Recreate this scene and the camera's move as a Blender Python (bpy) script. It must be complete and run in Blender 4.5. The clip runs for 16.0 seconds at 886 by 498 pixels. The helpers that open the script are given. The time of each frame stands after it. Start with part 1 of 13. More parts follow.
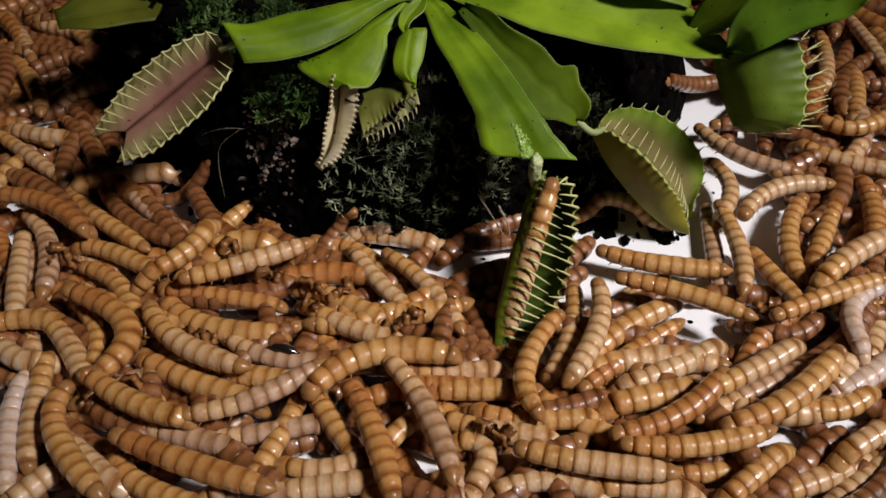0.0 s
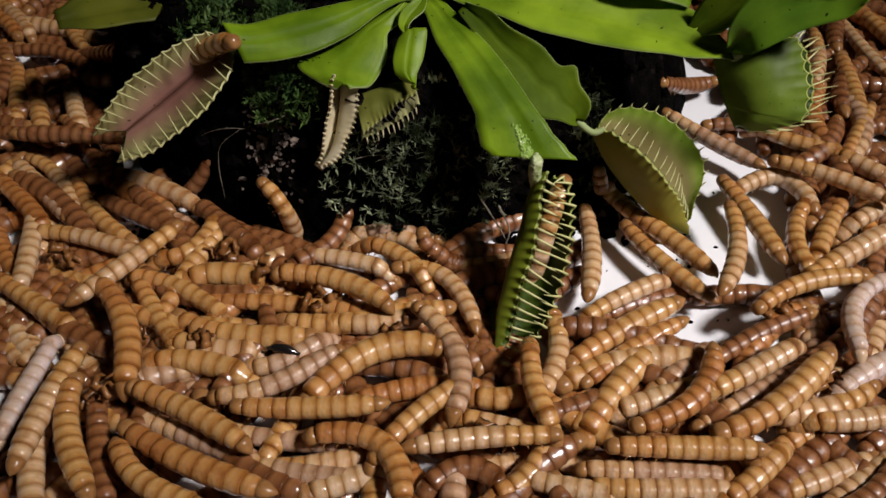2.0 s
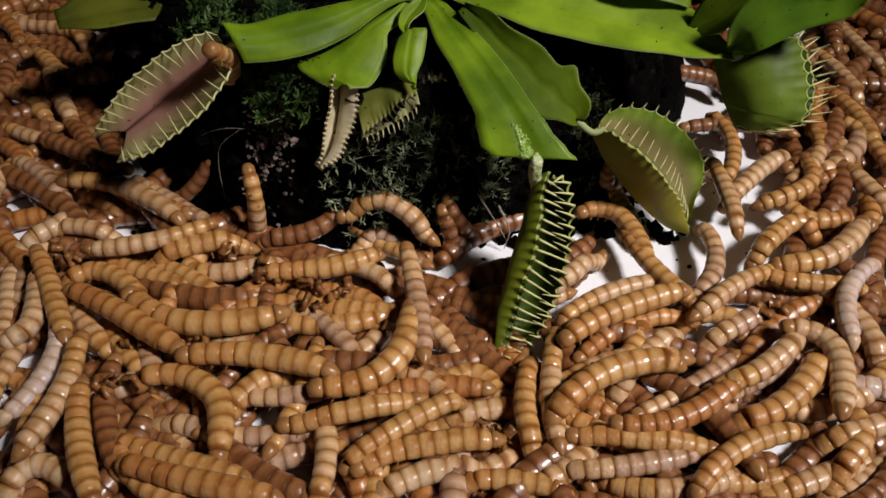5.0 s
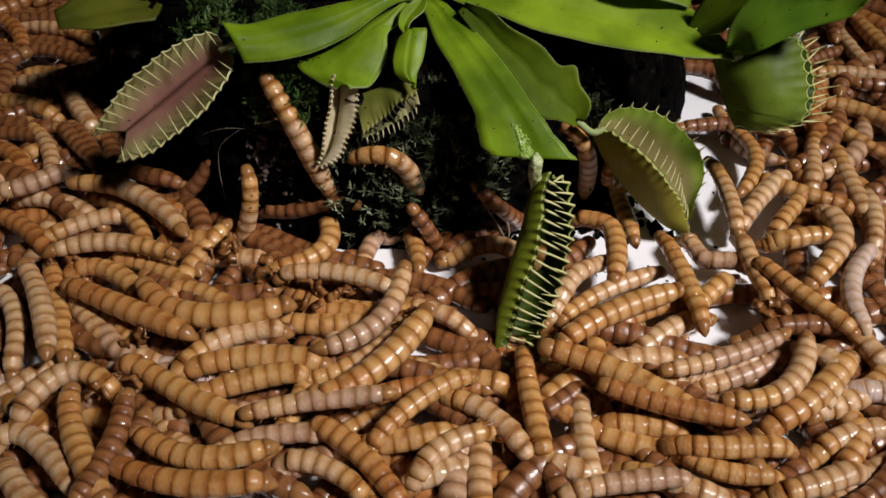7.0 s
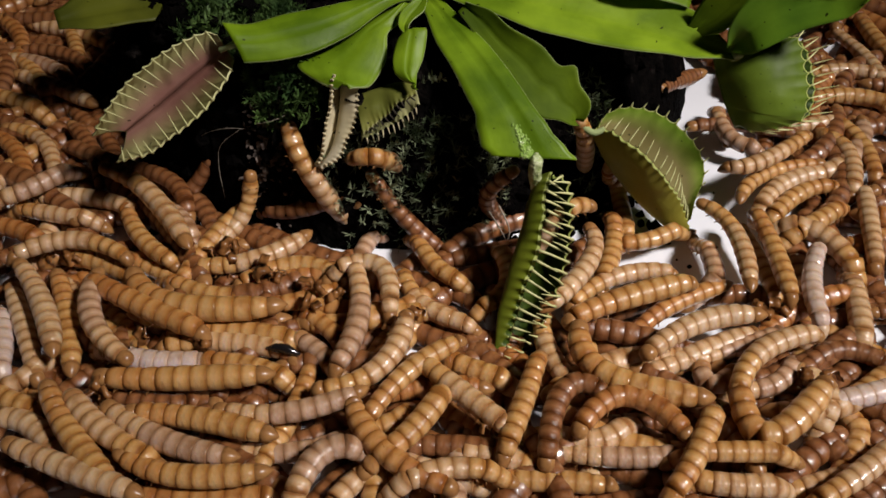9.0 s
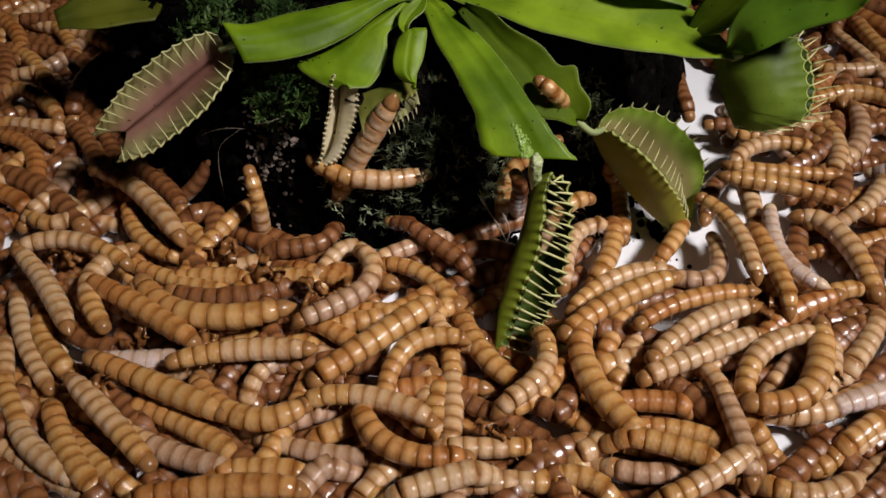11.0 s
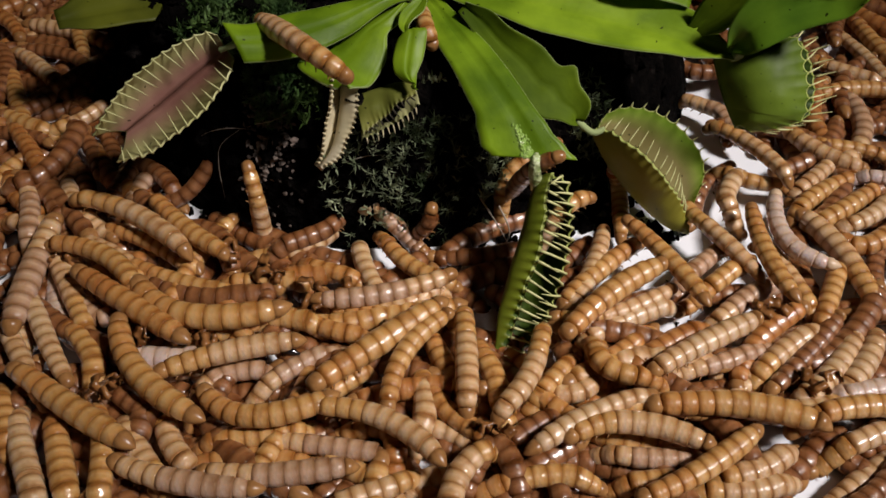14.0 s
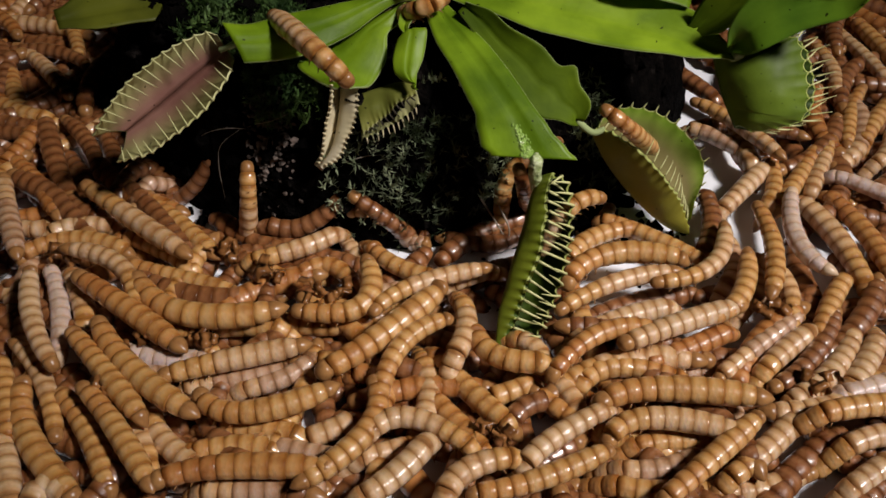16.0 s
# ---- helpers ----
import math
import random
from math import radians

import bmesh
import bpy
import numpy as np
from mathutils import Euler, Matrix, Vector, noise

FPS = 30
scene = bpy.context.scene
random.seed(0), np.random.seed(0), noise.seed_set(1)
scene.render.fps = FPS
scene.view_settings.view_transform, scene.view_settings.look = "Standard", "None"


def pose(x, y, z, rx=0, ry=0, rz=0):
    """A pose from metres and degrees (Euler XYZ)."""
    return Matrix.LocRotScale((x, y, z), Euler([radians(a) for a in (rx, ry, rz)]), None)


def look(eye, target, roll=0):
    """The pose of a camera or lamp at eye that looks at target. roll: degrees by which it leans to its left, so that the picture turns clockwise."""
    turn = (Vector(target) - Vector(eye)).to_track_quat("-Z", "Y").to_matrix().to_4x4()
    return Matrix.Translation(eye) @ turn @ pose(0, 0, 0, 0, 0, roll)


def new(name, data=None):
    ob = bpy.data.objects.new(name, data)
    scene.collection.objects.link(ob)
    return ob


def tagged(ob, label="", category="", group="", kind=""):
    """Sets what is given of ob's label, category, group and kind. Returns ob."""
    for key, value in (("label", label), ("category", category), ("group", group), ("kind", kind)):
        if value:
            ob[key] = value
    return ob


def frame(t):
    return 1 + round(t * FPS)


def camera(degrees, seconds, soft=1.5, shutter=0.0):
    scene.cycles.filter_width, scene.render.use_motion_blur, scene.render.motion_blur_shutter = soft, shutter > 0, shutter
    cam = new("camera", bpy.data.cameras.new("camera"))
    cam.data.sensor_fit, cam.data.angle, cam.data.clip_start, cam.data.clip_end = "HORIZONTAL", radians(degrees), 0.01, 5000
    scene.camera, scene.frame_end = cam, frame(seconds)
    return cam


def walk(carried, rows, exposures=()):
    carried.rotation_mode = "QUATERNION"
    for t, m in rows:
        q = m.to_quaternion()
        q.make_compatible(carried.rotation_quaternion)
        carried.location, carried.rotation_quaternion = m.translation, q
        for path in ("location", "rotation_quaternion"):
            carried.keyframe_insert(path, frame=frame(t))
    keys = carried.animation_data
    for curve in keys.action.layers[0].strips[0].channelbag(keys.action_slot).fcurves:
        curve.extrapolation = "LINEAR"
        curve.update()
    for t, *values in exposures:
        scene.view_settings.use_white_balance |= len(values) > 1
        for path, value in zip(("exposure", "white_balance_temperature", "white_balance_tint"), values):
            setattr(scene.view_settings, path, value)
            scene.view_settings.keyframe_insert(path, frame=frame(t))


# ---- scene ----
MM = 0.001
cam = camera(50, 16.0, soft=1.6)
EYE = look((0, 0, 95 * MM), (0, 91.74 * MM, 0))
walk(cam, [(0.0, EYE), (16.0, EYE)])

# ---- light ----
world = bpy.data.worlds.new("room_light")
scene.world = world
world.use_nodes = True
world.node_tree.nodes["Background"].inputs[0].default_value = (0.78, 0.86, 1.0, 1)
world.node_tree.nodes["Background"].inputs[1].default_value = 0.003
# added spot, itself unseen, well below the ceiling; direction follows the shadows
bulb = bpy.data.lights.new("unseen_spot_lamp", "SPOT")
bulb.shadow_soft_size, bulb.energy, bulb.color = 0.08, 54, (1.0, 0.935, 0.915)
bulb.spot_size, bulb.spot_blend = radians(15.5), 1.0
lamp = new("unseen_spot_lamp", bulb)
lamp.matrix_world = look((0.545, -0.14, 0.74), (0.013, 0.088, 0.0))
scene.view_settings.exposure = 0.0


# ---- materials ----
def node_material(name, rough=0.5):
    m = bpy.data.materials.new(name)
    m.use_nodes = True
    nt = m.node_tree
    return m, nt, nt.nodes["Principled BSDF"], nt.nodes.new, nt.links.new


def ramp_of(add, stops):
    r = add("ShaderNodeValToRGB")
    while len(r.color_ramp.elements) < len(stops):
        r.color_ramp.elements.new(0.5)
    for e, (p, c) in zip(r.color_ramp.elements, stops):
        e.position, e.color = p, (*c, 1)
    return r


def noise_of(add, link, scale, detail=3.0, coord="Object", stretch=None):
    tc, n = add("ShaderNodeTexCoord"), add("ShaderNodeTexNoise")
    n.inputs["Scale"].default_value, n.inputs["Detail"].default_value = scale, detail
    if stretch:
        mp = add("ShaderNodeMapping")
        mp.inputs["Scale"].default_value = stretch
        link(tc.outputs[coord], mp.inputs["Vector"])
        link(mp.outputs[0], n.inputs["Vector"])
    else:
        link(tc.outputs[coord], n.inputs["Vector"])
    return n


def bump_of(add, link, height, strength, distance, shader):
    b = add("ShaderNodeBump")
    b.inputs["Strength"].default_value, b.inputs["Distance"].default_value = strength, distance
    link(height, b.inputs["Height"])
    link(b.outputs[0], shader.inputs["Normal"])


def board_material():
    m, nt, sh, add, link = node_material("white_board")
    n = noise_of(add, link, 60, 5)
    r = ramp_of(add, [(0.3, (0.82, 0.83, 0.87)), (0.7, (0.89, 0.90, 0.93))])
    link(n.outputs["Fac"], r.inputs[0])
    link(r.outputs[0], sh.inputs["Base Color"])
    sh.inputs["Roughness"].default_value = 0.45
    n2 = noise_of(add, link, 900, 2)
    bump_of(add, link, n2.outputs["Fac"], 0.08, 0.0002, sh)
    return m


def soil_material():
    m, nt, sh, add, link = node_material("peat_soil")
    n = noise_of(add, link, 420, 8)
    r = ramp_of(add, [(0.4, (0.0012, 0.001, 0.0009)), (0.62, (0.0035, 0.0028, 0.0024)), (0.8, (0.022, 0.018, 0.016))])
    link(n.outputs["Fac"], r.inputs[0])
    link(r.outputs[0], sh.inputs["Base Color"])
    sh.inputs["Roughness"].default_value = 0.95
    sh.inputs["Specular IOR Level"].default_value = 0.02
    n2 = noise_of(add, link, 1100, 6)
    bump_of(add, link, n2.outputs["Fac"], 0.9, 0.0012, sh)
    return m


def worm_material(name, body, band, pale, gloss=0.42):
    """Chitin rings: a darker hind margin on every ring, fine mottling, a wet sheen."""
    m, nt, sh, add, link = node_material(name)
    tc, mr = add("ShaderNodeTexCoord"), add("ShaderNodeSeparateXYZ")
    link(tc.outputs["UV"], mr.inputs[0])
    amber = tuple(0.45 * a + 0.55 * b for a, b in zip(body, band))
    r = ramp_of(add, [(0.0, band), (0.10, band), (0.17, amber), (0.27, body), (0.48, pale), (0.76, body), (0.90, amber), (0.955, band)])
    link(mr.outputs[0], r.inputs[0])
    info = add("ShaderNodeObjectInfo")
    drift_w = add("ShaderNodeMath")
    drift_w.operation = "MULTIPLY"
    drift_w.inputs[1].default_value = 37.0
    link(info.outputs["Random"], drift_w.inputs[0])

    def ring_noise(scale, detail):
        q = noise_of(add, link, scale, detail)
        q.noise_dimensions = "4D"
        link(drift_w.outputs[0], q.inputs["W"])
        return q
    n, broad = ring_noise(900, 4), ring_noise(330, 2)
    both = add("ShaderNodeMath")
    both.operation = "MULTIPLY_ADD"
    both.inputs[1].default_value = 0.45
    link(n.outputs["Fac"], both.inputs[0])
    half = add("ShaderNodeMath")
    half.operation = "MULTIPLY"
    half.inputs[1].default_value = 0.55
    link(broad.outputs["Fac"], half.inputs[0])
    link(half.outputs[0], both.inputs[2])
    mix = add("ShaderNodeMix")
    mix.data_type, mix.blend_type = "RGBA", "MULTIPLY"
    mix.inputs[0].default_value = 0.9
    spots = ramp_of(add, [(0.34, (0.62, 0.50, 0.40)), (0.47, (0.94, 0.92, 0.90)), (0.64, (1.08, 1.10, 1.14))])
    link(both.outputs[0], spots.inputs[0])
    link(r.outputs[0], mix.inputs[6])
    link(spots.outputs[0], mix.inputs[7])
    hs = add("ShaderNodeHueSaturation")
    mv = add("ShaderNodeMapRange")
    mv.inputs[3].default_value, mv.inputs[4].default_value = 0.94, 1.05
    link(info.outputs["Random"], mv.inputs[0])
    link(mv.outputs[0], hs.inputs["Value"])
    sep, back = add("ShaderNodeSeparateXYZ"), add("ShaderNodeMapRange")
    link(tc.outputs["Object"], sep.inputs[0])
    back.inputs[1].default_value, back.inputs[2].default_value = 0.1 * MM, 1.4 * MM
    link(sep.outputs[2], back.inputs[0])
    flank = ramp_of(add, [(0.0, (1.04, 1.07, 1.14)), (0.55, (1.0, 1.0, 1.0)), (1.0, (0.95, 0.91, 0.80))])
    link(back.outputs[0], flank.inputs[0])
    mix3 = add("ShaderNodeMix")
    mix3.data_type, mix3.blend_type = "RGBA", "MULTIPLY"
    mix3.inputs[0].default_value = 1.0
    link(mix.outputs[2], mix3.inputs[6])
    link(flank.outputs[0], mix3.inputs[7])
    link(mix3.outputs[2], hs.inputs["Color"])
    link(hs.outputs[0], sh.inputs["Base Color"])
    sh.inputs["Roughness"].default_value = gloss
    sh.inputs["Subsurface Weight"].default_value = 0.15
    sh.inputs["Subsurface Radius"].default_value = (0.0016, 0.0008, 0.0003)
    sh.inputs["Subsurface Scale"].default_value = 0.6
    gloss_x = ramp_of(add, [(0.0, (0, 0, 0)), (0.2, (0.45, 0.45, 0.45)), (0.5, (0.6, 0.6, 0.6)), (0.80, (0.45, 0.45, 0.45)), (0.90, (0.1, 0.1, 0.1))])
    wet = add("ShaderNodeMath")
    wet.operation = "MULTIPLY"
    patch = add("ShaderNodeMapRange")
    patch.inputs[1].default_value, patch.inputs[2].default_value = 0.40, 0.62
    patch.inputs[4].default_value = 3.4
    link(broad.outputs["Fac"], patch.inputs[0])
    link(mr.outputs[0], gloss_x.inputs[0])
    link(gloss_x.outputs[0], wet.inputs[0])
    link(patch.outputs[0], wet.inputs[1])
    link(wet.outputs[0], sh.inputs["Coat Weight"])
    link(gloss_x.outputs[0], sh.inputs["Specular IOR Level"])
    sh.inputs["Coat Roughness"].default_value = 0.095
    n2 = noise_of(add, link, 900, 5, "Object", (1.0, 0.6, 0.6))
    bump_of(add, link, n2.outputs["Fac"], 0.5, 0.0005, sh)
    link(sh.inputs["Normal"].links[0].from_socket, sh.inputs["Coat Normal"])
    return m


def leaf_material(name, dark, light, rough=0.45, through_light=0.3, rim=None, spec=0.2, edge=False, rim_at=(0.15, 0.70)):
    """Plant tissue with lengthwise veins; light shines partly through."""
    m, nt, sh, add, link = node_material(name)
    n = noise_of(add, link, 1.0, 4, "UV", (6, 1.0, 1))
    n2 = noise_of(add, link, 110, 5)
    both = add("ShaderNodeMath")
    both.operation = "MULTIPLY_ADD"
    both.inputs[1].default_value = 0.14
    link(n.outputs["Fac"], both.inputs[0])
    half = add("ShaderNodeMath")
    half.operation = "MULTIPLY"
    half.inputs[1].default_value = 0.86
    link(n2.outputs["Fac"], half.inputs[0])
    link(half.outputs[0], both.inputs[2])
    half = both
    r = ramp_of(add, [(0.40, dark), (0.60, light)])
    link(half.outputs[0], r.inputs[0])
    tint = r
    if rim:
        tint = add("ShaderNodeMix")
        tint.data_type = "RGBA"
        edge = ramp_of(add, [(0.36, rim[0]), (0.62, rim[1])])
        link(half.outputs[0], edge.inputs[0])
        tc, sep, mr = add("ShaderNodeTexCoord"), add("ShaderNodeSeparateXYZ"), add("ShaderNodeMapRange")
        link(tc.outputs["UV"], sep.inputs[0])
        mr.inputs[1].default_value, mr.inputs[2].default_value = rim_at
        link(sep.outputs[1], mr.inputs[0])
        link(mr.outputs[0], tint.inputs[0])
        link(r.outputs[0], tint.inputs[6])
        link(edge.outputs[0], tint.inputs[7])
    n3 = noise_of(add, link, 1700, 0.5)
    specks = ramp_of(add, [(0.0, (1, 1, 1)), (0.775, (1, 1, 1)), (0.80, (0.12, 0.1, 0.08))])
    link(n3.outputs["Fac"], specks.inputs[0])
    mix = add("ShaderNodeMix")
    mix.data_type, mix.blend_type = "RGBA", "MULTIPLY"
    mix.inputs[0].default_value = 1.0
    n5 = noise_of(add, link, 70, 3)
    blotch, mix2 = ramp_of(add, [(0.3, (0.72, 0.76, 0.7)), (0.55, (1, 1, 1)), (0.75, (1.16, 1.1, 1.2))]), add("ShaderNodeMix")
    mix2.data_type, mix2.blend_type = "RGBA", "MULTIPLY"
    mix2.inputs[0].default_value = 0.85
    link(n5.outputs["Fac"], blotch.inputs[0])
    link(specks.outputs[0], mix2.inputs[6])
    link(blotch.outputs[0], mix2.inputs[7])
    link(tint.outputs[2 if rim else 0], mix.inputs[6])
    link(mix2.outputs[2], mix.inputs[7])
    colour = mix
    if edge:
        tc, sep, mg = add("ShaderNodeTexCoord"), add("ShaderNodeSeparateXYZ"), add("ShaderNodeMix")
        link(tc.outputs["UV"], sep.inputs[0])
        line = ramp_of(add, [(0.0, (1, 1, 1)), (0.012, (0, 0, 0)), (0.988, (0, 0, 0)), (1.0, (1, 1, 1))])
        link(sep.outputs[0], line.inputs[0])
        mg.data_type = "RGBA"
        mg.inputs[7].default_value = (0.42, 0.5, 0.22, 1)
        link(line.outputs[0], mg.inputs[0])
        link(mix.outputs[2], mg.inputs[6])
        colour = mg
    link(colour.outputs[2], sh.inputs["Base Color"])
    sh.inputs["Roughness"].default_value = rough
    sh.inputs["Specular IOR Level"].default_value = spec
    n4 = noise_of(add, link, 1.0, 3, "UV", (34, 3, 1))
    n6 = noise_of(add, link, 260, 4)
    rel = add("ShaderNodeMath")
    rel.operation = "MULTIPLY_ADD"
    rel.inputs[1].default_value = 0.12
    link(n4.outputs["Fac"], rel.inputs[0])
    link(n6.outputs["Fac"], rel.inputs[2])
    bump_of(add, link, rel.outputs[0], 0.22, 0.0006, sh)
    tr, ms = add("ShaderNodeBsdfTranslucent"), add("ShaderNodeMixShader")
    link(mix.outputs[2], tr.inputs["Color"])
    ms.inputs[0].default_value = through_light
    link(sh.outputs[0], ms.inputs[1])
    link(tr.outputs[0], ms.inputs[2])
    link(ms.outputs[0], nt.nodes["Material Output"].inputs["Surface"])
    return m


def plain_material(name, a, b, scale, rough, spec=0.4, relief=0.3):
    m, nt, sh, add, link = node_material(name)
    n = noise_of(add, link, scale, 5)
    r = ramp_of(add, [(0.35, a), (0.65, b)])
    link(n.outputs["Fac"], r.inputs[0])
    link(r.outputs[0], sh.inputs["Base Color"])
    sh.inputs["Roughness"].default_value = rough
    sh.inputs["Specular IOR Level"].default_value = spec
    bump_of(add, link, n.outputs["Fac"], relief, 0.001 * relief, sh)
    return m


BOARD, SOIL = board_material(), soil_material()
WORM_SKINS = {
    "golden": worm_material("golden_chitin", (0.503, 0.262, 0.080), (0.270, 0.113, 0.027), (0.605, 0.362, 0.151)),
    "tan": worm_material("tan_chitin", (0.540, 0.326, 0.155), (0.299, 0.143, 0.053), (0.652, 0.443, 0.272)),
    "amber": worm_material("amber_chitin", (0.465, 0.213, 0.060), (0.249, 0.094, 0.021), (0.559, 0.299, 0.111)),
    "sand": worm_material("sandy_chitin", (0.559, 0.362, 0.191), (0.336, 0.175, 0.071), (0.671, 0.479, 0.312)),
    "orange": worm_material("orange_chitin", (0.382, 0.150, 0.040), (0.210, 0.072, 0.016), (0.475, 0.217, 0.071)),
    # for brown worms; darkened, as it also holds crevice shade in the lower layers
    "brown": worm_material("brown_and_shade_chitin", (0.205, 0.080, 0.028), (0.105, 0.036, 0.011), (0.289, 0.125, 0.048)),
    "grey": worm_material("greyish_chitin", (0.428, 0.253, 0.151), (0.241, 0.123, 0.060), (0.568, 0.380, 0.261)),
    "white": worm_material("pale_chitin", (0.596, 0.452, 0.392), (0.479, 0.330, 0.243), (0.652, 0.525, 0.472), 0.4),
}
HEAD_MATS = {k: plain_material("head_shell_" + k, (0.20, 0.085, 0.026), (0.36, 0.18, 0.062), 500, 0.3) for k in WORM_SKINS if k != "white"}
HEAD_MATS["white"] = plain_material("pale_head_shell", (0.5, 0.33, 0.2), (0.65, 0.48, 0.32), 500, 0.35)
LEAF = leaf_material("bright_leaf", (0.11, 0.20, 0.006), (0.25, 0.395, 0.015), 0.42, 0.3, None, 0.24, True)
LEAF_YELLOW = leaf_material("yellow_green_leaf", (0.165, 0.275, 0.009), (0.34, 0.50, 0.024), 0.38, 0.3, None, 0.3, True)
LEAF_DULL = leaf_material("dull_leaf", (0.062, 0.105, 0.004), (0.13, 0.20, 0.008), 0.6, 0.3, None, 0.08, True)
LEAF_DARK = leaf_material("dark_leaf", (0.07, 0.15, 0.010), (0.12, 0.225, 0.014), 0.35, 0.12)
# olive dimmed so that the colour itself carries the leaf's shade
LEAF_OLIVE_SHADED = leaf_material("shaded_olive_leaf", (0.055, 0.064, 0.006), (0.11, 0.12, 0.010), 0.5, 0.1)
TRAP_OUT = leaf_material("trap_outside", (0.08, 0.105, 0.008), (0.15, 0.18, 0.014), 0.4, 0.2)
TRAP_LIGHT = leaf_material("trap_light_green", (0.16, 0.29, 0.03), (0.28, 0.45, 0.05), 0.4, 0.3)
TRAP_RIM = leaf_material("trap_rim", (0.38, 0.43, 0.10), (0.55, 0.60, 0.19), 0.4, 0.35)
# trap green darkened: shade of the leaf overhead is put into the colour
TRAP_SHADED = leaf_material("trap_shaded_green", (0.065, 0.105, 0.009), (0.125, 0.19, 0.016), 0.5, 0.15)
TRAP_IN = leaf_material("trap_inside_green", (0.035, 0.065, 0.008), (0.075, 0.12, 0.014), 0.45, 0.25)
TRAP_RED = leaf_material("trap_inside_red", (0.24, 0.098, 0.08), (0.38, 0.195, 0.15), 0.5, 0.2, ((0.30, 0.27, 0.09), (0.46, 0.43, 0.18)))
RIB_WET = plain_material("wet_leaf_rib", (0.17, 0.30, 0.03), (0.36, 0.50, 0.14), 1300, 0.08, 0.9, 1.0)
STALK_WET = plain_material("wet_pale_stalk", (0.28, 0.36, 0.12), (0.58, 0.62, 0.36), 1100, 0.12, 0.8, 0.9)
TRAP_SIDE_IN = leaf_material("trap_inside_buff", (0.26, 0.21, 0.075), (0.38, 0.32, 0.13), 0.5, 0.25, ((0.22, 0.36, 0.03), (0.33, 0.50, 0.055)), rim_at=(0.66, 0.95))
TRAP_SIDE_OUT = leaf_material("trap_outside_olive", (0.18, 0.165, 0.018), (0.30, 0.27, 0.038), 0.5, 0.25)
TRAP_WITHERED = leaf_material("trap_withered", (0.15, 0.16, 0.026), (0.29, 0.28, 0.065), 0.6, 0.15)
TRAP_DRY = leaf_material("trap_dry", (0.60, 0.50, 0.31), (0.82, 0.73, 0.52), 0.6, 0.15)
TOOTH = plain_material("pale_tooth", (0.48, 0.48, 0.19), (0.66, 0.64, 0.33), 300, 0.45)
TRAP_CREAM = leaf_material("trap_cream", (0.30, 0.30, 0.11), (0.48, 0.46, 0.22), 0.6, 0.2)
TOOTH_DRY = plain_material("dry_tooth", (0.40, 0.33, 0.18), (0.60, 0.52, 0.32), 300, 0.6)
TOOTH_BLACK = plain_material("withered_tooth", (0.02, 0.017, 0.012), (0.06, 0.05, 0.03), 300, 0.7)
MOSS = plain_material("moss_green", (0.03, 0.07, 0.016), (0.10, 0.17, 0.035), 160, 0.6)
MOSS_GREY = plain_material("moss_grey_green", (0.08, 0.115, 0.05), (0.40, 0.44, 0.27), 160, 0.6)
ROOT = plain_material("dry_root", (0.24, 0.20, 0.15), (0.44, 0.38, 0.31), 300, 0.8)
LUMP = plain_material("peat_lump", (0.02, 0.015, 0.012), (0.27, 0.21, 0.175), 900, 0.85, 0.2)
HUSK = plain_material("shed_husk", (0.10, 0.036, 0.010), (0.30, 0.13, 0.04), 500, 0.28)
BEETLE = plain_material("black_shell", (0.006, 0.005, 0.005), (0.015, 0.012, 0.012), 300, 0.15, 0.6)


# ---- mesh helpers ----
def mesh_of(name, verts, faces, mats, smooth=True, slots=None, uvs=None):
    me = bpy.data.meshes.new(name)
    me.from_pydata([tuple(v) for v in verts], [], faces)
    for mt in (mats if isinstance(mats, (list, tuple)) else [mats]):
        me.materials.append(mt)
    if smooth:
        me.polygons.foreach_set("use_smooth", [True] * len(me.polygons))
    if slots:
        me.polygons.foreach_set("material_index", slots)
    if uvs:
        layer = me.uv_layers.new(name="along")
        flat = []
        for lp in me.loops:
            flat.extend(uvs[lp.vertex_index])
        layer.data.foreach_set("uv", flat)
    me.update()
    return me


def attach(name, me, parent, label="", local=None):
    ob = new(name, me)
    ob.parent = parent
    if local is not None:
        ob.matrix_local = local
    return tagged(ob, label) if label else ob


def spline(points, n):
    """n points along a smooth curve through the given ones."""
    p = [Vector(q) for q in points]
    p = [p[0] * 2 - p[1]] + p + [p[-1] * 2 - p[-2]]
    out = []
    for i in range(n):
        s = i / (n - 1) * (len(p) - 3)
        k = min(int(s), len(p) - 4)
        f = s - k
        a, b, c, d = p[k:k + 4]
        out.append(0.5 * ((2 * b) + (c - a) * f + (2 * a - 5 * b + 4 * c - d) * f * f + (3 * b - a - 3 * c + d) * f ** 3))
    return out


def level(values, s):
    x = s * (len(values) - 1)
    k = min(int(x), len(values) - 2)
    f = x - k
    f = f * f * (3 - 2 * f)
    return values[k] * (1 - f) + values[k + 1] * f


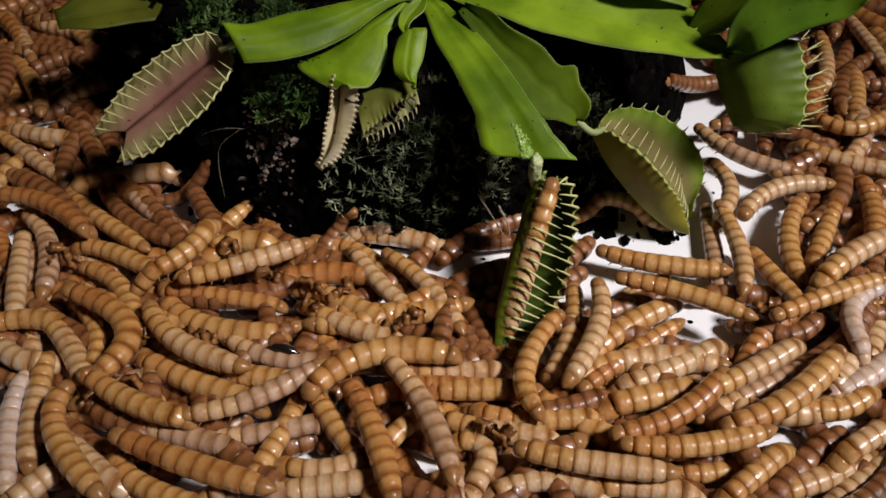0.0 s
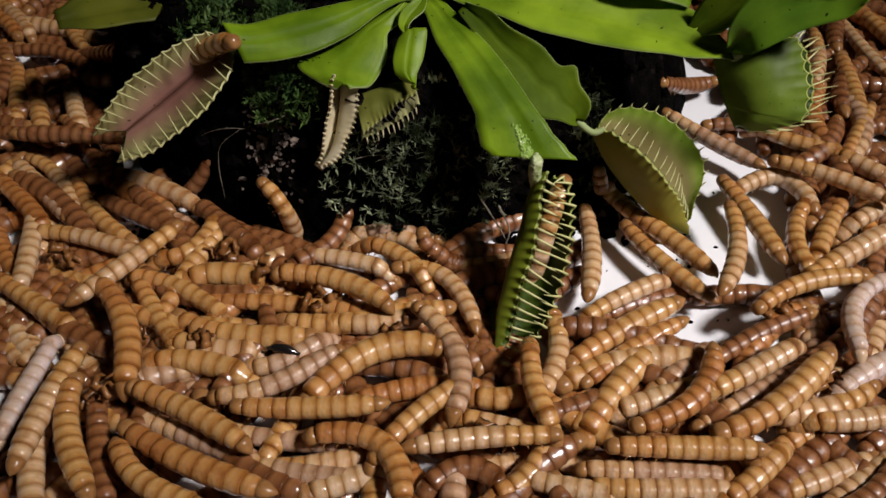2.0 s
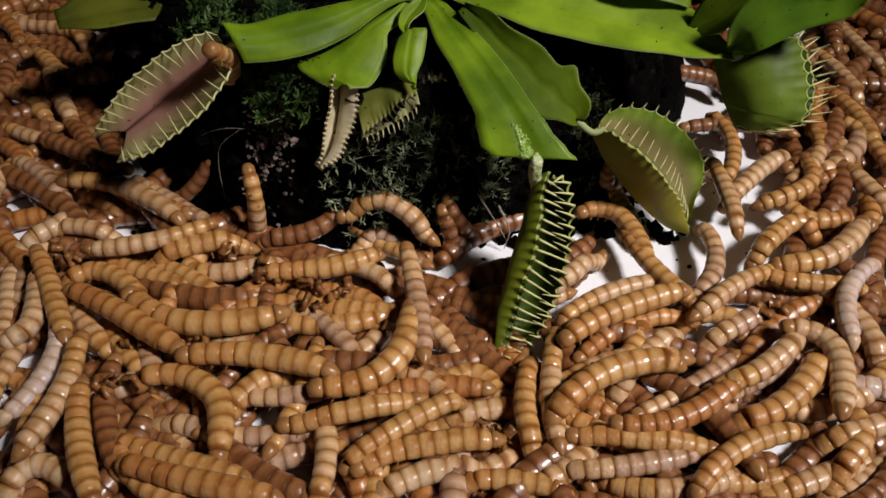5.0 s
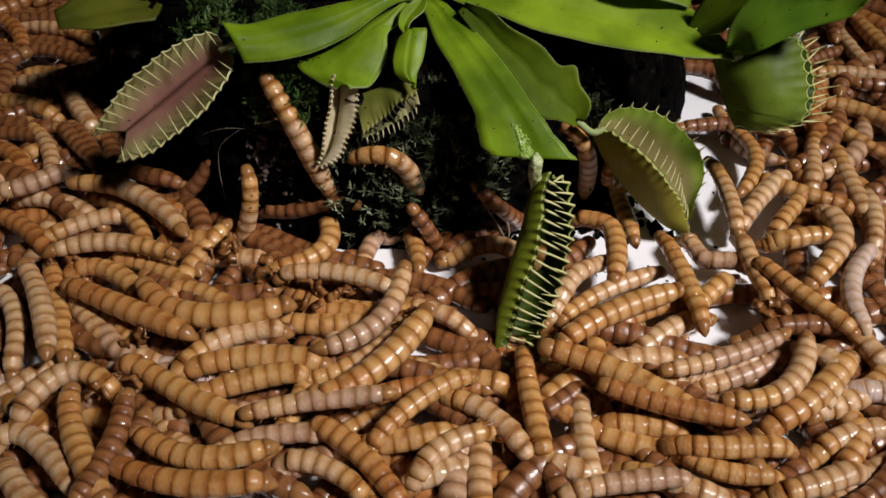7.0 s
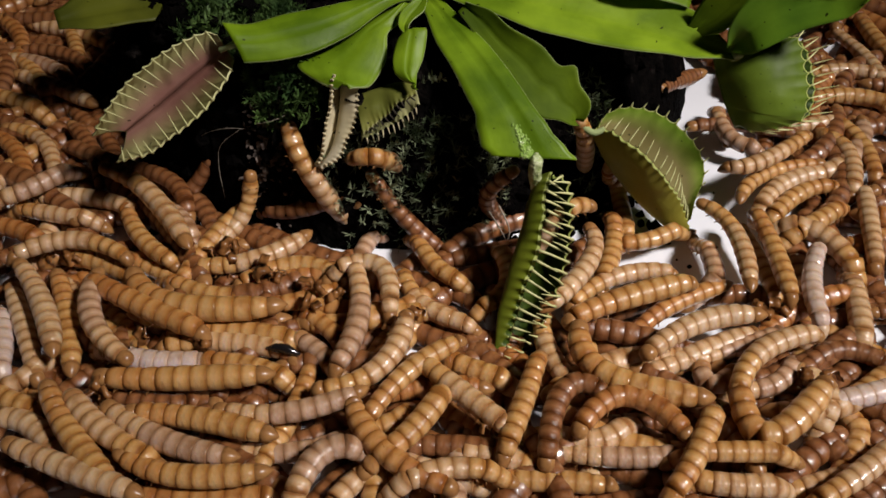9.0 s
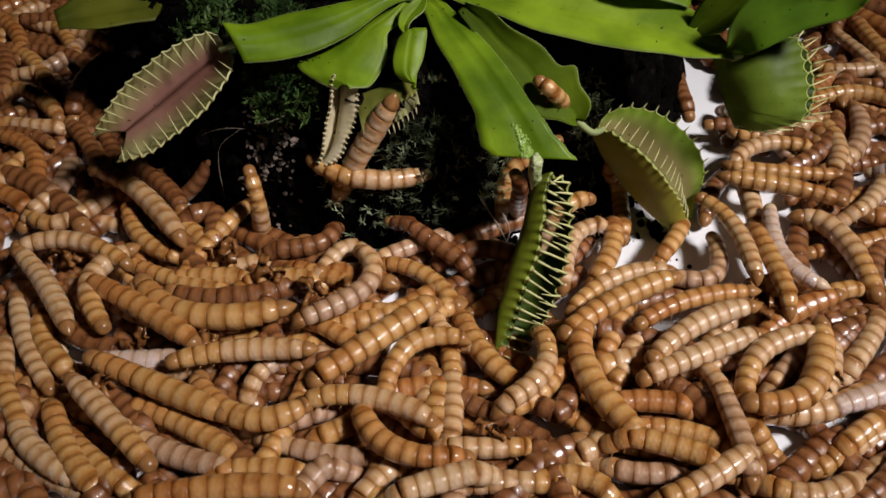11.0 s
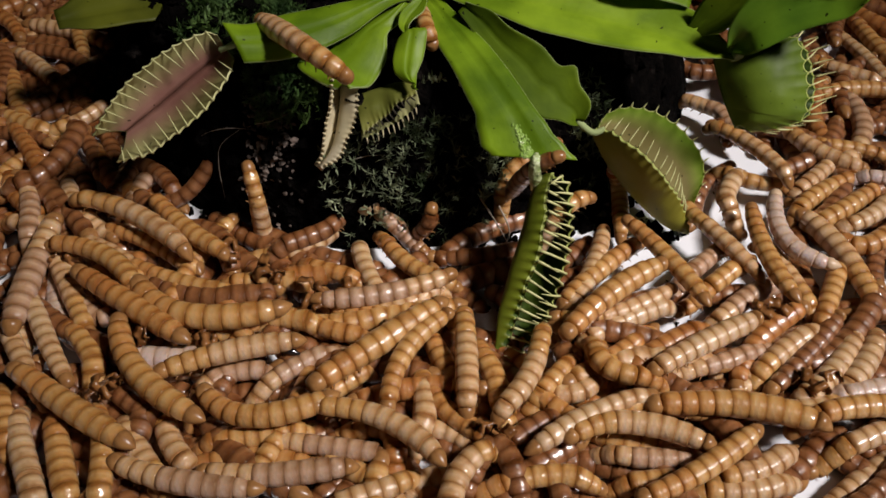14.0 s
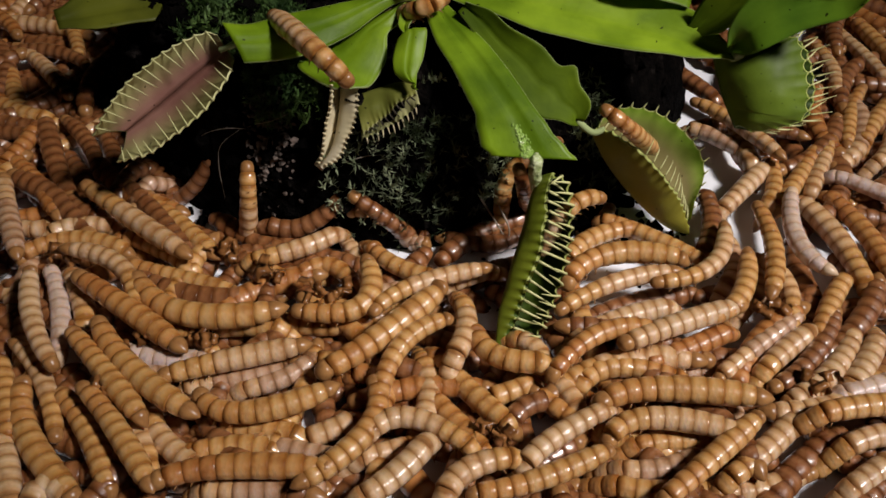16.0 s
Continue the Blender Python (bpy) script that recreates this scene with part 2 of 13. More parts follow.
def tube(points, radii, sides=8, n=16, squash=1.0):
    """Verts and faces of a tapered round rod along a smooth curve."""
    c = spline(points, n)
    verts, faces = [], []
    up = Vector((0.3, 0.2, 1))
    for i, p in enumerate(c):
        d = (c[min(i + 1, n - 1)] - c[max(i - 1, 0)]).normalized()
        a = d.cross(up).normalized()
        b = a.cross(d)
        r = level(radii, i / (n - 1))
        for k in range(sides):
            w = 2 * math.pi * k / sides
            verts.append(p + a * (r * math.cos(w)) + b * (r * squash * math.sin(w)))
    for i in range(n - 1):
        for k in range(sides):
            q = (k + 1) % sides
            faces.append((i * sides + k, i * sides + q, (i + 1) * sides + q, (i + 1) * sides + k))
    faces.append(tuple(range(sides - 1, -1, -1)))
    faces.append(tuple((n - 1) * sides + k for k in range(sides)))
    return verts, faces


# ---- setting ----
def white_board():
    bm = bmesh.new()
    bmesh.ops.create_cube(bm, size=1.0, matrix=Matrix.Translation((0, 0.12, -0.003)) @ Matrix.Diagonal((2.4, 2.4, 0.006, 1)))
    bmesh.ops.bevel(bm, geom=bm.edges[:], offset=0.0012, segments=2, affect="EDGES")
    me = bpy.data.meshes.new("white_board")
    bm.to_mesh(me)
    me.materials.append(BOARD)
    return tagged(new("floor", me), "smooth white board under the crawling larvae", "board", kind="structure")


def soil_height(x, y):
    """Height of the root ball in millimetres over the plan in millimetres."""
    rho = math.hypot((x + 7) / 47, (y - 132) / 40)
    ang = math.atan2(y - 132, x + 7)
    rho *= 1 + 0.045 * noise.noise(Vector((math.cos(ang) * 2.2, math.sin(ang) * 2.2, 3.1)))
    s = max(0.0, min(1.0, (1.0 - rho) / 0.26))
    z = 23.5 * (s * (2 - s)) ** 0.9
    v = Vector((x * 0.16, y * 0.16, 0.7))
    z += min(1, s * 4) * (2.6 * noise.noise(v) + 1.5 * noise.noise(v * 2.7) + 0.8 * noise.noise(v * 6.1))
    return z if s > 0 else -1.0


def root_ball():
    nu, nv = 220, 84
    verts, faces = [], []
    for j in range(nv):
        for i in range(nu):
            a = 2 * math.pi * i / nu
            r = (1.08 * (j + 1) / nv)
            x, y = -7 + 47 * r * math.cos(a), 132 + 40 * r * math.sin(a)
            z = max(soil_height(x, y), -0.3)
            k = 0.9 * noise.noise(Vector((x * 0.5, y * 0.5, z * 0.5)))
            verts.append(((x + k) * MM, (y + k) * MM, z * MM))
    for j in range(nv - 1):
        for i in range(nu):
            q = (i + 1) % nu
            faces.append((j * nu + i, j * nu + q, (j + 1) * nu + q, (j + 1) * nu + i))
    faces.append(tuple(range(nu)))
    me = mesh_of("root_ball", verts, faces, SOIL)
    return tagged(new("root_ball", me), "black peat root ball lying bare on the white board", "soil")


PAINT = plain_material("grey_wall_paint", (0.30, 0.29, 0.28), (0.36, 0.35, 0.34), 6, 0.8)


def slab(name, centre, size, label):
    """A plain wall or ceiling."""
    bm = bmesh.new()
    bmesh.ops.create_cube(bm, size=1.0, matrix=Matrix.Translation(centre) @ Matrix.Diagonal((*size, 1)))
    me = bpy.data.meshes.new(name)
    bm.to_mesh(me)
    bm.free()
    me.materials.append(PAINT)
    return tagged(new(name, me), label, "wall" if "wall" in name else "ceiling", kind="structure")


white_board()
slab("wall_north", (0, 1.37, 0.75), (2.6, 0.1, 1.512), "plain grey painted wall behind the board")
slab("wall_south", (0, -1.13, 0.75), (2.6, 0.1, 1.512), "plain grey painted wall behind the board")
slab("wall_east", (1.25, 0.12, 0.75), (0.1, 2.4, 1.512), "plain grey painted wall beside the board")
slab("wall_west", (-1.25, 0.12, 0.75), (0.1, 2.4, 1.512), "plain grey painted wall beside the board")
slab("ceiling", (0, 0.12, 1.556), (2.6, 2.6, 0.1), "plain grey painted ceiling over the board")
ball = root_ball()


# ---- the flytrap ----
def leaf_mesh(name, spine, left, right, up, mats, curl=0.15, wave=0.0, seed=0.0, thick=0.45, across=None, jagged=0.02):
    """A blade along a spine (mm). left and right: half widths along it; curl: how far the edges rise (+) or hang (-)."""
    n, w = 30, 10
    c = spline(spine, n)
    up = Vector(up).normalized()
    tops, unders, uvs = [], [], []
    for i, p in enumerate(c):
        s = i / (n - 1)
        d = (c[min(i + 1, n - 1)] - c[max(i - 1, 0)]).normalized()
        side = Vector(across).normalized() if across else d.cross(up).normalized()
        nrm = side.cross(d).normalized()
        a, b = level(left, s), level(right, s)
        for k in range(w + 1):
            u = 2 * k / w - 1
            half = a if u < 0 else b
            lift = curl * half * u * u + wave * half * abs(u) ** 1.5 * math.sin(9 * s + seed + (2 if u < 0 else 0))
            lift -= 0.35 * math.exp(-(u / 0.09) ** 2)
            jag = 1 + jagged * math.sin(31 * s + seed * 3 + u)
            q = p + side * (u * half * jag) + nrm * lift
            t = thick * (1 - 0.6 * abs(u)) + 0.5 * math.exp(-(u / 0.12) ** 2)
            tops.append(q * MM)
            unders.append((q - nrm * t) * MM)
            uvs.append((0.5 + 0.5 * u, s))
    m = w + 1
    tot = n * m
    faces = []
    for i in range(n - 1):
        for k in range(w):
            q = i * m + k
            faces.append((q, q + 1, q + m + 1, q + m))
            faces.append((tot + q, tot + q + m, tot + q + m + 1, tot + q + 1))
        for k in (0, w):
            q = i * m + k
            f = (q, q + m, tot + q + m, tot + q)
            faces.append(f if k == 0 else f[::-1])
    for k in range(w):
        faces.append((k, tot + k, tot + k + 1, k + 1))
        q = (n - 1) * m + k
        faces.append((q, q + 1, tot + q + 1, tot + q))
    return mesh_of(name, tops + unders, faces, mats, uvs=uvs + uvs)


def tooth_mesh(length, thick, bend, mat):
    pts = [(0, 0, 0), (0, -bend * 0.25 * length, length * 0.45), (0, -bend * length * 0.8, length * 0.9)]
    v, f = tube([Vector(p) * MM for p in pts], [thick * MM, thick * 0.75 * MM, thick * 0.2 * MM], 6, 7)
    return mesh_of("tooth", v, f, mat)


def trap_frame(base, tip, opening):
    x = (Vector(tip) - Vector(base)).normalized()
    z = Vector(opening)
    z = (z - x * z.dot(x)).normalized()
    y = z.cross(x)
    m = Matrix((x, y, z)).transposed().to_4x4()
    return Matrix.Translation(Vector(base) * MM) @ m


def stalk(plant, name, points, radii, mat, label="", squash=1.0):
    v, f = tube([Vector(p) * MM for p in points], [r * MM for r in radii], 10, 18, squash)
    return attach(name, mesh_of(name, v, f, mat), plant, label)


plant = tagged(new("venus_flytrap"), "green venus flytrap with toothed traps rooted in black peat", "plant")
plant.location = (-2 * MM, 112 * MM, 24 * MM)
plant.matrix_parent_inverse = Matrix.Identity(4)
bpy.context.view_layer.update()
HOME = plant.matrix_basis.inverted()


def blade(label, spine, left, right, up, mat, **kw):
    o = attach("leaf", leaf_mesh("leaf", spine, left, right, up, mat, **kw), plant, label)
    o.matrix_local = HOME
    return o


def even(points, n):
    """n points at equal steps along the smooth curve through the given ones."""
    c = spline(points, 8 * len(points))
    acc = [0.0]
    for p, q in zip(c, c[1:]):
        acc.append(acc[-1] + (q - p).length)
    out, j = [], 0
    for i in range(n):
        d = acc[-1] * i / (n - 1)
        while j < len(c) - 2 and acc[j + 1] < d:
            j += 1
        out.append(c[j].lerp(c[j + 1], (d - acc[j]) / max(1e-9, acc[j + 1] - acc[j])))
    return out


def shell(rows, thick):
    """A closed sheet from a grid of (point, outward normal) rows, thickened along the normal. Returns verts and faces with their part: 0 face, 1 back, 2 last edge, 3 other edges."""
    n, m = len(rows), len(rows[0])
    fronts = [p for row in rows for p, _ in row]
    backs = [p + q * thick for row in rows for p, q in row]
    tot, faces, part = n * m, [], []
    for i in range(n - 1):
        for k in range(m - 1):
            q = i * m + k
            faces += [(q, q + 1, q + m + 1, q + m), (tot + q, tot + q + m, tot + q + m + 1, tot + q + 1)]
            part += [0, 1]
        for k in (0, m - 1):
            q = i * m + k
            f = (q, q + m, tot + q + m, tot + q)
            faces.append(f if k == 0 else f[::-1])
            part.append(3 if k == 0 else 2)
    for i in (0, n - 1):
        for k in range(m - 1):
            q = i * m + k
            f = (q, tot + q, tot + q + 1, q + 1)
            faces.append(f if i == 0 else f[::-1])
            part.append(3)
    return [v * MM for v in fronts + backs], faces, part


def wide_blade(label, left, right, mat, belly=0.5, wave=0.0, seed=0.0, thick=0.45):
    """A leaf between two edges (mm, base to tip); belly: how far its middle rises over them."""
    n, w = 44, 14
    a, b = even(left, n), even(right, n)
    rows, uvs = [], []
    for i in range(n):
        s = i / (n - 1)
        d = (a[min(i + 1, n - 1)] + b[min(i + 1, n - 1)] - a[max(i - 1, 0)] - b[max(i - 1, 0)]).normalized()
        across = b[i] - a[i]
        nrm = d.cross(across).normalized()
        if nrm.dot(Vector((0, -0.7, 0.7))) < 0:
            nrm = -nrm
        row = []
        for k in range(w + 1):
            u = k / w
            rise = belly * math.sin(math.pi * u) - 0.2 * math.exp(-((u - 0.5) / 0.06) ** 2)
            rise += wave * abs(2 * u - 1) ** 2 * math.sin(11 * s + seed + (2.2 if u < 0.5 else 0))
            row.append((a[i] + across * u + nrm * rise, -nrm * (1 - 0.55 * abs(2 * u - 1))))
            uvs.append((u, s))
        rows.append(row)
    verts, faces, _ = shell(rows, thick)
    o = attach("leaf", mesh_of("leaf", verts, faces, mat, uvs=uvs + uvs), plant, label)
    o.matrix_local = HOME
    return o


def bow_trap(hinge, rims, inners, outers, rim_mat, teeth, label, bulge=(1, 1), scallop=0.4, crumple=0.35):
    """A trap of two lobes, each spanned between the hinge and its own rim (mm), with teeth along the rim.
    Returns each lobe with the pose of the hinge and the side it opens to."""
    count, w = teeth["count"], 14
    n = 6 * count + 1
    spine = even(hinge, n)
    curves = [even(r, n) for r in rims]
    base, tip = spine[0], spine[-1]
    centre = [sum(c, Vector()) / n for c in curves]
    home = trap_frame(base, tip, centre[0] + centre[1] - base - tip)
    to_home = home.inverted()
    rng = random.Random(int(abs(base.x) * 10))
    made = []
    for e, rim in enumerate(curves):
        rows, roots, uvs = [], [], []
        away = centre[e] - centre[1 - e]
        dip = scallop[e] if isinstance(scallop, tuple) else scallop
        side = 1 if (to_home.to_3x3() @ away).y > 0 else -1
        for i in range(n):
            u = i / (n - 1)
            out = rim[i] - spine[i]
            along = (rim[min(i + 1, n - 1)] - rim[max(i - 1, 0)] + spine[min(i + 1, n - 1)] - spine[max(i - 1, 0)]).normalized()
            nrm = along.cross(out).normalized()
            if nrm.dot(away) < 0:
                nrm = -nrm
            edge = out.normalized()
            tuck = dip * abs(math.sin(math.pi * count * u)) ** 0.7
            row = []
            for k in range(w + 1):
                v = 1 - (1 - k / w) ** 1.5
                p = spine[i] + out * v + nrm * (bulge[e] * math.sin(math.pi * v ** 0.9) * (0.25 + 0.75 * math.sin(math.pi * (0.08 + 0.84 * u))))
                p = p - edge * (tuck * v ** 8) + nrm * (0.12 * dip * v ** 9 * math.cos(2 * math.pi * count * u))
                p += nrm * (crumple * v * noise.noise(p * 0.45))
                row.append((p, nrm * (1.0 - 0.35 * v)))
                uvs.append((u, v))
            rows.append(row)
            roots.append((row[-1][0], edge, -nrm, along))
        verts, faces, part = shell(rows, 0.5)
        if (rows[1][0][0] - rows[0][0][0]).cross(rows[0][1][0] - rows[0][0][0]).dot(rows[0][0][1]) < 0:
            faces = [f[::-1] for f in faces]
        slots = []
        for f, g in zip(faces, part):
            col = min(q % (w + 1) for q in f)
            slots.append(2 if g == 2 or (g != 3 and col == w - 1) else 0 if g == 0 else 1)
        me = mesh_of("lobe", [to_home @ v for v in verts], faces, [inners[e], outers[e], rim_mat], slots=slots, uvs=uvs + uvs)
        lobe = attach("lobe", me, plant, label)
        lobe.matrix_local = HOME @ home
        mat = teeth["mat"][e] if isinstance(teeth["mat"], tuple) else teeth["mat"]
        tm = tooth_mesh(teeth["length"][e], teeth["thick"], teeth["bend"], mat)
        a, b, c = teeth["way"][e]
        for i in range(1, count):
            p, edge, inward, along = roots[round(i * (n - 1) / count)]
            z = (edge * (a + rng.uniform(-0.12, 0.12)) + inward * (b + rng.uniform(-0.12, 0.12)) + along * (c + rng.uniform(-0.16, 0.16))).normalized()
            x = along - z * along.dot(z)
            x.normalize()
            y = z.cross(x)
            if y.dot(inward) > 0:
                x, y = -x, -y
            size = (0.55 + 0.45 * math.sin(math.pi * i / count)) * rng.uniform(0.75, 1.12)
            m = Matrix((x, y, z)).transposed().to_4x4()
            m.translation = (p - z * 0.12) * MM
            attach("tooth", tm, lobe, local=to_home @ m @ Matrix.Diagonal((1, 1, size, 1)))
        made.append((lobe, HOME @ home, side))
    return made


broad = blade("broad bright green leaf blade, widest at its tip", [(-1.8, 110, 28.5), (3.7, 101, 26.2), (8.4, 94, 23.2), (10.1, 91.4, 21.4), (11.0, 89.8, 20.0), (11.6, 88.8, 19.1)],
      [1.7, 3.0, 2.8, 3.2, 4.2, 4.9], [1.7, 3.9, 5.0, 6.0, 6.4, 5.7], (0.15, -0.35, 1), LEAF, curl=-0.03, wave=0.015, thick=0.6, across=(-1, 0.05, 0.02), jagged=0.008)


def wet_drops(leaf):
    """Small drops of water lying along the rib of a blade, thickest towards its tip."""
    rng = random.Random(31)
    top = [v.co.copy() for v in leaf.data.vertices][:330]
    verts, faces = [], []
    for _ in range(150):
        i, u = int(29 - 13 * rng.random() ** 1.6), rng.gauss(5.75, 0.32)
        k = int(u)
        p = top[i * 11 + k].lerp(top[i * 11 + k + 1], u - k)
        if i < 29:
            p = p.lerp(p + top[(i + 1) * 11 + k] - top[i * 11 + k], rng.random())
        r, b = rng.uniform(0.07, 0.24) * MM, len(verts)
        nrm = Vector((0.1, -0.62, 0.78))
        side = nrm.cross(Vector((1, 0, 0))).normalized()
        cross = nrm.cross(side)
        for ring, (wide, high) in enumerate(((1.0, 0.0), (0.75, 0.42), (0.35, 0.62))):
            for a in range(7):
                w = 2 * math.pi * a / 7
                verts.append(p + (side * math.cos(w) * 1.4 + cross * math.sin(w)) * (r * wide) + nrm * (r * high + 0.02 * MM))
        for ring in range(2):
            for a in range(7):
                q = (a + 1) % 7
                faces.append((b + ring * 7 + a, b + ring * 7 + q, b + ring * 7 + 7 + q, b + ring * 7 + 7 + a))
        faces.append(tuple(b + 14 + a for a in range(7)))
    return attach("water_drops", mesh_of("water_drops", verts, faces, RIB_WET), leaf, "glistening drops of water")


wet_drops(broad)
blade("long bright green leaf blade", [(-4, 113.5, 30.5), (12, 109, 28.8), (26.0, 105.5, 26.8), (37.2, 101, 25.6)],
      [2, 4.4, 6.0, 6.0, 4.2, 0.8], [2, 3.8, 4.8, 4.4, 3.0, 0.8], (0.1, -0.5, 1), LEAF_YELLOW, curl=0.14, wave=0.03, seed=1.0)
blade("pale green leaf blade behind the others", [(14, 113, 33.0), (24.0, 110, 31.8), (32.0, 108, 29.2)],
      [1, 3.2, 1.4], [1, 2.8, 1.2], (0, -0.5, 1), LEAF, curl=0.1)
# dull copy of the leaf green, standing in for shade under the raised leaf
blade("small green leaf with shade put into its dull colour", [(31.5, 105, 26.0), (34.5, 104.5, 29.5), (38.0, 104, 33.5)],
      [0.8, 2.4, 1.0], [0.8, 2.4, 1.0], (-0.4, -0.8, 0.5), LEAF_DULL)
blade("olive leaf with shade put into its dim colour", [(-30, 123, 21.0), (-38.0, 119.5, 22.4), (-46.0, 116, 23.0), (-53.0, 113, 23.0)],
      [1.5, 2.6, 3.4, 3.2, 1.6], [1.5, 4, 6, 5, 2], (0, -0.3, 1), LEAF_OLIVE_SHADED, curl=0.05)
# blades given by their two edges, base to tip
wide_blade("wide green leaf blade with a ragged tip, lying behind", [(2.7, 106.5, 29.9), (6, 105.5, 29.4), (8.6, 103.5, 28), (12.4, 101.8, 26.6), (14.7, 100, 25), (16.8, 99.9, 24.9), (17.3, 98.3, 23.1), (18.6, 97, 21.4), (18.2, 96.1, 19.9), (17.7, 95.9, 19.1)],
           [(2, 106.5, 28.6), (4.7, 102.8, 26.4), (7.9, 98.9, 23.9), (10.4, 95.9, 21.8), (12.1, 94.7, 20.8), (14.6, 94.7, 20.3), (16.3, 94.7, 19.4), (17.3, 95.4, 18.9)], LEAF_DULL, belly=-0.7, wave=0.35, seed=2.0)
wide_blade("long green leaf blade with a blunt tip", [(-2.3, 108.8, 29.8), (-6.8, 108.1, 30.4), (-11.8, 106.4, 30.1), (-15.9, 104.9, 30), (-20.1, 103.6, 30), (-24.1, 101.9, 29.7), (-27.2, 101.1, 30.3)],
           [(-1.9, 108, 29), (-5.2, 107.1, 29.6), (-8, 105.2, 29.2), (-11.6, 102.4, 27.9), (-15.8, 99.8, 27), (-19.8, 98.3, 26.9), (-24.3, 97.2, 27.3)], LEAF, belly=0.7, wave=0.2, seed=0.5)
wide_blade("short broad green leaf blade", [(-5.3, 107.9, 28.7), (-10.1, 105.2, 27.3), (-14.7, 102.5, 25.8), (-18, 100.5, 25), (-18, 99.1, 24.7), (-15.8, 97.6, 24.3), (-13, 96.4, 24.3)],
           [(-4.2, 107.7, 28.9), (-5.8, 105.1, 27.5), (-7, 103.5, 27), (-7.1, 101, 25.7), (-7.9, 98.9, 24.8), (-9.3, 96.7, 23.8), (-11.6, 95.8, 24.1)], LEAF, belly=0.8, wave=0.35, seed=4.0)
wide_blade("narrow upright green leaf", [(-4.4, 101.6, 28.8), (-5.6, 100.7, 28.4), (-6.2, 98.7, 26.9), (-6, 97.1, 25.8), (-4.9, 96.2, 25.3), (-3.7, 95.6, 25.2)],
           [(-3.5, 101.4, 28.6), (-2.1, 101.6, 29.2), (-2.1, 100.1, 28.2), (-2.6, 98, 26.7), (-3.2, 96.7, 25.8), (-3.3, 95, 24.7)], LEAF, belly=0.5, wave=0.15)
wide_blade("short green leaf stem", [(-3.3, 107.6, 30), (-5.2, 105.5, 29.4), (-5.6, 103.3, 28.7), (-4.9, 101.6, 28.6)],
           [(-2, 107.5, 29.9), (-2.4, 105.5, 29.4), (-4.1, 103.5, 28.9), (-4.4, 101.6, 28.6)], LEAF, belly=-0.3)
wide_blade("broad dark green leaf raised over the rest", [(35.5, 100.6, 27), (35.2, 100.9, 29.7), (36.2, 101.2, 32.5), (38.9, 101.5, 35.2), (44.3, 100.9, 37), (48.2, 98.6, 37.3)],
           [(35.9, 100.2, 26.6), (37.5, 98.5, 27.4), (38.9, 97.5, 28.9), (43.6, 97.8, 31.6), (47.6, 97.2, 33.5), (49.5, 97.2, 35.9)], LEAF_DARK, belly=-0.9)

stalk(plant, "stalk", [(11.4, 89.3, 19.2), (11.4, 88.2, 19.0), (11.3, 88.0, 17.4), (11.8, 88.4, 14.6)], [0.4, 0.85, 0.85, 0.85], STALK_WET, "pale wet leaf stalk").matrix_local = HOME
stalk(plant, "stalk", [(17.4, 97.6, 17.8), (19.4, 96.8, 16.6), (21.0, 97.2, 16.8)], [0.5, 0.45, 0.4], LEAF_DULL).matrix_local = HOME
stalk(plant, "stalk", [(36.6, 101.2, 25.6), (38.0, 101.4, 25.4), (39.2, 101.2, 25.0)], [0.9, 0.8, 0.8], LEAF_DULL).matrix_local = HOME
stalk(plant, "stalk", [(-25.2, 99.6, 28.4), (-26.4, 99.8, 27.8), (-27.8, 100.2, 27.0)], [0.45, 0.4, 0.35], LEAF_DULL).matrix_local = HOME


TRAPS = {}
TRAPS["front"] = bow_trap([(12.5, 89.5, 13.8), (11.4, 85.8, 10.9), (10.4, 81.7, 7.9), (9, 77.2, 5), (7.2, 70.9, 0.8)],
    ([(13.2, 87.8, 17.7), (12.4, 84.7, 16.2), (12, 81.9, 14.7), (11.3, 79.4, 12.9), (10.4, 77.3, 10.8), (9.4, 75.4, 8.2), (8.5, 73.8, 5.3), (7.4, 70.9, 0.9)],
     [(13.4, 87.9, 16.9), (15.4, 86.9, 17.2), (15.9, 83.3, 14.8), (15.6, 80.3, 12.4), (15, 77.8, 10.1), (13.8, 75.3, 7.2), (11.8, 72.9, 3.9), (7.8, 70.8, 0.7)]),
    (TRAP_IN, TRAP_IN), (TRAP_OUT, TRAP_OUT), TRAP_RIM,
    dict(count=20, length=(4.2, 3.8), way=((0.35, 0.9, 0.25), (0.35, 0.95, 0.05)), thick=0.19, bend=0.5, mat=TOOTH),
    "green trap lobe with interlocking teeth", bulge=(1.9, 1.2), scallop=0.75)
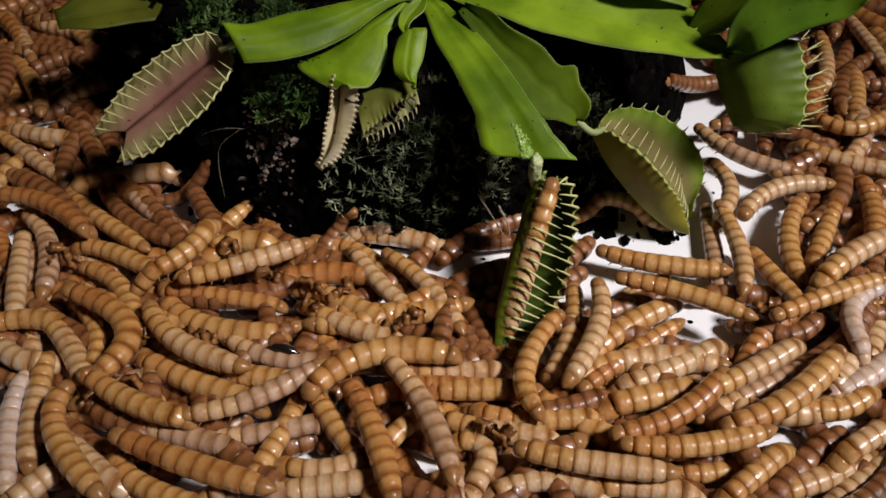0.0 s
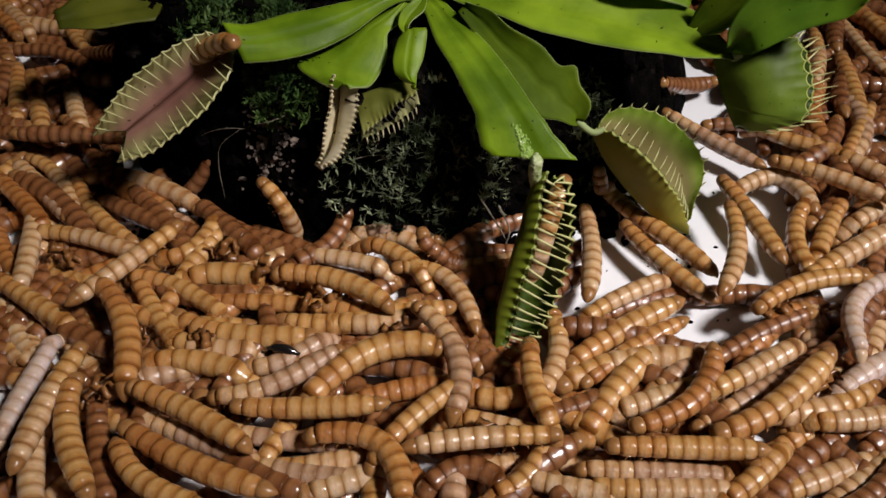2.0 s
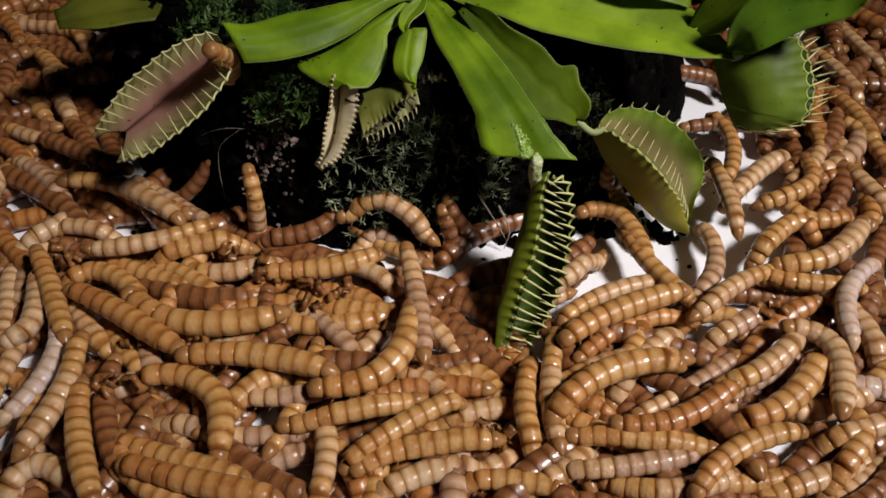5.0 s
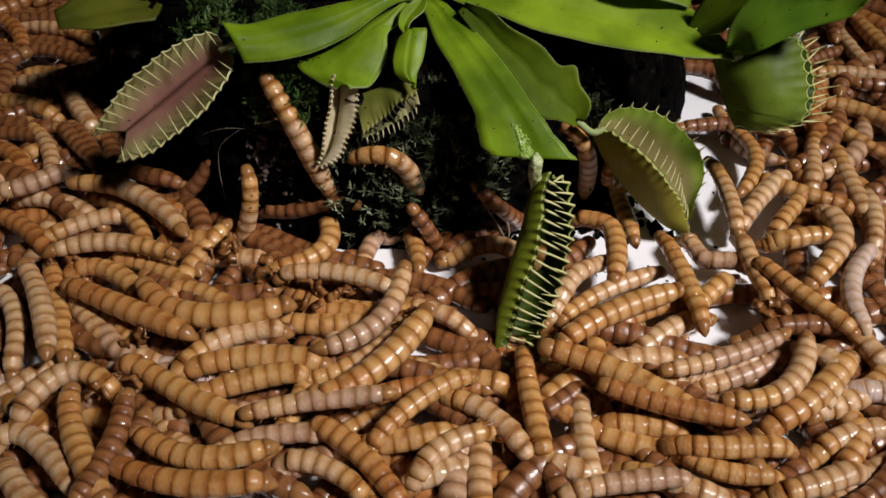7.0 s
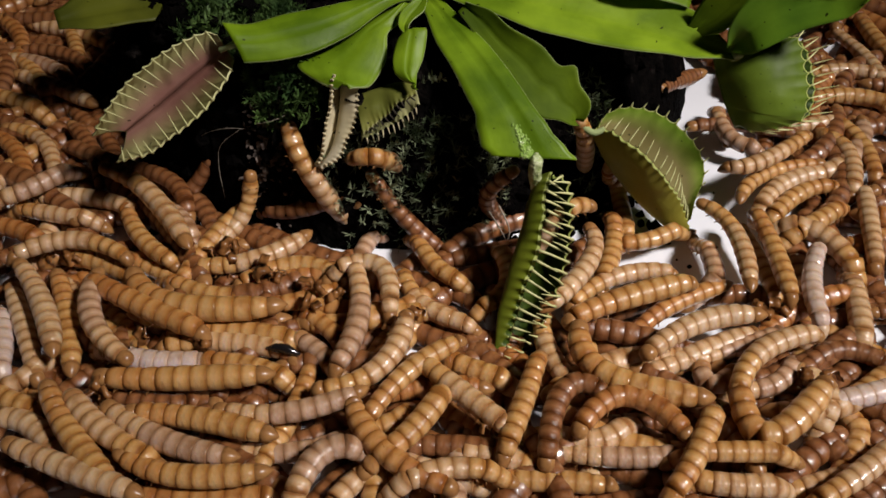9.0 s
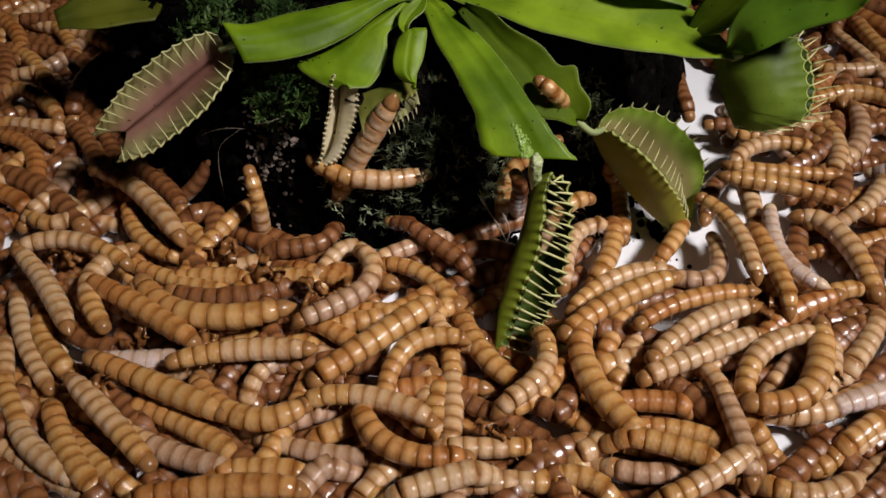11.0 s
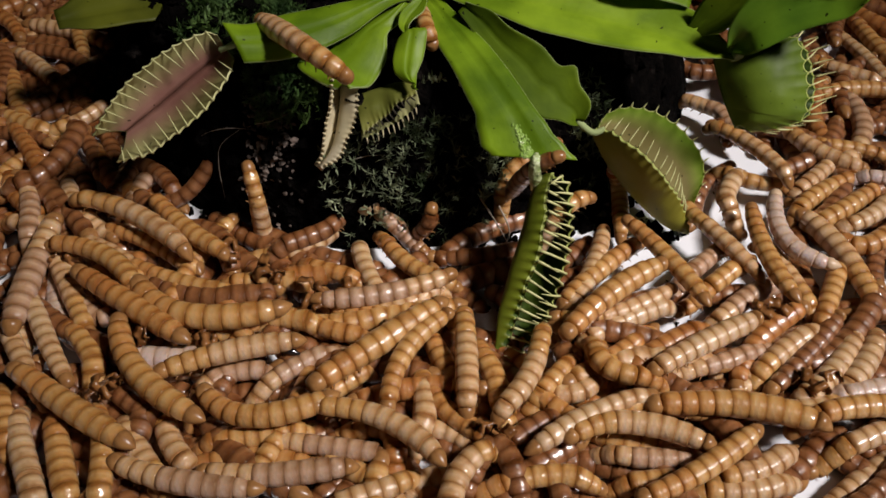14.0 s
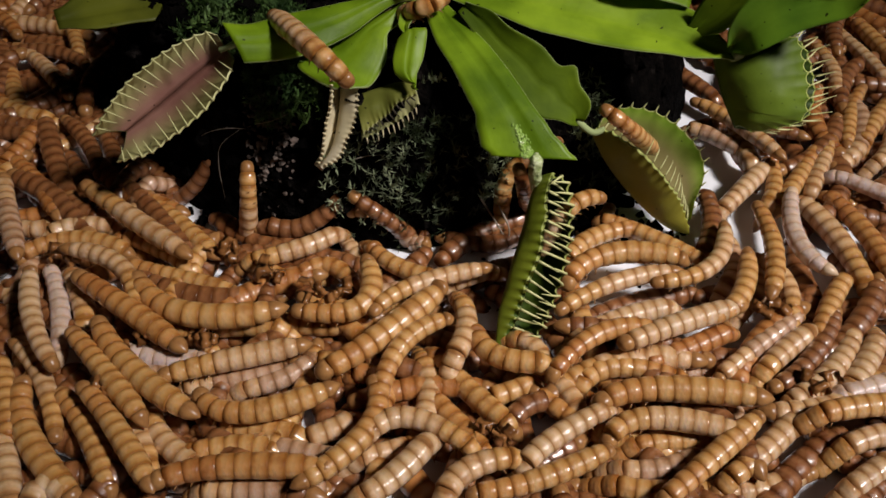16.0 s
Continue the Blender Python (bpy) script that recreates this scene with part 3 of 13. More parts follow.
TRAPS["side"] = bow_trap([(20.2, 98.3, 14.8), (22, 96.8, 11.9), (24.5, 95.3, 9), (27.5, 93.8, 6.1), (30.7, 92.8, 3.6), (33.9, 92.8, 2.2)],
    ([(20.3, 98.1, 16.5), (22, 96.4, 17.5), (23.7, 94.3, 17.4), (25.6, 92.8, 16.6), (27.6, 92, 14.8), (29.7, 92.1, 12.1), (31.8, 92.7, 8.6), (33.7, 92.7, 3.8)],
     [(20.2, 98.3, 15.3), (21.6, 100.2, 16.9), (23.7, 101.2, 17.4), (26.6, 101.4, 17.2), (29.6, 101, 16.2), (32.7, 99.8, 14.3), (35, 98.1, 11.7), (35.6, 96.6, 9.2), (34.6, 95.1, 6.6), (34, 93.7, 3.9)]),
    (TRAP_SIDE_OUT, TRAP_SIDE_IN), (TRAP_SIDE_OUT, TRAP_LIGHT), TRAP_RIM,
    dict(count=17, length=(2.9, 1.1), way=((0.7, 0.55, -0.1), (1.0, 0.15, 0.1)), thick=0.13, bend=0.3, mat=TOOTH),
    "half-open yellow-green trap lobe with pale teeth", bulge=(0.5, 1.7), scallop=(0.5, 0.3))
TRAPS["shaded"] = bow_trap([(34.8, 102.7, 24.5), (35.7, 101.1, 21.9), (36.9, 99.5, 19.1), (38.4, 97.8, 16.4)],
    ([(41.7, 102.5, 27.7), (44.9, 102.4, 27.4), (45.9, 100.6, 25.3), (46.6, 98.6, 22.9), (46.6, 96.9, 20.6), (46.2, 96.2, 19.1), (43.6, 95.9, 17.9), (39.9, 96, 17)],
     [(44.1, 105.9, 25.6), (47.4, 105.9, 24.3), (48.9, 104.6, 21.9), (49.5, 103.1, 19.6), (49.4, 101.3, 17.5), (48.5, 100.1, 16.3), (45.4, 99, 15.6), (41.1, 98.2, 15.4)]),
    (TRAP_IN, TRAP_IN), (TRAP_SHADED, TRAP_SHADED), TRAP_RIM,
    dict(count=13, length=(3.2, 3.2), way=((0.9, 0.25, -0.35), (0.9, 0.3, -0.3)), thick=0.14, bend=0.25, mat=TOOTH),
    "green trap lobe darkened for shade, with long pale teeth", bulge=(2.6, 1.5), scallop=0.45)
TRAPS["open"] = bow_trap([(-27.4, 101.8, 26), (-31.7, 100.4, 23.2), (-36.5, 98.5, 19.9), (-41.2, 96.7, 16.8)],
    ([(-28.3, 102, 28), (-29.3, 101.7, 28.7), (-31.4, 100.6, 28.5), (-34.2, 99.4, 27.6), (-37, 97.9, 26.1), (-39.5, 96.9, 24.4), (-41.9, 95.5, 21.9), (-43.6, 94.6, 19.4), (-44.8, 94.6, 17.6)],
     [(-26.3, 99.7, 25.9), (-26.4, 98, 25.2), (-27.4, 96.4, 24.3), (-29.1, 94.6, 22.9), (-31.2, 93.1, 21.3), (-34, 92, 19.5), (-37, 91.4, 17.7), (-39.5, 91.7, 16.4), (-41.9, 92.5, 15.3)]),
    (TRAP_RED, TRAP_RED), (TRAP_OUT, TRAP_OUT), TOOTH,
    dict(count=15, length=(4.0, 3.3), way=((-0.75, 0.5, -0.1), (-0.75, 0.5, 0.12)), thick=0.105, bend=0.0, mat=TOOTH),
    "open trap lobe with a reddish inside", bulge=(0.9, 0.9), scallop=0.28)
TRAPS["dry"] = bow_trap([(-13.1, 99.4, 22.3), (-13.4, 97.4, 19.3), (-14, 95.5, 16.4), (-15.2, 94.3, 14.2), (-16.2, 94, 12.8)],
    ([(-13.2, 97.2, 25.4), (-14.1, 95.5, 21.9), (-14.7, 93.9, 18.6), (-15.3, 93.2, 16.1), (-16.4, 93, 14.1)],
     [(-10.7, 97.1, 24.2), (-10.8, 95.8, 21.4), (-11.7, 94.4, 18.5), (-13.2, 93.1, 15.7), (-15.6, 92.8, 13.9)]),
    (TRAP_DRY, TRAP_DRY), (TRAP_DRY, TRAP_DRY), TRAP_DRY,
    dict(count=18, length=(0.7, 0.5), way=((0.8, -0.4, 0.0), (1.0, 0.0, 0.1)), thick=0.2, bend=0.1, mat=TOOTH_DRY),
    "dried-up pale brown trap lobe", bulge=(0.5, -0.9), scallop=0.3, crumple=0.6)
TRAPS["withered"] = bow_trap([(-10.8, 98, 21.4), (-8.3, 98.2, 22.3), (-5.6, 98.4, 23.1), (-3.7, 98, 23.3)],
    ([(-9.9, 93.2, 19), (-7.9, 94.3, 20.5), (-5.6, 95.2, 21.9), (-3.2, 95.9, 23)],
     [(-10.4, 94.4, 17.1), (-7.6, 95, 18.3), (-5, 95.8, 19.5), (-2.9, 96.8, 21.1)]),
    (TRAP_WITHERED, TRAP_CREAM), (TRAP_WITHERED, TRAP_CREAM), TRAP_CREAM,
    dict(count=12, length=(1.5, 1.1), way=((0.6, 0.8, 0.2), (0.8, -0.3, 0.1)), thick=0.13, bend=0.7, mat=(TOOTH_BLACK, TOOTH_DRY)),
    "withered olive trap lobe with shrivelled teeth", bulge=(0.5, 0.7), scallop=0.35, crumple=1.1)


# ---- moss, roots and crumbs on the root ball ----
def moss_patch(name, spots, mat, label, seed, high=99):
    rng = random.Random(seed)
    verts, faces = [], []
    for cx, cy, radius, count in spots:
        for _ in range(count):
            a, r = rng.uniform(0, 2 * math.pi), radius * rng.random() ** 0.6
            x, y = cx + r * math.cos(a), cy + r * math.sin(a) * 0.8
            z = soil_height(x, y)
            if z < 0.5 or (y < 100 and z > high):
                continue
            base = Vector((x, y, z - 0.2))
            nrm = Vector((soil_height(x - 1, y) - soil_height(x + 1, y), soil_height(x, y - 1) - soil_height(x, y + 1), 2)).normalized()
            stem = rng.uniform(0.7, 2.2)
            lean = (nrm + Vector((rng.gauss(0, 0.35), rng.gauss(0, 0.35), 0.4))).normalized()
            for k in range(rng.randint(8, 13)):
                t = rng.uniform(0.4, 1.0)
                p = base + lean * stem * t
                d = Vector((rng.gauss(0, 1), rng.gauss(0, 1), rng.gauss(0, 1) + 0.5)).normalized()
                d = (d + lean * 0.7).normalized()
                sd = d.cross(Vector((rng.gauss(0, 1), rng.gauss(0, 1), rng.gauss(0, 1)))).normalized()
                ln, wd = rng.uniform(0.5, 1.5), rng.uniform(0.012, 0.026)
                b = len(verts)
                verts += [(p - sd * wd) * MM, (p + sd * wd) * MM, (p + d * ln * 0.6 + sd * wd * 0.6 + lean * 0.25) * MM, (p + d * ln) * MM, (p + d * ln * 0.5 - lean * 0.16) * MM]
                faces += [(b, b + 1, b + 2, b + 3), (b, b + 3, b + 4), (b + 1, b + 4, b + 3, b + 2)]
    me = mesh_of(name, verts, faces, mat, smooth=False)
    return tagged(new(name, me), label, "moss", kind="stuff")


moss_patch("moss", [(-19, 103, 6.5, 420), (-27, 112, 9, 460), (-14, 105, 5, 160), (-17, 99.5, 3, 90)], MOSS, "fresh green moss growing on the black peat", 3)
moss_patch("moss", [(-4, 95.5, 6, 170), (-11, 95, 4.5, 80), (6, 97, 4, 60), (20, 103, 4, 90), (0, 95, 8, 90)], MOSS_GREY, "thin grey-green moss growing on the black peat", 4, 18.5)


def crumb_field(name, count, mat, label, seed, where, low, high):
    """Irregular crumbs, many to a heap."""
    rng = random.Random(seed)
    verts, faces = [], []
    done = 0
    while done < count:
        x, y = where(rng)
        z = soil_height(x, y)
        if z < 0.3:
            z = 0.0
        done += 1
        s = rng.uniform(low, high)
        bm = bmesh.new()
        bmesh.ops.create_icosphere(bm, subdivisions=1, radius=s)
        b = len(verts)
        sq = Vector((rng.uniform(0.6, 1.3), rng.uniform(0.6, 1.3), rng.uniform(0.5, 1.0)))
        for v in bm.verts:
            q = Vector((v.co.x * sq.x, v.co.y * sq.y, v.co.z * sq.z)) * rng.uniform(0.45, 1.6)
            verts.append((q + Vector((x, y, z + s * 0.35))) * MM)
        faces += [tuple(b + v.index for v in f.verts) for f in bm.faces]
        bm.free()
    return tagged(new(name, mesh_of(name, verts, faces, mat, smooth=False)), label, "crumbs", kind="stuff")


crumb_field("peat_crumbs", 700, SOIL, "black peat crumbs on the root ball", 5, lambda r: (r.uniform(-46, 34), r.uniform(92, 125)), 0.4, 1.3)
crumb_field("peat_lumps", 420, LUMP, "grey-brown fibrous peat lumps", 6, lambda r: (-22.8 + r.gauss(0, 1.7), 99 + r.gauss(0, 1.9)), 0.12, 0.5)
crumb_field("dirt_specks", 60, SOIL, "black dirt specks scattered on the white board", 7, lambda r: (r.uniform(5, 42), r.uniform(72, 104)), 0.12, 0.35)


def root_hair(points, radius):
    v, f = tube([Vector(p) * MM for p in points], [radius * MM, radius * 0.8 * MM, radius * 0.4 * MM], 6, 14)
    return tagged(new("root_hair", mesh_of("root_hair", v, f, ROOT)), "thin dry root hair hanging from the peat", "root", "root hairs")


root_hair([(-35, 104, 9), (-32, 100.5, 13.5), (-28.5, 99, 15.5), (-25, 100, 14.5)], 0.035)
root_hair([(-30.5, 97.5, 4.5), (-30.6, 98.2, 9.5), (-29.8, 98.6, 13), (-27, 99.5, 15.0)], 0.03)
root_hair([(-24.5, 98, 17), (-22, 96.8, 18.5), (-19.5, 98, 19)], 0.06)
root_hair([(-13, 95, 13), (-10, 94.5, 14.5), (-6, 95.5, 14)], 0.06)
root_hair([(7.5, 92.5, 7.5), (9.0, 91.5, 4.0), (8.4, 91.2, 0.6)], 0.14)
root_hair([(5.0, 93.5, 8.0), (7.4, 92.0, 4.5), (8.8, 91.4, 1.8)], 0.12)


# ---- shed skins ----
def husk(x, y, z, seed):
    """A crumpled shed skin: a few split, open rings."""
    rng = random.Random(seed)
    thing = tagged(new("shed_skin"), "crumpled glossy brown shed skin among the larvae", "shed skin", "shed skins")
    thing.location = (x * MM, y * MM, z * MM)
    for k in range(rng.randint(4, 6)):
        verts, faces = [], []
        r, wide, span = rng.uniform(0.7, 1.2), rng.uniform(0.9, 1.7), rng.uniform(2.2, 4.2)
        for i in range(9):
            w = span * i / 8 - span / 2
            rr = r * (1 + 0.18 * math.sin(5 * w + k))
            for e, q in ((0, 1.0), (wide * 0.5, 1.08), (wide, 0.96), (wide * 0.5, 1.0)):
                verts.append((e * MM, rr * q * math.sin(w) * MM, rr * q * math.cos(w) * MM))
        for i in range(8):
            for e in range(4):
                f = (e + 1) % 4
                faces.append((i * 4 + e, i * 4 + f, i * 4 + 4 + f, i * 4 + 4 + e))
        o = attach("skin_ring", mesh_of("skin_ring", verts, faces, HUSK), thing)
        o.matrix_local = Matrix.Translation((rng.uniform(-2.2, 2.2) * MM, rng.uniform(-1.2, 1.2) * MM, rng.uniform(-0.6, 0.5) * MM)) @ Euler((rng.uniform(-1, 1), rng.uniform(-1, 1), rng.uniform(-1.5, 1.5))).to_matrix().to_4x4()
    return thing


husk(-22.3, 82, 5.5, 20)
husk(-17.2, 78.2, 5.5, 21)
husk(-36.2, 71.4, 5.5, 22)
husk(-13.1, 79.1, 5, 23)
husk(-38.2, 63.7, 6, 24)
husk(-29.3, 86.5, 5, 25)
husk(-29.6, 71.8, 5, 26)
husk(-5.9, 74.9, 4.5, 27)
husk(6, 58.3, 5, 28)
husk(41, 75.8, 4.5, 29)
husk(43.6, 65.2, 5, 30)
husk(-48.9, 85, 5, 31)


def pupa_case():
    v, f = tube([Vector(p) * MM for p in ((-21.1, 70.4, 5.0), (-19.2, 70.1, 5.4), (-17, 69.5, 5.0))], [0.2 * MM, 0.55 * MM, 0.6 * MM, 0.2 * MM], 12, 14)
    return tagged(new("beetle_shell", mesh_of("beetle_shell", v, f, BEETLE)), "small glossy black beetle shell on the larvae", "beetle shell")


pupa_case()


# ---- mealworms ----
PITCH, GIRTH, RINGS = 1.86, 1.62, 11


def ring_mesh(name, profile, mat, sides=16, squash=0.93):
    """A solid of revolution along x; profile: (x, radius) in mm."""
    verts, faces, uvs = [], [], []
    for x, r in profile:
        for k in range(sides):
            w = 2 * math.pi * k / sides
            verts.append((x * 0.97 * MM, r * math.cos(w) * MM, r * squash * math.sin(w) * MM))
            uvs.append((0.5 + x * 0.97 / 2.1, k / sides))
    n = len(profile)
    for i in range(n - 1):
        for k in range(sides):
            q = (k + 1) % sides
            faces.append((i * sides + k, (i + 1) * sides + k, (i + 1) * sides + q, i * sides + q))
    faces.append(tuple(range(sides)))
    faces.append(tuple((n - 1) * sides + k for k in range(sides - 1, -1, -1)))
    return mesh_of(name, verts, faces, mat, uvs=uvs)


def leg_mesh(mat):
    v, f = tube([Vector(p) * MM for p in ((0, 0, 0), (-0.25, 0.4, -0.2), (-0.55, 0.55, -0.6), (-0.6, 0.5, -0.95))], [0.24 * MM, 0.17 * MM, 0.11 * MM, 0.04 * MM], 6, 8)
    return mesh_of("leg", v, f, mat)


FRONT = {"amber": "orange", "sand": "tan", "golden": "amber", "tan": "golden", "orange": "orange", "brown": "brown", "grey": "tan", "white": "white"}


def worm_meshes(skin):
    g, body, head = GIRTH, WORM_SKINS[skin], HEAD_MATS[skin]
    kit = {
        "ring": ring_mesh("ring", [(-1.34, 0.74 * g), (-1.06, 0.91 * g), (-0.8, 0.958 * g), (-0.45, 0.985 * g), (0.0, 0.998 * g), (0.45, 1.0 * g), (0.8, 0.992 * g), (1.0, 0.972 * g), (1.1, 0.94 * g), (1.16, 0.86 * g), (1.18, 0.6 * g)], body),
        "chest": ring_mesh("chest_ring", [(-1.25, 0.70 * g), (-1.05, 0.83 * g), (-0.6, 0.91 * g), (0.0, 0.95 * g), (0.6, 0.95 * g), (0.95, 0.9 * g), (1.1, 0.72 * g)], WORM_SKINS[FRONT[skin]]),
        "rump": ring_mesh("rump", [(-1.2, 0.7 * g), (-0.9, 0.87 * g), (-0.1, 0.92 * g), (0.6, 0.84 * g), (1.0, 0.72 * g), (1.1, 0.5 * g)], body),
        "head": ring_mesh("head", [(-1.15, 0.16 * g), (-1.05, 0.38 * g), (-0.75, 0.60 * g), (-0.25, 0.72 * g), (0.5, 0.74 * g), (1.0, 0.6 * g)], head),
        "tail": ring_mesh("tail", [(-1.15, 0.55 * g), (-0.85, 0.74 * g), (-0.2, 0.70 * g), (0.5, 0.50 * g), (1.0, 0.28 * g), (1.35, 0.05 * g)], [head]),
        "leg": leg_mesh(head),
    }
    return kit


KITS = {k: worm_meshes(k) for k in WORM_SKINS}
LOOKS = {"amber": "amber-coloured ringed mealworm", "sand": "sandy pale ringed mealworm", "golden": "golden-brown ringed mealworm", "tan": "tan ringed mealworm", "orange": "orange-brown ringed mealworm",
         "brown": "dark brown ringed mealworm", "grey": "greyish tan ringed mealworm", "white": "freshly moulted whitish mealworm"}
ORDER = ["head", "chest", "chest", "chest"] + ["ring"] * 5 + ["rump", "tail"]
NAMES = {"head": "head", "chest": "chest_ring", "ring": "ring", "rump": "rump_ring", "tail": "tail"}


TAPER = (1.0, 0.93, 0.97, 1.0, 1.0, 1.03, 1.04, 1.03, 0.99, 0.97, 1.0)
SHAPES = random.Random(8)


def mealworm(skin, size, place, legs=True):
    worm = tagged(new("mealworm"), LOOKS[skin] + " " + place, "mealworm", "crawling mealworms")
    worm.scale = (size, size, size)
    rings = []
    kit = KITS[skin]
    fat = SHAPES.uniform(0.84, 1.05)
    for kind, f in zip(ORDER, TAPER):
        o = attach(NAMES[kind], kit[kind], worm)
        o.scale = (1, f * fat, f * fat)
        rings.append(o)
        if kind == "chest" and legs:
            for side in (1, -1):
                attach("leg", kit["leg"], o, local=Matrix.Translation((0, side * 0.5 * MM, -1.2 * MM)) @ Matrix.Diagonal((0.65, side * 0.65, 0.65, 1)))
    return worm, rings


TILT_UP = Vector((0.0, 0.45, 0.9)).normalized()


def aim(d, p):
    """A pose at p with its x axis along d, kept upright."""
    x = d.normalized()
    y = TILT_UP.cross(x).normalized()
    z = x.cross(y)
    return Matrix.Translation(p) @ Matrix((x, y, z)).transposed().to_4x4()


def spine_poses(a, b, c, size):
    """Poses of all rings along the smooth curve head, middle, tail (mm), at the body's own length."""
    a, b, c = Vector(a), Vector(b), Vector(c)
    n = 48
    pts = []
    for i in range(-96, n + 97):
        t = i / n
        tt = max(0.0, min(1.0, t))
        q = a * (2 * (tt - 0.5) * (tt - 1)) + b * (4 * tt * (1 - tt)) + c * (2 * tt * (tt - 0.5))
        slope = a * (4 * tt - 3) + b * (4 - 8 * tt) + c * (4 * tt - 1)
        q = q + slope * (t - tt)
        if t != tt and q.z < 9:
            q.z = max(min(q.z, 1.6), q.z - 0.75 * abs(t - tt) * slope.length)
        pts.append(q)
    acc = [0.0]
    for p, q in zip(pts, pts[1:]):
        acc.append(acc[-1] + (q - p).length)
    mid = (acc[96] + acc[96 + n]) / 2
    out = []
    for k in range(RINGS):
        s = mid + (k - (RINGS - 1) / 2) * PITCH * size
        s = max(acc[0], min(acc[-1] - 1e-6, s))
        j = 0
        while j < len(acc) - 2 and acc[j + 1] < s:
            j += 1
        f = (s - acc[j]) / max(1e-9, acc[j + 1] - acc[j])
        d = pts[j + 1] - pts[j]
        p = pts[j] + d * f
        p.z = max(p.z, 1.4)
        out.append(aim(d, p * MM))
    return out


PILE = "crawling over the heap of others"


def crawl(skin, size, place, rows):
    """A worm that bends and crawls. rows: seconds and the places of head, middle and tail in mm."""
    worm, rings = mealworm(skin, size, place)
    shrink = Matrix.Diagonal((1 / size, 1 / size, 1 / size, 1))
    body, parts = [], [[] for _ in rings]
    for t, a, b, c in rows:
        poses = spine_poses(a, b, c, size)
        home = aim(Vector(c) - Vector(a), poses[RINGS // 2].translation)
        back = shrink @ home.inverted()
        body.append((t, home))
        for k, m in enumerate(poses):
            parts[k].append((t, Matrix.LocRotScale((back @ m).translation, (home.inverted() @ m).to_quaternion(), None)))
    walk(worm, body)
    for o, r in zip(rings, parts):
        walk(o, r)


def bend_body(rings, turn):
    """Set the rings of a worm along an arc of that many degrees in all. Returns the arc's centre in the worm's space, in mm."""
    length = PITCH * RINGS
    rad = length / radians(turn)
    for k, o in enumerate(rings):
        w = (k - (RINGS - 1) / 2) / RINGS * radians(turn)
        o.matrix_local = Matrix.Translation(Vector((rad * math.sin(w), rad * (1 - math.cos(w)), 0)) * MM) @ Matrix.Rotation(w, 4, "Z") @ Matrix.Diagonal((*o.scale, 1))
    return Vector((0, rad, 0))


BARE = [(26, 97, 7.5, 6.5), (31, 92, 6, 5), (41, 92, 6.5, 10), (32, 78, 6, 4), (40, 124, 7, 7), (43, 108, 7, 5)]


def bare(x, y):
    return any(((x - a) / c) ** 2 + ((y - b) / d) ** 2 < 1 for a, b, c, d in BARE)


FILLERS = []


def sites(seed, step, keep, start, stop, height):
    """Places and headings for worms, clear of the bare board, the root ball and the front trap."""
    rng = random.Random(seed)
    y = start
    while y < stop:
        reach = 18 + y * 0.62
        x = -reach + rng.uniform(0, step)
        while x < reach:
            px, py = x + rng.uniform(-4, 4), y + rng.uniform(-4, 4)
            x += step * 1.25
            if rng.random() > keep:
                continue
            yaw = rng.gauss(20, 55) + (180 if rng.random() < 0.5 else 0)
            ends = [(px + k * math.cos(radians(yaw)), py + k * math.sin(radians(yaw))) for k in (-9, -4, 0, 4, 9)]
            if any(bare(*e) for e in ends) or any(soil_height(*e) > (9.0 if height < 2 else 1.0) for e in ends):
                continue
            if any(abs(e[0] - 8) < 6 and 69 < e[1] < 92 for e in ends) and height > 3:
                continue
            yield px, py, yaw, rng
        y += step * 0.62


def scatter(seed, step, height, spread, keep, place, start, stop):
    for px, py, yaw, rng in sites(seed, step, keep, start, stop, height):
        # weighted to brown: the gaps' shade is put into the skin colour
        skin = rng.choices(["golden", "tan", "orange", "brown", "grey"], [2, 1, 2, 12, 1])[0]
        worm, rings = mealworm(skin, rng.uniform(0.82, 1.08), place)
        centre = bend_body(rings, rng.choice((-1, 1)) * rng.uniform(15, 85))
        z = height + rng.uniform(-spread, spread)
        FILLERS.append((worm, pose(px * MM, py * MM, z * MM, 0, rng.uniform(-3, 3), yaw), centre, rng.uniform(-1, 1), rng.random()))


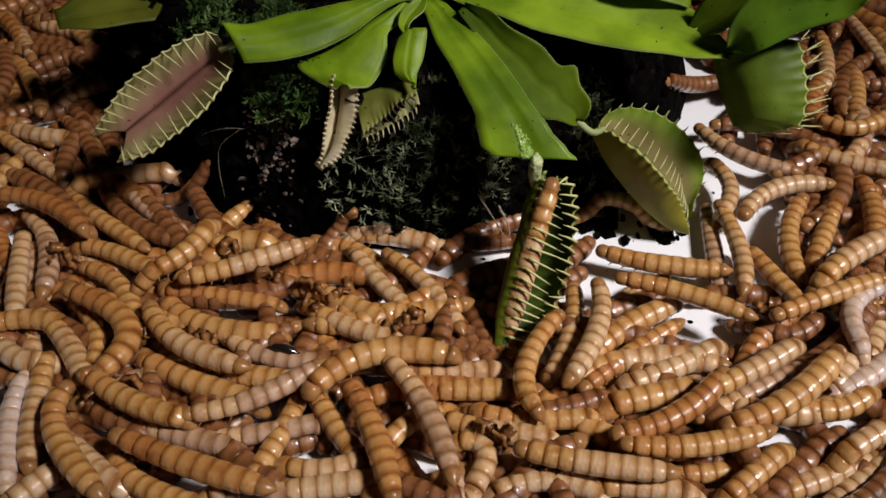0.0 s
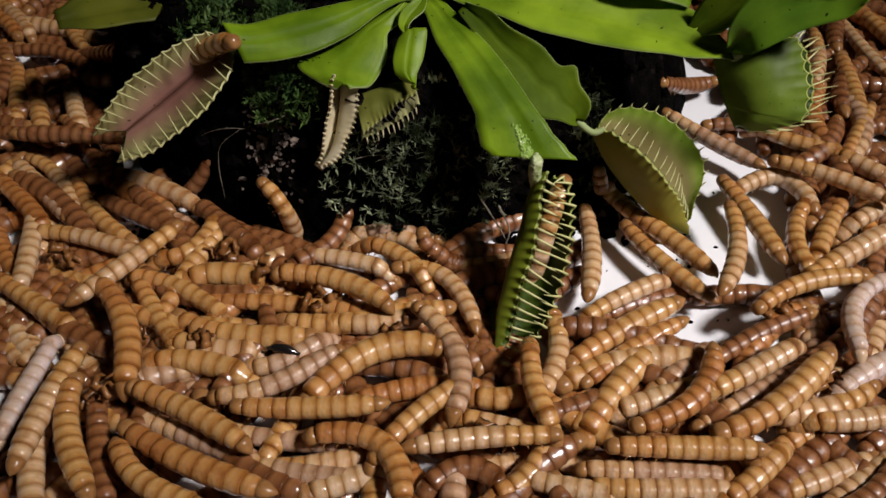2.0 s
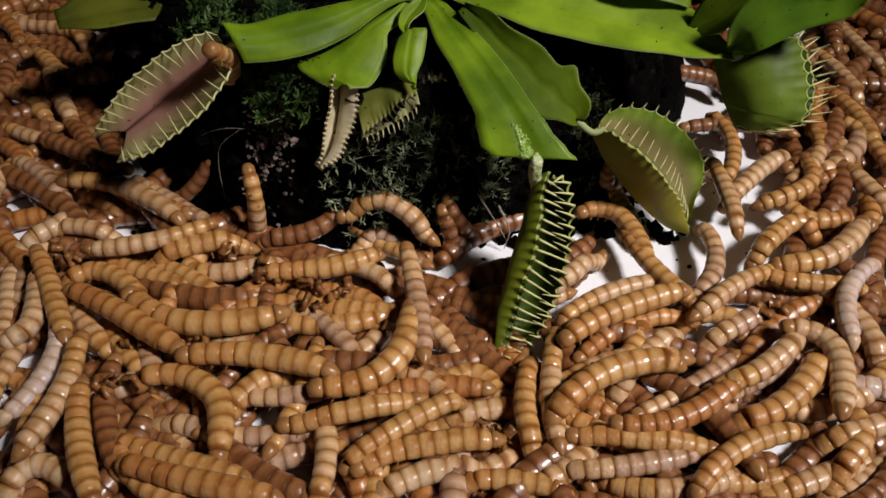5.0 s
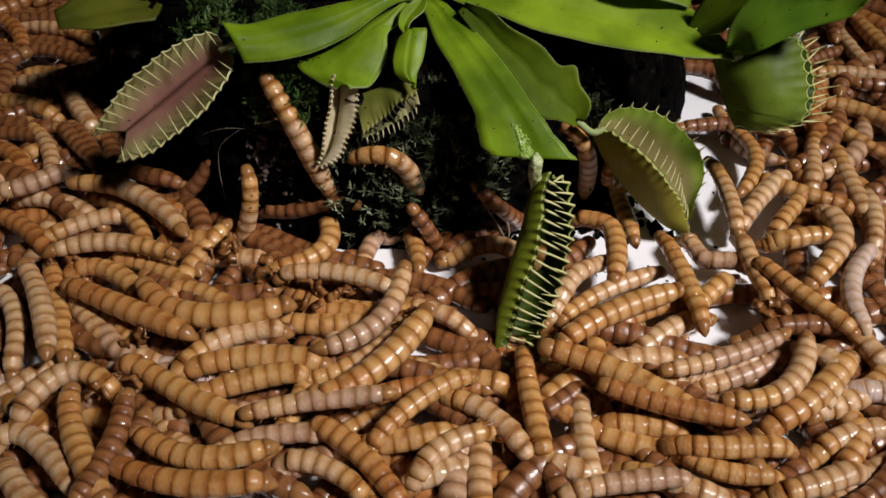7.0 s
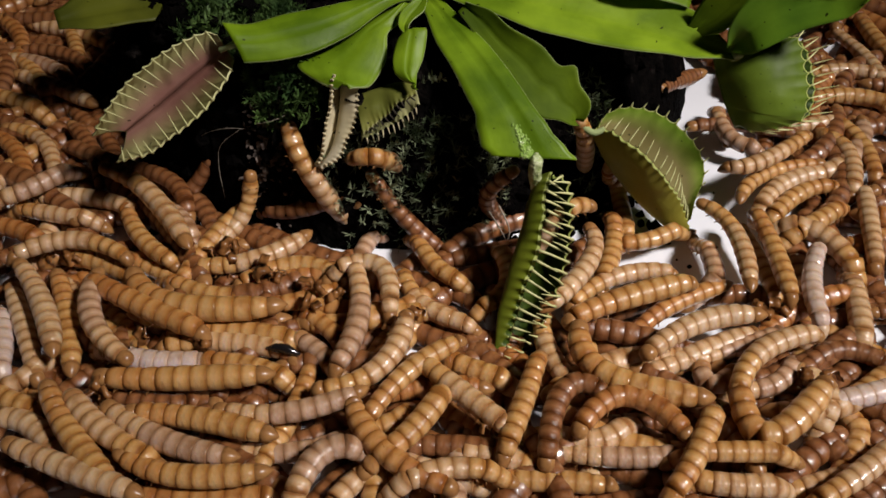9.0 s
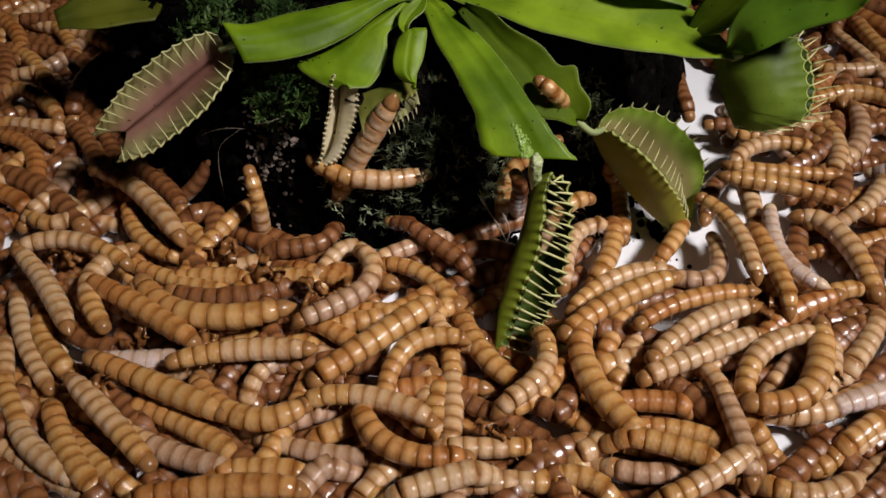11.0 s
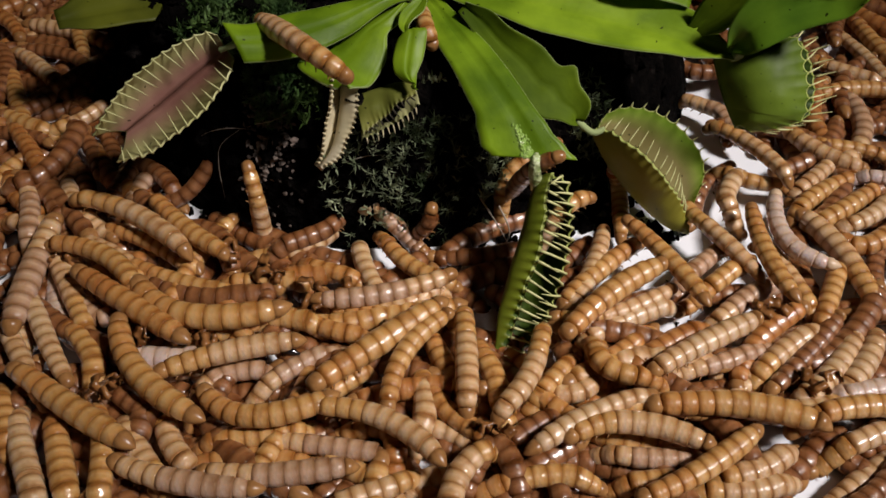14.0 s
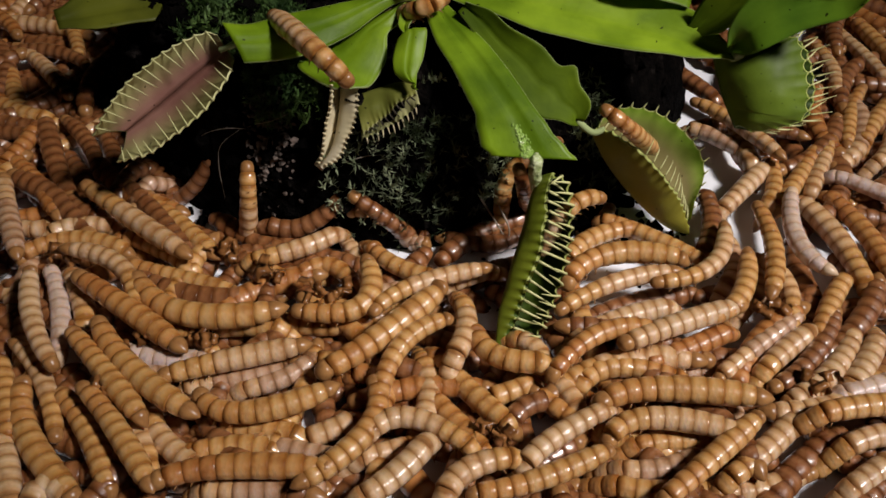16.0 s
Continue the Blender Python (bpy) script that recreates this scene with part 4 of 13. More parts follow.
def worm_bed(seed, step, keep):
    """The lowest worms, half buried under the others, as one mesh."""
    verts, faces, slots, uvs = [], [], [], []
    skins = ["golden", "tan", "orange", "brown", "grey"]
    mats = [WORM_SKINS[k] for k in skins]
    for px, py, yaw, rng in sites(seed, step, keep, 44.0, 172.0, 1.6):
        # nearly all brown, to paint the bed as dark as deep crevices
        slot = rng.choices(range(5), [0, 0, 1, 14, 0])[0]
        base = pose(px * MM, py * MM, 1.62 * MM, 0, 0, yaw)
        size, turn = rng.uniform(0.85, 1.05), radians(rng.choice((-1, 1)) * rng.uniform(15, 80))
        rad = PITCH * RINGS / turn
        for k, kind in enumerate(ORDER):
            w = (k - (RINGS - 1) / 2) / RINGS * turn
            m = base @ Matrix.Translation(Vector((rad * math.sin(w), rad * (1 - math.cos(w)), 0)) * MM * size) @ Matrix.Rotation(w, 4, "Z") @ Matrix.Diagonal((size, size, size, 1))
            src = KITS[skins[slot]][kind]
            b = len(verts)
            verts += [m @ v.co for v in src.vertices]
            at = {lp.vertex_index: tuple(d.uv) for lp, d in zip(src.loops, src.uv_layers[0].data)}
            uvs += [at[i] for i in range(len(src.vertices))]
            faces += [tuple(b + q for q in p.vertices) for p in src.polygons]
            slots += [slot] * len(src.polygons)
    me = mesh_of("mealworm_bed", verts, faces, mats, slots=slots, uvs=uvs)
    return tagged(new("mealworm_bed", me), "lowest layer of mealworms on the white board, browned for crevice shade", "mealworms", kind="stuff")


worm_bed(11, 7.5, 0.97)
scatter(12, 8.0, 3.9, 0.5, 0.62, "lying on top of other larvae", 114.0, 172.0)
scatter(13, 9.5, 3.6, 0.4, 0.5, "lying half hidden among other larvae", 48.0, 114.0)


def drift(worm, start, centre, pace, phase):
    """A slow crawl along the body's own arc."""
    rows = []
    reach = max(6.0, abs(centre.y))
    for t in (0.0, 3.2, 6.4, 9.6, 12.8, 16.0):
        s = pace * 5.5 * math.sin(t / 16 * 2.6 * math.pi + phase * 6.28)
        w = s / reach * (1 if centre.y > 0 else -1)
        m = Matrix.Translation(centre * MM) @ Matrix.Rotation(w, 4, "Z") @ Matrix.Translation(-centre * MM)
        rows.append((t, start @ m))
    walk(worm, rows)



# ---- what moves ----
def lobe_pose(home, side, angle):
    return home @ Matrix.Rotation(radians(-side * angle), 4, "X")


def motions():
    for worm, start, centre, pace, phase in FILLERS:
        drift(worm, start, centre, pace, phase)
    for key, plan in (("front", [(0, 6, 8), (0.7, 5, 6), (1.5, 3, 3), (4, 0, 0), (9, -4, -1), (16, -8, -1)]), ("shaded", [(0, 14, 8), (0.6, 8, 5), (1.5, 1, 2), (3, 0, 0), (16, -2, 0)]),
                      ("side", [(0, 1, 1), (8, 0, 0), (16, 0, 0)])):
        for k, (lobe, home, side) in enumerate(TRAPS[key]):
            walk(lobe, [(row[0], lobe_pose(home, side, row[1 + k])) for row in plan])
    crawl("tan", 1.03, "caught between the lobes of a trap", [(0, (13.4, 86.5, 17.2), (10.4, 79.5, 10.8), (7.8, 73.7, 2.7)), (1, (16.1, 86.5, 19.3), (12.4, 80.5, 12.7), (9.1, 73.5, 4)), (1.6, (18.1, 86.5, 19.1), (13.2, 82.5, 13.6), (10.9, 79.5, 2.3)), (2.2, (13.7, 89.5, 13.3), (11.8, 82.5, 8.6), (9.8, 79.8, -2.6)), (3.4, (13.1, 87.5, 9.7), (10.9, 81.5, 4.5), (9.4, 81, -7.7)), (16, (13.1, 87.5, 9.7), (10.9, 81.5, 4.5), (9.4, 81, -7.7))])
    crawl("tan", 0.84, "sticking halfway out of a closed trap", [(0, (12.8, 83, 5), (10.7, 79, 0.7), (11.4, 79.7, -9.8)), (6.5, (13, 84, 8.1), (11.2, 80, 4), (11.1, 79.2, -6.7)), (8, (16.2, 88, 12.2), (12.9, 84, 10.2), (10.7, 79, 0.7)), (9, (19.2, 88, 11.5), (14.2, 85, 12.2), (11.1, 82.4, 2.4)), (11.5, (18.9, 88, 13), (14.1, 85, 12.7), (11.1, 82.1, 2.7)), (14.5, (19.1, 88, 13), (14.4, 85, 12.7), (11.1, 82.1, 2.7)), (16, (20.3, 88, 13), (15.1, 85, 13.3), (11.7, 82.1, 3.8))])
    crawl("tan", 0.94, "climbing over the mossy peat", [(0, (-32.2, 103, 23.2), (-36.7, 104, 18), (-44.1, 108.2, 9.9)), (1.2, (-31.7, 103, 23.7), (-36.7, 104, 18), (-43.9, 107.6, 10.4)), (1.5, (-26.4, 98.2, 29.7), (-31.8, 102.5, 24.5), (-37.8, 104.3, 16.9)), (2, (-25.2, 97.8, 29.7), (-30.9, 102, 25.2), (-37.2, 104, 17.5)), (2.5, (-20.3, 96.9, 30.1), (-24.4, 97.4, 30.4), (-31.9, 106.7, 22.5)), (3, (-20.5, 96.9, 29.1), (-24.4, 97.2, 29.7), (-32, 107, 22.1)), (3.5, (-23, 96.8, 27.6), (-25.1, 97.2, 29.6), (-32.5, 108.2, 21)), (4, (-24.9, 97.6, 29.1), (-28.2, 100, 26.2), (-35.2, 106.9, 16.8)), (6.5, (-27.9, 99.5, 27.5), (-20.5, 97.5, 26.1), (-15.5, 98.4, 16.5)), (7, (-23.4, 101, 23.8), (-18.8, 96, 17.4), (-14.7, 94, 6.8)), (7.5, (-21.2, 100, 22.7), (-18.2, 95.5, 16.4), (-14.4, 93, 4.8)), (8, (-21.2, 99, 22.4), (-18.1, 95, 12.8), (-13.6, 93, 3.6)), (8.5, (-19.9, 98.5, 21.9), (-16.9, 93.5, 11.4), (-9.6, 92, 10.3)), (9, (-20.2, 98, 17.2), (-17.7, 94, 12.4), (-12.2, 94.3, 1.8)), (11.5, (-9.4, 92.5, 9.2), (-10.1, 94, 18.8), (-12.2, 95.5, 27.5)), (12, (-8.2, 92.5, 13.2), (-9.7, 93.5, 21.7), (-13.6, 102.4, 22.8)), (12.5, (-10.6, 93, 16.9), (-10, 93.2, 27.8), (-16.8, 96.5, 27.6)), (13, (-9.6, 93, 22.3), (-12.6, 94.5, 28.2), (-22.1, 101.4, 27.1)), (13.5, (-10.8, 93, 27.4), (-16.1, 95.2, 29.6), (-24, 104.6, 27.3)), (14, (-11, 93, 27.6), (-16, 95.4, 30.4), (-23.6, 105.2, 28.4)), (14.5, (-10.9, 93, 27.1), (-14.7, 95, 31), (-21.6, 105.8, 28.9)), (16, (-11.1, 93, 27), (-15.2, 95, 30.6), (-21.9, 105.8, 28.6))])
    crawl("tan", 0.88, "crossing the mossy peat", [(0, (-11.2, 92.6, 2), (-6.5, 92.1, 2), (-1.9, 91, 2)), (4, (-11.1, 92, 3), (-7.2, 92.3, 4), (-3.4, 90, 3)), (6.5, (-13.6, 94, 13.5), (-7, 93.5, 15.1), (-2.8, 93.8, 5.5)), (7, (-12.2, 94, 14.3), (-5.8, 93.5, 14.5), (-3.1, 95.9, 4.1)), (7.5, (-13.1, 94, 14.5), (-7, 93.5, 14.3), (-3.7, 99.1, 5)), (8, (-12.6, 94, 14.5), (-7.1, 93.5, 14.5), (-4.3, 100, 5)), (9, (-12.3, 94, 14.2), (-7.9, 93.5, 15), (-4.3, 101.1, 5.1)), (10.5, (-16.5, 95, 14.3), (-10.6, 93, 12.6), (-2.7, 99, 8.3)), (11.5, (-20.4, 96, 14.6), (-9.8, 92, 13.3), (1.5, 94, 14.5)), (12, (-19.5, 95.5, 13.3), (-10.4, 92, 14.4), (3.4, 94, 14.4)), (12.5, (-18, 95, 14), (-7.5, 92, 14.4), (3.8, 94, 15.1)), (13, (-18, 95, 14.9), (-7.6, 92, 13.3), (3.7, 94, 14.8)), (13.5, (-14.7, 97, 11.5), (-12.6, 98, 10.4), (-10.6, 109.2, 0.5)), (14, (-16.8, 99, 15.3), (-15.6, 99, 12.4), (-15.6, 108.3, 1.3)), (14.5, (-19.3, 98, 27), (-19.1, 97, 22.8), (-21.8, 103.3, 11.8)), (15, (-12.4, 94.5, 30.8), (-15.8, 94.5, 24), (-21.5, 97.3, 16.6)), (15.5, (-3, 103.5, 30.1), (-10.8, 95.5, 31), (-13.7, 95.3, 25.6)), (16, (0.4, 107.5, 30), (-3.5, 105, 29.6), (-8, 114.2, 22.2))])
    crawl("brown", 0.84, "crawling up the front of the peat", [(0, (1.2, 80, 4), (0.4, 76.2, 4), (-0.3, 72.6, 4)), (4, (0.5, 93, 7.5), (1.2, 91, 3.1), (2.6, 95, -8.1)), (7, (-4.4, 92, 8), (-1.1, 91, 2), (0.5, 93.2, -7.3)), (9, (-9.6, 94, 12.2), (-4.9, 92, 5.3), (1.2, 90, 0.2)), (11.5, (-3.7, 90.7, 5), (-0.3, 87, 5), (2.6, 84, 5)), (13.5, (-0.7, 92, 7.7), (-3.8, 91, 2.5), (-12.4, 94.9, -2)), (14.5, (-2.9, 92, 9), (-3, 91, 5.8), (-4.5, 98.1, -5.3)), (16, (-12.3, 93, 9.1), (-7.2, 92, 5.1), (-1.5, 93.6, -3))])
    crawl("tan", 0.84, "standing up against the black peat", [(0, (-23.4, 95, 0.4), (-23.9, 94, -1.3), (-27.8, 101.7, -13.4)), (1.4, (-21, 95, 4.6), (-21, 93, 2.2), (-24.3, 99.5, -9.1)), (2, (-24.9, 96, 9.1), (-21.3, 93, 6), (-20.9, 95.9, -4.8)), (3, (-25.9, 96, 11.4), (-25.2, 93, 8.6), (-25.3, 96.2, -3.3)), (4, (-26.1, 96, 11.9), (-25, 93, 7), (-26.7, 94.7, -3.5)), (7, (-26.4, 96, 11.4), (-26.1, 93, 6.5), (-29.7, 92.6, -3.7)), (9, (-25.9, 96, 11.7), (-28, 93, 4.1), (-34.6, 85.2, 5)), (11.5, (-26.1, 96, 11.7), (-24.6, 93, 6.3), (-24.2, 93.5, -4)), (13.5, (-26.1, 96, 12.1), (-24.7, 93, 6.3), (-24.6, 92.6, -3.7)), (16, (-26.1, 96, 12.1), (-26.3, 93, 6.3), (-27.9, 93.2, -3.7))])
    crawl("tan", 0.84, "creeping over the leaves", [(0, (11.5, 112, 18.9), (13.9, 110, 16.5), (17.7, 116.7, 6.5)), (5, (11.5, 112, 18.9), (13.9, 110, 16.5), (17.7, 116.7, 6.5)), (7, (15.6, 99, 16), (19.3, 98, 12.2), (20.1, 100.8, 1.3)), (9, (16.4, 99, 19.2), (18.7, 98, 15.1), (20, 102.7, 4.5)), (11.5, (11.2, 98.4, 24.1), (13.7, 96.6, 23), (18.4, 104.2, 13.3)), (12.5, (8.8, 99.4, 24.9), (11, 98, 23.1), (15, 106.2, 13.1)), (13, (-1.2, 103, 25.3), (-2.3, 104.5, 28.2), (-3.9, 117.1, 24.2)), (14, (-1.2, 103, 25.2), (-2.3, 104.5, 28), (-4, 117.1, 24.2)), (14.5, (-2.3, 104.5, 28), (-3.5, 106, 30.1), (-5.4, 119.3, 26.9)), (15, (-2.7, 106, 29.4), (-3.3, 107, 31.6), (-4.4, 120.3, 27.2)), (16, (-3.1, 107, 32), (-3.5, 108, 34.1), (-4.2, 121.5, 29.5))])
    crawl("golden", 0.84, "climbing onto a half-open trap", [(0, (22.1, 98.4, 3), (24.5, 98.8, 3), (27.5, 97.2, 3)), (3, (23.7, 100, 4.3), (24.6, 99, 3), (26.5, 95.5, 3)), (14.2, (24.1, 100, 7.4), (25.1, 100, 3.2), (24.6, 93.3, 3)), (14.6, (20.3, 97, 18.3), (23.1, 98, 13.2), (25.5, 100.3, 2.9)), (15, (21.3, 93, 22.3), (24.3, 92, 19.6), (30.3, 97.1, 10)), (15.6, (19.5, 93.5, 23.2), (22.5, 92, 21.6), (28.3, 98.6, 12.2)), (16, (19.5, 93.5, 23.2), (22.7, 92, 21.4), (28.6, 98.3, 12))])
    crawl("brown", 0.84, "beside the stalk of a trap", [(0, (1.2, 90.5, 2), (5.1, 90.8, 2), (9.4, 91.5, 2)), (2, (5.5, 89.9, 2), (3.5, 89.4, 2), (1.2, 87.8, 2)), (4, (0.2, 93, 8.1), (1.2, 91, 4.2), (3.2, 95.3, -7.2)), (7, (4, 94, 10.5), (7.6, 92, 7.7), (12.7, 97.3, -1.5)), (9, (9.5, 92, 14.4), (5.9, 93, 8.6), (9.3, 97, 0.5)), (11.5, (8.8, 92, 14), (10.3, 91, 11.4), (10.6, 98.1, -0)), (12.5, (13.1, 90, 17.1), (9.5, 91, 12.9), (7.5, 94.7, 2.7)), (14.5, (14.9, 88, 20.1), (11.6, 89, 17.1), (9.9, 95.8, 7.5)), (16, (9.4, 92, 15.4), (10.5, 91, 12.4), (12.2, 98.4, 1.4))])
    crawl("white", 0.84, "among the brown ones", [(0, (54.8, 79.3, 6), (50.3, 75.9, 6), (49.6, 70.4, 6)), (2, (55.4, 80.3, 6), (50.6, 76.2, 6), (49.3, 70, 6)), (4, (54.6, 82.2, 6), (50.1, 77.7, 6), (48.2, 70.9, 6)), (6.5, (55.7, 85, 6), (51.2, 79.2, 6), (50.8, 72.8, 6)), (7.5, (55.1, 86.3, 6), (51.2, 79.6, 6), (50.8, 73.7, 6)), (9, (48.8, 85.8, 6), (46.5, 80.1, 6), (46, 74.6, 6)), (11.5, (44.1, 95.4, 6), (43.9, 86, 6), (49.2, 81.6, 6)), (12.5, (44.1, 95.4, 6), (44.3, 87.3, 6), (49.9, 83.2, 6)), (13.5, (45.3, 96.3, 6), (44.6, 87.6, 6), (50.1, 83.2, 6)), (14.5, (46.4, 96.9, 6), (45.8, 87.6, 6), (50.6, 82.8, 6)), (16, (48.4, 97.5, 6), (46.6, 87.6, 6), (50, 81.6, 6))])
    crawl("white", 0.84, "among the brown ones", [(0, (71.5, 109.1, 5), (75.2, 107.8, 5), (78.9, 106.5, 5)), (9.2, (69.3, 102.8, 5), (72.9, 101.6, 5), (76.5, 100.4, 5)), (12.5, (61.7, 103.8, 5), (65.1, 102.2, 5), (69.3, 100.4, 5)), (14.5, (59.7, 100.6, 5), (63.5, 99.8, 5), (67.8, 98.6, 5)), (16, (55.8, 101.3, 5), (59, 99.4, 5), (62.5, 96.8, 5))])
    crawl("orange", 0.86, PILE, [(0, (-60.6, 95.6, 6.7), (-54, 94.1, 6.7), (-47.6, 89, 6.7)), (1, (-61.8, 101.5, 4), (-57.4, 100.3, 4), (-51.7, 95.6, 4)), (2, (-63.4, 101.5, 4), (-58.9, 97.3, 4), (-55, 92.8, 4)), (3, (-64.2, 103.9, 4), (-61.8, 100.3, 4), (-59.7, 96.2, 4)), (4, (-66.3, 110.3, 4), (-62.8, 105.2, 4), (-59.6, 98.5, 4)), (6.5, (-65.8, 109, 4), (-63.7, 109, 4), (-61.2, 107.7, 4)), (7.5, (-65, 110.3, 4), (-62.9, 105.2, 4), (-61, 100.3, 4)), (9, (-66.5, 111, 4), (-62.9, 107.7, 4), (-60.5, 102.7, 4)), (11.5, (-66.7, 111.6, 4), (-60.4, 107.7, 4), (-57.8, 99.1, 4)), (12.5, (-66.7, 111.6, 4), (-63.3, 109, 4), (-59.3, 103.9, 4)), (13.5, (-64.8, 113.7, 4), (-61.6, 109, 4), (-59.2, 105.2, 4)), (15, (-67.1, 113, 4), (-60.9, 106.4, 4), (-56.6, 100.3, 4)), (16, (-62, 113, 4), (-62.5, 109, 4), (-63.8, 105.2, 4))])
    crawl("grey", 0.86, PILE, [(0, (-59, 95.1, 4), (-52.9, 89, 4), (-51, 77.6, 4)), (1, (-62.4, 98.5, 4), (-56, 95.6, 4), (-44, 84.9, 4)), (2, (-62.7, 105.8, 4), (-56.2, 99.1, 4), (-51, 93.2, 4)), (3, (-64, 108.4, 4), (-58.1, 102.7, 4), (-52.2, 94.5, 4)), (4, (-61.2, 109, 4), (-58, 103.9, 4), (-55.1, 98.5, 4)), (5.25, (-61.2, 103.2, 5.3), (-57.4, 101.2, 5.3), (-54, 98.8, 5.3)), (6.5, (-61.1, 97.3, 6.7), (-56.8, 98.5, 6.7), (-53, 99.1, 6.7)), (7.5, (-60.8, 96.2, 6.7), (-57.2, 97.3, 6.7), (-54.7, 100.8, 6.7)), (9, (-60.4, 95, 6.7), (-57.1, 96.7, 6.7), (-53.4, 100.2, 6.7)), (11.5, (-56, 95.6, 4), (-54.2, 100.3, 4), (-54.3, 105.2, 4)), (12, (-59.5, 97.9, 4), (-56.7, 100.6, 4), (-54.2, 102.8, 4)), (12.5, (-63, 100.3, 4), (-59.2, 100.9, 4), (-54.2, 100.3, 4)), (13.5, (-61, 101.5, 4), (-58.8, 98.5, 4), (-56.5, 94.5, 4)), (15, (-57.2, 99.6, 6.7), (-52.2, 90.6, 6.7), (-54.3, 80.4, 6.7)), (16, (-61.9, 100.8, 6.7), (-58.2, 91.7, 6.7), (-53.8, 82.4, 6.7))])
    crawl("sand", 0.86, PILE, [(0, (-56.5, 89.6, 4), (-55.3, 83.9, 4), (-53.7, 77.1, 4)), (1, (-58.1, 92.3, 4), (-55.6, 88, 4), (-53.8, 80.9, 4)), (2, (-56.5, 94.7, 4), (-55.1, 88, 4), (-54.4, 81.7, 4)), (3, (-54.2, 93.4, 4), (-53.3, 89, 4), (-53.4, 82.9, 4)), (4, (-52.3, 95.1, 4), (-52.1, 90.1, 4), (-52.6, 85.4, 4)), (5.25, (-51.8, 93.7, 4), (-53.5, 92.3, 4), (-55.7, 91.1, 4)), (6.5, (-51.2, 92.3, 4), (-54.9, 94.5, 4), (-58.7, 96.8, 4)), (7.5, (-44.6, 95.6, 4), (-51.3, 98.5, 4), (-57.3, 97.3, 4)), (9, (-43.1, 95.6, 4), (-49.5, 97.9, 4), (-55.9, 97.9, 4)), (11.5, (-46.8, 94, 1.8), (-50.4, 95.7, 1.7), (-55.5, 99.7, 1.8)), (12.5, (-45.6, 91.7, 4), (-49.1, 93.4, 4), (-54.1, 97.3, 4)), (13.5, (-45.2, 90.1, 4), (-51.3, 95.6, 4), (-54.8, 102.7, 4)), (15, (-46.6, 93.9, 4), (-48.8, 95.1, 4), (-50.8, 96.8, 4)), (16, (-45.8, 92.3, 4), (-49.6, 92.3, 4), (-52.4, 91.2, 4))])
    crawl("tan", 1.09, PILE, [(0, (-51.5, 100.9, 4), (-46.6, 102.5, 4), (-39.9, 103.3, 4)), (1, (-52.7, 100.9, 4), (-44.7, 100.9, 4), (-35, 98.5, 4)), (2, (-51, 102.1, 4), (-44, 101.7, 4), (-34.6, 96.5, 4)), (3, (-52.3, 104.6, 1.8), (-45.1, 104.2, 1.8), (-35.5, 98.9, 1.8)), (4, (-53, 100.3, 4), (-44.1, 98.5, 4), (-35.1, 92.8, 4)), (6.5, (-52.7, 97.9, 6.7), (-44, 97.3, 6.7), (-35.4, 89.5, 6.7)), (7.5, (-49.9, 99.1, 6.7), (-40.4, 95, 6.7), (-32.3, 86.9, 6.7)), (9, (-47.2, 100.8, 6.7), (-40.6, 96.2, 6.7), (-33.4, 86.4, 6.7)), (11.5, (-49.4, 100.2, 6.7), (-42.2, 96.2, 6.7), (-34.3, 87.4, 6.7)), (12.5, (-49.6, 95, 6.7), (-42.2, 92.8, 6.7), (-34.8, 86.4, 6.7)), (13.5, (-49.5, 94.5, 6.7), (-42, 92.2, 6.7), (-33.9, 85.4, 6.7)), (15, (-49.1, 96.2, 6.7), (-40.3, 91.1, 6.7), (-33.2, 85.4, 6.7)), (16, (-49.1, 97.3, 6.7), (-40.9, 90.6, 6.7), (-33, 84.4, 6.7))])
    crawl("golden", 0.86, PILE, [(0, (-54.2, 100.3, 4), (-46.8, 93.4, 4), (-37.2, 86.4, 4)), (1, (-55.3, 101.5, 4), (-46.7, 92.8, 4), (-36.8, 89.6, 4)), (2, (-52.5, 101.5, 4), (-47.3, 93.9, 4), (-41.2, 89.2, 4)), (3, (-55.7, 102.7, 4), (-51.6, 99.7, 4), (-46.9, 96.8, 4)), (4, (-57, 105.2, 1.8), (-52.9, 102.1, 1.8), (-48, 99.2, 1.8)), (6.5, (-54.5, 98.5, 4), (-46.9, 96.8, 4), (-41.4, 90.1, 4)), (7.5, (-44.9, 96.8, 4), (-41.1, 92.3, 4), (-38.9, 86.9, 4)), (9, (-43.8, 95.6, 4), (-40.7, 90.1, 4), (-36, 85.9, 4)), (11.5, (-43.8, 95.6, 4), (-40.7, 90.1, 4), (-35.5, 86.9, 4)), (12.5, (-44.5, 90.1, 4), (-38.7, 88, 4), (-33.6, 84.9, 4)), (13.5, (-46.4, 91.7, 4), (-38.9, 89, 4), (-33.1, 84.4, 4)), (15, (-43.2, 91.2, 4), (-37.2, 88, 4), (-33.7, 85.4, 4)), (16, (-43, 90.1, 4), (-37.9, 88, 4), (-32.8, 84.4, 4))])
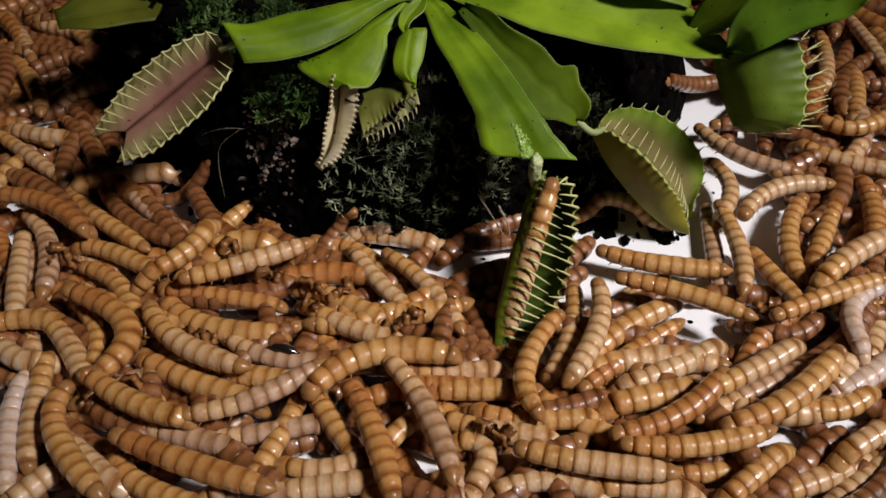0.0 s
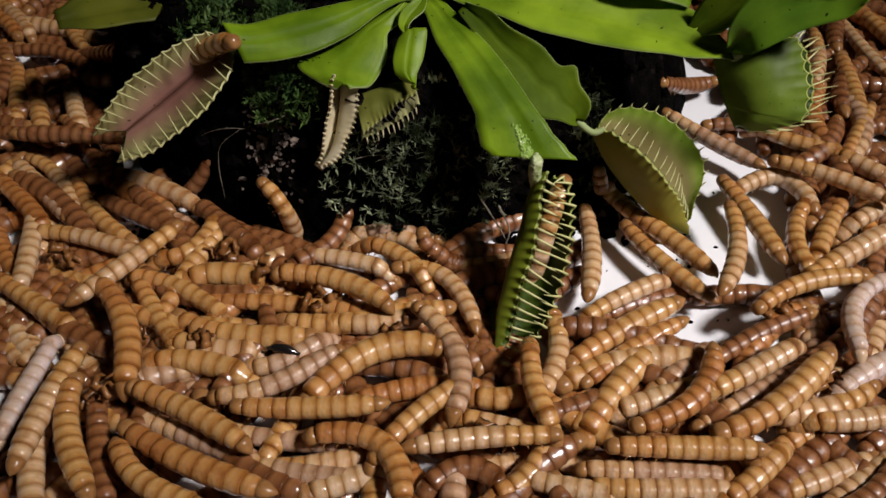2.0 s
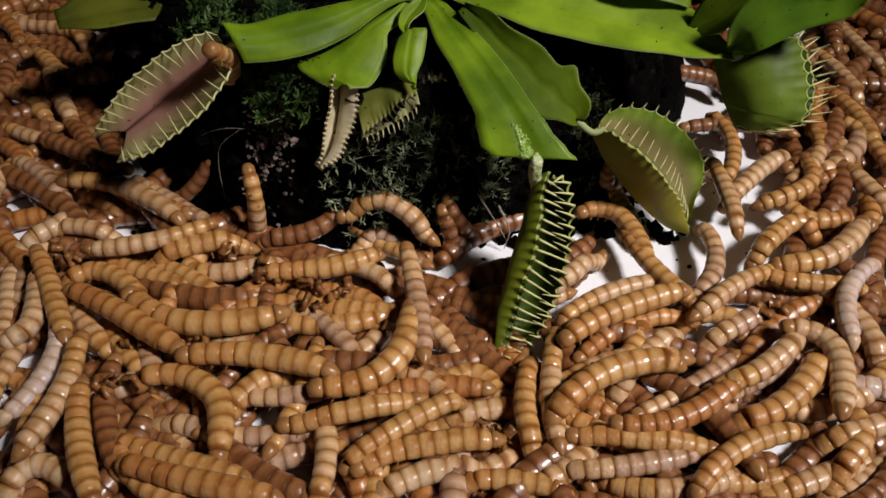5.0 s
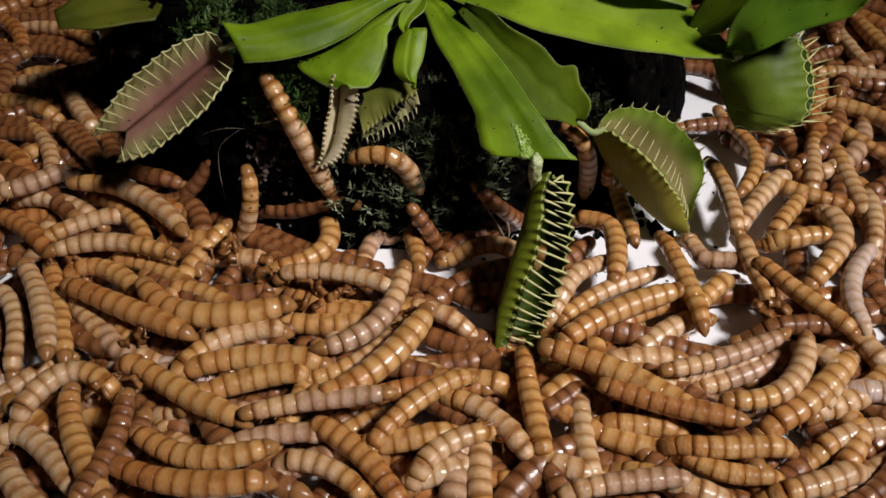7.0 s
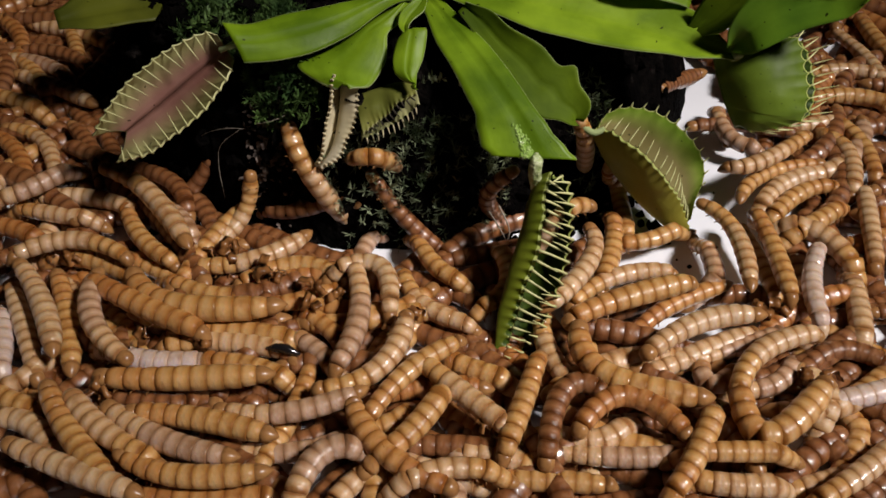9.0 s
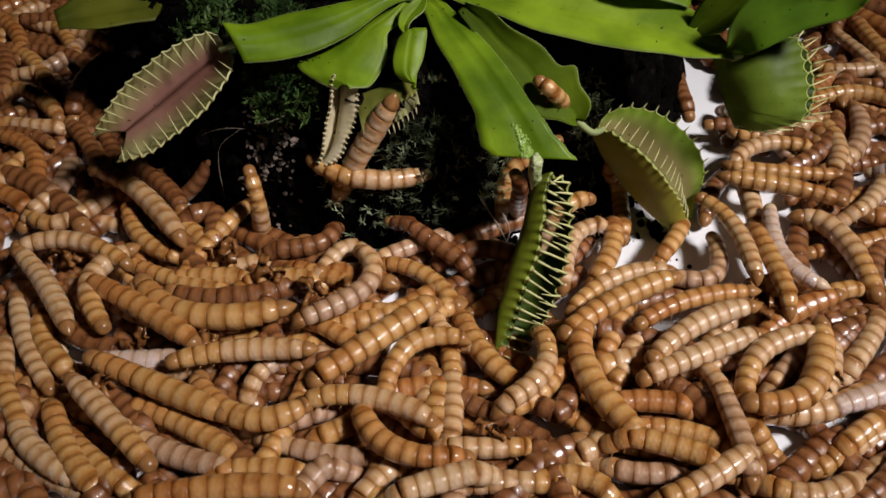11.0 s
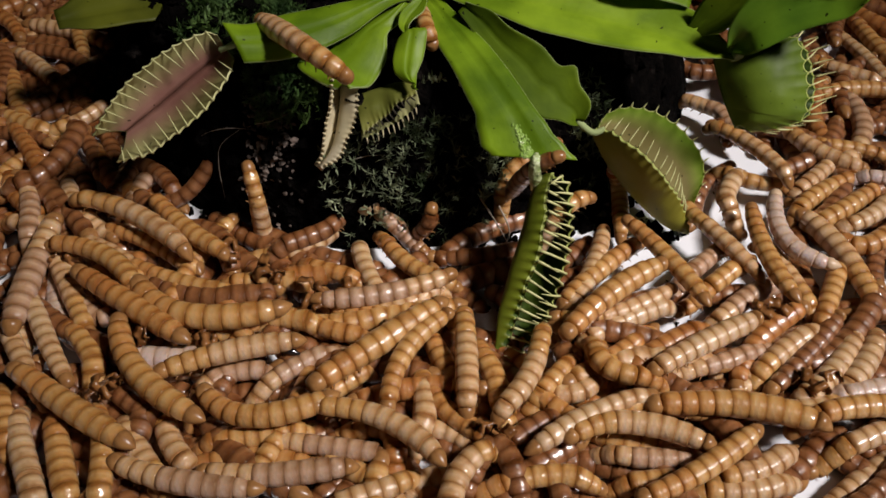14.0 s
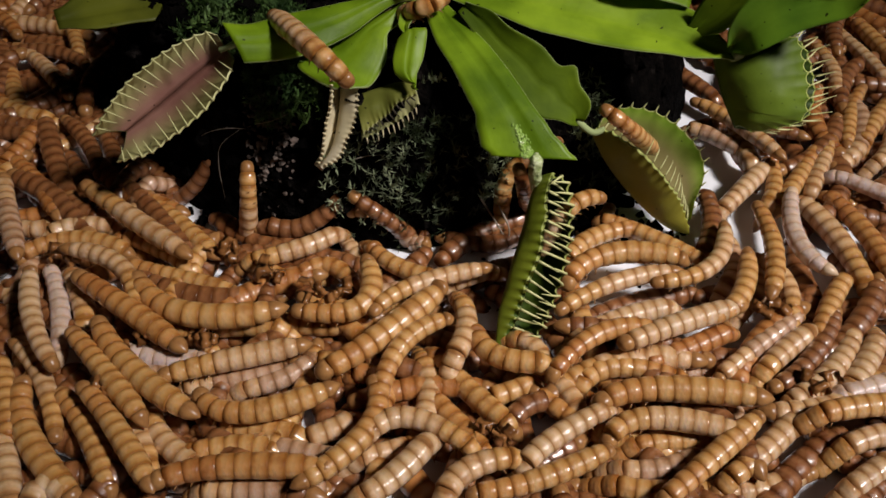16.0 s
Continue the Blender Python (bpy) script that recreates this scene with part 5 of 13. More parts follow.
    crawl("brown", 0.86, PILE, [(0, (-47.8, 99.1, 4), (-42, 92.8, 4), (-35.1, 89, 4)), (1, (-47.2, 97.9, 4), (-41.5, 93.9, 4), (-36.1, 90.1, 4)), (2, (-48, 97.9, 4), (-43.3, 95.1, 4), (-38, 92.1, 4)), (3, (-46.8, 101.5, 4), (-43.5, 95.6, 4), (-37.4, 92.8, 4)), (4, (-48, 104, 1.8), (-44.5, 98, 1.8), (-38.3, 95.1, 1.7)), (6.5, (-47.8, 103.9, 4), (-43.4, 102.7, 4), (-39.4, 102.7, 4)), (7.5, (-52.5, 111, 4), (-45.4, 103.9, 4), (-36, 97.9, 4)), (9, (-43.7, 103.9, 4), (-39.1, 101.5, 4), (-36.4, 97.9, 4)), (11.5, (-47.2, 106.4, 4), (-39.7, 100.3, 4), (-36.4, 95.6, 4)), (12.5, (-44.8, 105.2, 4), (-41.3, 103.9, 4), (-38.9, 100.3, 4)), (13.5, (-44.8, 105.2, 4), (-42.1, 103.9, 4), (-39, 100.9, 4)), (15, (-44.8, 105.2, 4), (-41.3, 103.9, 4), (-39, 100.9, 4)), (16, (-45.9, 107.8, 1.8), (-42.3, 106.5, 1.8), (-40, 103.4, 1.8))])
    crawl("grey", 0.86, PILE, [(0, (-44.4, 99.7, 4), (-41.1, 95.6, 4), (-36.5, 92.3, 4)), (1, (-43.5, 99.1, 4), (-40.4, 96.2, 4), (-36.9, 93.9, 4)), (2, (-44.5, 101.5, 1.8), (-41.4, 98.6, 1.8), (-37.8, 96.3, 1.8)), (3, (-44.1, 102.1, 4), (-39.2, 97.9, 4), (-33.8, 94.5, 4)), (4, (-43.9, 102.7, 4), (-38.4, 97.9, 4), (-33.1, 94.7, 4)), (6.5, (-40.1, 98, 1.8), (-37.1, 96.8, 1.8), (-34.2, 94, 1.8)), (7.5, (-39.1, 95.6, 4), (-36.2, 94.5, 4), (-33.3, 91.7, 4)), (9, (-38, 95.6, 4), (-36.1, 93.9, 4), (-34.4, 91.2, 4)), (11.5, (-48.1, 104.6, 1.8), (-42.4, 99.2, 1.8), (-34.7, 96.8, 1.8)), (12.5, (-47, 102.1, 4), (-41.4, 96.8, 4), (-33.8, 94.5, 4)), (13, (-45.2, 99.7, 4), (-42.3, 98.2, 4), (-38.3, 98, 4)), (13.5, (-43.5, 97.3, 4), (-43.2, 99.7, 4), (-42.8, 101.5, 4)), (15, (-43.2, 97.9, 4), (-42.8, 99.7, 4), (-42.4, 101.5, 4)), (16, (-42.7, 97.3, 4), (-42.4, 99.7, 4), (-41.8, 100.9, 4))])
    crawl("brown", 0.86, PILE, [(0, (-35.1, 99.1, 4), (-31.7, 93.4, 4), (-28.5, 90.1, 4)), (1, (-33.9, 96.8, 4), (-30.5, 93.4, 4), (-27, 90.1, 4)), (2, (-33.1, 95.8, 4), (-29.6, 92.3, 4), (-26, 88.8, 4)), (3, (-30.9, 91.2, 4), (-28.7, 91.7, 4), (-26.6, 92.8, 4)), (4, (-31.7, 93.4, 1.8), (-29.4, 94, 1.8), (-27.2, 95.1, 1.7)), (5.25, (-32.9, 92.3, 2.9), (-31.7, 93.7, 2.9), (-31, 95.3, 2.9)), (6.5, (-34, 91.2, 4), (-34, 93.4, 4), (-34.8, 95.6, 4)), (7.5, (-31.5, 92.3, 4), (-33.3, 95.6, 4), (-35.6, 97.9, 4)), (9, (-32.3, 94.6, 1.8), (-34.1, 98, 1.8), (-36.5, 100.3, 1.8)), (11.5, (-30.8, 90.1, 4), (-31.5, 94.5, 4), (-34.4, 93.4, 4)), (12, (-30.3, 94.5, 4), (-30.8, 95, 4), (-33.2, 93.4, 4)), (12.5, (-29.8, 99, 4.1), (-30.1, 95.6, 4), (-32.1, 93.4, 4)), (13.5, (-34, 95.6, 4), (-30.5, 93.4, 4), (-30.6, 89, 4)), (15, (-33.4, 88, 4), (-31, 86.9, 4), (-27.6, 86.9, 4)), (16, (-34.3, 90.2, 1.8), (-31.8, 89.1, 1.8), (-28.3, 89.1, 1.8))])
    crawl("golden", 0.86, PILE, [(0, (-36.7, 81.4, 6.7), (-33.1, 84.9, 6.7), (-31.2, 89, 6.7)), (1, (-36.4, 83.9, 4), (-34.1, 87.5, 4), (-31.8, 91.7, 4)), (2, (-36.8, 86.1, 4), (-33.1, 88, 4), (-31.1, 92.8, 4)), (3, (-33.9, 81.9, 6.7), (-31.9, 84.4, 6.7), (-29.9, 87.4, 6.7)), (4, (-33.7, 82.4, 6.7), (-31.6, 84.9, 6.7), (-28.7, 86.9, 6.7)), (6.5, (-37.2, 90.1, 4), (-34.5, 89.6, 4), (-31.1, 89.6, 4)), (7.5, (-36.8, 88, 4), (-34.5, 89.6, 4), (-31.1, 89.6, 4)), (9, (-37.7, 90.2, 1.8), (-35.3, 91.8, 1.8), (-31.8, 91.8, 1.8)), (11.5, (-36, 95.6, 4), (-32.5, 91.2, 4), (-29.3, 88, 4)), (12.5, (-33.9, 85.4, 6.7), (-31.5, 84.4, 6.7), (-27.2, 84.4, 6.7)), (13.5, (-37.1, 92.2, 6.7), (-32.8, 87.4, 6.7), (-26.8, 84.4, 6.7)), (15, (-41.6, 97.9, 4), (-36.7, 93.4, 4), (-31.9, 88, 4)), (16, (-41.7, 98.5, 4), (-36.7, 93.4, 4), (-29.8, 86.4, 4))])
    crawl("golden", 1.10, PILE, [(0, (-30.6, 86.9, 4), (-28.3, 89, 4), (-24.2, 89, 4)), (1, (-31, 86.9, 4), (-28.2, 88.5, 4), (-24.9, 89, 4)), (2, (-32.5, 82.7, 4), (-28.2, 83.4, 4), (-22.5, 81.9, 4)), (3, (-34.1, 80, 4), (-30.3, 78.5, 4), (-26.5, 77.1, 4)), (4, (-39.4, 76.2, 6.7), (-30.7, 72.2, 6.7), (-19.4, 73.5, 6.7)), (6.5, (-37.7, 79.5, 6.7), (-30.4, 74.4, 6.7), (-19.6, 75.8, 6.7)), (7.5, (-36.8, 78.5, 6.7), (-29.7, 74, 6.7), (-18.9, 75.8, 6.7)), (9, (-39.2, 81.4, 6.7), (-32.7, 75.8, 6.7), (-19.6, 75.8, 6.7)), (11.5, (-37.9, 80.4, 6.7), (-29.7, 74, 6.7), (-18.2, 75.8, 6.7)), (12.5, (-38.1, 81.4, 6.7), (-29.7, 74.4, 6.7), (-19.6, 75.8, 6.7)), (13.5, (-38.6, 80.4, 6.7), (-31, 74, 6.7), (-18.2, 75.8, 6.7)), (15, (-38.6, 80.4, 6.7), (-30.4, 74.4, 6.7), (-19.6, 75.8, 6.7)), (16, (-38.6, 80.4, 6.7), (-31.1, 74.4, 6.7), (-19.6, 75.3, 6.7))])
    crawl("tan", 0.86, PILE, [(0, (-35.6, 79.5, 6.7), (-26.1, 82.4, 6.7), (-14.7, 87.9, 6.7)), (1, (-34.4, 80.4, 6.7), (-23.9, 81.9, 6.7), (-17.8, 88.5, 6.7)), (2, (-36.3, 84.9, 1.8), (-25.3, 86.5, 1.8), (-18.8, 93.4, 1.8)), (3, (-32.9, 84.9, 4), (-27.8, 85.4, 4), (-22.4, 84.4, 4)), (4, (-31.6, 83.9, 4), (-27.4, 83.4, 4), (-22.6, 85.4, 4)), (6.5, (-36.8, 85.9, 4), (-30.8, 85.9, 4), (-24.1, 85.9, 4)), (7.5, (-37.7, 88, 1.8), (-31.6, 88, 1.8), (-24.7, 88, 1.8)), (9, (-33.6, 84.9, 4), (-24.9, 85.9, 4), (-17.9, 91.2, 4)), (11.5, (-34.4, 87, 1.8), (-25.5, 88, 1.8), (-18.4, 93.4, 1.8)), (12.5, (-22.6, 89.1, 1.8), (-18.8, 90.2, 1.8), (-16, 92.9, 1.8)), (13.5, (-22.6, 89.1, 1.8), (-18.8, 90.2, 1.8), (-16, 92.9, 1.8)), (15, (-22, 86.9, 4), (-18.4, 88, 4), (-15.6, 90.6, 4)), (16, (-24.9, 85.9, 4), (-19.1, 88, 4), (-14.8, 90.6, 4))])
    crawl("sand", 0.86, PILE, [(0, (-11.5, 86.9, 4), (-7.5, 80.9, 4), (-4.6, 78.1, 4)), (1, (-12.3, 88, 4), (-10, 86.4, 4), (-8.5, 85.4, 4)), (2, (-17.5, 86.9, 4), (-12.6, 85.9, 4), (-8.6, 84.7, 4)), (3, (-16, 86.9, 4), (-12.2, 85.9, 4), (-8.8, 84.4, 4)), (4, (-14.1, 86.9, 4), (-10.7, 85.9, 4), (-7.7, 83.9, 4)), (6.5, (-18.7, 80.4, 6.7), (-13.1, 80.4, 6.7), (-7.3, 78.5, 6.7)), (7.5, (-19.7, 82.4, 6.7), (-13.2, 81.9, 6.7), (-7.3, 79.5, 6.7)), (9, (-12.5, 82.4, 6.7), (-8.2, 82.4, 6.7), (-6.6, 77.6, 6.7)), (10.25, (-14.5, 83.2, 5.3), (-10.7, 85.7, 5.3), (-8.7, 82.8, 5.3)), (11.5, (-16.5, 83.9, 4), (-13.2, 89, 4), (-10.8, 88, 4)), (12.5, (-14.5, 86.9, 4), (-11.7, 89, 4), (-10.3, 91.2, 4)), (13, (-11.1, 84.4, 4), (-10.8, 87, 4), (-10.6, 90.1, 4)), (13.5, (-7.6, 81.9, 4), (-9.9, 84.9, 4), (-10.9, 89, 4)), (15, (-10.4, 80, 4), (-9.8, 82.9, 4), (-11.5, 86.9, 4)), (16, (-10.6, 82, 1.8), (-10, 84.9, 1.8), (-11.8, 89.1, 1.8))])
    crawl("tan", 0.86, PILE, [(0, (-8.6, 88, 4), (-1.7, 80.9, 4), (2.8, 72.6, 4)), (1, (0.4, 82.9, 4), (4, 78.1, 4), (4.5, 70.9, 4)), (2, (-8, 83.9, 4), (0.1, 82.9, 4), (4.4, 72.2, 4)), (3, (-7, 78.5, 6.7), (-2.4, 77.6, 6.7), (1.7, 71.3, 6.7)), (4, (-9.3, 80.7, 1.8), (-4.5, 79.8, 1.8), (-0.2, 73.1, 1.8)), (6.5, (-3.7, 73.5, 4), (-1.7, 73.5, 4), (1.1, 72.6, 4)), (7.5, (-6.1, 82.9, 4), (-2.5, 81.4, 4), (1.9, 78.1, 4)), (9, (-5, 82.9, 4), (-2.4, 78.1, 4), (2.5, 75.3, 4)), (11.5, (1.1, 78.1, 4), (-0.3, 74.4, 4), (4.5, 70.9, 4)), (12.5, (-6.8, 80, 4), (-6, 78.1, 4), (-4.5, 76.2, 4)), (13, (-8.6, 79, 4), (-6, 77.6, 4), (-3.1, 79.1, 4)), (13.5, (-10.3, 78.1, 4), (-5.9, 77.1, 4), (-1.7, 81.9, 4)), (15, (-10.4, 80.9, 4), (-6.7, 79, 4), (-3.1, 78.5, 4)), (16, (-9.1, 72.2, 6.7), (-4.5, 78.5, 6.7), (8.3, 82.4, 6.7))])
    crawl("golden", 0.86, PILE, [(0, (-47.9, 88.5, 4), (-43, 86.9, 4), (-37.8, 83.9, 4)), (1, (-42.6, 86.9, 4), (-39.7, 85.9, 4), (-36.4, 83.9, 4)), (2, (-39.4, 82.9, 4), (-33.6, 80.9, 4), (-28, 77, 4)), (3, (-40, 83.9, 4), (-33, 81.9, 4), (-27.3, 77.6, 4)), (4, (-41.4, 86.4, 4), (-36.7, 85.4, 4), (-29.9, 80.5, 4)), (6.5, (-34.3, 80.9, 4), (-31.3, 80.5, 4), (-27.4, 78.5, 4)), (7.5, (-34.3, 80.9, 4), (-30.5, 80, 4), (-27.4, 78.5, 4)), (9, (-34.5, 81.9, 4), (-30.5, 80, 4), (-26.8, 79.5, 4)), (11.5, (-34, 82.9, 4), (-29.1, 84.4, 4), (-26.2, 84.9, 4)), (12.5, (-28.4, 84.9, 4), (-26.3, 85.9, 4), (-25.1, 88, 4)), (13.5, (-27.8, 80.9, 4), (-25, 81.9, 4), (-21.5, 82.9, 4)), (15, (-25.6, 85.9, 4), (-20.1, 82.9, 4), (-14.2, 82.9, 4)), (16, (-26.2, 88, 1.8), (-20.5, 84.9, 1.8), (-14.5, 84.9, 1.8))])
    crawl("golden", 0.86, PILE, [(0, (-49.9, 84.9, 4), (-41.2, 80.9, 4), (-37.1, 69.2, 4)), (1, (-50, 80.4, 6.7), (-40.3, 78.5, 6.7), (-35, 67.1, 6.7)), (2, (-53.3, 88.1, 1.7), (-50.6, 85, 1.7), (-44.2, 83.5, 1.7)), (3, (-51.9, 86.9, 4), (-49.6, 83.9, 4), (-47.1, 82.9, 4)), (4, (-49.8, 83.4, 4), (-45.9, 83.9, 4), (-41.4, 80.5, 4)), (6.5, (-47.3, 83.4, 4), (-43.7, 83.9, 4), (-38.3, 79.5, 4)), (7.5, (-48.9, 85.4, 4), (-43.8, 84.4, 4), (-38.5, 80.5, 4)), (9, (-51.1, 86.4, 4), (-46.4, 85.9, 4), (-41.9, 83.9, 4)), (11.5, (-52.4, 91.8, 1.8), (-46.6, 90.2, 1.8), (-39.6, 82.9, 1.8)), (12.5, (-49.7, 86.9, 6.7), (-44.1, 85.4, 6.7), (-37.5, 78.5, 6.7)), (13.5, (-49.9, 86.4, 6.7), (-43, 83.9, 6.7), (-38.8, 79.5, 6.7)), (15, (-51.3, 87.4, 6.7), (-45.1, 86.4, 6.7), (-39.3, 80.4, 6.7)), (16, (-55.1, 87.5, 4), (-49.7, 89.6, 4), (-42.8, 88, 4))])
    crawl("amber", 0.99, PILE, [(0, (-46.2, 78.1, 6.7), (-37.8, 72.2, 6.7), (-40, 65.1, 6.7)), (1, (-45.9, 78.5, 6.7), (-37.5, 72.2, 6.7), (-40, 65.1, 6.7)), (2, (-42.1, 78.7, 6.7), (-38, 72.2, 6.7), (-36.4, 64.9, 6.7)), (3, (-45.9, 78.5, 6.7), (-37.9, 74, 6.7), (-34.8, 66.3, 6.7)), (4, (-46.2, 78.1, 6.7), (-39.3, 74.4, 6.7), (-31.9, 66.3, 6.7)), (6.5, (-46.6, 78.5, 6.7), (-38.9, 75.3, 6.7), (-31.4, 72.2, 6.7)), (7.5, (-46.3, 80, 6.7), (-38.2, 75.3, 6.7), (-29, 70.5, 6.7)), (9, (-43.4, 79.5, 6.7), (-37.7, 76.2, 6.7), (-29.7, 72.2, 6.7)), (11.5, (-43.4, 79.5, 6.7), (-37.6, 75.8, 6.7), (-30.4, 70.5, 6.7)), (12.5, (-46, 81.4, 6.7), (-39, 75.8, 6.7), (-31, 70.5, 6.7)), (13.5, (-46, 81.4, 6.7), (-39.2, 76.7, 6.7), (-30.4, 70.5, 6.7)), (15, (-46.7, 81.4, 6.7), (-39, 75.8, 6.7), (-31, 70.1, 6.7)), (16, (-45.7, 80.4, 6.7), (-38.1, 74.9, 6.7), (-30.8, 69.2, 6.7))])
    crawl("golden", 0.86, PILE, [(0, (-45.8, 78.1, 4), (-42.4, 73.5, 4), (-41.8, 69.2, 4)), (1, (-44.7, 76.2, 4), (-42.9, 73.5, 4), (-42.1, 71.8, 4)), (2, (-45.8, 78.1, 1.8), (-44, 75.3, 1.8), (-43.2, 73.5, 1.8)), (3, (-49.3, 82.9, 4), (-41.6, 78.1, 4), (-37, 67.5, 4)), (4, (-40.3, 72.6, 4), (-36.4, 67.5, 4), (-33, 64.3, 4)), (6.5, (-42.8, 77.1, 4), (-40.9, 75.3, 4), (-39.1, 73.5, 4)), (7.5, (-42.8, 77.1, 4), (-39.9, 75.3, 4), (-37.5, 72.6, 4)), (9, (-43.8, 79.1, 1.8), (-40.8, 77.2, 1.8), (-38.4, 74.4, 1.8)), (11.5, (-38, 79.1, 1.8), (-35.3, 76.3, 1.8), (-32.1, 74.4, 1.8)), (12.5, (-38, 79.1, 1.8), (-35.3, 76.3, 1.8), (-32.1, 74.4, 1.8)), (13.5, (-37.1, 77.1, 4), (-34.4, 74.4, 4), (-31.3, 72.6, 4)), (15, (-34.1, 76.2, 4), (-30.9, 74.4, 4), (-27.9, 72.6, 4)), (16, (-36.3, 76.7, 4), (-33, 74.4, 4), (-29.9, 72.6, 4))])
    crawl("golden", 0.88, PILE, [(0, (-54.9, 75.3, 4), (-51.6, 75.8, 4), (-48.3, 75.3, 4)), (1, (-56.1, 79, 4), (-50.1, 78.1, 4), (-45.5, 69.2, 4)), (2, (-56.8, 82.1, 4), (-51.7, 78.5, 4), (-47.1, 75.5, 4)), (3, (-54.6, 81.4, 6.7), (-47.3, 75.8, 6.7), (-42.4, 68, 6.7)), (4, (-55.7, 88.5, 6.7), (-49.4, 79.5, 6.7), (-42.6, 68.8, 6.7)), (6.5, (-52.4, 85.9, 4), (-49, 79, 4), (-45.5, 69.2, 4)), (7.5, (-51.1, 85.4, 4), (-47.5, 76.2, 4), (-44.3, 68.4, 4)), (9, (-51, 84.9, 4), (-46.8, 76.2, 4), (-43.6, 65.9, 4)), (11.5, (-49.9, 76.2, 4), (-49.2, 72.6, 4), (-45.3, 68.4, 4)), (12.5, (-46.8, 76.2, 4), (-44.9, 71.8, 4), (-42.6, 68.4, 4)), (13.5, (-47.2, 75.3, 4), (-43.5, 71.8, 4), (-41.6, 68.4, 4)), (15, (-41.5, 69.2, 4), (-40, 65.9, 4), (-39.6, 64.3, 4)), (16, (-44, 71.3, 6.7), (-39.4, 66.3, 6.7), (-33.3, 59.4, 6.7))])
    crawl("tan", 0.86, PILE, [(0, (-49.9, 76.2, 4), (-45.5, 71.8, 4), (-41.9, 65.9, 4)), (1, (-46.3, 74.4, 4), (-43.7, 70, 4), (-41, 67.5, 4)), (2, (-47.4, 76.3, 1.8), (-44.8, 71.8, 1.8), (-42.1, 69.2, 1.8)), (3, (-42.1, 74.4, 4), (-43.5, 71.8, 4), (-44.8, 69.2, 4)), (3.5, (-42, 73.5, 4), (-43.6, 73.1, 4), (-45.6, 73.4, 4)), (4, (-42, 72.6, 4), (-43.8, 74.4, 4), (-46.4, 77.6, 4)), (6.5, (-38.1, 69.2, 4), (-42.6, 73.5, 4), (-45.4, 79, 4)), (7.5, (-43.2, 76.2, 4), (-45.1, 78.1, 4), (-47.7, 80.9, 4)), (9, (-44.3, 78.1, 1.8), (-46.3, 80, 1.8), (-48.9, 82.9, 1.8)), (11.5, (-40.8, 72.2, 6.7), (-44, 80.4, 6.7), (-39, 85.4, 6.7)), (12.5, (-44.7, 76.2, 4), (-47.3, 80.9, 4), (-50.2, 85.9, 4)), (13.5, (-44.2, 74.4, 4), (-48.4, 80.9, 4), (-52, 85.9, 4)), (15, (-44.3, 76.2, 4), (-46.8, 82.9, 4), (-49.2, 88, 4)), (16, (-44.4, 75.3, 4), (-45.7, 79, 4), (-47.9, 82.9, 4))])
    crawl("sand", 0.86, PILE, [(0, (-53.8, 71.8, 4), (-51, 69.6, 4), (-48.6, 69.2, 4)), (1, (-53.8, 76.2, 4), (-52.3, 73.5, 4), (-50.1, 70.9, 4)), (2, (-55.1, 78.1, 1.8), (-53.6, 75.3, 1.8), (-51.3, 72.7, 1.8)), (3, (-53.6, 80, 4), (-52.8, 75.3, 4), (-53, 73.5, 4)), (4, (-52, 80.9, 4), (-51.8, 75.3, 4), (-53.3, 73.5, 4)), (6.5, (-55.5, 84.4, 6.7), (-49.9, 76.7, 6.7), (-45.9, 66.3, 6.7)), (7.5, (-53.9, 83.9, 6.7), (-49, 75.8, 6.7), (-45.9, 66.3, 6.7)), (9, (-56, 84.9, 6.7), (-49, 75.8, 6.7), (-44.7, 65.5, 6.7)), (11.5, (-56.1, 86.4, 6.7), (-49.7, 79.5, 6.7), (-43.8, 70.5, 6.7)), (12.5, (-51.3, 82.4, 6.7), (-50.4, 74.9, 6.7), (-48.4, 67.1, 6.7)), (13.5, (-54, 78.1, 4), (-52.2, 74.4, 4), (-50.8, 70.9, 4)), (15, (-55.4, 80, 1.8), (-53.5, 76.3, 1.8), (-52, 72.7, 1.8)), (16, (-55.4, 80, 1.8), (-53.5, 76.3, 1.8), (-52, 72.7, 1.8))])
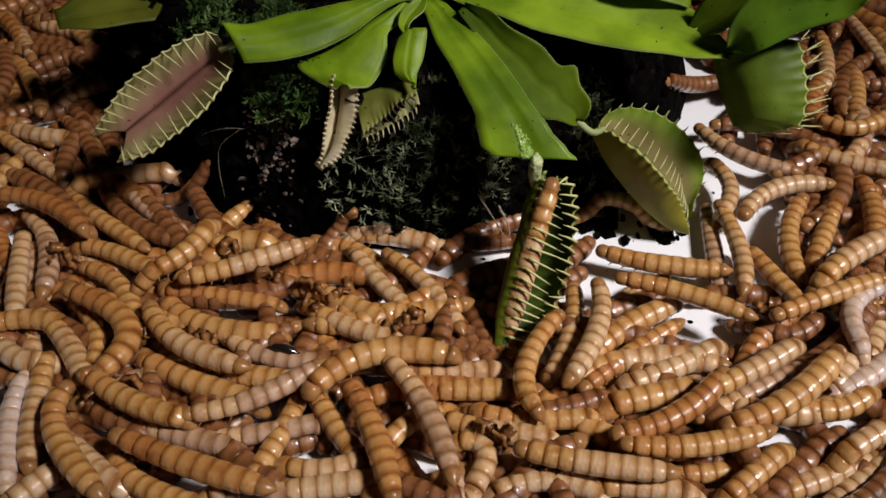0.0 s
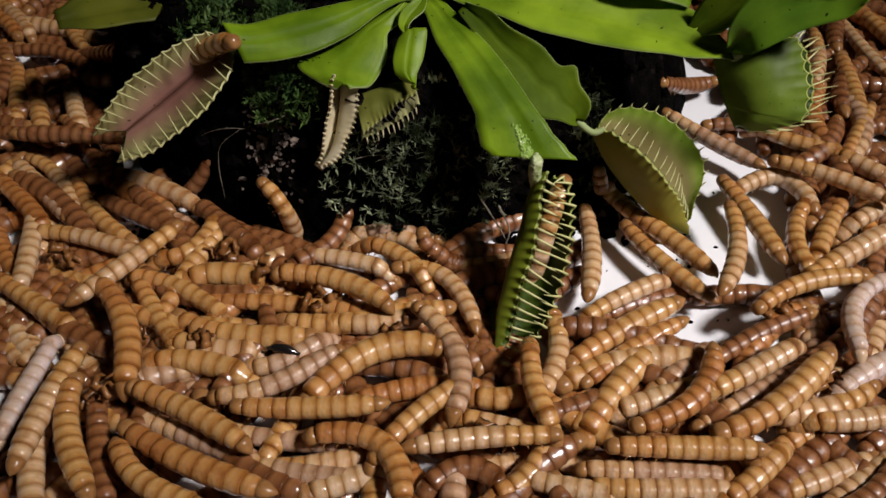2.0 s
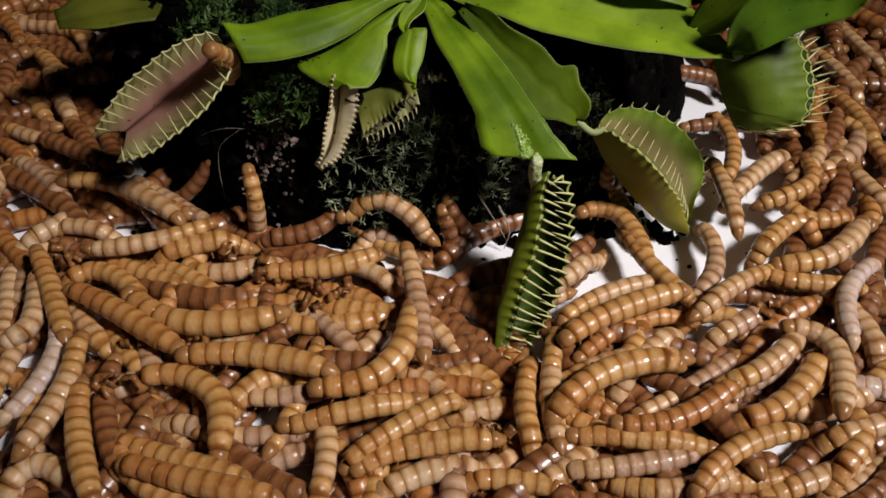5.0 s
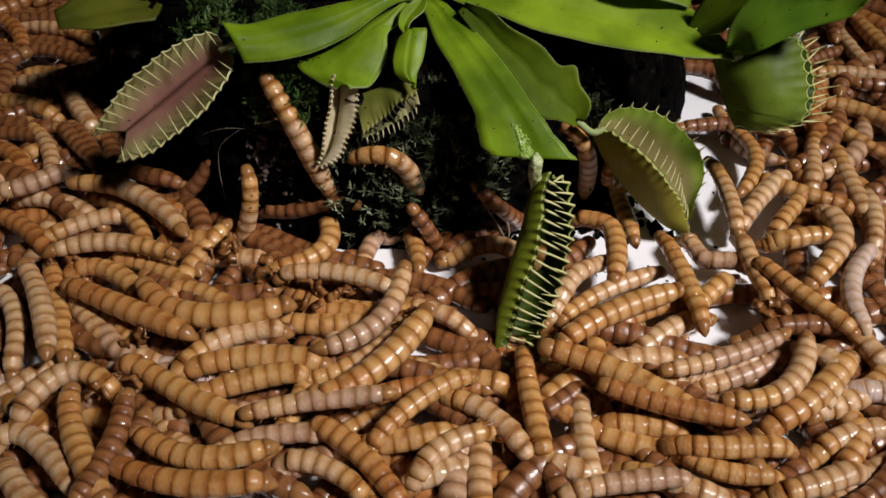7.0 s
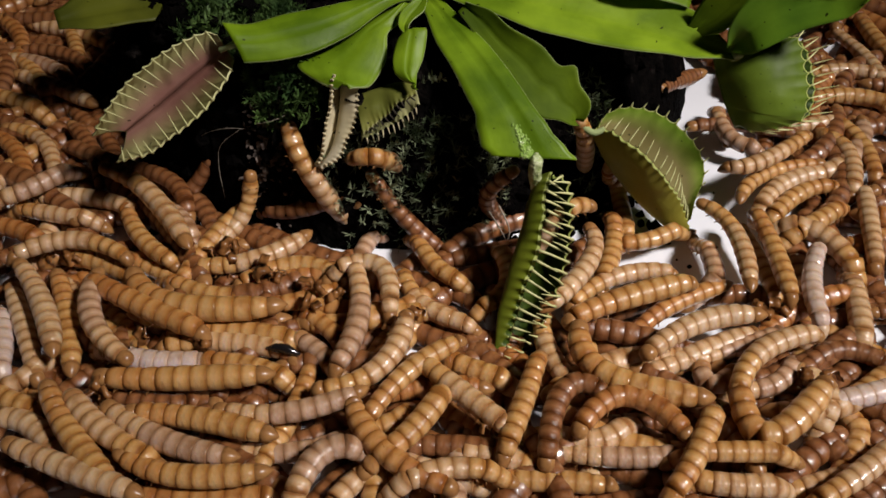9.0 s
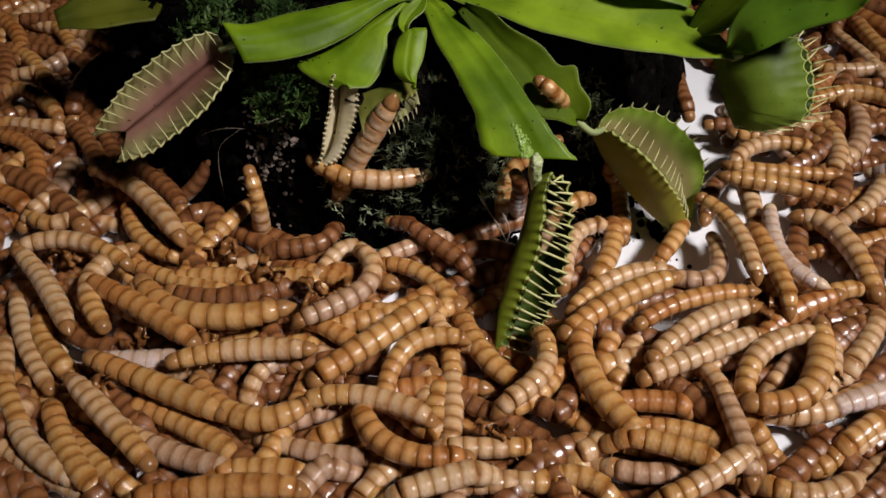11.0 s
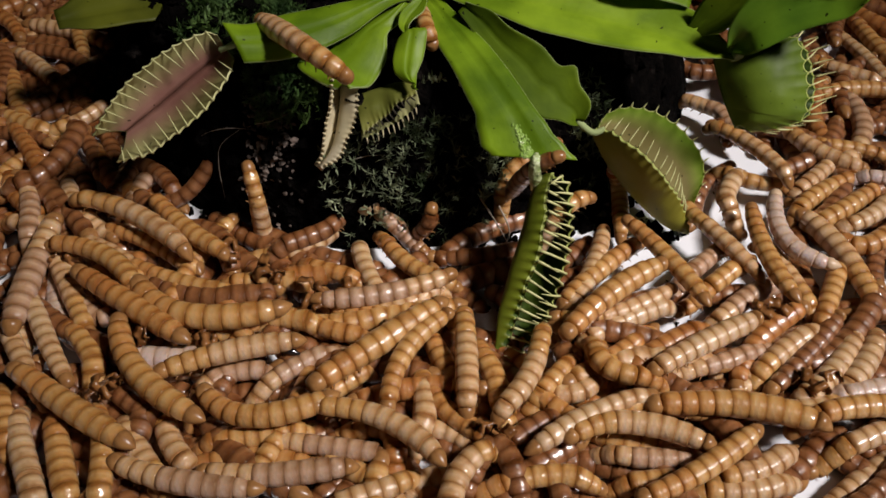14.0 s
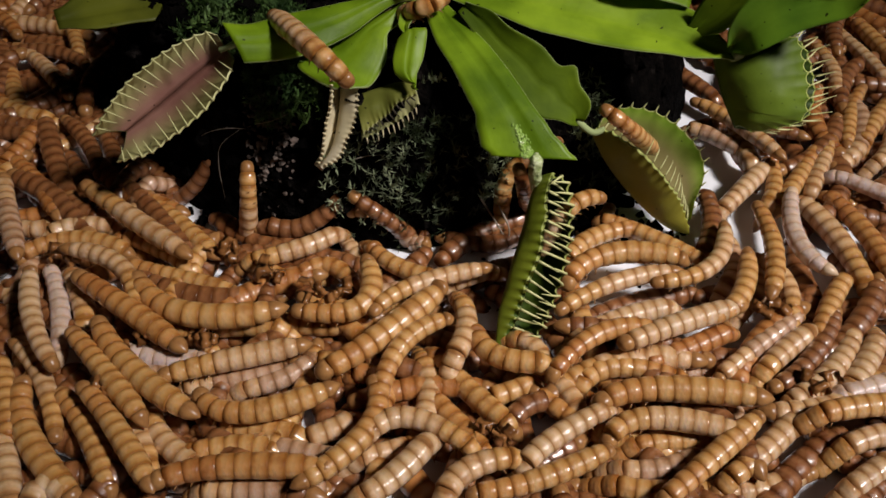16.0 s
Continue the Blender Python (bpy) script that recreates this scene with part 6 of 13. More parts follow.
    crawl("tan", 0.86, PILE, [(0, (-35.9, 75.8, 6.7), (-31.3, 70.1, 6.7), (-22.7, 66.3, 6.7)), (1, (-34.7, 72.6, 4), (-31.3, 68.8, 4), (-24.1, 65.9, 4)), (2, (-32.8, 72.6, 4), (-28.3, 71.2, 4), (-23.8, 70.9, 4)), (3, (-32, 72.6, 4), (-27.6, 71.3, 4), (-23.5, 70.9, 4)), (4, (-32.6, 72.2, 4), (-31.5, 73.5, 4), (-24.8, 70.9, 4)), (6.5, (-31.8, 68.4, 4), (-27.2, 72.6, 4), (-21.2, 74.4, 4)), (7.5, (-29.7, 67.1, 6.7), (-26.4, 70.5, 6.7), (-21.2, 72.2, 6.7)), (9, (-33.2, 71.8, 4), (-26.4, 72.2, 4), (-19.4, 70.9, 4)), (11.5, (-33.3, 65.5, 6.7), (-25.4, 68.4, 6.7), (-12.8, 68.8, 6.7)), (12.5, (-32.7, 65.5, 6.7), (-25.4, 68.8, 6.7), (-17.3, 67.1, 6.7)), (13.5, (-32.7, 65.5, 6.7), (-25.4, 68.8, 6.7), (-16.9, 70.1, 6.7)), (15, (-32, 65.1, 6.7), (-25.2, 67.6, 6.7), (-16.9, 69.6, 6.7)), (16, (-32, 65.1, 6.7), (-25.8, 67.1, 6.7), (-16.2, 69.6, 6.7))])
    crawl("golden", 0.95, PILE, [(0, (-34.5, 78.1, 4), (-28.8, 74.4, 4), (-20.7, 73.5, 4)), (1, (-33.3, 78.5, 6.7), (-27.4, 72.6, 6.7), (-18.6, 72.6, 6.7)), (2, (-34.5, 78.1, 4), (-27.3, 73.5, 4), (-13.4, 73.3, 4)), (3, (-32.4, 74, 6.7), (-23.9, 72.2, 6.7), (-12.5, 73.1, 6.7)), (4, (-30.4, 70.5, 6.7), (-21.6, 69.6, 6.7), (-13, 66.3, 6.7)), (6.5, (-30.2, 65.9, 6.7), (-21.9, 67.6, 6.7), (-12.7, 67.1, 6.7)), (7.5, (-30.1, 69.6, 4), (-24.2, 70.9, 4), (-17.3, 70.5, 4)), (9, (-32.2, 73.5, 4), (-25.2, 73.5, 4), (-18.9, 72.6, 4)), (11.5, (-31.4, 74.4, 1.8), (-23.5, 74, 1.8), (-13.6, 72.7, 1.8)), (12.5, (-30.6, 72.6, 4), (-23, 72.2, 4), (-13.2, 70.9, 4)), (13.5, (-29.8, 72.2, 4), (-26.8, 74.4, 4), (-22.7, 75.3, 4)), (15, (-28, 73.5, 4), (-24, 74.9, 4), (-19.8, 74.4, 4)), (16, (-30.2, 74, 4), (-25.4, 74.9, 4), (-20.5, 74.4, 4))])
    crawl("amber", 0.86, PILE, [(0, (-34.9, 80.5, 4), (-28.3, 79.5, 4), (-20.9, 78.1, 4)), (1, (-32, 80, 4), (-26.1, 79.5, 4), (-20.2, 78.1, 4)), (2, (-31.4, 79, 4), (-23.1, 78.5, 4), (-13.1, 77.6, 4)), (3, (-31.6, 81.9, 4), (-25.6, 80.9, 4), (-19.5, 78.1, 4)), (4, (-27.9, 77.1, 4), (-21, 78.5, 4), (-16, 78.5, 4)), (6.5, (-28.6, 79.1, 1.8), (-21.5, 80.5, 1.8), (-16.4, 80.5, 1.8)), (7.5, (-22.9, 80, 1.8), (-17.9, 81, 1.8), (-14.4, 82.9, 1.8)), (9, (-22.4, 78.1, 4), (-17.5, 79, 4), (-14, 80.9, 4)), (11.5, (-18.8, 84.9, 4), (-15.7, 83.9, 4), (-11.9, 81.9, 4)), (12.5, (-18, 83.9, 4), (-15.7, 83.9, 4), (-12.7, 82.4, 4)), (13.5, (-17.7, 84.9, 4), (-15, 83.9, 4), (-12, 82.9, 4)), (15, (-18, 84.4, 4), (-15, 83.9, 4), (-12, 82.4, 4)), (16, (-18, 83.9, 4), (-15.1, 84.9, 4), (-12.4, 82.9, 4))])
    crawl("grey", 0.86, PILE, [(0, (-25.8, 72.6, 4), (-21.3, 70, 4), (-15.1, 69.2, 4)), (1, (-22.4, 67.9, 4), (-19.1, 68.4, 4), (-15.1, 69.2, 4)), (2, (-22.6, 68.5, 4), (-19.2, 69.2, 4), (-15.1, 72.2, 4)), (3, (-22.6, 74.4, 4), (-18.2, 72.6, 4), (-15.2, 70.5, 4)), (4, (-19.3, 76.2, 4), (-15, 74.9, 4), (-10.5, 70.9, 4)), (6.5, (-17.4, 78.1, 4), (-15, 75.3, 4), (-12.6, 71.8, 4)), (7.5, (-17.8, 80, 1.8), (-15.4, 77.2, 1.8), (-12.9, 73.5, 1.8)), (9, (-17.5, 72.6, 4), (-15.3, 70.9, 4), (-13, 68.4, 4)), (10.25, (-20.4, 68.4, 4), (-17.9, 69.7, 4), (-13.8, 69.5, 4)), (11.5, (-23.2, 64.3, 4), (-20.4, 68.4, 4), (-14.6, 70.5, 4)), (12.5, (-21.8, 63.5, 4), (-18, 65.1, 4), (-14.5, 69.2, 4)), (13.5, (-21.3, 65.1, 4), (-18.3, 67.5, 4), (-15.1, 69.2, 4)), (15, (-19.9, 64.3, 4), (-16.4, 68.4, 4), (-10.6, 72.6, 4)), (16, (-23.3, 65.1, 4), (-18.9, 66.7, 4), (-15.8, 69.2, 4))])
    crawl("golden", 1.00, PILE, [(0, (-35, 69.2, 4), (-29.4, 66.3, 4), (-23.1, 63.9, 4)), (1, (-34.5, 68.4, 4), (-28.9, 66.7, 4), (-23.4, 65.9, 4)), (2, (-34.4, 69.2, 4), (-29.6, 69.2, 4), (-24.5, 67.7, 4)), (3, (-32.4, 67.1, 6.7), (-26.1, 64.7, 6.7), (-19.5, 63.9, 6.7)), (4, (-31.7, 63.9, 6.7), (-23.9, 63.2, 6.7), (-21.6, 56.5, 6.7)), (6.5, (-37.4, 69.2, 4), (-33.7, 67.5, 4), (-26.7, 58.2, 4)), (7.5, (-37.9, 65.5, 6.7), (-28.4, 63.2, 6.7), (-20.1, 63.2, 6.7)), (9, (-41, 65.1, 6.7), (-31.2, 64.7, 6.7), (-18.4, 65.5, 6.7)), (11.5, (-42.9, 69.6, 6.7), (-34.3, 63.9, 6.7), (-24.9, 57.5, 6.7)), (12.5, (-42.9, 74.9, 6.7), (-37.4, 66.3, 6.7), (-27.5, 58.6, 6.7)), (13.5, (-38.8, 74.9, 6.7), (-34.6, 65.5, 6.7), (-25, 58.3, 6.7)), (15, (-41.6, 76.7, 6.7), (-37.6, 67.1, 6.7), (-26.1, 59.4, 6.7)), (16, (-42, 74, 6.7), (-36.1, 66.3, 6.7), (-26.7, 59.4, 6.7))])
    crawl("golden", 0.86, PILE, [(0, (-28.5, 68.4, 4), (-22.9, 67.1, 4), (-17.5, 66.3, 4)), (1, (-26.2, 70.9, 4), (-22.6, 69.2, 4), (-17.1, 68.8, 4)), (2, (-26.8, 72.7, 1.8), (-23.1, 70.9, 1.8), (-17.5, 70.5, 1.8)), (3, (-25.1, 68.4, 4), (-22.7, 70, 4), (-18.4, 68.4, 4)), (4, (-24, 65.1, 4), (-22.9, 66.7, 4), (-21.7, 67.9, 4)), (6.5, (-25.9, 60.1, 6.7), (-21.4, 63.9, 6.7), (-16.5, 65.5, 6.7)), (7.5, (-29.6, 67.1, 4), (-24.3, 67.5, 4), (-18.4, 67.9, 4)), (9, (-28, 69.2, 4), (-23.1, 68.4, 4), (-18.9, 66.7, 4)), (11.5, (-27.9, 63.9, 6.7), (-21.9, 58.6, 6.7), (-15.4, 60.9, 6.7)), (12.5, (-27.7, 63.2, 6.7), (-22, 59, 6.7), (-14.7, 60.9, 6.7)), (13.5, (-26.8, 63.2, 6.7), (-20.8, 59.4, 6.7), (-12.3, 62.4, 6.7)), (15, (-27.7, 63.2, 6.7), (-22.2, 60.1, 6.7), (-12.3, 62.4, 6.7)), (16, (-27.7, 63.2, 6.7), (-22.2, 60.1, 6.7), (-11.8, 63.9, 6.7))])
    crawl("grey", 0.86, PILE, [(0, (-29.6, 59.7, 6.7), (-21.2, 62, 6.7), (-13.4, 67.6, 6.7)), (1, (-29.5, 59, 6.7), (-21.7, 61.2, 6.7), (-13.4, 67.1, 6.7)), (2, (-25, 62.4, 6.7), (-19.5, 63.8, 6.7), (-12.7, 68.6, 6.7)), (3, (-25, 62.4, 6.7), (-18.1, 63.2, 6.7), (-13.2, 68.8, 6.7)), (4, (-23.3, 65.1, 4), (-18, 65.1, 4), (-13, 67.5, 4)), (6.5, (-23.3, 59.4, 6.7), (-15.4, 60.9, 6.7), (-4.1, 62.8, 6.7)), (7.5, (-23.4, 59.7, 6.7), (-16.7, 62, 6.7), (-5.4, 63.2, 6.7)), (9, (-26.1, 60.9, 6.7), (-17.2, 60.1, 6.7), (-8, 63.9, 6.7)), (11.5, (-21.3, 60.4, 4), (-18.2, 60.8, 4), (-15.4, 62, 4)), (12.5, (-28.1, 65.9, 4), (-24.3, 67.5, 4), (-19.5, 66.7, 4)), (13.5, (-28.7, 65.9, 4), (-26.4, 67.9, 4), (-23.1, 68.4, 4)), (15, (-25.3, 65.1, 4), (-22.8, 65.9, 4), (-19.5, 66.7, 4)), (16, (-29.3, 65.5, 4), (-24.2, 66.7, 4), (-19.7, 67.9, 4))])
    crawl("golden", 0.86, PILE, [(0, (-40.4, 65.1, 6.7), (-35, 61.6, 6.7), (-29.6, 59.7, 6.7)), (1, (-39, 64.7, 6.7), (-34.4, 61.6, 6.7), (-29.5, 59.4, 6.7)), (2, (-34.8, 63.5, 6.7), (-27.8, 60, 6.7), (-21.6, 56.1, 6.7)), (3, (-36, 63.2, 6.7), (-29.2, 60.9, 6.7), (-18.8, 57.9, 6.7)), (4, (-35.5, 59.7, 4), (-29.1, 57.5, 4), (-22.5, 55.3, 4)), (6.5, (-35, 58.6, 6.7), (-28, 54.4, 6.7), (-17.7, 54.4, 6.7)), (7.5, (-32.6, 57.9, 6.7), (-25.7, 55.1, 6.7), (-19.3, 57.2, 6.7)), (9, (-34.7, 60.1, 6.7), (-27.7, 59.4, 6.7), (-18.7, 57.2, 6.7)), (11.5, (-35.3, 62.7, 4), (-29.7, 60.4, 4), (-23.2, 56, 4)), (12.5, (-32.2, 58.6, 6.7), (-22.2, 56.5, 6.7), (-11.4, 58.6, 6.7)), (13.5, (-34, 61.9, 1.8), (-23.5, 59.6, 1.8), (-12, 61.9, 1.8)), (15, (-25.8, 61.9, 1.8), (-20.5, 61.2, 1.8), (-17.1, 60.4, 1.8)), (16, (-25.2, 60.4, 4), (-20, 59.7, 4), (-16.7, 58.9, 4))])
    crawl("grey", 0.86, PILE, [(0, (-34.1, 60.4, 4), (-29.4, 58.9, 4), (-24.1, 57.5, 4)), (1, (-34.9, 61.2, 4), (-29.5, 59.7, 4), (-24, 57.1, 4)), (2, (-33.4, 60.8, 4), (-27.7, 58.6, 4), (-21.2, 55.9, 4)), (3, (-32.8, 60.4, 4), (-28, 58.6, 4), (-24.1, 57.5, 4)), (4, (-28.9, 59.7, 4), (-26.1, 58.6, 4), (-22.7, 56.7, 4)), (6.5, (-31.9, 63.1, 1.8), (-28.6, 63.1, 1.8), (-24.7, 63.5, 1.8)), (7.5, (-31.2, 61.6, 4), (-27.9, 61.6, 4), (-24.1, 62, 4)), (9, (-38.2, 61.6, 6.7), (-30.2, 56.5, 6.7), (-21.3, 54.4, 6.7)), (11.5, (-35.9, 59.7, 4), (-30.8, 56.7, 4), (-23.6, 54.6, 4)), (12.5, (-35.1, 59.4, 6.7), (-26.8, 51.7, 6.7), (-17.4, 51.7, 6.7)), (13.5, (-36.6, 55.1, 6.7), (-28.6, 51.7, 6.7), (-17.3, 50.7, 6.7)), (15, (-38.6, 58.1, 1.8), (-30.2, 54.6, 1.8), (-18.2, 53.5, 1.8)), (16, (-38.6, 58.1, 1.8), (-30.2, 54.6, 1.8), (-18.2, 53.5, 1.8))])
    crawl("amber", 0.97, PILE, [(0, (-35.6, 57.2, 6.7), (-27.2, 53.7, 6.7), (-18, 50.7, 6.7)), (1, (-35.2, 57.2, 6.7), (-27.1, 53, 6.7), (-18.5, 51, 6.7)), (2, (-35.3, 58.6, 6.7), (-27.2, 53.8, 6.7), (-17.4, 50.2, 6.7)), (3, (-35.6, 58.6, 6.7), (-27.8, 53.3, 6.7), (-18.3, 49.7, 6.7)), (4, (-32.6, 53.7, 6.7), (-25.2, 52.3, 6.7), (-17.2, 50, 6.7)), (6.5, (-34.6, 54.4, 6.7), (-27.9, 51, 6.7), (-19.6, 50.7, 6.7)), (7.5, (-33.5, 52.3, 6.7), (-26.8, 51.7, 6.7), (-19.2, 52.3, 6.7)), (9, (-32.7, 51.2, 4), (-25.4, 50.9, 4), (-18.9, 51.2, 4)), (11.5, (-31.1, 49.7, 6.7), (-22.6, 51, 6.7), (-15.5, 51, 6.7)), (12.5, (-32.9, 52.5, 1.8), (-23.9, 53.9, 1.8), (-16.4, 53.9, 1.8)), (13.5, (-31.8, 53.2, 1.8), (-24.9, 56.7, 1.8), (-14.1, 56, 1.8)), (15, (-30.1, 50.3, 6.7), (-23.6, 53.7, 6.7), (-13.4, 53, 6.7)), (16, (-29.8, 51.7, 6.7), (-23, 53.3, 6.7), (-12.2, 53, 6.7))])
    crawl("golden", 0.86, PILE, [(0, (-35.5, 55.3, 4), (-32.4, 52.6, 4), (-27.2, 50.5, 4)), (1, (-34.6, 54.4, 6.7), (-31.4, 51, 6.7), (-27, 49.4, 6.7)), (2, (-34.7, 55.2, 6.7), (-31.4, 51.5, 6.7), (-26.1, 49, 6.7)), (3, (-34.7, 55.1, 6.7), (-31.6, 51.7, 6.7), (-26.4, 49, 6.7)), (4, (-34.6, 55.8, 6.7), (-31.6, 51.7, 6.7), (-26.4, 49, 6.7)), (6.5, (-36.5, 58.9, 1.8), (-33.3, 54.6, 1.8), (-27.8, 51.8, 1.8)), (7.5, (-37.5, 58.9, 1.8), (-29.7, 55.3, 1.8), (-18.5, 56, 1.8)), (9, (-35.5, 55.8, 6.7), (-28.2, 52.3, 6.7), (-17.5, 53, 6.7)), (11.5, (-23.6, 54.6, 4), (-20.6, 55.3, 4), (-15.7, 55, 4)), (12.5, (-28.2, 56, 4), (-21.5, 56.7, 4), (-15.8, 56.4, 4)), (13.5, (-24.7, 57.5, 4), (-19.8, 58.2, 4), (-15.5, 59.7, 4)), (15, (-28.1, 58.9, 4), (-25.6, 59.3, 4), (-22.4, 58.9, 4)), (16, (-27.7, 56.7, 4), (-22.8, 57.5, 4), (-19, 57.1, 4))])
    crawl("golden", 0.86, PILE, [(0, (-42.3, 63.9, 6.7), (-42.4, 57.9, 6.7), (-35.2, 49.7, 6.7)), (1, (-42.8, 64.7, 6.7), (-41.6, 57.9, 6.7), (-37.7, 52.3, 6.7)), (2, (-42.1, 64.3, 6.7), (-41.1, 57.9, 6.7), (-37.1, 50.5, 6.7)), (3, (-42.1, 63.2, 6.7), (-40.5, 57.2, 6.7), (-36.4, 49.7, 6.7)), (4, (-40.9, 63.5, 6.7), (-39.5, 57.2, 6.7), (-36.4, 49.7, 6.7)), (6.5, (-41.8, 63.2, 6.7), (-40.2, 57.2, 6.7), (-35.8, 49.7, 6.7)), (7.5, (-42.4, 63.2, 6.7), (-40.4, 57.9, 6.7), (-33.9, 49, 6.7)), (9, (-45.4, 64.7, 6.7), (-41, 57.9, 6.7), (-33.6, 50.3, 6.7)), (11.5, (-44.1, 62, 4), (-41.4, 56.7, 4), (-38.6, 53.2, 4)), (12.5, (-42.8, 64.3, 4), (-41.4, 58.9, 4), (-38.8, 53.9, 4)), (13.5, (-44.3, 60.4, 4), (-42.7, 56.7, 4), (-40.9, 52.6, 4)), (15, (-41.8, 60.4, 4), (-39.8, 55.3, 4), (-38.1, 51.2, 4)), (16, (-44.1, 64.3, 4), (-39.5, 58.9, 4), (-36, 52.6, 4))])
    crawl("tan", 0.86, PILE, [(0, (-47.5, 69.2, 4), (-46.7, 62, 4), (-45.6, 56, 4)), (1, (-45.8, 70.5, 6.7), (-45.6, 63.2, 6.7), (-44.6, 53.7, 6.7)), (2, (-42.1, 70.5, 6.7), (-44.4, 61.6, 6.7), (-45.5, 51.7, 6.7)), (3, (-44.3, 63.2, 6.7), (-45.3, 57.9, 6.7), (-44.6, 51.7, 6.7)), (4, (-41.4, 69.2, 6.7), (-43.1, 63.2, 6.7), (-43.7, 51.7, 6.7)), (6.5, (-41.7, 70.5, 6.7), (-42.8, 64.7, 6.7), (-47.8, 60.1, 6.7)), (7, (-38.5, 64.2, 6.7), (-43.3, 65.5, 6.7), (-46.8, 60.9, 6.7)), (7.5, (-35.4, 57.9, 6.7), (-43.9, 66.3, 6.7), (-45.8, 61.6, 6.7)), (9, (-31.6, 54.4, 6.7), (-37.3, 57.9, 6.7), (-41.5, 62, 6.7)), (11.5, (-31.1, 52, 6.7), (-38, 60.9, 6.7), (-43.3, 66.3, 6.7)), (12.5, (-31.9, 50.3, 6.7), (-35.2, 57.2, 6.7), (-39.4, 63.9, 6.7)), (13.5, (-30.4, 54.6, 4), (-34.1, 57.5, 4), (-35.7, 58.9, 4)), (15, (-33.9, 51.2, 4), (-34.4, 56, 4), (-34.3, 61.2, 4)), (16, (-32.4, 55.3, 4), (-33.8, 58.9, 4), (-35.9, 62.7, 4))])
    crawl("white", 0.86, PILE, [(0, (-49.5, 66.7, 4), (-49.1, 60.4, 4), (-46.9, 52.6, 4)), (1, (-46.3, 65.5, 6.7), (-48.3, 61.6, 6.7), (-46.8, 55.1, 6.7)), (2, (-47.5, 71.9, 4), (-48.6, 65.9, 4), (-49.7, 59.3, 4)), (3, (-45.8, 70.5, 6.7), (-45.7, 65.5, 6.7), (-48.9, 59.4, 6.7)), (4, (-47.4, 74, 6.7), (-46.1, 67.1, 6.7), (-49, 59.7, 6.7)), (6.5, (-50.1, 78.1, 1.8), (-48.7, 70.9, 1.8), (-51.7, 63.1, 1.8)), (7.5, (-56.6, 78.1, 1.8), (-55, 74.4, 1.8), (-54.2, 70.9, 1.8)), (9, (-55.2, 76.2, 4), (-53.7, 72.6, 4), (-52.9, 69.2, 4)), (11.5, (-51, 83.9, 1.8), (-49.9, 80, 1.8), (-48.4, 77.2, 1.8)), (12.5, (-49.8, 81.9, 4), (-48.7, 78.1, 4), (-47.2, 75.3, 4)), (13.5, (-51, 83.9, 1.8), (-49.9, 80, 1.8), (-48.4, 77.2, 1.8)), (15, (-51, 84.9, 4), (-48.6, 79, 4), (-46.1, 72.6, 4)), (16, (-51.1, 83.9, 4), (-48.3, 78.1, 4), (-46.3, 70.9, 4))])
    crawl("sand", 0.86, PILE, [(0, (-42.1, 54.6, 4), (-43.9, 52.6, 4), (-45.7, 50.5, 4)), (1, (-43.8, 55.3, 4), (-44.9, 53.9, 4), (-45.9, 51.2, 4)), (2, (-45.1, 61.3, 4), (-45.1, 56.4, 4), (-43.7, 50.9, 4)), (3, (-45.4, 55.3, 4), (-46.8, 53.9, 4), (-47.3, 51.9, 4)), (4, (-46.5, 56.7, 1.8), (-47.9, 55.3, 1.8), (-48.5, 53.2, 1.8)), (5.25, (-46.8, 55.7, 2.9), (-46.4, 53.6, 2.9), (-45.9, 51.9, 2.9)), (6.5, (-47, 54.6, 4), (-44.9, 51.9, 4), (-43.3, 50.5, 4)), (7.5, (-47.4, 53.9, 4), (-45.5, 51.9, 4), (-43.9, 50.5, 4)), (9, (-47.9, 56.5, 6.7), (-40.3, 53.3, 6.7), (-30.6, 49.7, 6.7)), (11.5, (-50.4, 58.9, 1.8), (-44.2, 55.3, 1.8), (-37.7, 52.1, 1.8)), (12.5, (-47.7, 55.8, 6.7), (-41.8, 52.3, 6.7), (-35.7, 49.4, 6.7)), (13.5, (-46.2, 53.9, 4), (-44.3, 51.9, 4), (-43.3, 50.5, 4)), (14.25, (-44.2, 53.9, 4), (-43.8, 52.5, 4), (-43.5, 51.2, 4)), (15, (-42.2, 53.9, 4), (-43.2, 53.2, 4), (-43.7, 51.9, 4)), (16, (-40.7, 51.9, 4), (-42.7, 52.6, 4), (-43.5, 51.2, 4))])
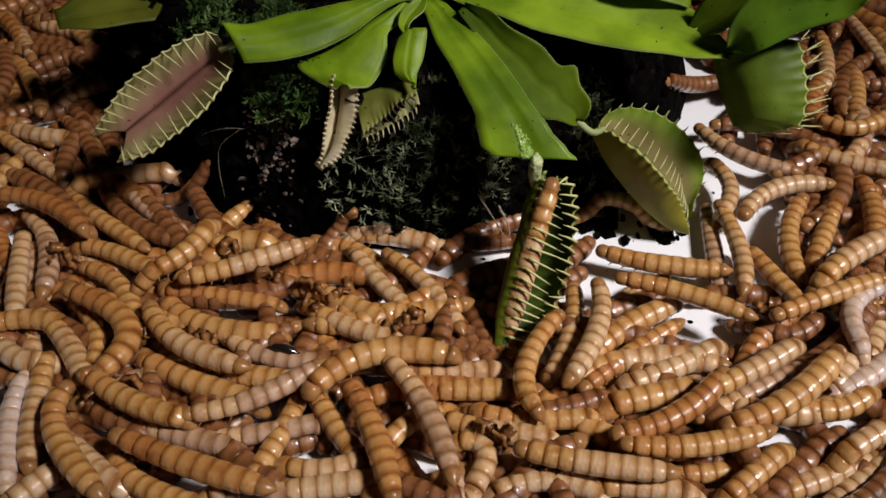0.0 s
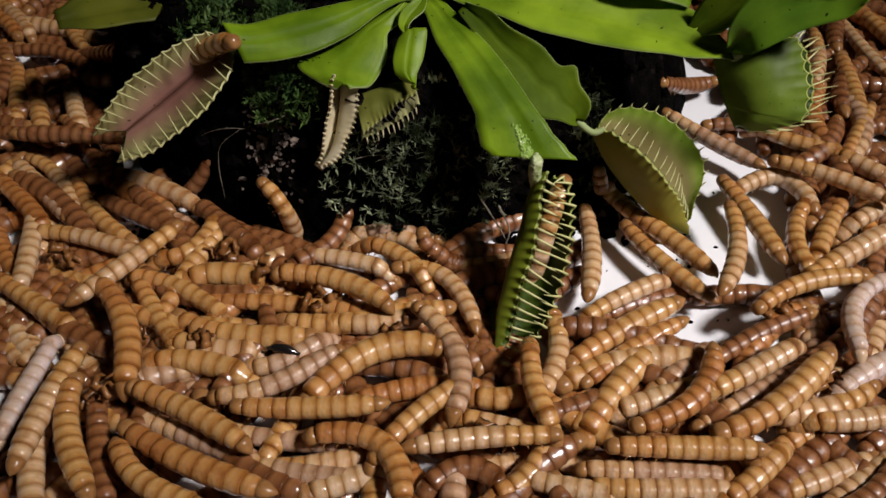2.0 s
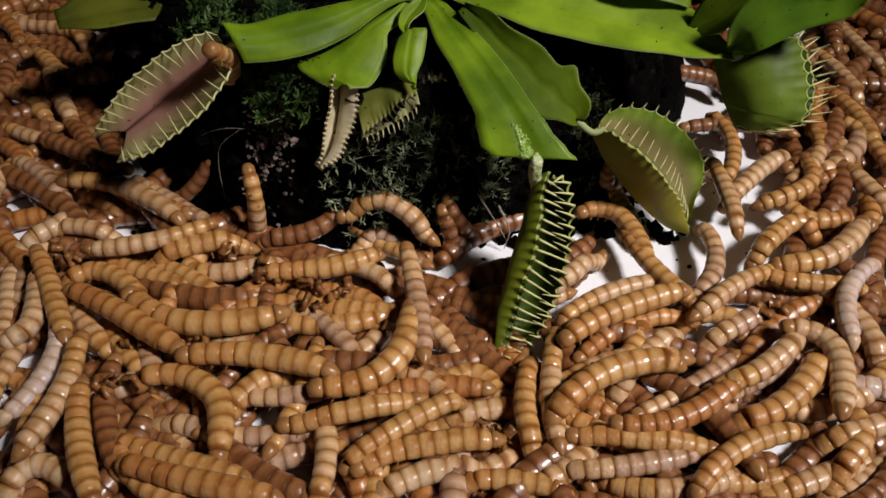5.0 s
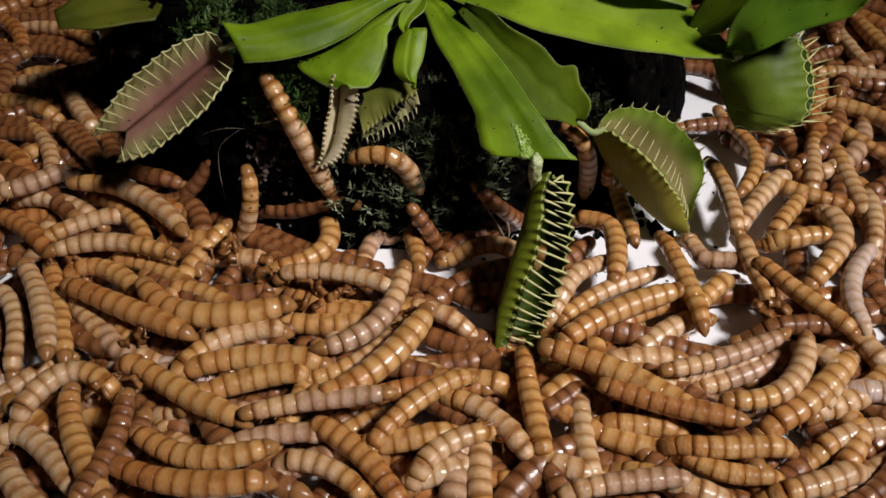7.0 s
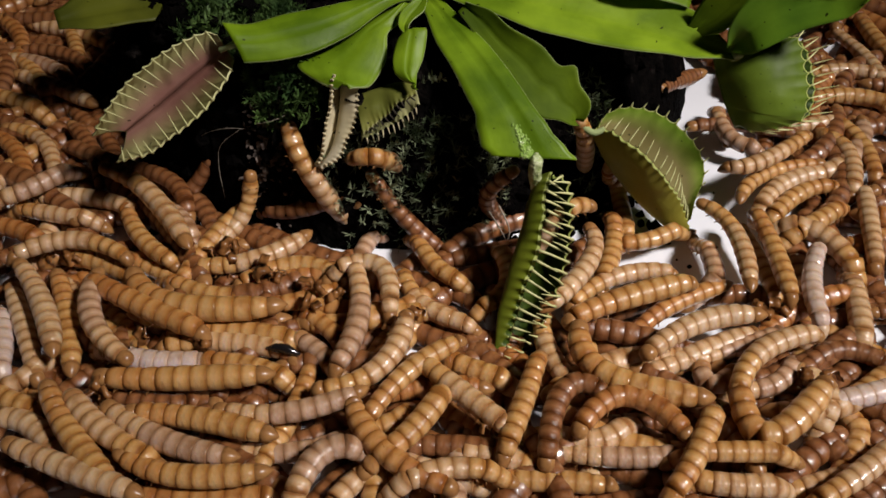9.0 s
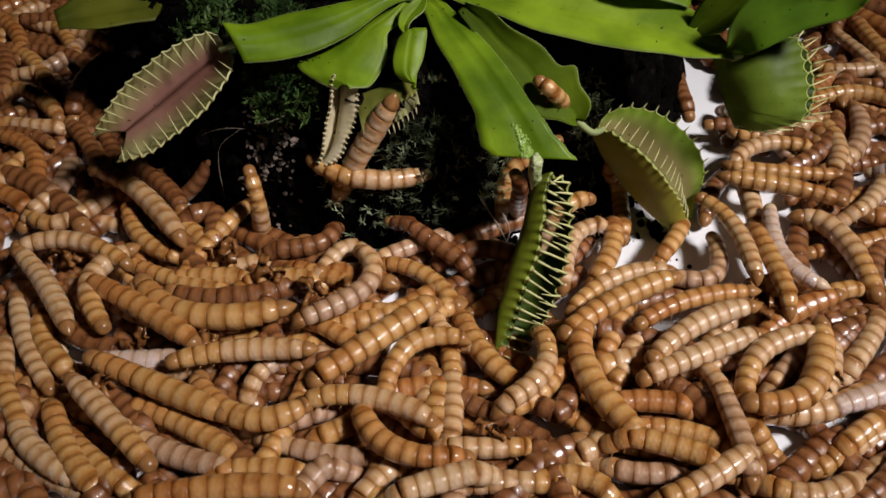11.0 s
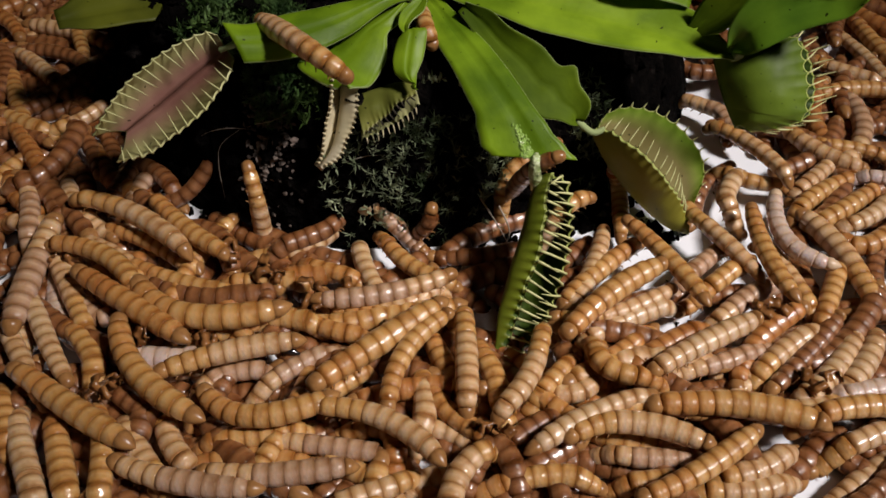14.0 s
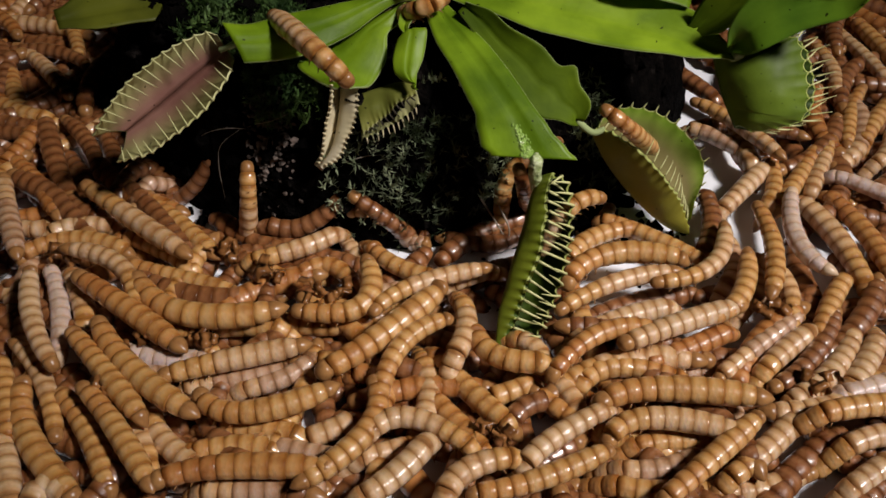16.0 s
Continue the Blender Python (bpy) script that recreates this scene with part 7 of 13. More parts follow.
    crawl("grey", 0.86, PILE, [(0, (-24.9, 58.6, 4), (-20.5, 59.1, 4), (-15.3, 60.3, 4)), (1, (-23.6, 57.2, 6.7), (-17.6, 58.3, 6.7), (-11.5, 59.7, 6.7)), (2, (-24.7, 59.7, 4), (-19.5, 58.5, 4), (-12.5, 57.8, 4)), (3, (-24.3, 57.9, 6.7), (-17.5, 57.5, 6.7), (-8.9, 57.5, 6.7)), (4, (-25.6, 58.9, 4), (-18.6, 58.6, 4), (-10.5, 60.1, 4)), (6.5, (-26.2, 58.9, 4), (-21.1, 58.9, 4), (-15.5, 59.7, 4)), (7.5, (-21.9, 52.3, 6.7), (-20.4, 56.1, 6.7), (-13.8, 57.2, 6.7)), (9, (-22.1, 56.7, 4), (-16.5, 56.7, 4), (-11.6, 58.2, 4)), (11.5, (-19.1, 58.2, 4), (-14, 56.7, 4), (-8.9, 56, 4)), (12.5, (-17.7, 56.7, 4), (-14, 56.7, 4), (-10.2, 56, 4)), (13.5, (-17.9, 58.2, 4), (-13.4, 57.5, 4), (-7.7, 56.7, 4)), (15, (-19.1, 58.2, 4), (-14, 57.5, 4), (-9, 56.7, 4)), (16, (-20.4, 58.2, 4), (-15.2, 56.7, 4), (-11.4, 56, 4))])
    crawl("tan", 0.86, PILE, [(0, (-17.2, 55, 4), (-12.5, 54.6, 4), (-8.6, 56.2, 4)), (1, (-14.9, 53.2, 4), (-11.4, 55.3, 4), (-8.4, 56.7, 4)), (2, (-17.5, 54.8, 4), (-12.9, 55.3, 4), (-7.8, 56.5, 4)), (3, (-17.9, 56.1, 1.8), (-13.2, 56.7, 1.8), (-8, 57.9, 1.8)), (4, (-16.1, 53.2, 4), (-13.2, 55.3, 4), (-11, 58.2, 4)), (5.25, (-12.2, 51.5, 5.3), (-12.4, 55.2, 5.3), (-13.1, 58, 5.3)), (6.5, (-8.4, 49.7, 6.7), (-11.7, 55.1, 6.7), (-15.1, 57.9, 6.7)), (7, (-9.7, 52.2, 5.3), (-13, 54.2, 5.3), (-16.1, 54.9, 5.3)), (7.5, (-11, 54.6, 4), (-14.3, 53.2, 4), (-17.1, 51.9, 4)), (9, (-8.2, 53.9, 4), (-9.4, 53.2, 4), (-11.1, 51.2, 4)), (11.5, (-5.2, 55.3, 4), (-6.4, 53.9, 4), (-8.1, 51.9, 4)), (12.5, (-4, 56, 4), (-5.2, 54.6, 4), (-6.9, 53.2, 4)), (13.5, (-3.9, 53.2, 4), (-6.3, 51.9, 4), (-9.9, 51.2, 4)), (15, (-5.1, 53.9, 4), (-7.6, 53.2, 4), (-9.9, 51.2, 4)), (16, (-4, 57.5, 4), (-6.5, 56.7, 4), (-8.9, 56, 4))])
    crawl("golden", 1.00, PILE, [(0, (-14.9, 63.2, 6.7), (-8.2, 68.4, 6.7), (1.1, 68, 6.7)), (1, (-14.3, 63.2, 6.7), (-9.4, 67.1, 6.7), (-1.9, 69.6, 6.7)), (2, (-14.8, 62.5, 6.7), (-8.5, 68.6, 6.7), (-1.2, 69.5, 6.7)), (3, (-14.9, 63.2, 6.7), (-8.1, 66.3, 6.7), (-3, 74, 6.7)), (4, (-14, 63.2, 6.7), (-6.1, 66.3, 6.7), (-4.4, 76.2, 6.7)), (6.5, (-14.9, 63.2, 6.7), (-6.8, 67.1, 6.7), (-2.3, 74.9, 6.7)), (7.5, (-13.9, 62.4, 6.7), (-9.3, 64.7, 6.7), (-1.7, 75.3, 6.7)), (9, (-14.7, 65.9, 1.8), (-9.8, 68.4, 1.8), (-1.7, 79.5, 1.8)), (11.5, (-13.9, 66.3, 6.7), (-6.4, 72.2, 6.7), (-1.7, 75.8, 6.7)), (12.5, (-14.6, 66.3, 6.7), (-6.4, 72.2, 6.7), (0.4, 76.7, 6.7)), (13.5, (-15.5, 62.4, 6.7), (-10.7, 67.1, 6.7), (1.1, 76.7, 6.7)), (15, (-14.2, 65.9, 6.7), (-7, 71.3, 6.7), (-0.3, 77.6, 6.7)), (16, (-13.6, 65.9, 6.7), (-7, 71.3, 6.7), (-0.3, 78.5, 6.7))])
    crawl("amber", 0.86, PILE, [(0, (-10.2, 63.2, 6.7), (-7.7, 57.9, 6.7), (-5.5, 51, 6.7)), (1, (-13.7, 63.2, 6.7), (-7.8, 60.9, 6.7), (-6.1, 50.3, 6.7)), (2, (-13.8, 57.3, 6.7), (-6.8, 56.1, 6.7), (-4.2, 49.4, 6.7)), (3, (-12.9, 54.4, 6.7), (-7.5, 55.8, 6.7), (1, 55.8, 6.7)), (3.5, (-12.3, 53.1, 5.3), (-9.4, 55.2, 5.3), (-5, 56.6, 5.3)), (4, (-11.7, 51.9, 4), (-11.3, 54.6, 4), (-10.9, 57.5, 4)), (6.5, (-5.6, 51.2, 4), (-9, 56.7, 4), (-14.2, 58.9, 4)), (7.5, (-3.7, 49.7, 6.7), (-9.3, 55.1, 6.7), (-12.8, 60.1, 6.7)), (9, (0.4, 51, 6.7), (-6.3, 55.1, 6.7), (-10, 61.2, 6.7)), (11.5, (1, 56.5, 6.7), (-5.1, 55.8, 6.7), (-9.6, 59.4, 6.7)), (12.5, (-4.7, 59.7, 4), (-6.5, 58.2, 4), (-9, 57.5, 4)), (13, (-4.3, 56.5, 4), (-5.5, 57.9, 4), (-8.4, 58.2, 4)), (13.5, (-3.9, 53.2, 4), (-4.6, 57.5, 4), (-7.8, 58.9, 4)), (14.25, (-6.4, 59.6, 4), (-7.3, 61.3, 4), (-9.6, 61.6, 4)), (15, (-8.9, 65.9, 4), (-10.1, 65.1, 4), (-11.4, 64.3, 4)), (15.5, (-9.2, 66.7, 4), (-8.5, 65.5, 4), (-9.4, 63.5, 4)), (16, (-9.6, 67.5, 4), (-6.9, 65.9, 4), (-7.4, 62.7, 4))])
    crawl("grey", 0.94, PILE, [(0, (-7.2, 68.4, 6.7), (-2.1, 60.9, 6.7), (1.2, 51, 6.7)), (1, (-2, 74, 6.7), (-0.3, 67.1, 6.7), (-0.9, 59.4, 6.7)), (2, (-2.9, 75.3, 6.7), (1.6, 68, 6.7), (1, 59.5, 6.7)), (3, (-1, 78.5, 6.7), (1.8, 73.1, 6.7), (2.4, 67.1, 6.7)), (4, (-3.9, 85.4, 6.7), (-1.3, 76.7, 6.7), (1, 67.1, 6.7)), (6.5, (-3.9, 85.4, 6.7), (-5.8, 75.8, 6.7), (-10.2, 68.8, 6.7)), (7.5, (-6.3, 79.5, 6.7), (-9.6, 70.5, 6.7), (-17.4, 68.4, 6.7)), (9, (-11, 81.4, 6.7), (-10.2, 74, 6.7), (-12.1, 67.1, 6.7)), (11.5, (-10.5, 85.4, 6.7), (-9.5, 79.5, 6.7), (-17.5, 74.9, 6.7)), (12.5, (-12, 85.4, 6.7), (-9.5, 79.5, 6.7), (-15.3, 74, 6.7)), (13.5, (1.9, 81.4, 6.7), (-7.3, 77.6, 6.7), (-16.9, 76.7, 6.7)), (15, (2, 86, 1.8), (-7.7, 82, 1.8), (-17.9, 81, 1.8)), (16, (2, 86, 1.8), (-7.7, 82, 1.8), (-17.9, 81, 1.8))])
    crawl("golden", 0.86, PILE, [(0, (-6.2, 57.8, 4), (-4.7, 59.7, 4), (-2.5, 61.6, 4)), (1, (-9, 57.5, 4), (-5.3, 59.3, 4), (-2.8, 61.6, 4)), (2, (-6.6, 55.6, 6.7), (-3.1, 59.7, 6.7), (1, 63.3, 6.7)), (3, (-9.7, 52.3, 6.7), (-5.1, 56.5, 6.7), (1, 63.2, 6.7)), (4, (-9.9, 54.4, 6.7), (-4, 58.6, 6.7), (1, 61.6, 6.7)), (6.5, (-7.6, 56.5, 6.7), (-2.8, 60.1, 6.7), (1, 62.4, 6.7)), (7.5, (-6.4, 57.9, 6.7), (-2.8, 63.9, 6.7), (3, 68, 6.7)), (9, (-8.3, 59.4, 6.7), (-4.2, 65.5, 6.7), (1.7, 70.1, 6.7)), (11.5, (-6.6, 62.4, 6.7), (-4.3, 69.6, 6.7), (1.7, 70.9, 6.7)), (12.5, (-6.6, 61.6, 6.7), (-4.9, 68.8, 6.7), (0.4, 72.2, 6.7)), (13.5, (-5.9, 60.9, 6.7), (-4.2, 68.8, 6.7), (0.8, 74.4, 6.7)), (15, (-7.2, 60.9, 6.7), (-4.9, 68.8, 6.7), (0.4, 74, 6.7)), (16, (-7.2, 61.6, 6.7), (-4.9, 69.6, 6.7), (0.4, 73.5, 6.7))])
    crawl("golden", 0.86, PILE, [(0, (-14.7, 64.3, 4), (-12.4, 60.4, 4), (-10.3, 57.5, 4)), (1, (-17.3, 58.2, 4), (-13.5, 58.6, 4), (-10.4, 59.3, 4)), (2, (-25.2, 61.2, 6.7), (-15.3, 60.7, 6.7), (-4.6, 61.6, 6.7)), (3, (-24.2, 60.9, 6.7), (-14.7, 60.5, 6.7), (-5.3, 60.9, 6.7)), (4, (-18.5, 60.9, 6.7), (-11.6, 60.9, 6.7), (-1.5, 61.6, 6.7)), (6.5, (-12.3, 58.9, 4), (-10.4, 59.7, 4), (-8.6, 60.8, 4)), (7.5, (-12.6, 60.4, 1.8), (-10.7, 61.2, 1.8), (-8.8, 62.3, 1.8)), (9, (-8.5, 59.7, 4), (-6, 60.4, 4), (-4.4, 61.6, 4)), (11.5, (-14.1, 58.2, 4), (-11.7, 59.7, 4), (-10.5, 61.2, 4)), (12, (-11.1, 54.7, 4), (-9.6, 56.8, 4), (-10.7, 59, 4)), (12.5, (-8.1, 51.2, 4), (-7.6, 53.9, 4), (-10.9, 56.7, 4)), (13.5, (-8.3, 52.5, 1.8), (-7.8, 55.3, 1.8), (-11.1, 58.1, 1.8)), (14.25, (-6.1, 54.1, 4.2), (-8.8, 53.5, 4.2), (-13.3, 54.5, 4.2)), (15, (-3.9, 55.8, 6.7), (-9.7, 51.7, 6.7), (-15.5, 51, 6.7)), (16, (-8, 64.7, 6.7), (-8.3, 57.9, 6.7), (-15.5, 51, 6.7))])
    crawl("golden", 0.86, PILE, [(0, (-17.7, 80.9, 4), (-13.2, 79, 4), (-8.2, 76, 4)), (1, (-16.3, 77.1, 6.7), (-8.6, 77.1, 6.7), (-1, 76.2, 6.7)), (2, (-20.3, 81.2, 6.7), (-13, 79.8, 6.7), (-7.1, 76.2, 6.7)), (3, (-21, 81.4, 6.7), (-13.8, 80.4, 6.7), (-7.3, 78.5, 6.7)), (4, (-21.7, 81.4, 6.7), (-13.8, 80.9, 6.7), (-7, 80, 6.7)), (6.5, (-22.4, 83.9, 4), (-16, 86.9, 4), (-14.9, 92.3, 4)), (7.5, (-20.3, 84.9, 4), (-16.1, 88, 4), (-15.7, 92.3, 4)), (9, (-25.8, 81.9, 4), (-18.8, 84.9, 4), (-13, 81.9, 4)), (11.5, (-25.6, 80.9, 4), (-22.9, 82.4, 4), (-17.9, 82.9, 4)), (12.5, (-24.8, 80, 4), (-22.9, 81.9, 4), (-20.1, 82.9, 4)), (13.5, (-25.4, 74.4, 4), (-22.8, 76.2, 4), (-18.5, 75.3, 4)), (15, (-19.6, 75.3, 6.7), (-14.1, 75.3, 6.7), (-11.4, 76.7, 6.7)), (16, (-19.6, 75.3, 6.7), (-9.9, 75.8, 6.7), (-10.5, 85.4, 6.7))])
    crawl("tan", 0.86, PILE, [(0, (-16.6, 77.6, 4), (-11.4, 74.4, 4), (-6.5, 72.9, 4)), (1, (-15.8, 76.2, 4), (-10, 74, 4), (-3.5, 76.7, 4)), (2, (-13.2, 75.3, 4), (-9, 75, 4), (-4.4, 76, 4)), (3, (-13, 76.2, 4), (-9.3, 74.4, 4), (-7.2, 72.6, 4)), (4, (-12, 72.6, 4), (-9.9, 71.8, 4), (-7.9, 73.5, 4)), (6.5, (-16.2, 67.9, 1.8), (-8.6, 71.8, 1.8), (-4.6, 78.1, 1.8)), (7.5, (-15.4, 64.3, 6.7), (-8.2, 68, 6.7), (-4.4, 74, 6.7)), (9, (-14, 63.2, 6.7), (-7.4, 66.3, 6.7), (-4.4, 74, 6.7)), (10.25, (-14.1, 62.8, 6.7), (-7.6, 64, 6.7), (-3.6, 65.6, 6.7)), (11.5, (-14.2, 62.4, 6.7), (-7.8, 61.6, 6.7), (-2.7, 57.2, 6.7)), (12.5, (-16.8, 62.4, 6.7), (-8.5, 61.6, 6.7), (-2, 53, 6.7)), (13.5, (-16, 60.9, 6.7), (-6.5, 59.4, 6.7), (0.4, 52.3, 6.7)), (15, (-16, 60.9, 6.7), (-8.3, 59.4, 6.7), (-0.8, 55.1, 6.7)), (16, (-14.2, 58.9, 4), (-12.3, 59.7, 4), (-11.1, 60.4, 4))])
    crawl("sand", 0.86, PILE, [(0, (-17.7, 51.7, 4), (-13, 52.4, 4), (-7.9, 53.2, 4)), (1, (-18.2, 53, 1.8), (-13.3, 53.7, 1.8), (-8.1, 54.6, 1.8)), (2, (-14.4, 51.7, 4), (-10, 53.2, 4), (-6.1, 54.8, 4)), (3, (-11.1, 51.9, 4), (-6.4, 53.9, 4), (-1.5, 53.9, 4)), (4, (-7.5, 51.2, 4), (-3.9, 53.2, 4), (1, 54.6, 4)), (6.5, (-5.1, 53.2, 4), (-0.9, 55.3, 4), (2.8, 55.3, 4)), (7.5, (-2.1, 52.6, 4), (0.4, 53.2, 4), (1.6, 53.9, 4)), (9, (-4, 55.3, 4), (-0.2, 53.9, 4), (2.8, 53.2, 4)), (11.5, (-3.7, 49.7, 6.7), (-0.2, 51.7, 6.7), (2.7, 53, 6.7)), (12.5, (-3.8, 51.2, 4), (-1.5, 53.2, 4), (1, 54.6, 4)), (13.5, (-3.9, 52.5, 1.8), (-1.5, 54.6, 1.8), (1, 56, 1.8)), (15, (-2.1, 53.2, 4), (0.4, 53.9, 4), (1, 51.9, 4)), (16, (-8.4, 49.7, 6.7), (-5, 52.3, 6.7), (-2.1, 55.8, 6.7))])
    crawl("tan", 0.86, PILE, [(0, (-3.6, 67.9, 4), (0.4, 67.5, 4), (5.8, 67.9, 4)), (1, (-7, 69.2, 4), (-4.3, 67.5, 4), (-2.3, 66.7, 4)), (2, (-7.2, 70.9, 1.8), (-4.4, 69.2, 1.8), (-2.3, 68.4, 1.8)), (3, (-4.3, 68.4, 4), (-2.3, 67.1, 4), (0.4, 66.7, 4)), (4, (-4.3, 67.5, 4), (-1.6, 65.9, 4), (-0.3, 64.3, 4)), (6.5, (-4.3, 68.4, 4), (-1.6, 67.5, 4), (1.1, 65.1, 4)), (7.5, (-4.4, 70, 1.8), (-1.6, 69.2, 1.8), (1.1, 66.7, 1.8)), (9, (-4.4, 70, 1.8), (-1.6, 69.2, 1.8), (1.1, 66.7, 1.8)), (11.5, (-1.6, 67.5, 4), (-2.2, 64.3, 4), (-2.2, 61.2, 4)), (12.5, (-2.9, 67.5, 4), (-2.5, 63.5, 4), (-2.8, 59.7, 4)), (13.5, (-2.3, 66.7, 4), (-1.9, 62.7, 4), (-2.2, 60.4, 4)), (15, (-2.9, 67.5, 4), (-2.5, 63.5, 4), (-2.8, 59.7, 4)), (16, (-2.3, 69.2, 4), (-1.6, 65.1, 4), (-2.2, 61.2, 4))])
    crawl("golden", 0.86, PILE, [(0, (-0.9, 65.1, 4), (3, 65.1, 4), (8, 65.1, 4)), (1, (1.1, 65.1, 4), (3.7, 64.3, 4), (8.3, 64.3, 4)), (2, (4.2, 64.1, 4), (6.4, 63.8, 4), (8.8, 64.3, 4)), (3, (-0.3, 65.1, 4), (3.1, 67.5, 4), (5, 65.1, 4)), (4, (-0.3, 66.7, 1.8), (3.2, 69.2, 1.8), (5.1, 66.7, 1.8)), (6.5, (-0.9, 65.9, 4), (2.4, 66.7, 4), (5.7, 67.1, 4)), (7.5, (1.1, 67.5, 4), (3.7, 66.7, 4), (7, 65.1, 4)), (9, (1.1, 69.2, 4), (3.8, 67.9, 4), (6.7, 66.7, 4)), (11.5, (3.9, 76.2, 4), (5.2, 70.9, 4), (7.7, 66.7, 4)), (12.5, (6.6, 71.8, 4), (7.8, 68.4, 4), (8.9, 64.3, 4)), (13.5, (5.2, 70.9, 4), (6.4, 65.9, 4), (8.1, 61.2, 4)), (15, (4.5, 71.8, 4), (5.8, 70, 4), (5.7, 67.5, 4)), (16, (3.8, 71.3, 6.7), (6.3, 68, 6.7), (10.9, 67.1, 6.7))])
    crawl("brown", 0.86, PILE, [(0, (-39.8, 62.7, 4), (-37.5, 61.2, 4), (-34.5, 60.8, 4)), (1, (-40.9, 62, 4), (-38.8, 61.2, 4), (-36.5, 59.7, 4)), (2, (-40.1, 63.9, 4), (-38.1, 57.5, 4), (-35.8, 51.1, 4)), (3, (-43.9, 70.9, 4), (-39.6, 64.3, 4), (-35.9, 51.9, 4)), (4, (-41.6, 72.6, 4), (-38.9, 64.3, 4), (-35.4, 52.6, 4)), (6.5, (-35.4, 63.2, 6.7), (-37.1, 57.2, 6.7), (-32.9, 49.7, 6.7)), (7.5, (-34.1, 63.2, 6.7), (-34.3, 55.8, 6.7), (-42.6, 53, 6.7)), (9, (-28.9, 63.5, 4), (-32.8, 63.1, 4), (-38.3, 64.3, 4)), (11.5, (-35.4, 60.4, 4), (-37.2, 62.7, 4), (-39.8, 65.1, 4)), (12.5, (-36.3, 61.9, 1.8), (-38.1, 64.3, 1.8), (-40.7, 66.7, 1.8)), (13.5, (-33, 61.2, 4), (-35.3, 62.7, 4), (-38.4, 65.1, 4)), (15, (-32.3, 60.8, 4), (-35.5, 63.5, 4), (-38.6, 65.9, 4)), (16, (-33.1, 62.3, 1.8), (-36.3, 65.1, 1.8), (-39.6, 67.5, 1.8))])
    crawl("golden", 0.86, PILE, [(0, (13.7, 74, 6.7), (9.5, 66.3, 6.7), (10.4, 60.5, 6.7)), (1, (11.8, 70.5, 6.7), (9.8, 65.5, 6.7), (10.1, 60.1, 6.7)), (2, (10.2, 68.8, 6.7), (10.3, 63.9, 6.7), (11.5, 59.5, 6.7)), (3, (10, 70.9, 4), (9.4, 66.7, 4), (9.1, 62.7, 4)), (4, (10.5, 69.2, 4), (9.3, 65.1, 4), (9.4, 61.2, 4)), (6.5, (8.9, 66.3, 6.7), (9.3, 62.4, 6.7), (10.1, 56.5, 6.7)), (7.5, (10.6, 70.9, 4), (10.5, 64.3, 4), (11.3, 57.5, 4)), (9, (10.9, 67.1, 6.7), (9.3, 62.4, 6.7), (7.1, 56.5, 6.7)), (11.5, (14.5, 68.4, 4), (10.9, 64.3, 4), (7.5, 63.1, 4)), (12.5, (14.9, 70, 1.8), (11.1, 65.9, 1.8), (7.7, 64.7, 1.8)), (13.5, (14.6, 69.2, 4), (13.4, 67.5, 4), (11.6, 65.1, 4)), (15, (13.7, 66.7, 4), (11.6, 65.1, 4), (9.5, 63.5, 4)), (16, (9.7, 65.9, 4), (8.3, 65.1, 4), (6.3, 64.3, 4))])
    crawl("brown", 0.86, PILE, [(0, (9.4, 62, 4), (14, 62.6, 4), (17.7, 63.9, 4)), (1, (9.7, 61.6, 4), (13.3, 62.3, 4), (17.1, 63.9, 4)), (2, (10.4, 61.6, 4), (14, 62.3, 4), (17.9, 63.9, 4)), (3, (14.4, 60.4, 4), (16.2, 65.1, 4), (19.9, 68.4, 4)), (4, (14.1, 64.3, 4), (15.6, 65.9, 4), (18.5, 68.4, 4)), (6.5, (11.4, 62, 4), (13.5, 64.3, 4), (16.2, 65.5, 4)), (7.5, (12, 62, 4), (13.7, 62.7, 4), (15.1, 64.3, 4)), (9, (11.3, 55.8, 6.7), (13.8, 63.2, 6.7), (17.6, 63.2, 6.7)), (11.5, (11.4, 62.7, 4), (13.2, 61.2, 4), (14.7, 63.5, 4)), (12.5, (11.7, 64.3, 1.8), (13.6, 62.7, 1.8), (15.1, 65.1, 1.8)), (13.5, (9.2, 57.5, 4), (11.2, 59.7, 4), (13.2, 61.2, 4)), (15, (5.5, 59.7, 4), (8.7, 60.4, 4), (11.3, 61.2, 4)), (16, (8.1, 61.2, 4), (9.5, 62.7, 4), (11.5, 63.5, 4))])
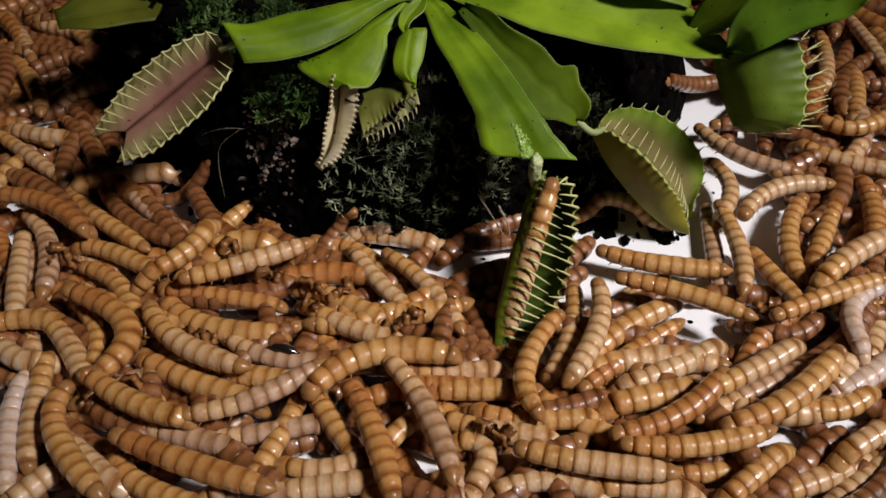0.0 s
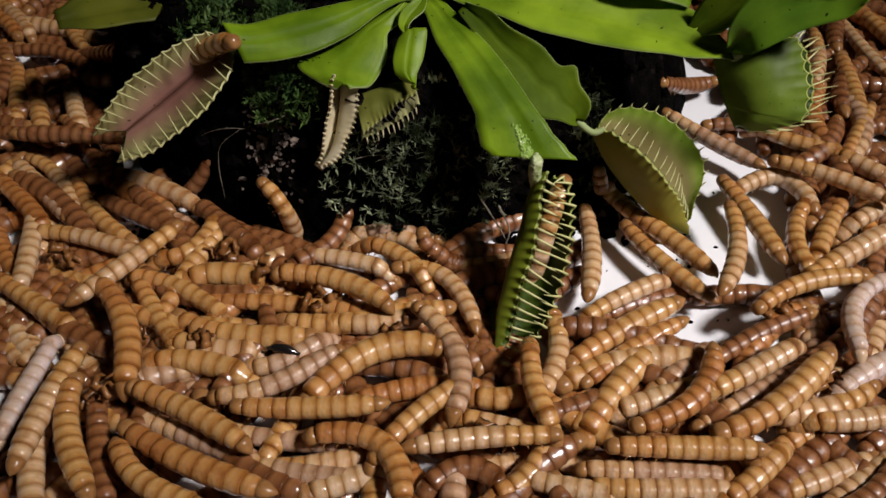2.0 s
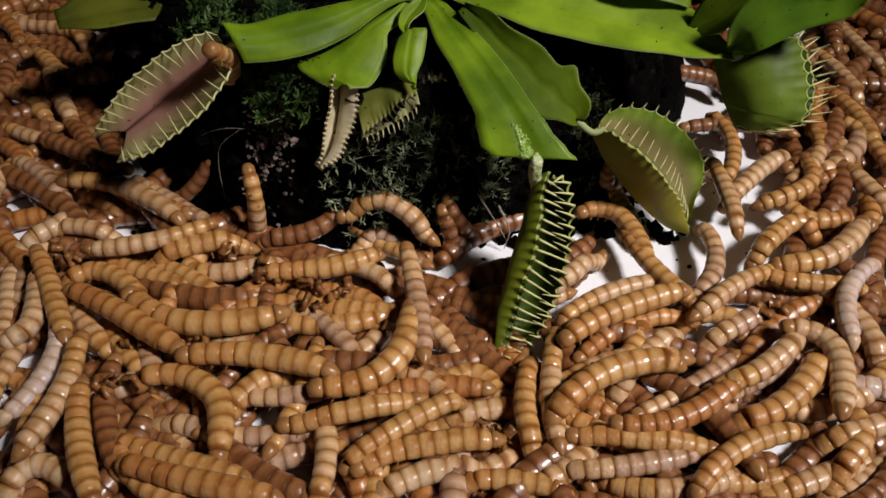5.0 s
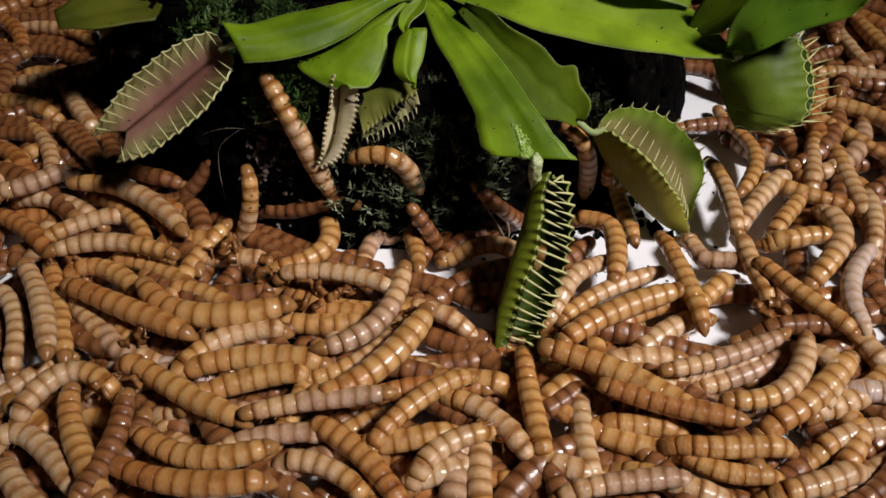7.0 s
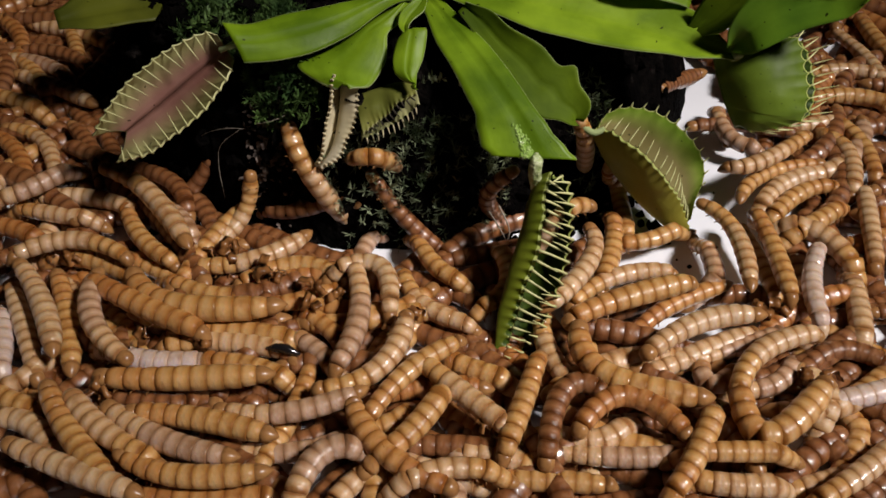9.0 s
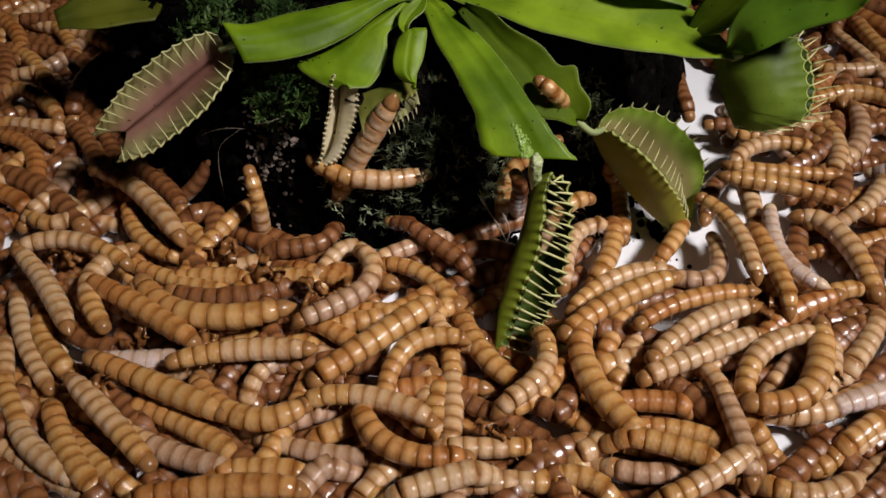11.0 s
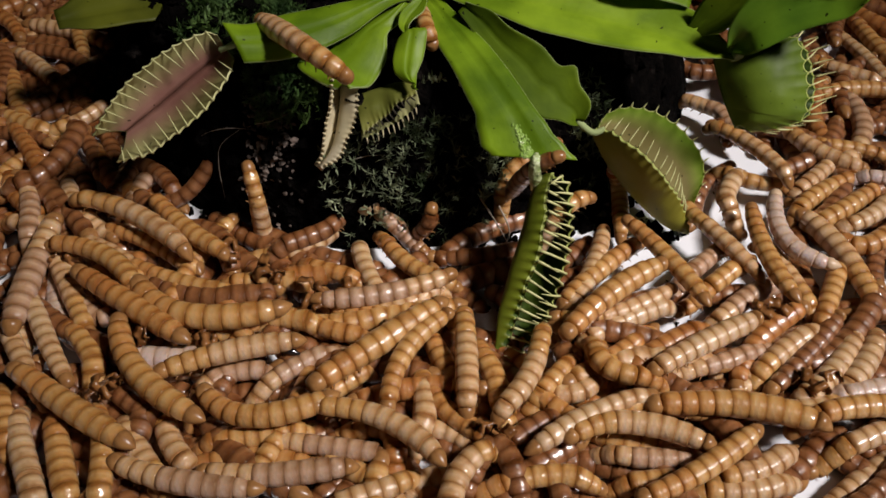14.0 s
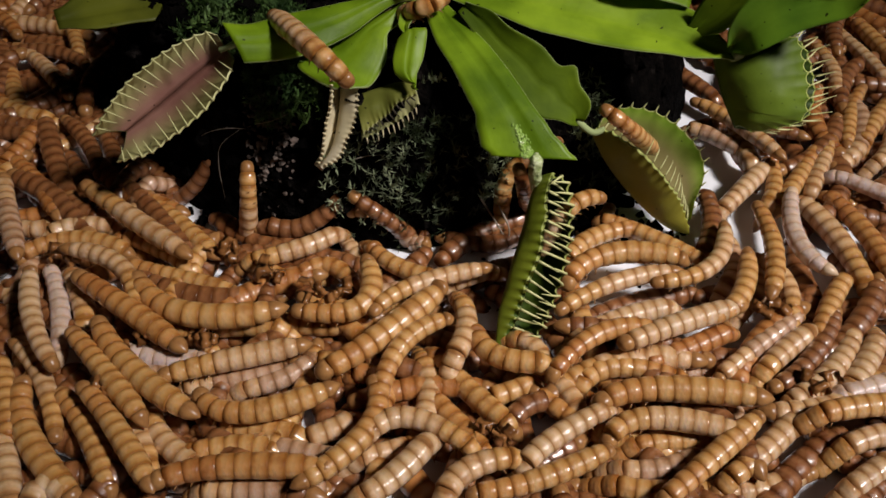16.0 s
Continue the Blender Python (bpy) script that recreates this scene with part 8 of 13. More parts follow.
    crawl("tan", 0.86, PILE, [(0, (16.7, 80.9, 4), (15.7, 73.5, 4), (12.4, 66.7, 4)), (1, (15.1, 75.3, 4), (14.3, 70, 4), (12.2, 65.1, 4)), (2, (13.7, 76.2, 4), (13.8, 70, 4), (11.2, 64.7, 4)), (3, (14, 78.1, 1.8), (14.2, 71.8, 1.8), (11.5, 66.3, 1.8)), (4, (13.7, 73.1, 6.7), (12.3, 63.9, 6.7), (12.8, 55.8, 6.7)), (6.5, (14.4, 77.2, 1.8), (12.9, 67.5, 1.8), (13.6, 58.9, 1.8)), (7.5, (12.6, 77.2, 1.8), (13, 72.7, 1.8), (15.3, 67.5, 1.8)), (9, (12.3, 75.3, 4), (12.7, 70.9, 4), (15, 65.9, 4)), (11.5, (11.8, 70.5, 6.7), (11.4, 65.5, 6.7), (6.7, 61.6, 6.7)), (12.5, (11.1, 70.5, 6.7), (10.7, 63.9, 6.7), (8.5, 59.4, 6.7)), (13.5, (11.9, 72.2, 6.7), (10.2, 66.3, 6.7), (7.9, 60.1, 6.7)), (15, (11, 69.6, 6.7), (10.1, 64.7, 6.7), (6.1, 62.4, 6.7)), (16, (9.4, 72.6, 4), (11.3, 70.9, 4), (11.8, 68.4, 4))])
    crawl("sand", 0.86, PILE, [(0, (18.6, 81.4, 6.7), (18.8, 73.1, 6.7), (12.8, 62.4, 6.7)), (1, (19.5, 92.8, 6.7), (18.8, 83.4, 6.7), (17.2, 74, 6.7)), (2, (19.7, 95.8, 4), (19.7, 86.9, 4), (18.3, 79.2, 4)), (3, (16.9, 86.9, 4), (16.1, 85.9, 4), (15.2, 84.9, 4)), (4, (17.9, 85.9, 4), (16.6, 83.9, 4), (15.1, 82.9, 4)), (6.5, (19.3, 84.9, 4), (17.4, 83.9, 4), (15.7, 81.9, 4)), (7.5, (18.3, 85.4, 6.7), (15.2, 78.5, 6.7), (11.9, 72.2, 6.7)), (9, (19.1, 89.5, 6.7), (18.8, 83.4, 6.7), (12.1, 74.9, 6.7)), (11.5, (21.3, 92.3, 4), (17.2, 90.1, 4), (15.8, 82.9, 4)), (12.5, (19.7, 92.3, 4), (17.9, 89, 4), (16.6, 83.9, 4)), (13.5, (21.1, 91.2, 4), (18.6, 81.9, 4), (15.2, 76.2, 4)), (15, (22.2, 93.4, 4), (20.1, 89, 4), (17.4, 83.9, 4)), (16, (22.7, 95.7, 1.7), (20.6, 91.2, 1.7), (17.8, 86, 1.8))])
    crawl("golden", 0.94, PILE, [(0, (16.9, 68.4, 4), (21.2, 73.5, 4), (28.9, 78.1, 4)), (1, (15.8, 67.5, 4), (20.4, 72.6, 4), (26, 77.6, 4)), (2, (14.8, 68.4, 4), (21.2, 73.5, 4), (30.1, 78.8, 4)), (3, (14.6, 68.8, 6.7), (20.9, 74, 6.7), (30.6, 78.5, 6.7)), (4, (14.5, 70.5, 6.7), (21, 74.9, 6.7), (30.9, 78.1, 6.7)), (6.5, (14.5, 70.5, 6.7), (21, 74.9, 6.7), (28.5, 78.5, 6.7)), (7.5, (14.5, 70.5, 6.7), (21, 74.9, 6.7), (29.8, 77.6, 6.7)), (9, (16.1, 74, 6.7), (21.9, 76.7, 6.7), (30.4, 79.5, 6.7)), (11.5, (14.5, 70.5, 6.7), (21.3, 76.7, 6.7), (29.5, 80.4, 6.7)), (12.5, (15.4, 74, 6.7), (21.7, 80.4, 6.7), (29.2, 82.4, 6.7)), (13.5, (14.5, 70.5, 6.7), (21.4, 77.6, 6.7), (28.4, 82.4, 6.7)), (15, (14.8, 74.9, 6.7), (21.1, 81.4, 6.7), (29.6, 84.9, 6.7)), (16, (16, 80.4, 6.7), (21.5, 84.4, 6.7), (30.1, 83.9, 6.7))])
    crawl("amber", 0.86, PILE, [(0, (16.2, 65.1, 4), (22.1, 70, 4), (29.5, 75.3, 4)), (1, (15.9, 65.1, 4), (21.4, 70, 4), (29.6, 75.8, 4)), (2, (15.5, 65.1, 4), (22.9, 71.1, 4), (31.1, 76.2, 4)), (3, (15.9, 68.4, 4), (21.1, 72.6, 4), (28.6, 76.2, 4)), (4, (14.9, 69.2, 4), (21.2, 73.5, 4), (29.3, 76.2, 4)), (6.5, (22, 74.4, 4), (25.9, 77.1, 4), (28.9, 78.1, 4)), (7.5, (20.6, 74.4, 4), (26, 77.6, 4), (31.1, 78.5, 4)), (9, (22.4, 71.8, 4), (28.1, 77.6, 4), (37.6, 81.9, 4)), (11.5, (21.9, 71.3, 6.7), (30.3, 76.7, 6.7), (40.9, 77.6, 6.7)), (12.5, (22.7, 74.4, 4), (28.1, 77.6, 4), (34.1, 79, 4)), (13.5, (20.2, 70.9, 4), (22.5, 72.6, 4), (24.1, 74.4, 4)), (15, (16.5, 68.4, 4), (20.8, 70, 4), (25.9, 72.6, 4)), (16, (12.7, 65.5, 6.7), (18.6, 71.3, 6.7), (25.4, 72.2, 6.7))])
    crawl("tan", 0.89, PILE, [(0, (19.9, 77.7, 1.7), (22.3, 80.1, 1.7), (25.6, 82.5, 1.7)), (1, (18.8, 73.5, 4), (20.8, 76.2, 4), (22.9, 78.5, 4)), (2, (17.9, 76, 4), (21.9, 79, 4), (27.8, 82.1, 4)), (3, (15, 73.5, 4), (21.3, 80, 4), (30.4, 82.4, 4)), (4, (15.2, 76.2, 4), (21.3, 80, 4), (28.7, 81.4, 4)), (6.5, (15.1, 75.3, 4), (19.9, 80, 4), (28.4, 83.9, 4)), (7.5, (15.3, 77.1, 4), (21.4, 80.9, 4), (28, 83.4, 4)), (9, (16.9, 79, 4), (22.4, 82.9, 4), (29.1, 83.9, 4)), (11.5, (15.9, 76.2, 4), (22.4, 82.9, 4), (30, 84.4, 4)), (12.5, (14.9, 75.8, 6.7), (21.4, 83.4, 6.7), (30.2, 88.5, 6.7)), (13.5, (13.8, 76.2, 4), (20.8, 76.2, 4), (29.2, 80, 4)), (15, (13.3, 73.1, 6.7), (21.1, 75.8, 6.7), (29.7, 81.4, 6.7)), (16, (14.2, 74.9, 6.7), (21.6, 79.5, 6.7), (29.7, 81.4, 6.7))])
    crawl("golden", 0.86, PILE, [(0, (18.6, 89, 4), (27.2, 85.4, 4), (39.8, 83.9, 4)), (1, (22.9, 92.8, 4), (28.1, 86.9, 4), (34.6, 81.9, 4)), (2, (23.8, 97.3, 4), (30.8, 89.6, 4), (35.9, 82.7, 4)), (3, (17.6, 93.9, 4), (23.6, 92.8, 4), (32.8, 83.9, 4)), (4, (17.7, 95.6, 4), (23.9, 94.5, 4), (30.1, 82.9, 4)), (6.5, (16.8, 88.5, 6.7), (22.4, 91.7, 6.7), (22.9, 81.4, 6.7)), (7.5, (22.7, 94.5, 4), (22.7, 88, 4), (21.2, 81.9, 4)), (9, (23.3, 93.4, 4), (22.8, 89, 4), (20.9, 82.9, 4)), (11.5, (23.2, 92.3, 4), (22.3, 88, 4), (20.3, 83.9, 4)), (12.5, (23.2, 92.3, 4), (21.5, 88, 4), (19.6, 83.9, 4)), (13.5, (25.4, 89, 4), (20.3, 83.9, 4), (15.7, 78.1, 4)), (15, (25.6, 90.1, 4), (20.5, 85.9, 4), (16.4, 81.9, 4)), (16, (25, 91.7, 4), (20.3, 90.1, 4), (16.9, 86.9, 4))])
    crawl("golden", 0.86, PILE, [(0, (21, 80.4, 6.7), (29.1, 78.1, 6.7), (38.4, 73.3, 6.7)), (1, (24.4, 86.9, 4), (27.8, 80, 4), (37.1, 76.7, 4)), (2, (25, 92.3, 4), (28.7, 85.7, 4), (34.1, 79.2, 4)), (3, (21.8, 90.1, 4), (25.9, 86.9, 4), (31.4, 83.9, 4)), (4, (21.5, 91.2, 4), (25.2, 86.9, 4), (29.9, 83.9, 4)), (6.5, (28.9, 89.5, 6.7), (30.6, 78.5, 6.7), (31.2, 67.1, 6.7)), (7.5, (27.9, 88.5, 6.7), (30, 83.4, 6.7), (31.5, 79.5, 6.7)), (8.25, (26.3, 88.8, 5.3), (28.9, 86.5, 5.3), (31.3, 85.3, 5.3)), (9, (24.7, 89, 4), (27.8, 89.6, 4), (31.1, 91.2, 4)), (11.5, (29.6, 86.9, 4), (31.7, 90.1, 4), (32.8, 92.3, 4)), (12.5, (23.3, 79, 4), (27.1, 80, 4), (30.1, 80.9, 4)), (13, (24.3, 84.8, 5.3), (28.7, 80.2, 5.3), (31.6, 77, 5.3)), (13.5, (25.3, 90.6, 6.7), (30.3, 80.4, 6.7), (33, 73.1, 6.7)), (15, (18.7, 92.8, 6.7), (25.1, 89.5, 6.7), (33.8, 80.4, 6.7)), (16, (22.2, 93.4, 4), (26.5, 91.2, 4), (33.9, 85.9, 4))])
    crawl("grey", 0.86, PILE, [(0, (38.7, 113.7, 4), (43.7, 107.1, 4), (51.5, 103.3, 4)), (1, (36, 115, 4), (41.7, 109, 4), (50.1, 105.8, 4)), (2, (33.2, 115.8, 5.6), (40.9, 109.7, 4), (47, 104.4, 4)), (3, (36.1, 115.7, 4), (41.9, 110.3, 4), (47.4, 108.4, 4)), (4, (35.9, 114.4, 4), (38, 107.7, 4), (41.6, 104.5, 4)), (6.5, (30.7, 116.9, 1.8), (33, 110.1, 1.8), (36.6, 106.8, 1.8)), (7.5, (57, 118.9, 1.8), (57.6, 113.3, 1.8), (60.5, 110.6, 1.8)), (9, (42.4, 117.1, 4), (43, 111.6, 4), (45.8, 109, 4)), (11.5, (44.2, 117.1, 4), (47.6, 113, 4), (50.4, 110.3, 4)), (12.5, (37, 106.4, 4), (38.9, 107.7, 4), (41.4, 107.7, 4)), (13, (39.4, 113.2, 4), (41.1, 110.3, 4), (43.5, 107.7, 4)), (13.5, (41.7, 120, 4), (43.3, 113, 4), (45.6, 107.7, 4)), (15, (38.1, 117.1, 4), (41.5, 121.4, 4), (43.9, 115.7, 4)), (16, (38.2, 113, 4), (40.5, 111.6, 4), (43.3, 109, 4))])
    crawl("tan", 0.86, PILE, [(0, (39.4, 105.2, 4), (40.8, 100.3, 4), (38.8, 95.1, 4)), (1, (55.9, 118.1, 1.8), (57.3, 113.1, 1.8), (55.2, 107.7, 1.8)), (2, (55.9, 118.1, 1.8), (57.3, 113.1, 1.8), (55.2, 107.7, 1.8)), (3, (56.7, 117.1, 1.8), (57.8, 112.2, 1.8), (58.3, 107, 1.7)), (4, (39.1, 102.7, 4), (40.2, 97.9, 4), (40.7, 92.8, 4)), (6.5, (40.9, 112.3, 6.7), (39.2, 99.6, 6.7), (37.8, 82.4, 6.7)), (7.5, (38.3, 102.7, 4), (40.2, 97.9, 4), (40.5, 92.3, 4)), (9, (34.9, 93.9, 6.7), (38.4, 88.5, 6.7), (38.3, 78.5, 6.7)), (11.5, (35.1, 95, 6.7), (38.6, 89.5, 6.7), (39.5, 80.4, 6.7)), (12.5, (34.7, 92.8, 6.7), (37.4, 87.4, 6.7), (37.4, 80.4, 6.7)), (13.5, (33.9, 92.8, 6.7), (35.9, 87.4, 6.7), (39.5, 80.4, 6.7)), (15, (35, 95.6, 4), (36.3, 94.5, 4), (37.7, 93.4, 4)), (15.5, (30.4, 87.5, 5.3), (35.2, 88.5, 5.3), (37.5, 92, 5.3)), (16, (25.8, 79.5, 6.7), (34.2, 82.4, 6.7), (37.3, 90.6, 6.7))])
    crawl("sand", 0.86, PILE, [(0, (40.5, 92.3, 4), (47, 99.7, 4), (57.5, 100.3, 4)), (1, (40.7, 96.8, 4), (47.2, 100.9, 4), (56.5, 100.9, 4)), (2, (41, 98.9, 4), (48.4, 102.2, 4), (51.5, 95.2, 4)), (3, (41, 97.9, 4), (45.5, 103.9, 4), (51.7, 102.7, 4)), (4, (40.2, 97.9, 4), (44.7, 103.9, 4), (49.3, 105.8, 4)), (6.5, (42, 95.6, 4), (46.3, 100.3, 4), (50.8, 105.2, 4)), (7.5, (40.7, 92.8, 4), (43.1, 96.8, 4), (46.7, 100.3, 4)), (9, (44.7, 96.8, 4), (47.9, 100.3, 4), (52.6, 102.7, 4)), (10.25, (44.2, 94.5, 4), (45.3, 97.9, 4), (46.8, 102.1, 4)), (11.5, (43.6, 92.3, 4), (42.8, 95.6, 4), (40.9, 101.5, 4)), (12.5, (49.2, 99.1, 4), (44.2, 101.5, 4), (39, 103.9, 4)), (13, (45, 97.9, 4), (42.3, 100.3, 4), (40.5, 103.3, 4)), (13.5, (40.7, 96.8, 4), (40.4, 99.1, 4), (42, 102.7, 4)), (15, (38.9, 95.6, 4), (40.4, 99.1, 4), (41.7, 101.5, 4)), (16, (38.9, 95.6, 4), (42, 99.1, 4), (46.3, 103.9, 4))])
    crawl("tan", 0.86, PILE, [(0, (38.2, 97.9, 4), (39.5, 86.9, 4), (37.7, 79, 4)), (1, (38.3, 102.7, 4), (39.8, 92.3, 4), (37.5, 80, 4)), (2, (37.8, 98.7, 6.7), (38.1, 85.4, 6.7), (31.1, 73.8, 6.7)), (3, (35.6, 97.3, 6.7), (38.4, 85.4, 6.7), (34.8, 74.9, 6.7)), (4, (41.6, 86.4, 6.7), (35.3, 77.6, 6.7), (30, 71.3, 6.7)), (6.5, (42.6, 81.9, 4), (39.2, 82.9, 4), (35.6, 82.9, 4)), (7, (40.8, 79.3, 5.3), (40, 83.7, 5.3), (39.7, 87.8, 5.3)), (7.5, (39, 76.7, 6.7), (40.7, 84.4, 6.7), (43.8, 92.8, 6.7)), (9, (42.4, 80.9, 4), (41.4, 85.9, 4), (40.3, 91.2, 4)), (10.25, (42.4, 79.5, 4), (41.5, 83.4, 4), (40, 84.7, 4)), (11.5, (42.4, 78.1, 4), (41.7, 80.9, 4), (39.6, 78.1, 4)), (12.5, (43.9, 75.3, 4), (42.2, 77.1, 4), (39.9, 76.2, 4)), (13.5, (46.7, 78.1, 4), (45.3, 83.9, 4), (43.4, 88, 4)), (15, (44.1, 79, 4), (42.9, 82.9, 4), (41.6, 86.9, 4)), (16, (43.2, 75.3, 4), (44.1, 81.9, 4), (41.4, 85.9, 4))])
    crawl("grey", 0.86, PILE, [(0, (37.2, 94.6, 1.7), (36.9, 90.2, 1.7), (36.6, 85.5, 1.7)), (1, (38, 94.6, 1.7), (36.9, 89.1, 1.7), (35.7, 85, 1.7)), (2, (47.8, 80.9, 1.8), (46.7, 75.4, 1.8), (45.5, 71.2, 1.8)), (3, (34.4, 92.3, 4), (35.8, 83.9, 4), (30.2, 73.5, 4)), (4, (36.3, 90.1, 4), (35.8, 83.9, 4), (31.6, 79, 4)), (6.5, (33.4, 91.2, 4), (35.6, 86.9, 4), (37, 82.9, 4)), (7.5, (33, 89, 4), (33.7, 84.9, 4), (36.6, 88, 4)), (8.25, (34, 88.5, 4), (34.5, 84.4, 4), (35.6, 85, 4)), (9, (35.1, 88, 4), (35.4, 83.9, 4), (34.6, 81.9, 4)), (11.5, (36.6, 90.1, 4), (34.8, 82.9, 4), (28.4, 83.9, 4)), (12.5, (35.6, 86.9, 4), (33.4, 82.9, 4), (29.5, 81.9, 4)), (13.5, (36.2, 85.9, 4), (33.7, 84.4, 4), (31.2, 82.9, 4)), (15, (37.2, 91.2, 4), (37, 88, 4), (35.6, 82.9, 4)), (16, (38.3, 89, 4), (38.2, 84.9, 4), (36.8, 81.9, 4))])
    crawl("golden", 0.86, PILE, [(0, (51.6, 99.1, 4), (46.5, 90.1, 4), (46.7, 80.7, 4)), (1, (41.1, 97.9, 6.7), (42.6, 90.6, 6.7), (45.2, 80.4, 6.7)), (2, (40.1, 101.5, 4), (42.7, 93.4, 4), (44.7, 86.1, 4)), (3, (41.5, 96.8, 4), (42.8, 92.3, 4), (44.6, 90.1, 4)), (4, (47, 96.8, 4), (45.5, 92.3, 4), (44.1, 88, 4)), (5.25, (49.5, 90.6, 5.3), (47, 91.4, 5.3), (42.2, 87.7, 5.3)), (6.5, (52, 84.4, 6.7), (48.6, 90.6, 6.7), (40.4, 87.4, 6.7)), (7.5, (49.7, 89, 4), (46.7, 86.4, 4), (44.5, 86.4, 4)), (9, (54.6, 95.6, 4), (51.6, 93.4, 4), (48, 91.2, 4)), (11.5, (63.9, 102.8, 1.8), (56.7, 98, 1.8), (52.6, 94.6, 1.8)), (12.5, (62.4, 100.3, 4), (55.4, 95.6, 4), (51.3, 92.3, 4)), (13.5, (61.6, 100.3, 4), (57.3, 96.8, 4), (52.4, 93.4, 4)), (15, (59.2, 97.9, 4), (55.4, 95.6, 4), (51.6, 93.4, 4)), (16, (60.7, 100.3, 1.8), (56.7, 98, 1.8), (52.9, 95.7, 1.7))])
    crawl("golden", 0.86, PILE, [(0, (54.8, 96.8, 4), (51.8, 91.2, 4), (48.8, 85.7, 4)), (1, (54, 99.1, 4), (51.3, 92.3, 4), (48.8, 85.9, 4)), (2, (55.2, 96.2, 4), (52.6, 92.3, 4), (50.1, 87.8, 4)), (3, (54.8, 99.1, 4), (50.8, 93.4, 4), (48.2, 89, 4)), (3.5, (54.8, 96.5, 4), (50.5, 93.4, 4), (49, 93.5, 4)), (4, (54.9, 93.9, 4), (50.1, 93.4, 4), (49.7, 97.9, 4)), (6.5, (56.2, 95.6, 4), (50.7, 95.6, 4), (45.2, 95.6, 4)), (7.5, (54.3, 97.3, 4), (50.6, 101.5, 4), (48.6, 106.4, 4)), (8.25, (54.7, 98.8, 4), (50.7, 100.3, 4), (47.2, 100.5, 4)), (9, (55.1, 100.3, 4), (50.8, 99.1, 4), (45.7, 94.5, 4)), (11.5, (54.8, 93.9, 6.7), (48, 97.3, 6.7), (38.6, 100.8, 6.7)), (12.5, (59.1, 102.7, 4), (52.6, 96.8, 4), (48.5, 93.4, 4)), (13.5, (59.1, 102.7, 4), (53.2, 99.1, 4), (49.1, 95.6, 4)), (15, (57.1, 101.5, 4), (53.2, 99.1, 4), (48.8, 94.5, 4)), (16, (54.7, 107.7, 4), (50.6, 101.5, 4), (47.4, 96.8, 4))])
    crawl("golden", 0.86, PILE, [(0, (41.2, 86.9, 4), (43.4, 81.9, 4), (45.5, 77.6, 4)), (1, (42.6, 88, 4), (44.1, 84.9, 4), (44.8, 81.9, 4)), (2, (50.5, 96.5, 4), (47.7, 91, 4), (47.7, 84.9, 4)), (3, (50.8, 99.1, 4), (48.3, 95.6, 4), (45.7, 91.2, 4)), (4, (53.1, 104.5, 6.7), (50.7, 98.5, 6.7), (43.7, 95.6, 6.7)), (6.5, (51.9, 100.3, 4), (50.5, 97.9, 4), (46.8, 95.6, 4)), (7.5, (48.4, 97.3, 4), (45.9, 92.3, 4), (45.4, 86.9, 4)), (9, (42.1, 91.7, 6.7), (42.8, 85.4, 6.7), (43, 77.6, 6.7)), (11.5, (40.6, 88.5, 6.7), (41.8, 81.4, 6.7), (42.3, 77.6, 6.7)), (12.5, (38.4, 96.2, 6.7), (39.4, 86.4, 6.7), (44.5, 80.4, 6.7)), (13.5, (42.1, 95, 6.7), (41.8, 84.4, 6.7), (44.4, 74.9, 6.7)), (15, (41.3, 95, 6.7), (41.3, 85.4, 6.7), (43.9, 75.8, 6.7)), (16, (42.1, 95, 6.7), (42.8, 85.4, 6.7), (39.8, 75.8, 6.7))])
    crawl("tan", 0.95, PILE, [(0, (48, 80.4, 6.7), (52.7, 84.4, 6.7), (58.1, 87.4, 6.7)), (1, (48, 82.9, 4), (53.6, 86.9, 4), (59.9, 90.1, 4)), (2, (47.9, 83.1, 4), (53.6, 86.9, 4), (60.1, 91, 4)), (3, (40.7, 79.5, 6.7), (48.2, 83.9, 6.7), (57.8, 86.4, 6.7)), (4, (41.3, 85.4, 6.7), (49.1, 84.4, 6.7), (56.1, 90.6, 6.7)), (6.5, (49.2, 81.9, 4), (52.1, 86.9, 4), (54.4, 92.3, 4)), (7.5, (45.4, 81.4, 6.7), (52.8, 89.5, 6.7), (47.3, 94.5, 6.7)), (9, (53.7, 84.9, 4), (51.5, 90.1, 4), (47.5, 92.3, 4)), (11.5, (55.2, 78.1, 4), (53.8, 90.1, 4), (48.5, 93.4, 4)), (12.5, (54.4, 75.3, 4), (52.8, 86.9, 4), (47.2, 91.2, 4)), (13.5, (54.7, 76.2, 4), (52.4, 88, 4), (47, 96.8, 4)), (15, (55.4, 76.2, 4), (53.5, 89, 4), (49.6, 94.5, 4)), (16, (54.3, 81.9, 4), (53, 90.1, 4), (50.2, 96.8, 4))])
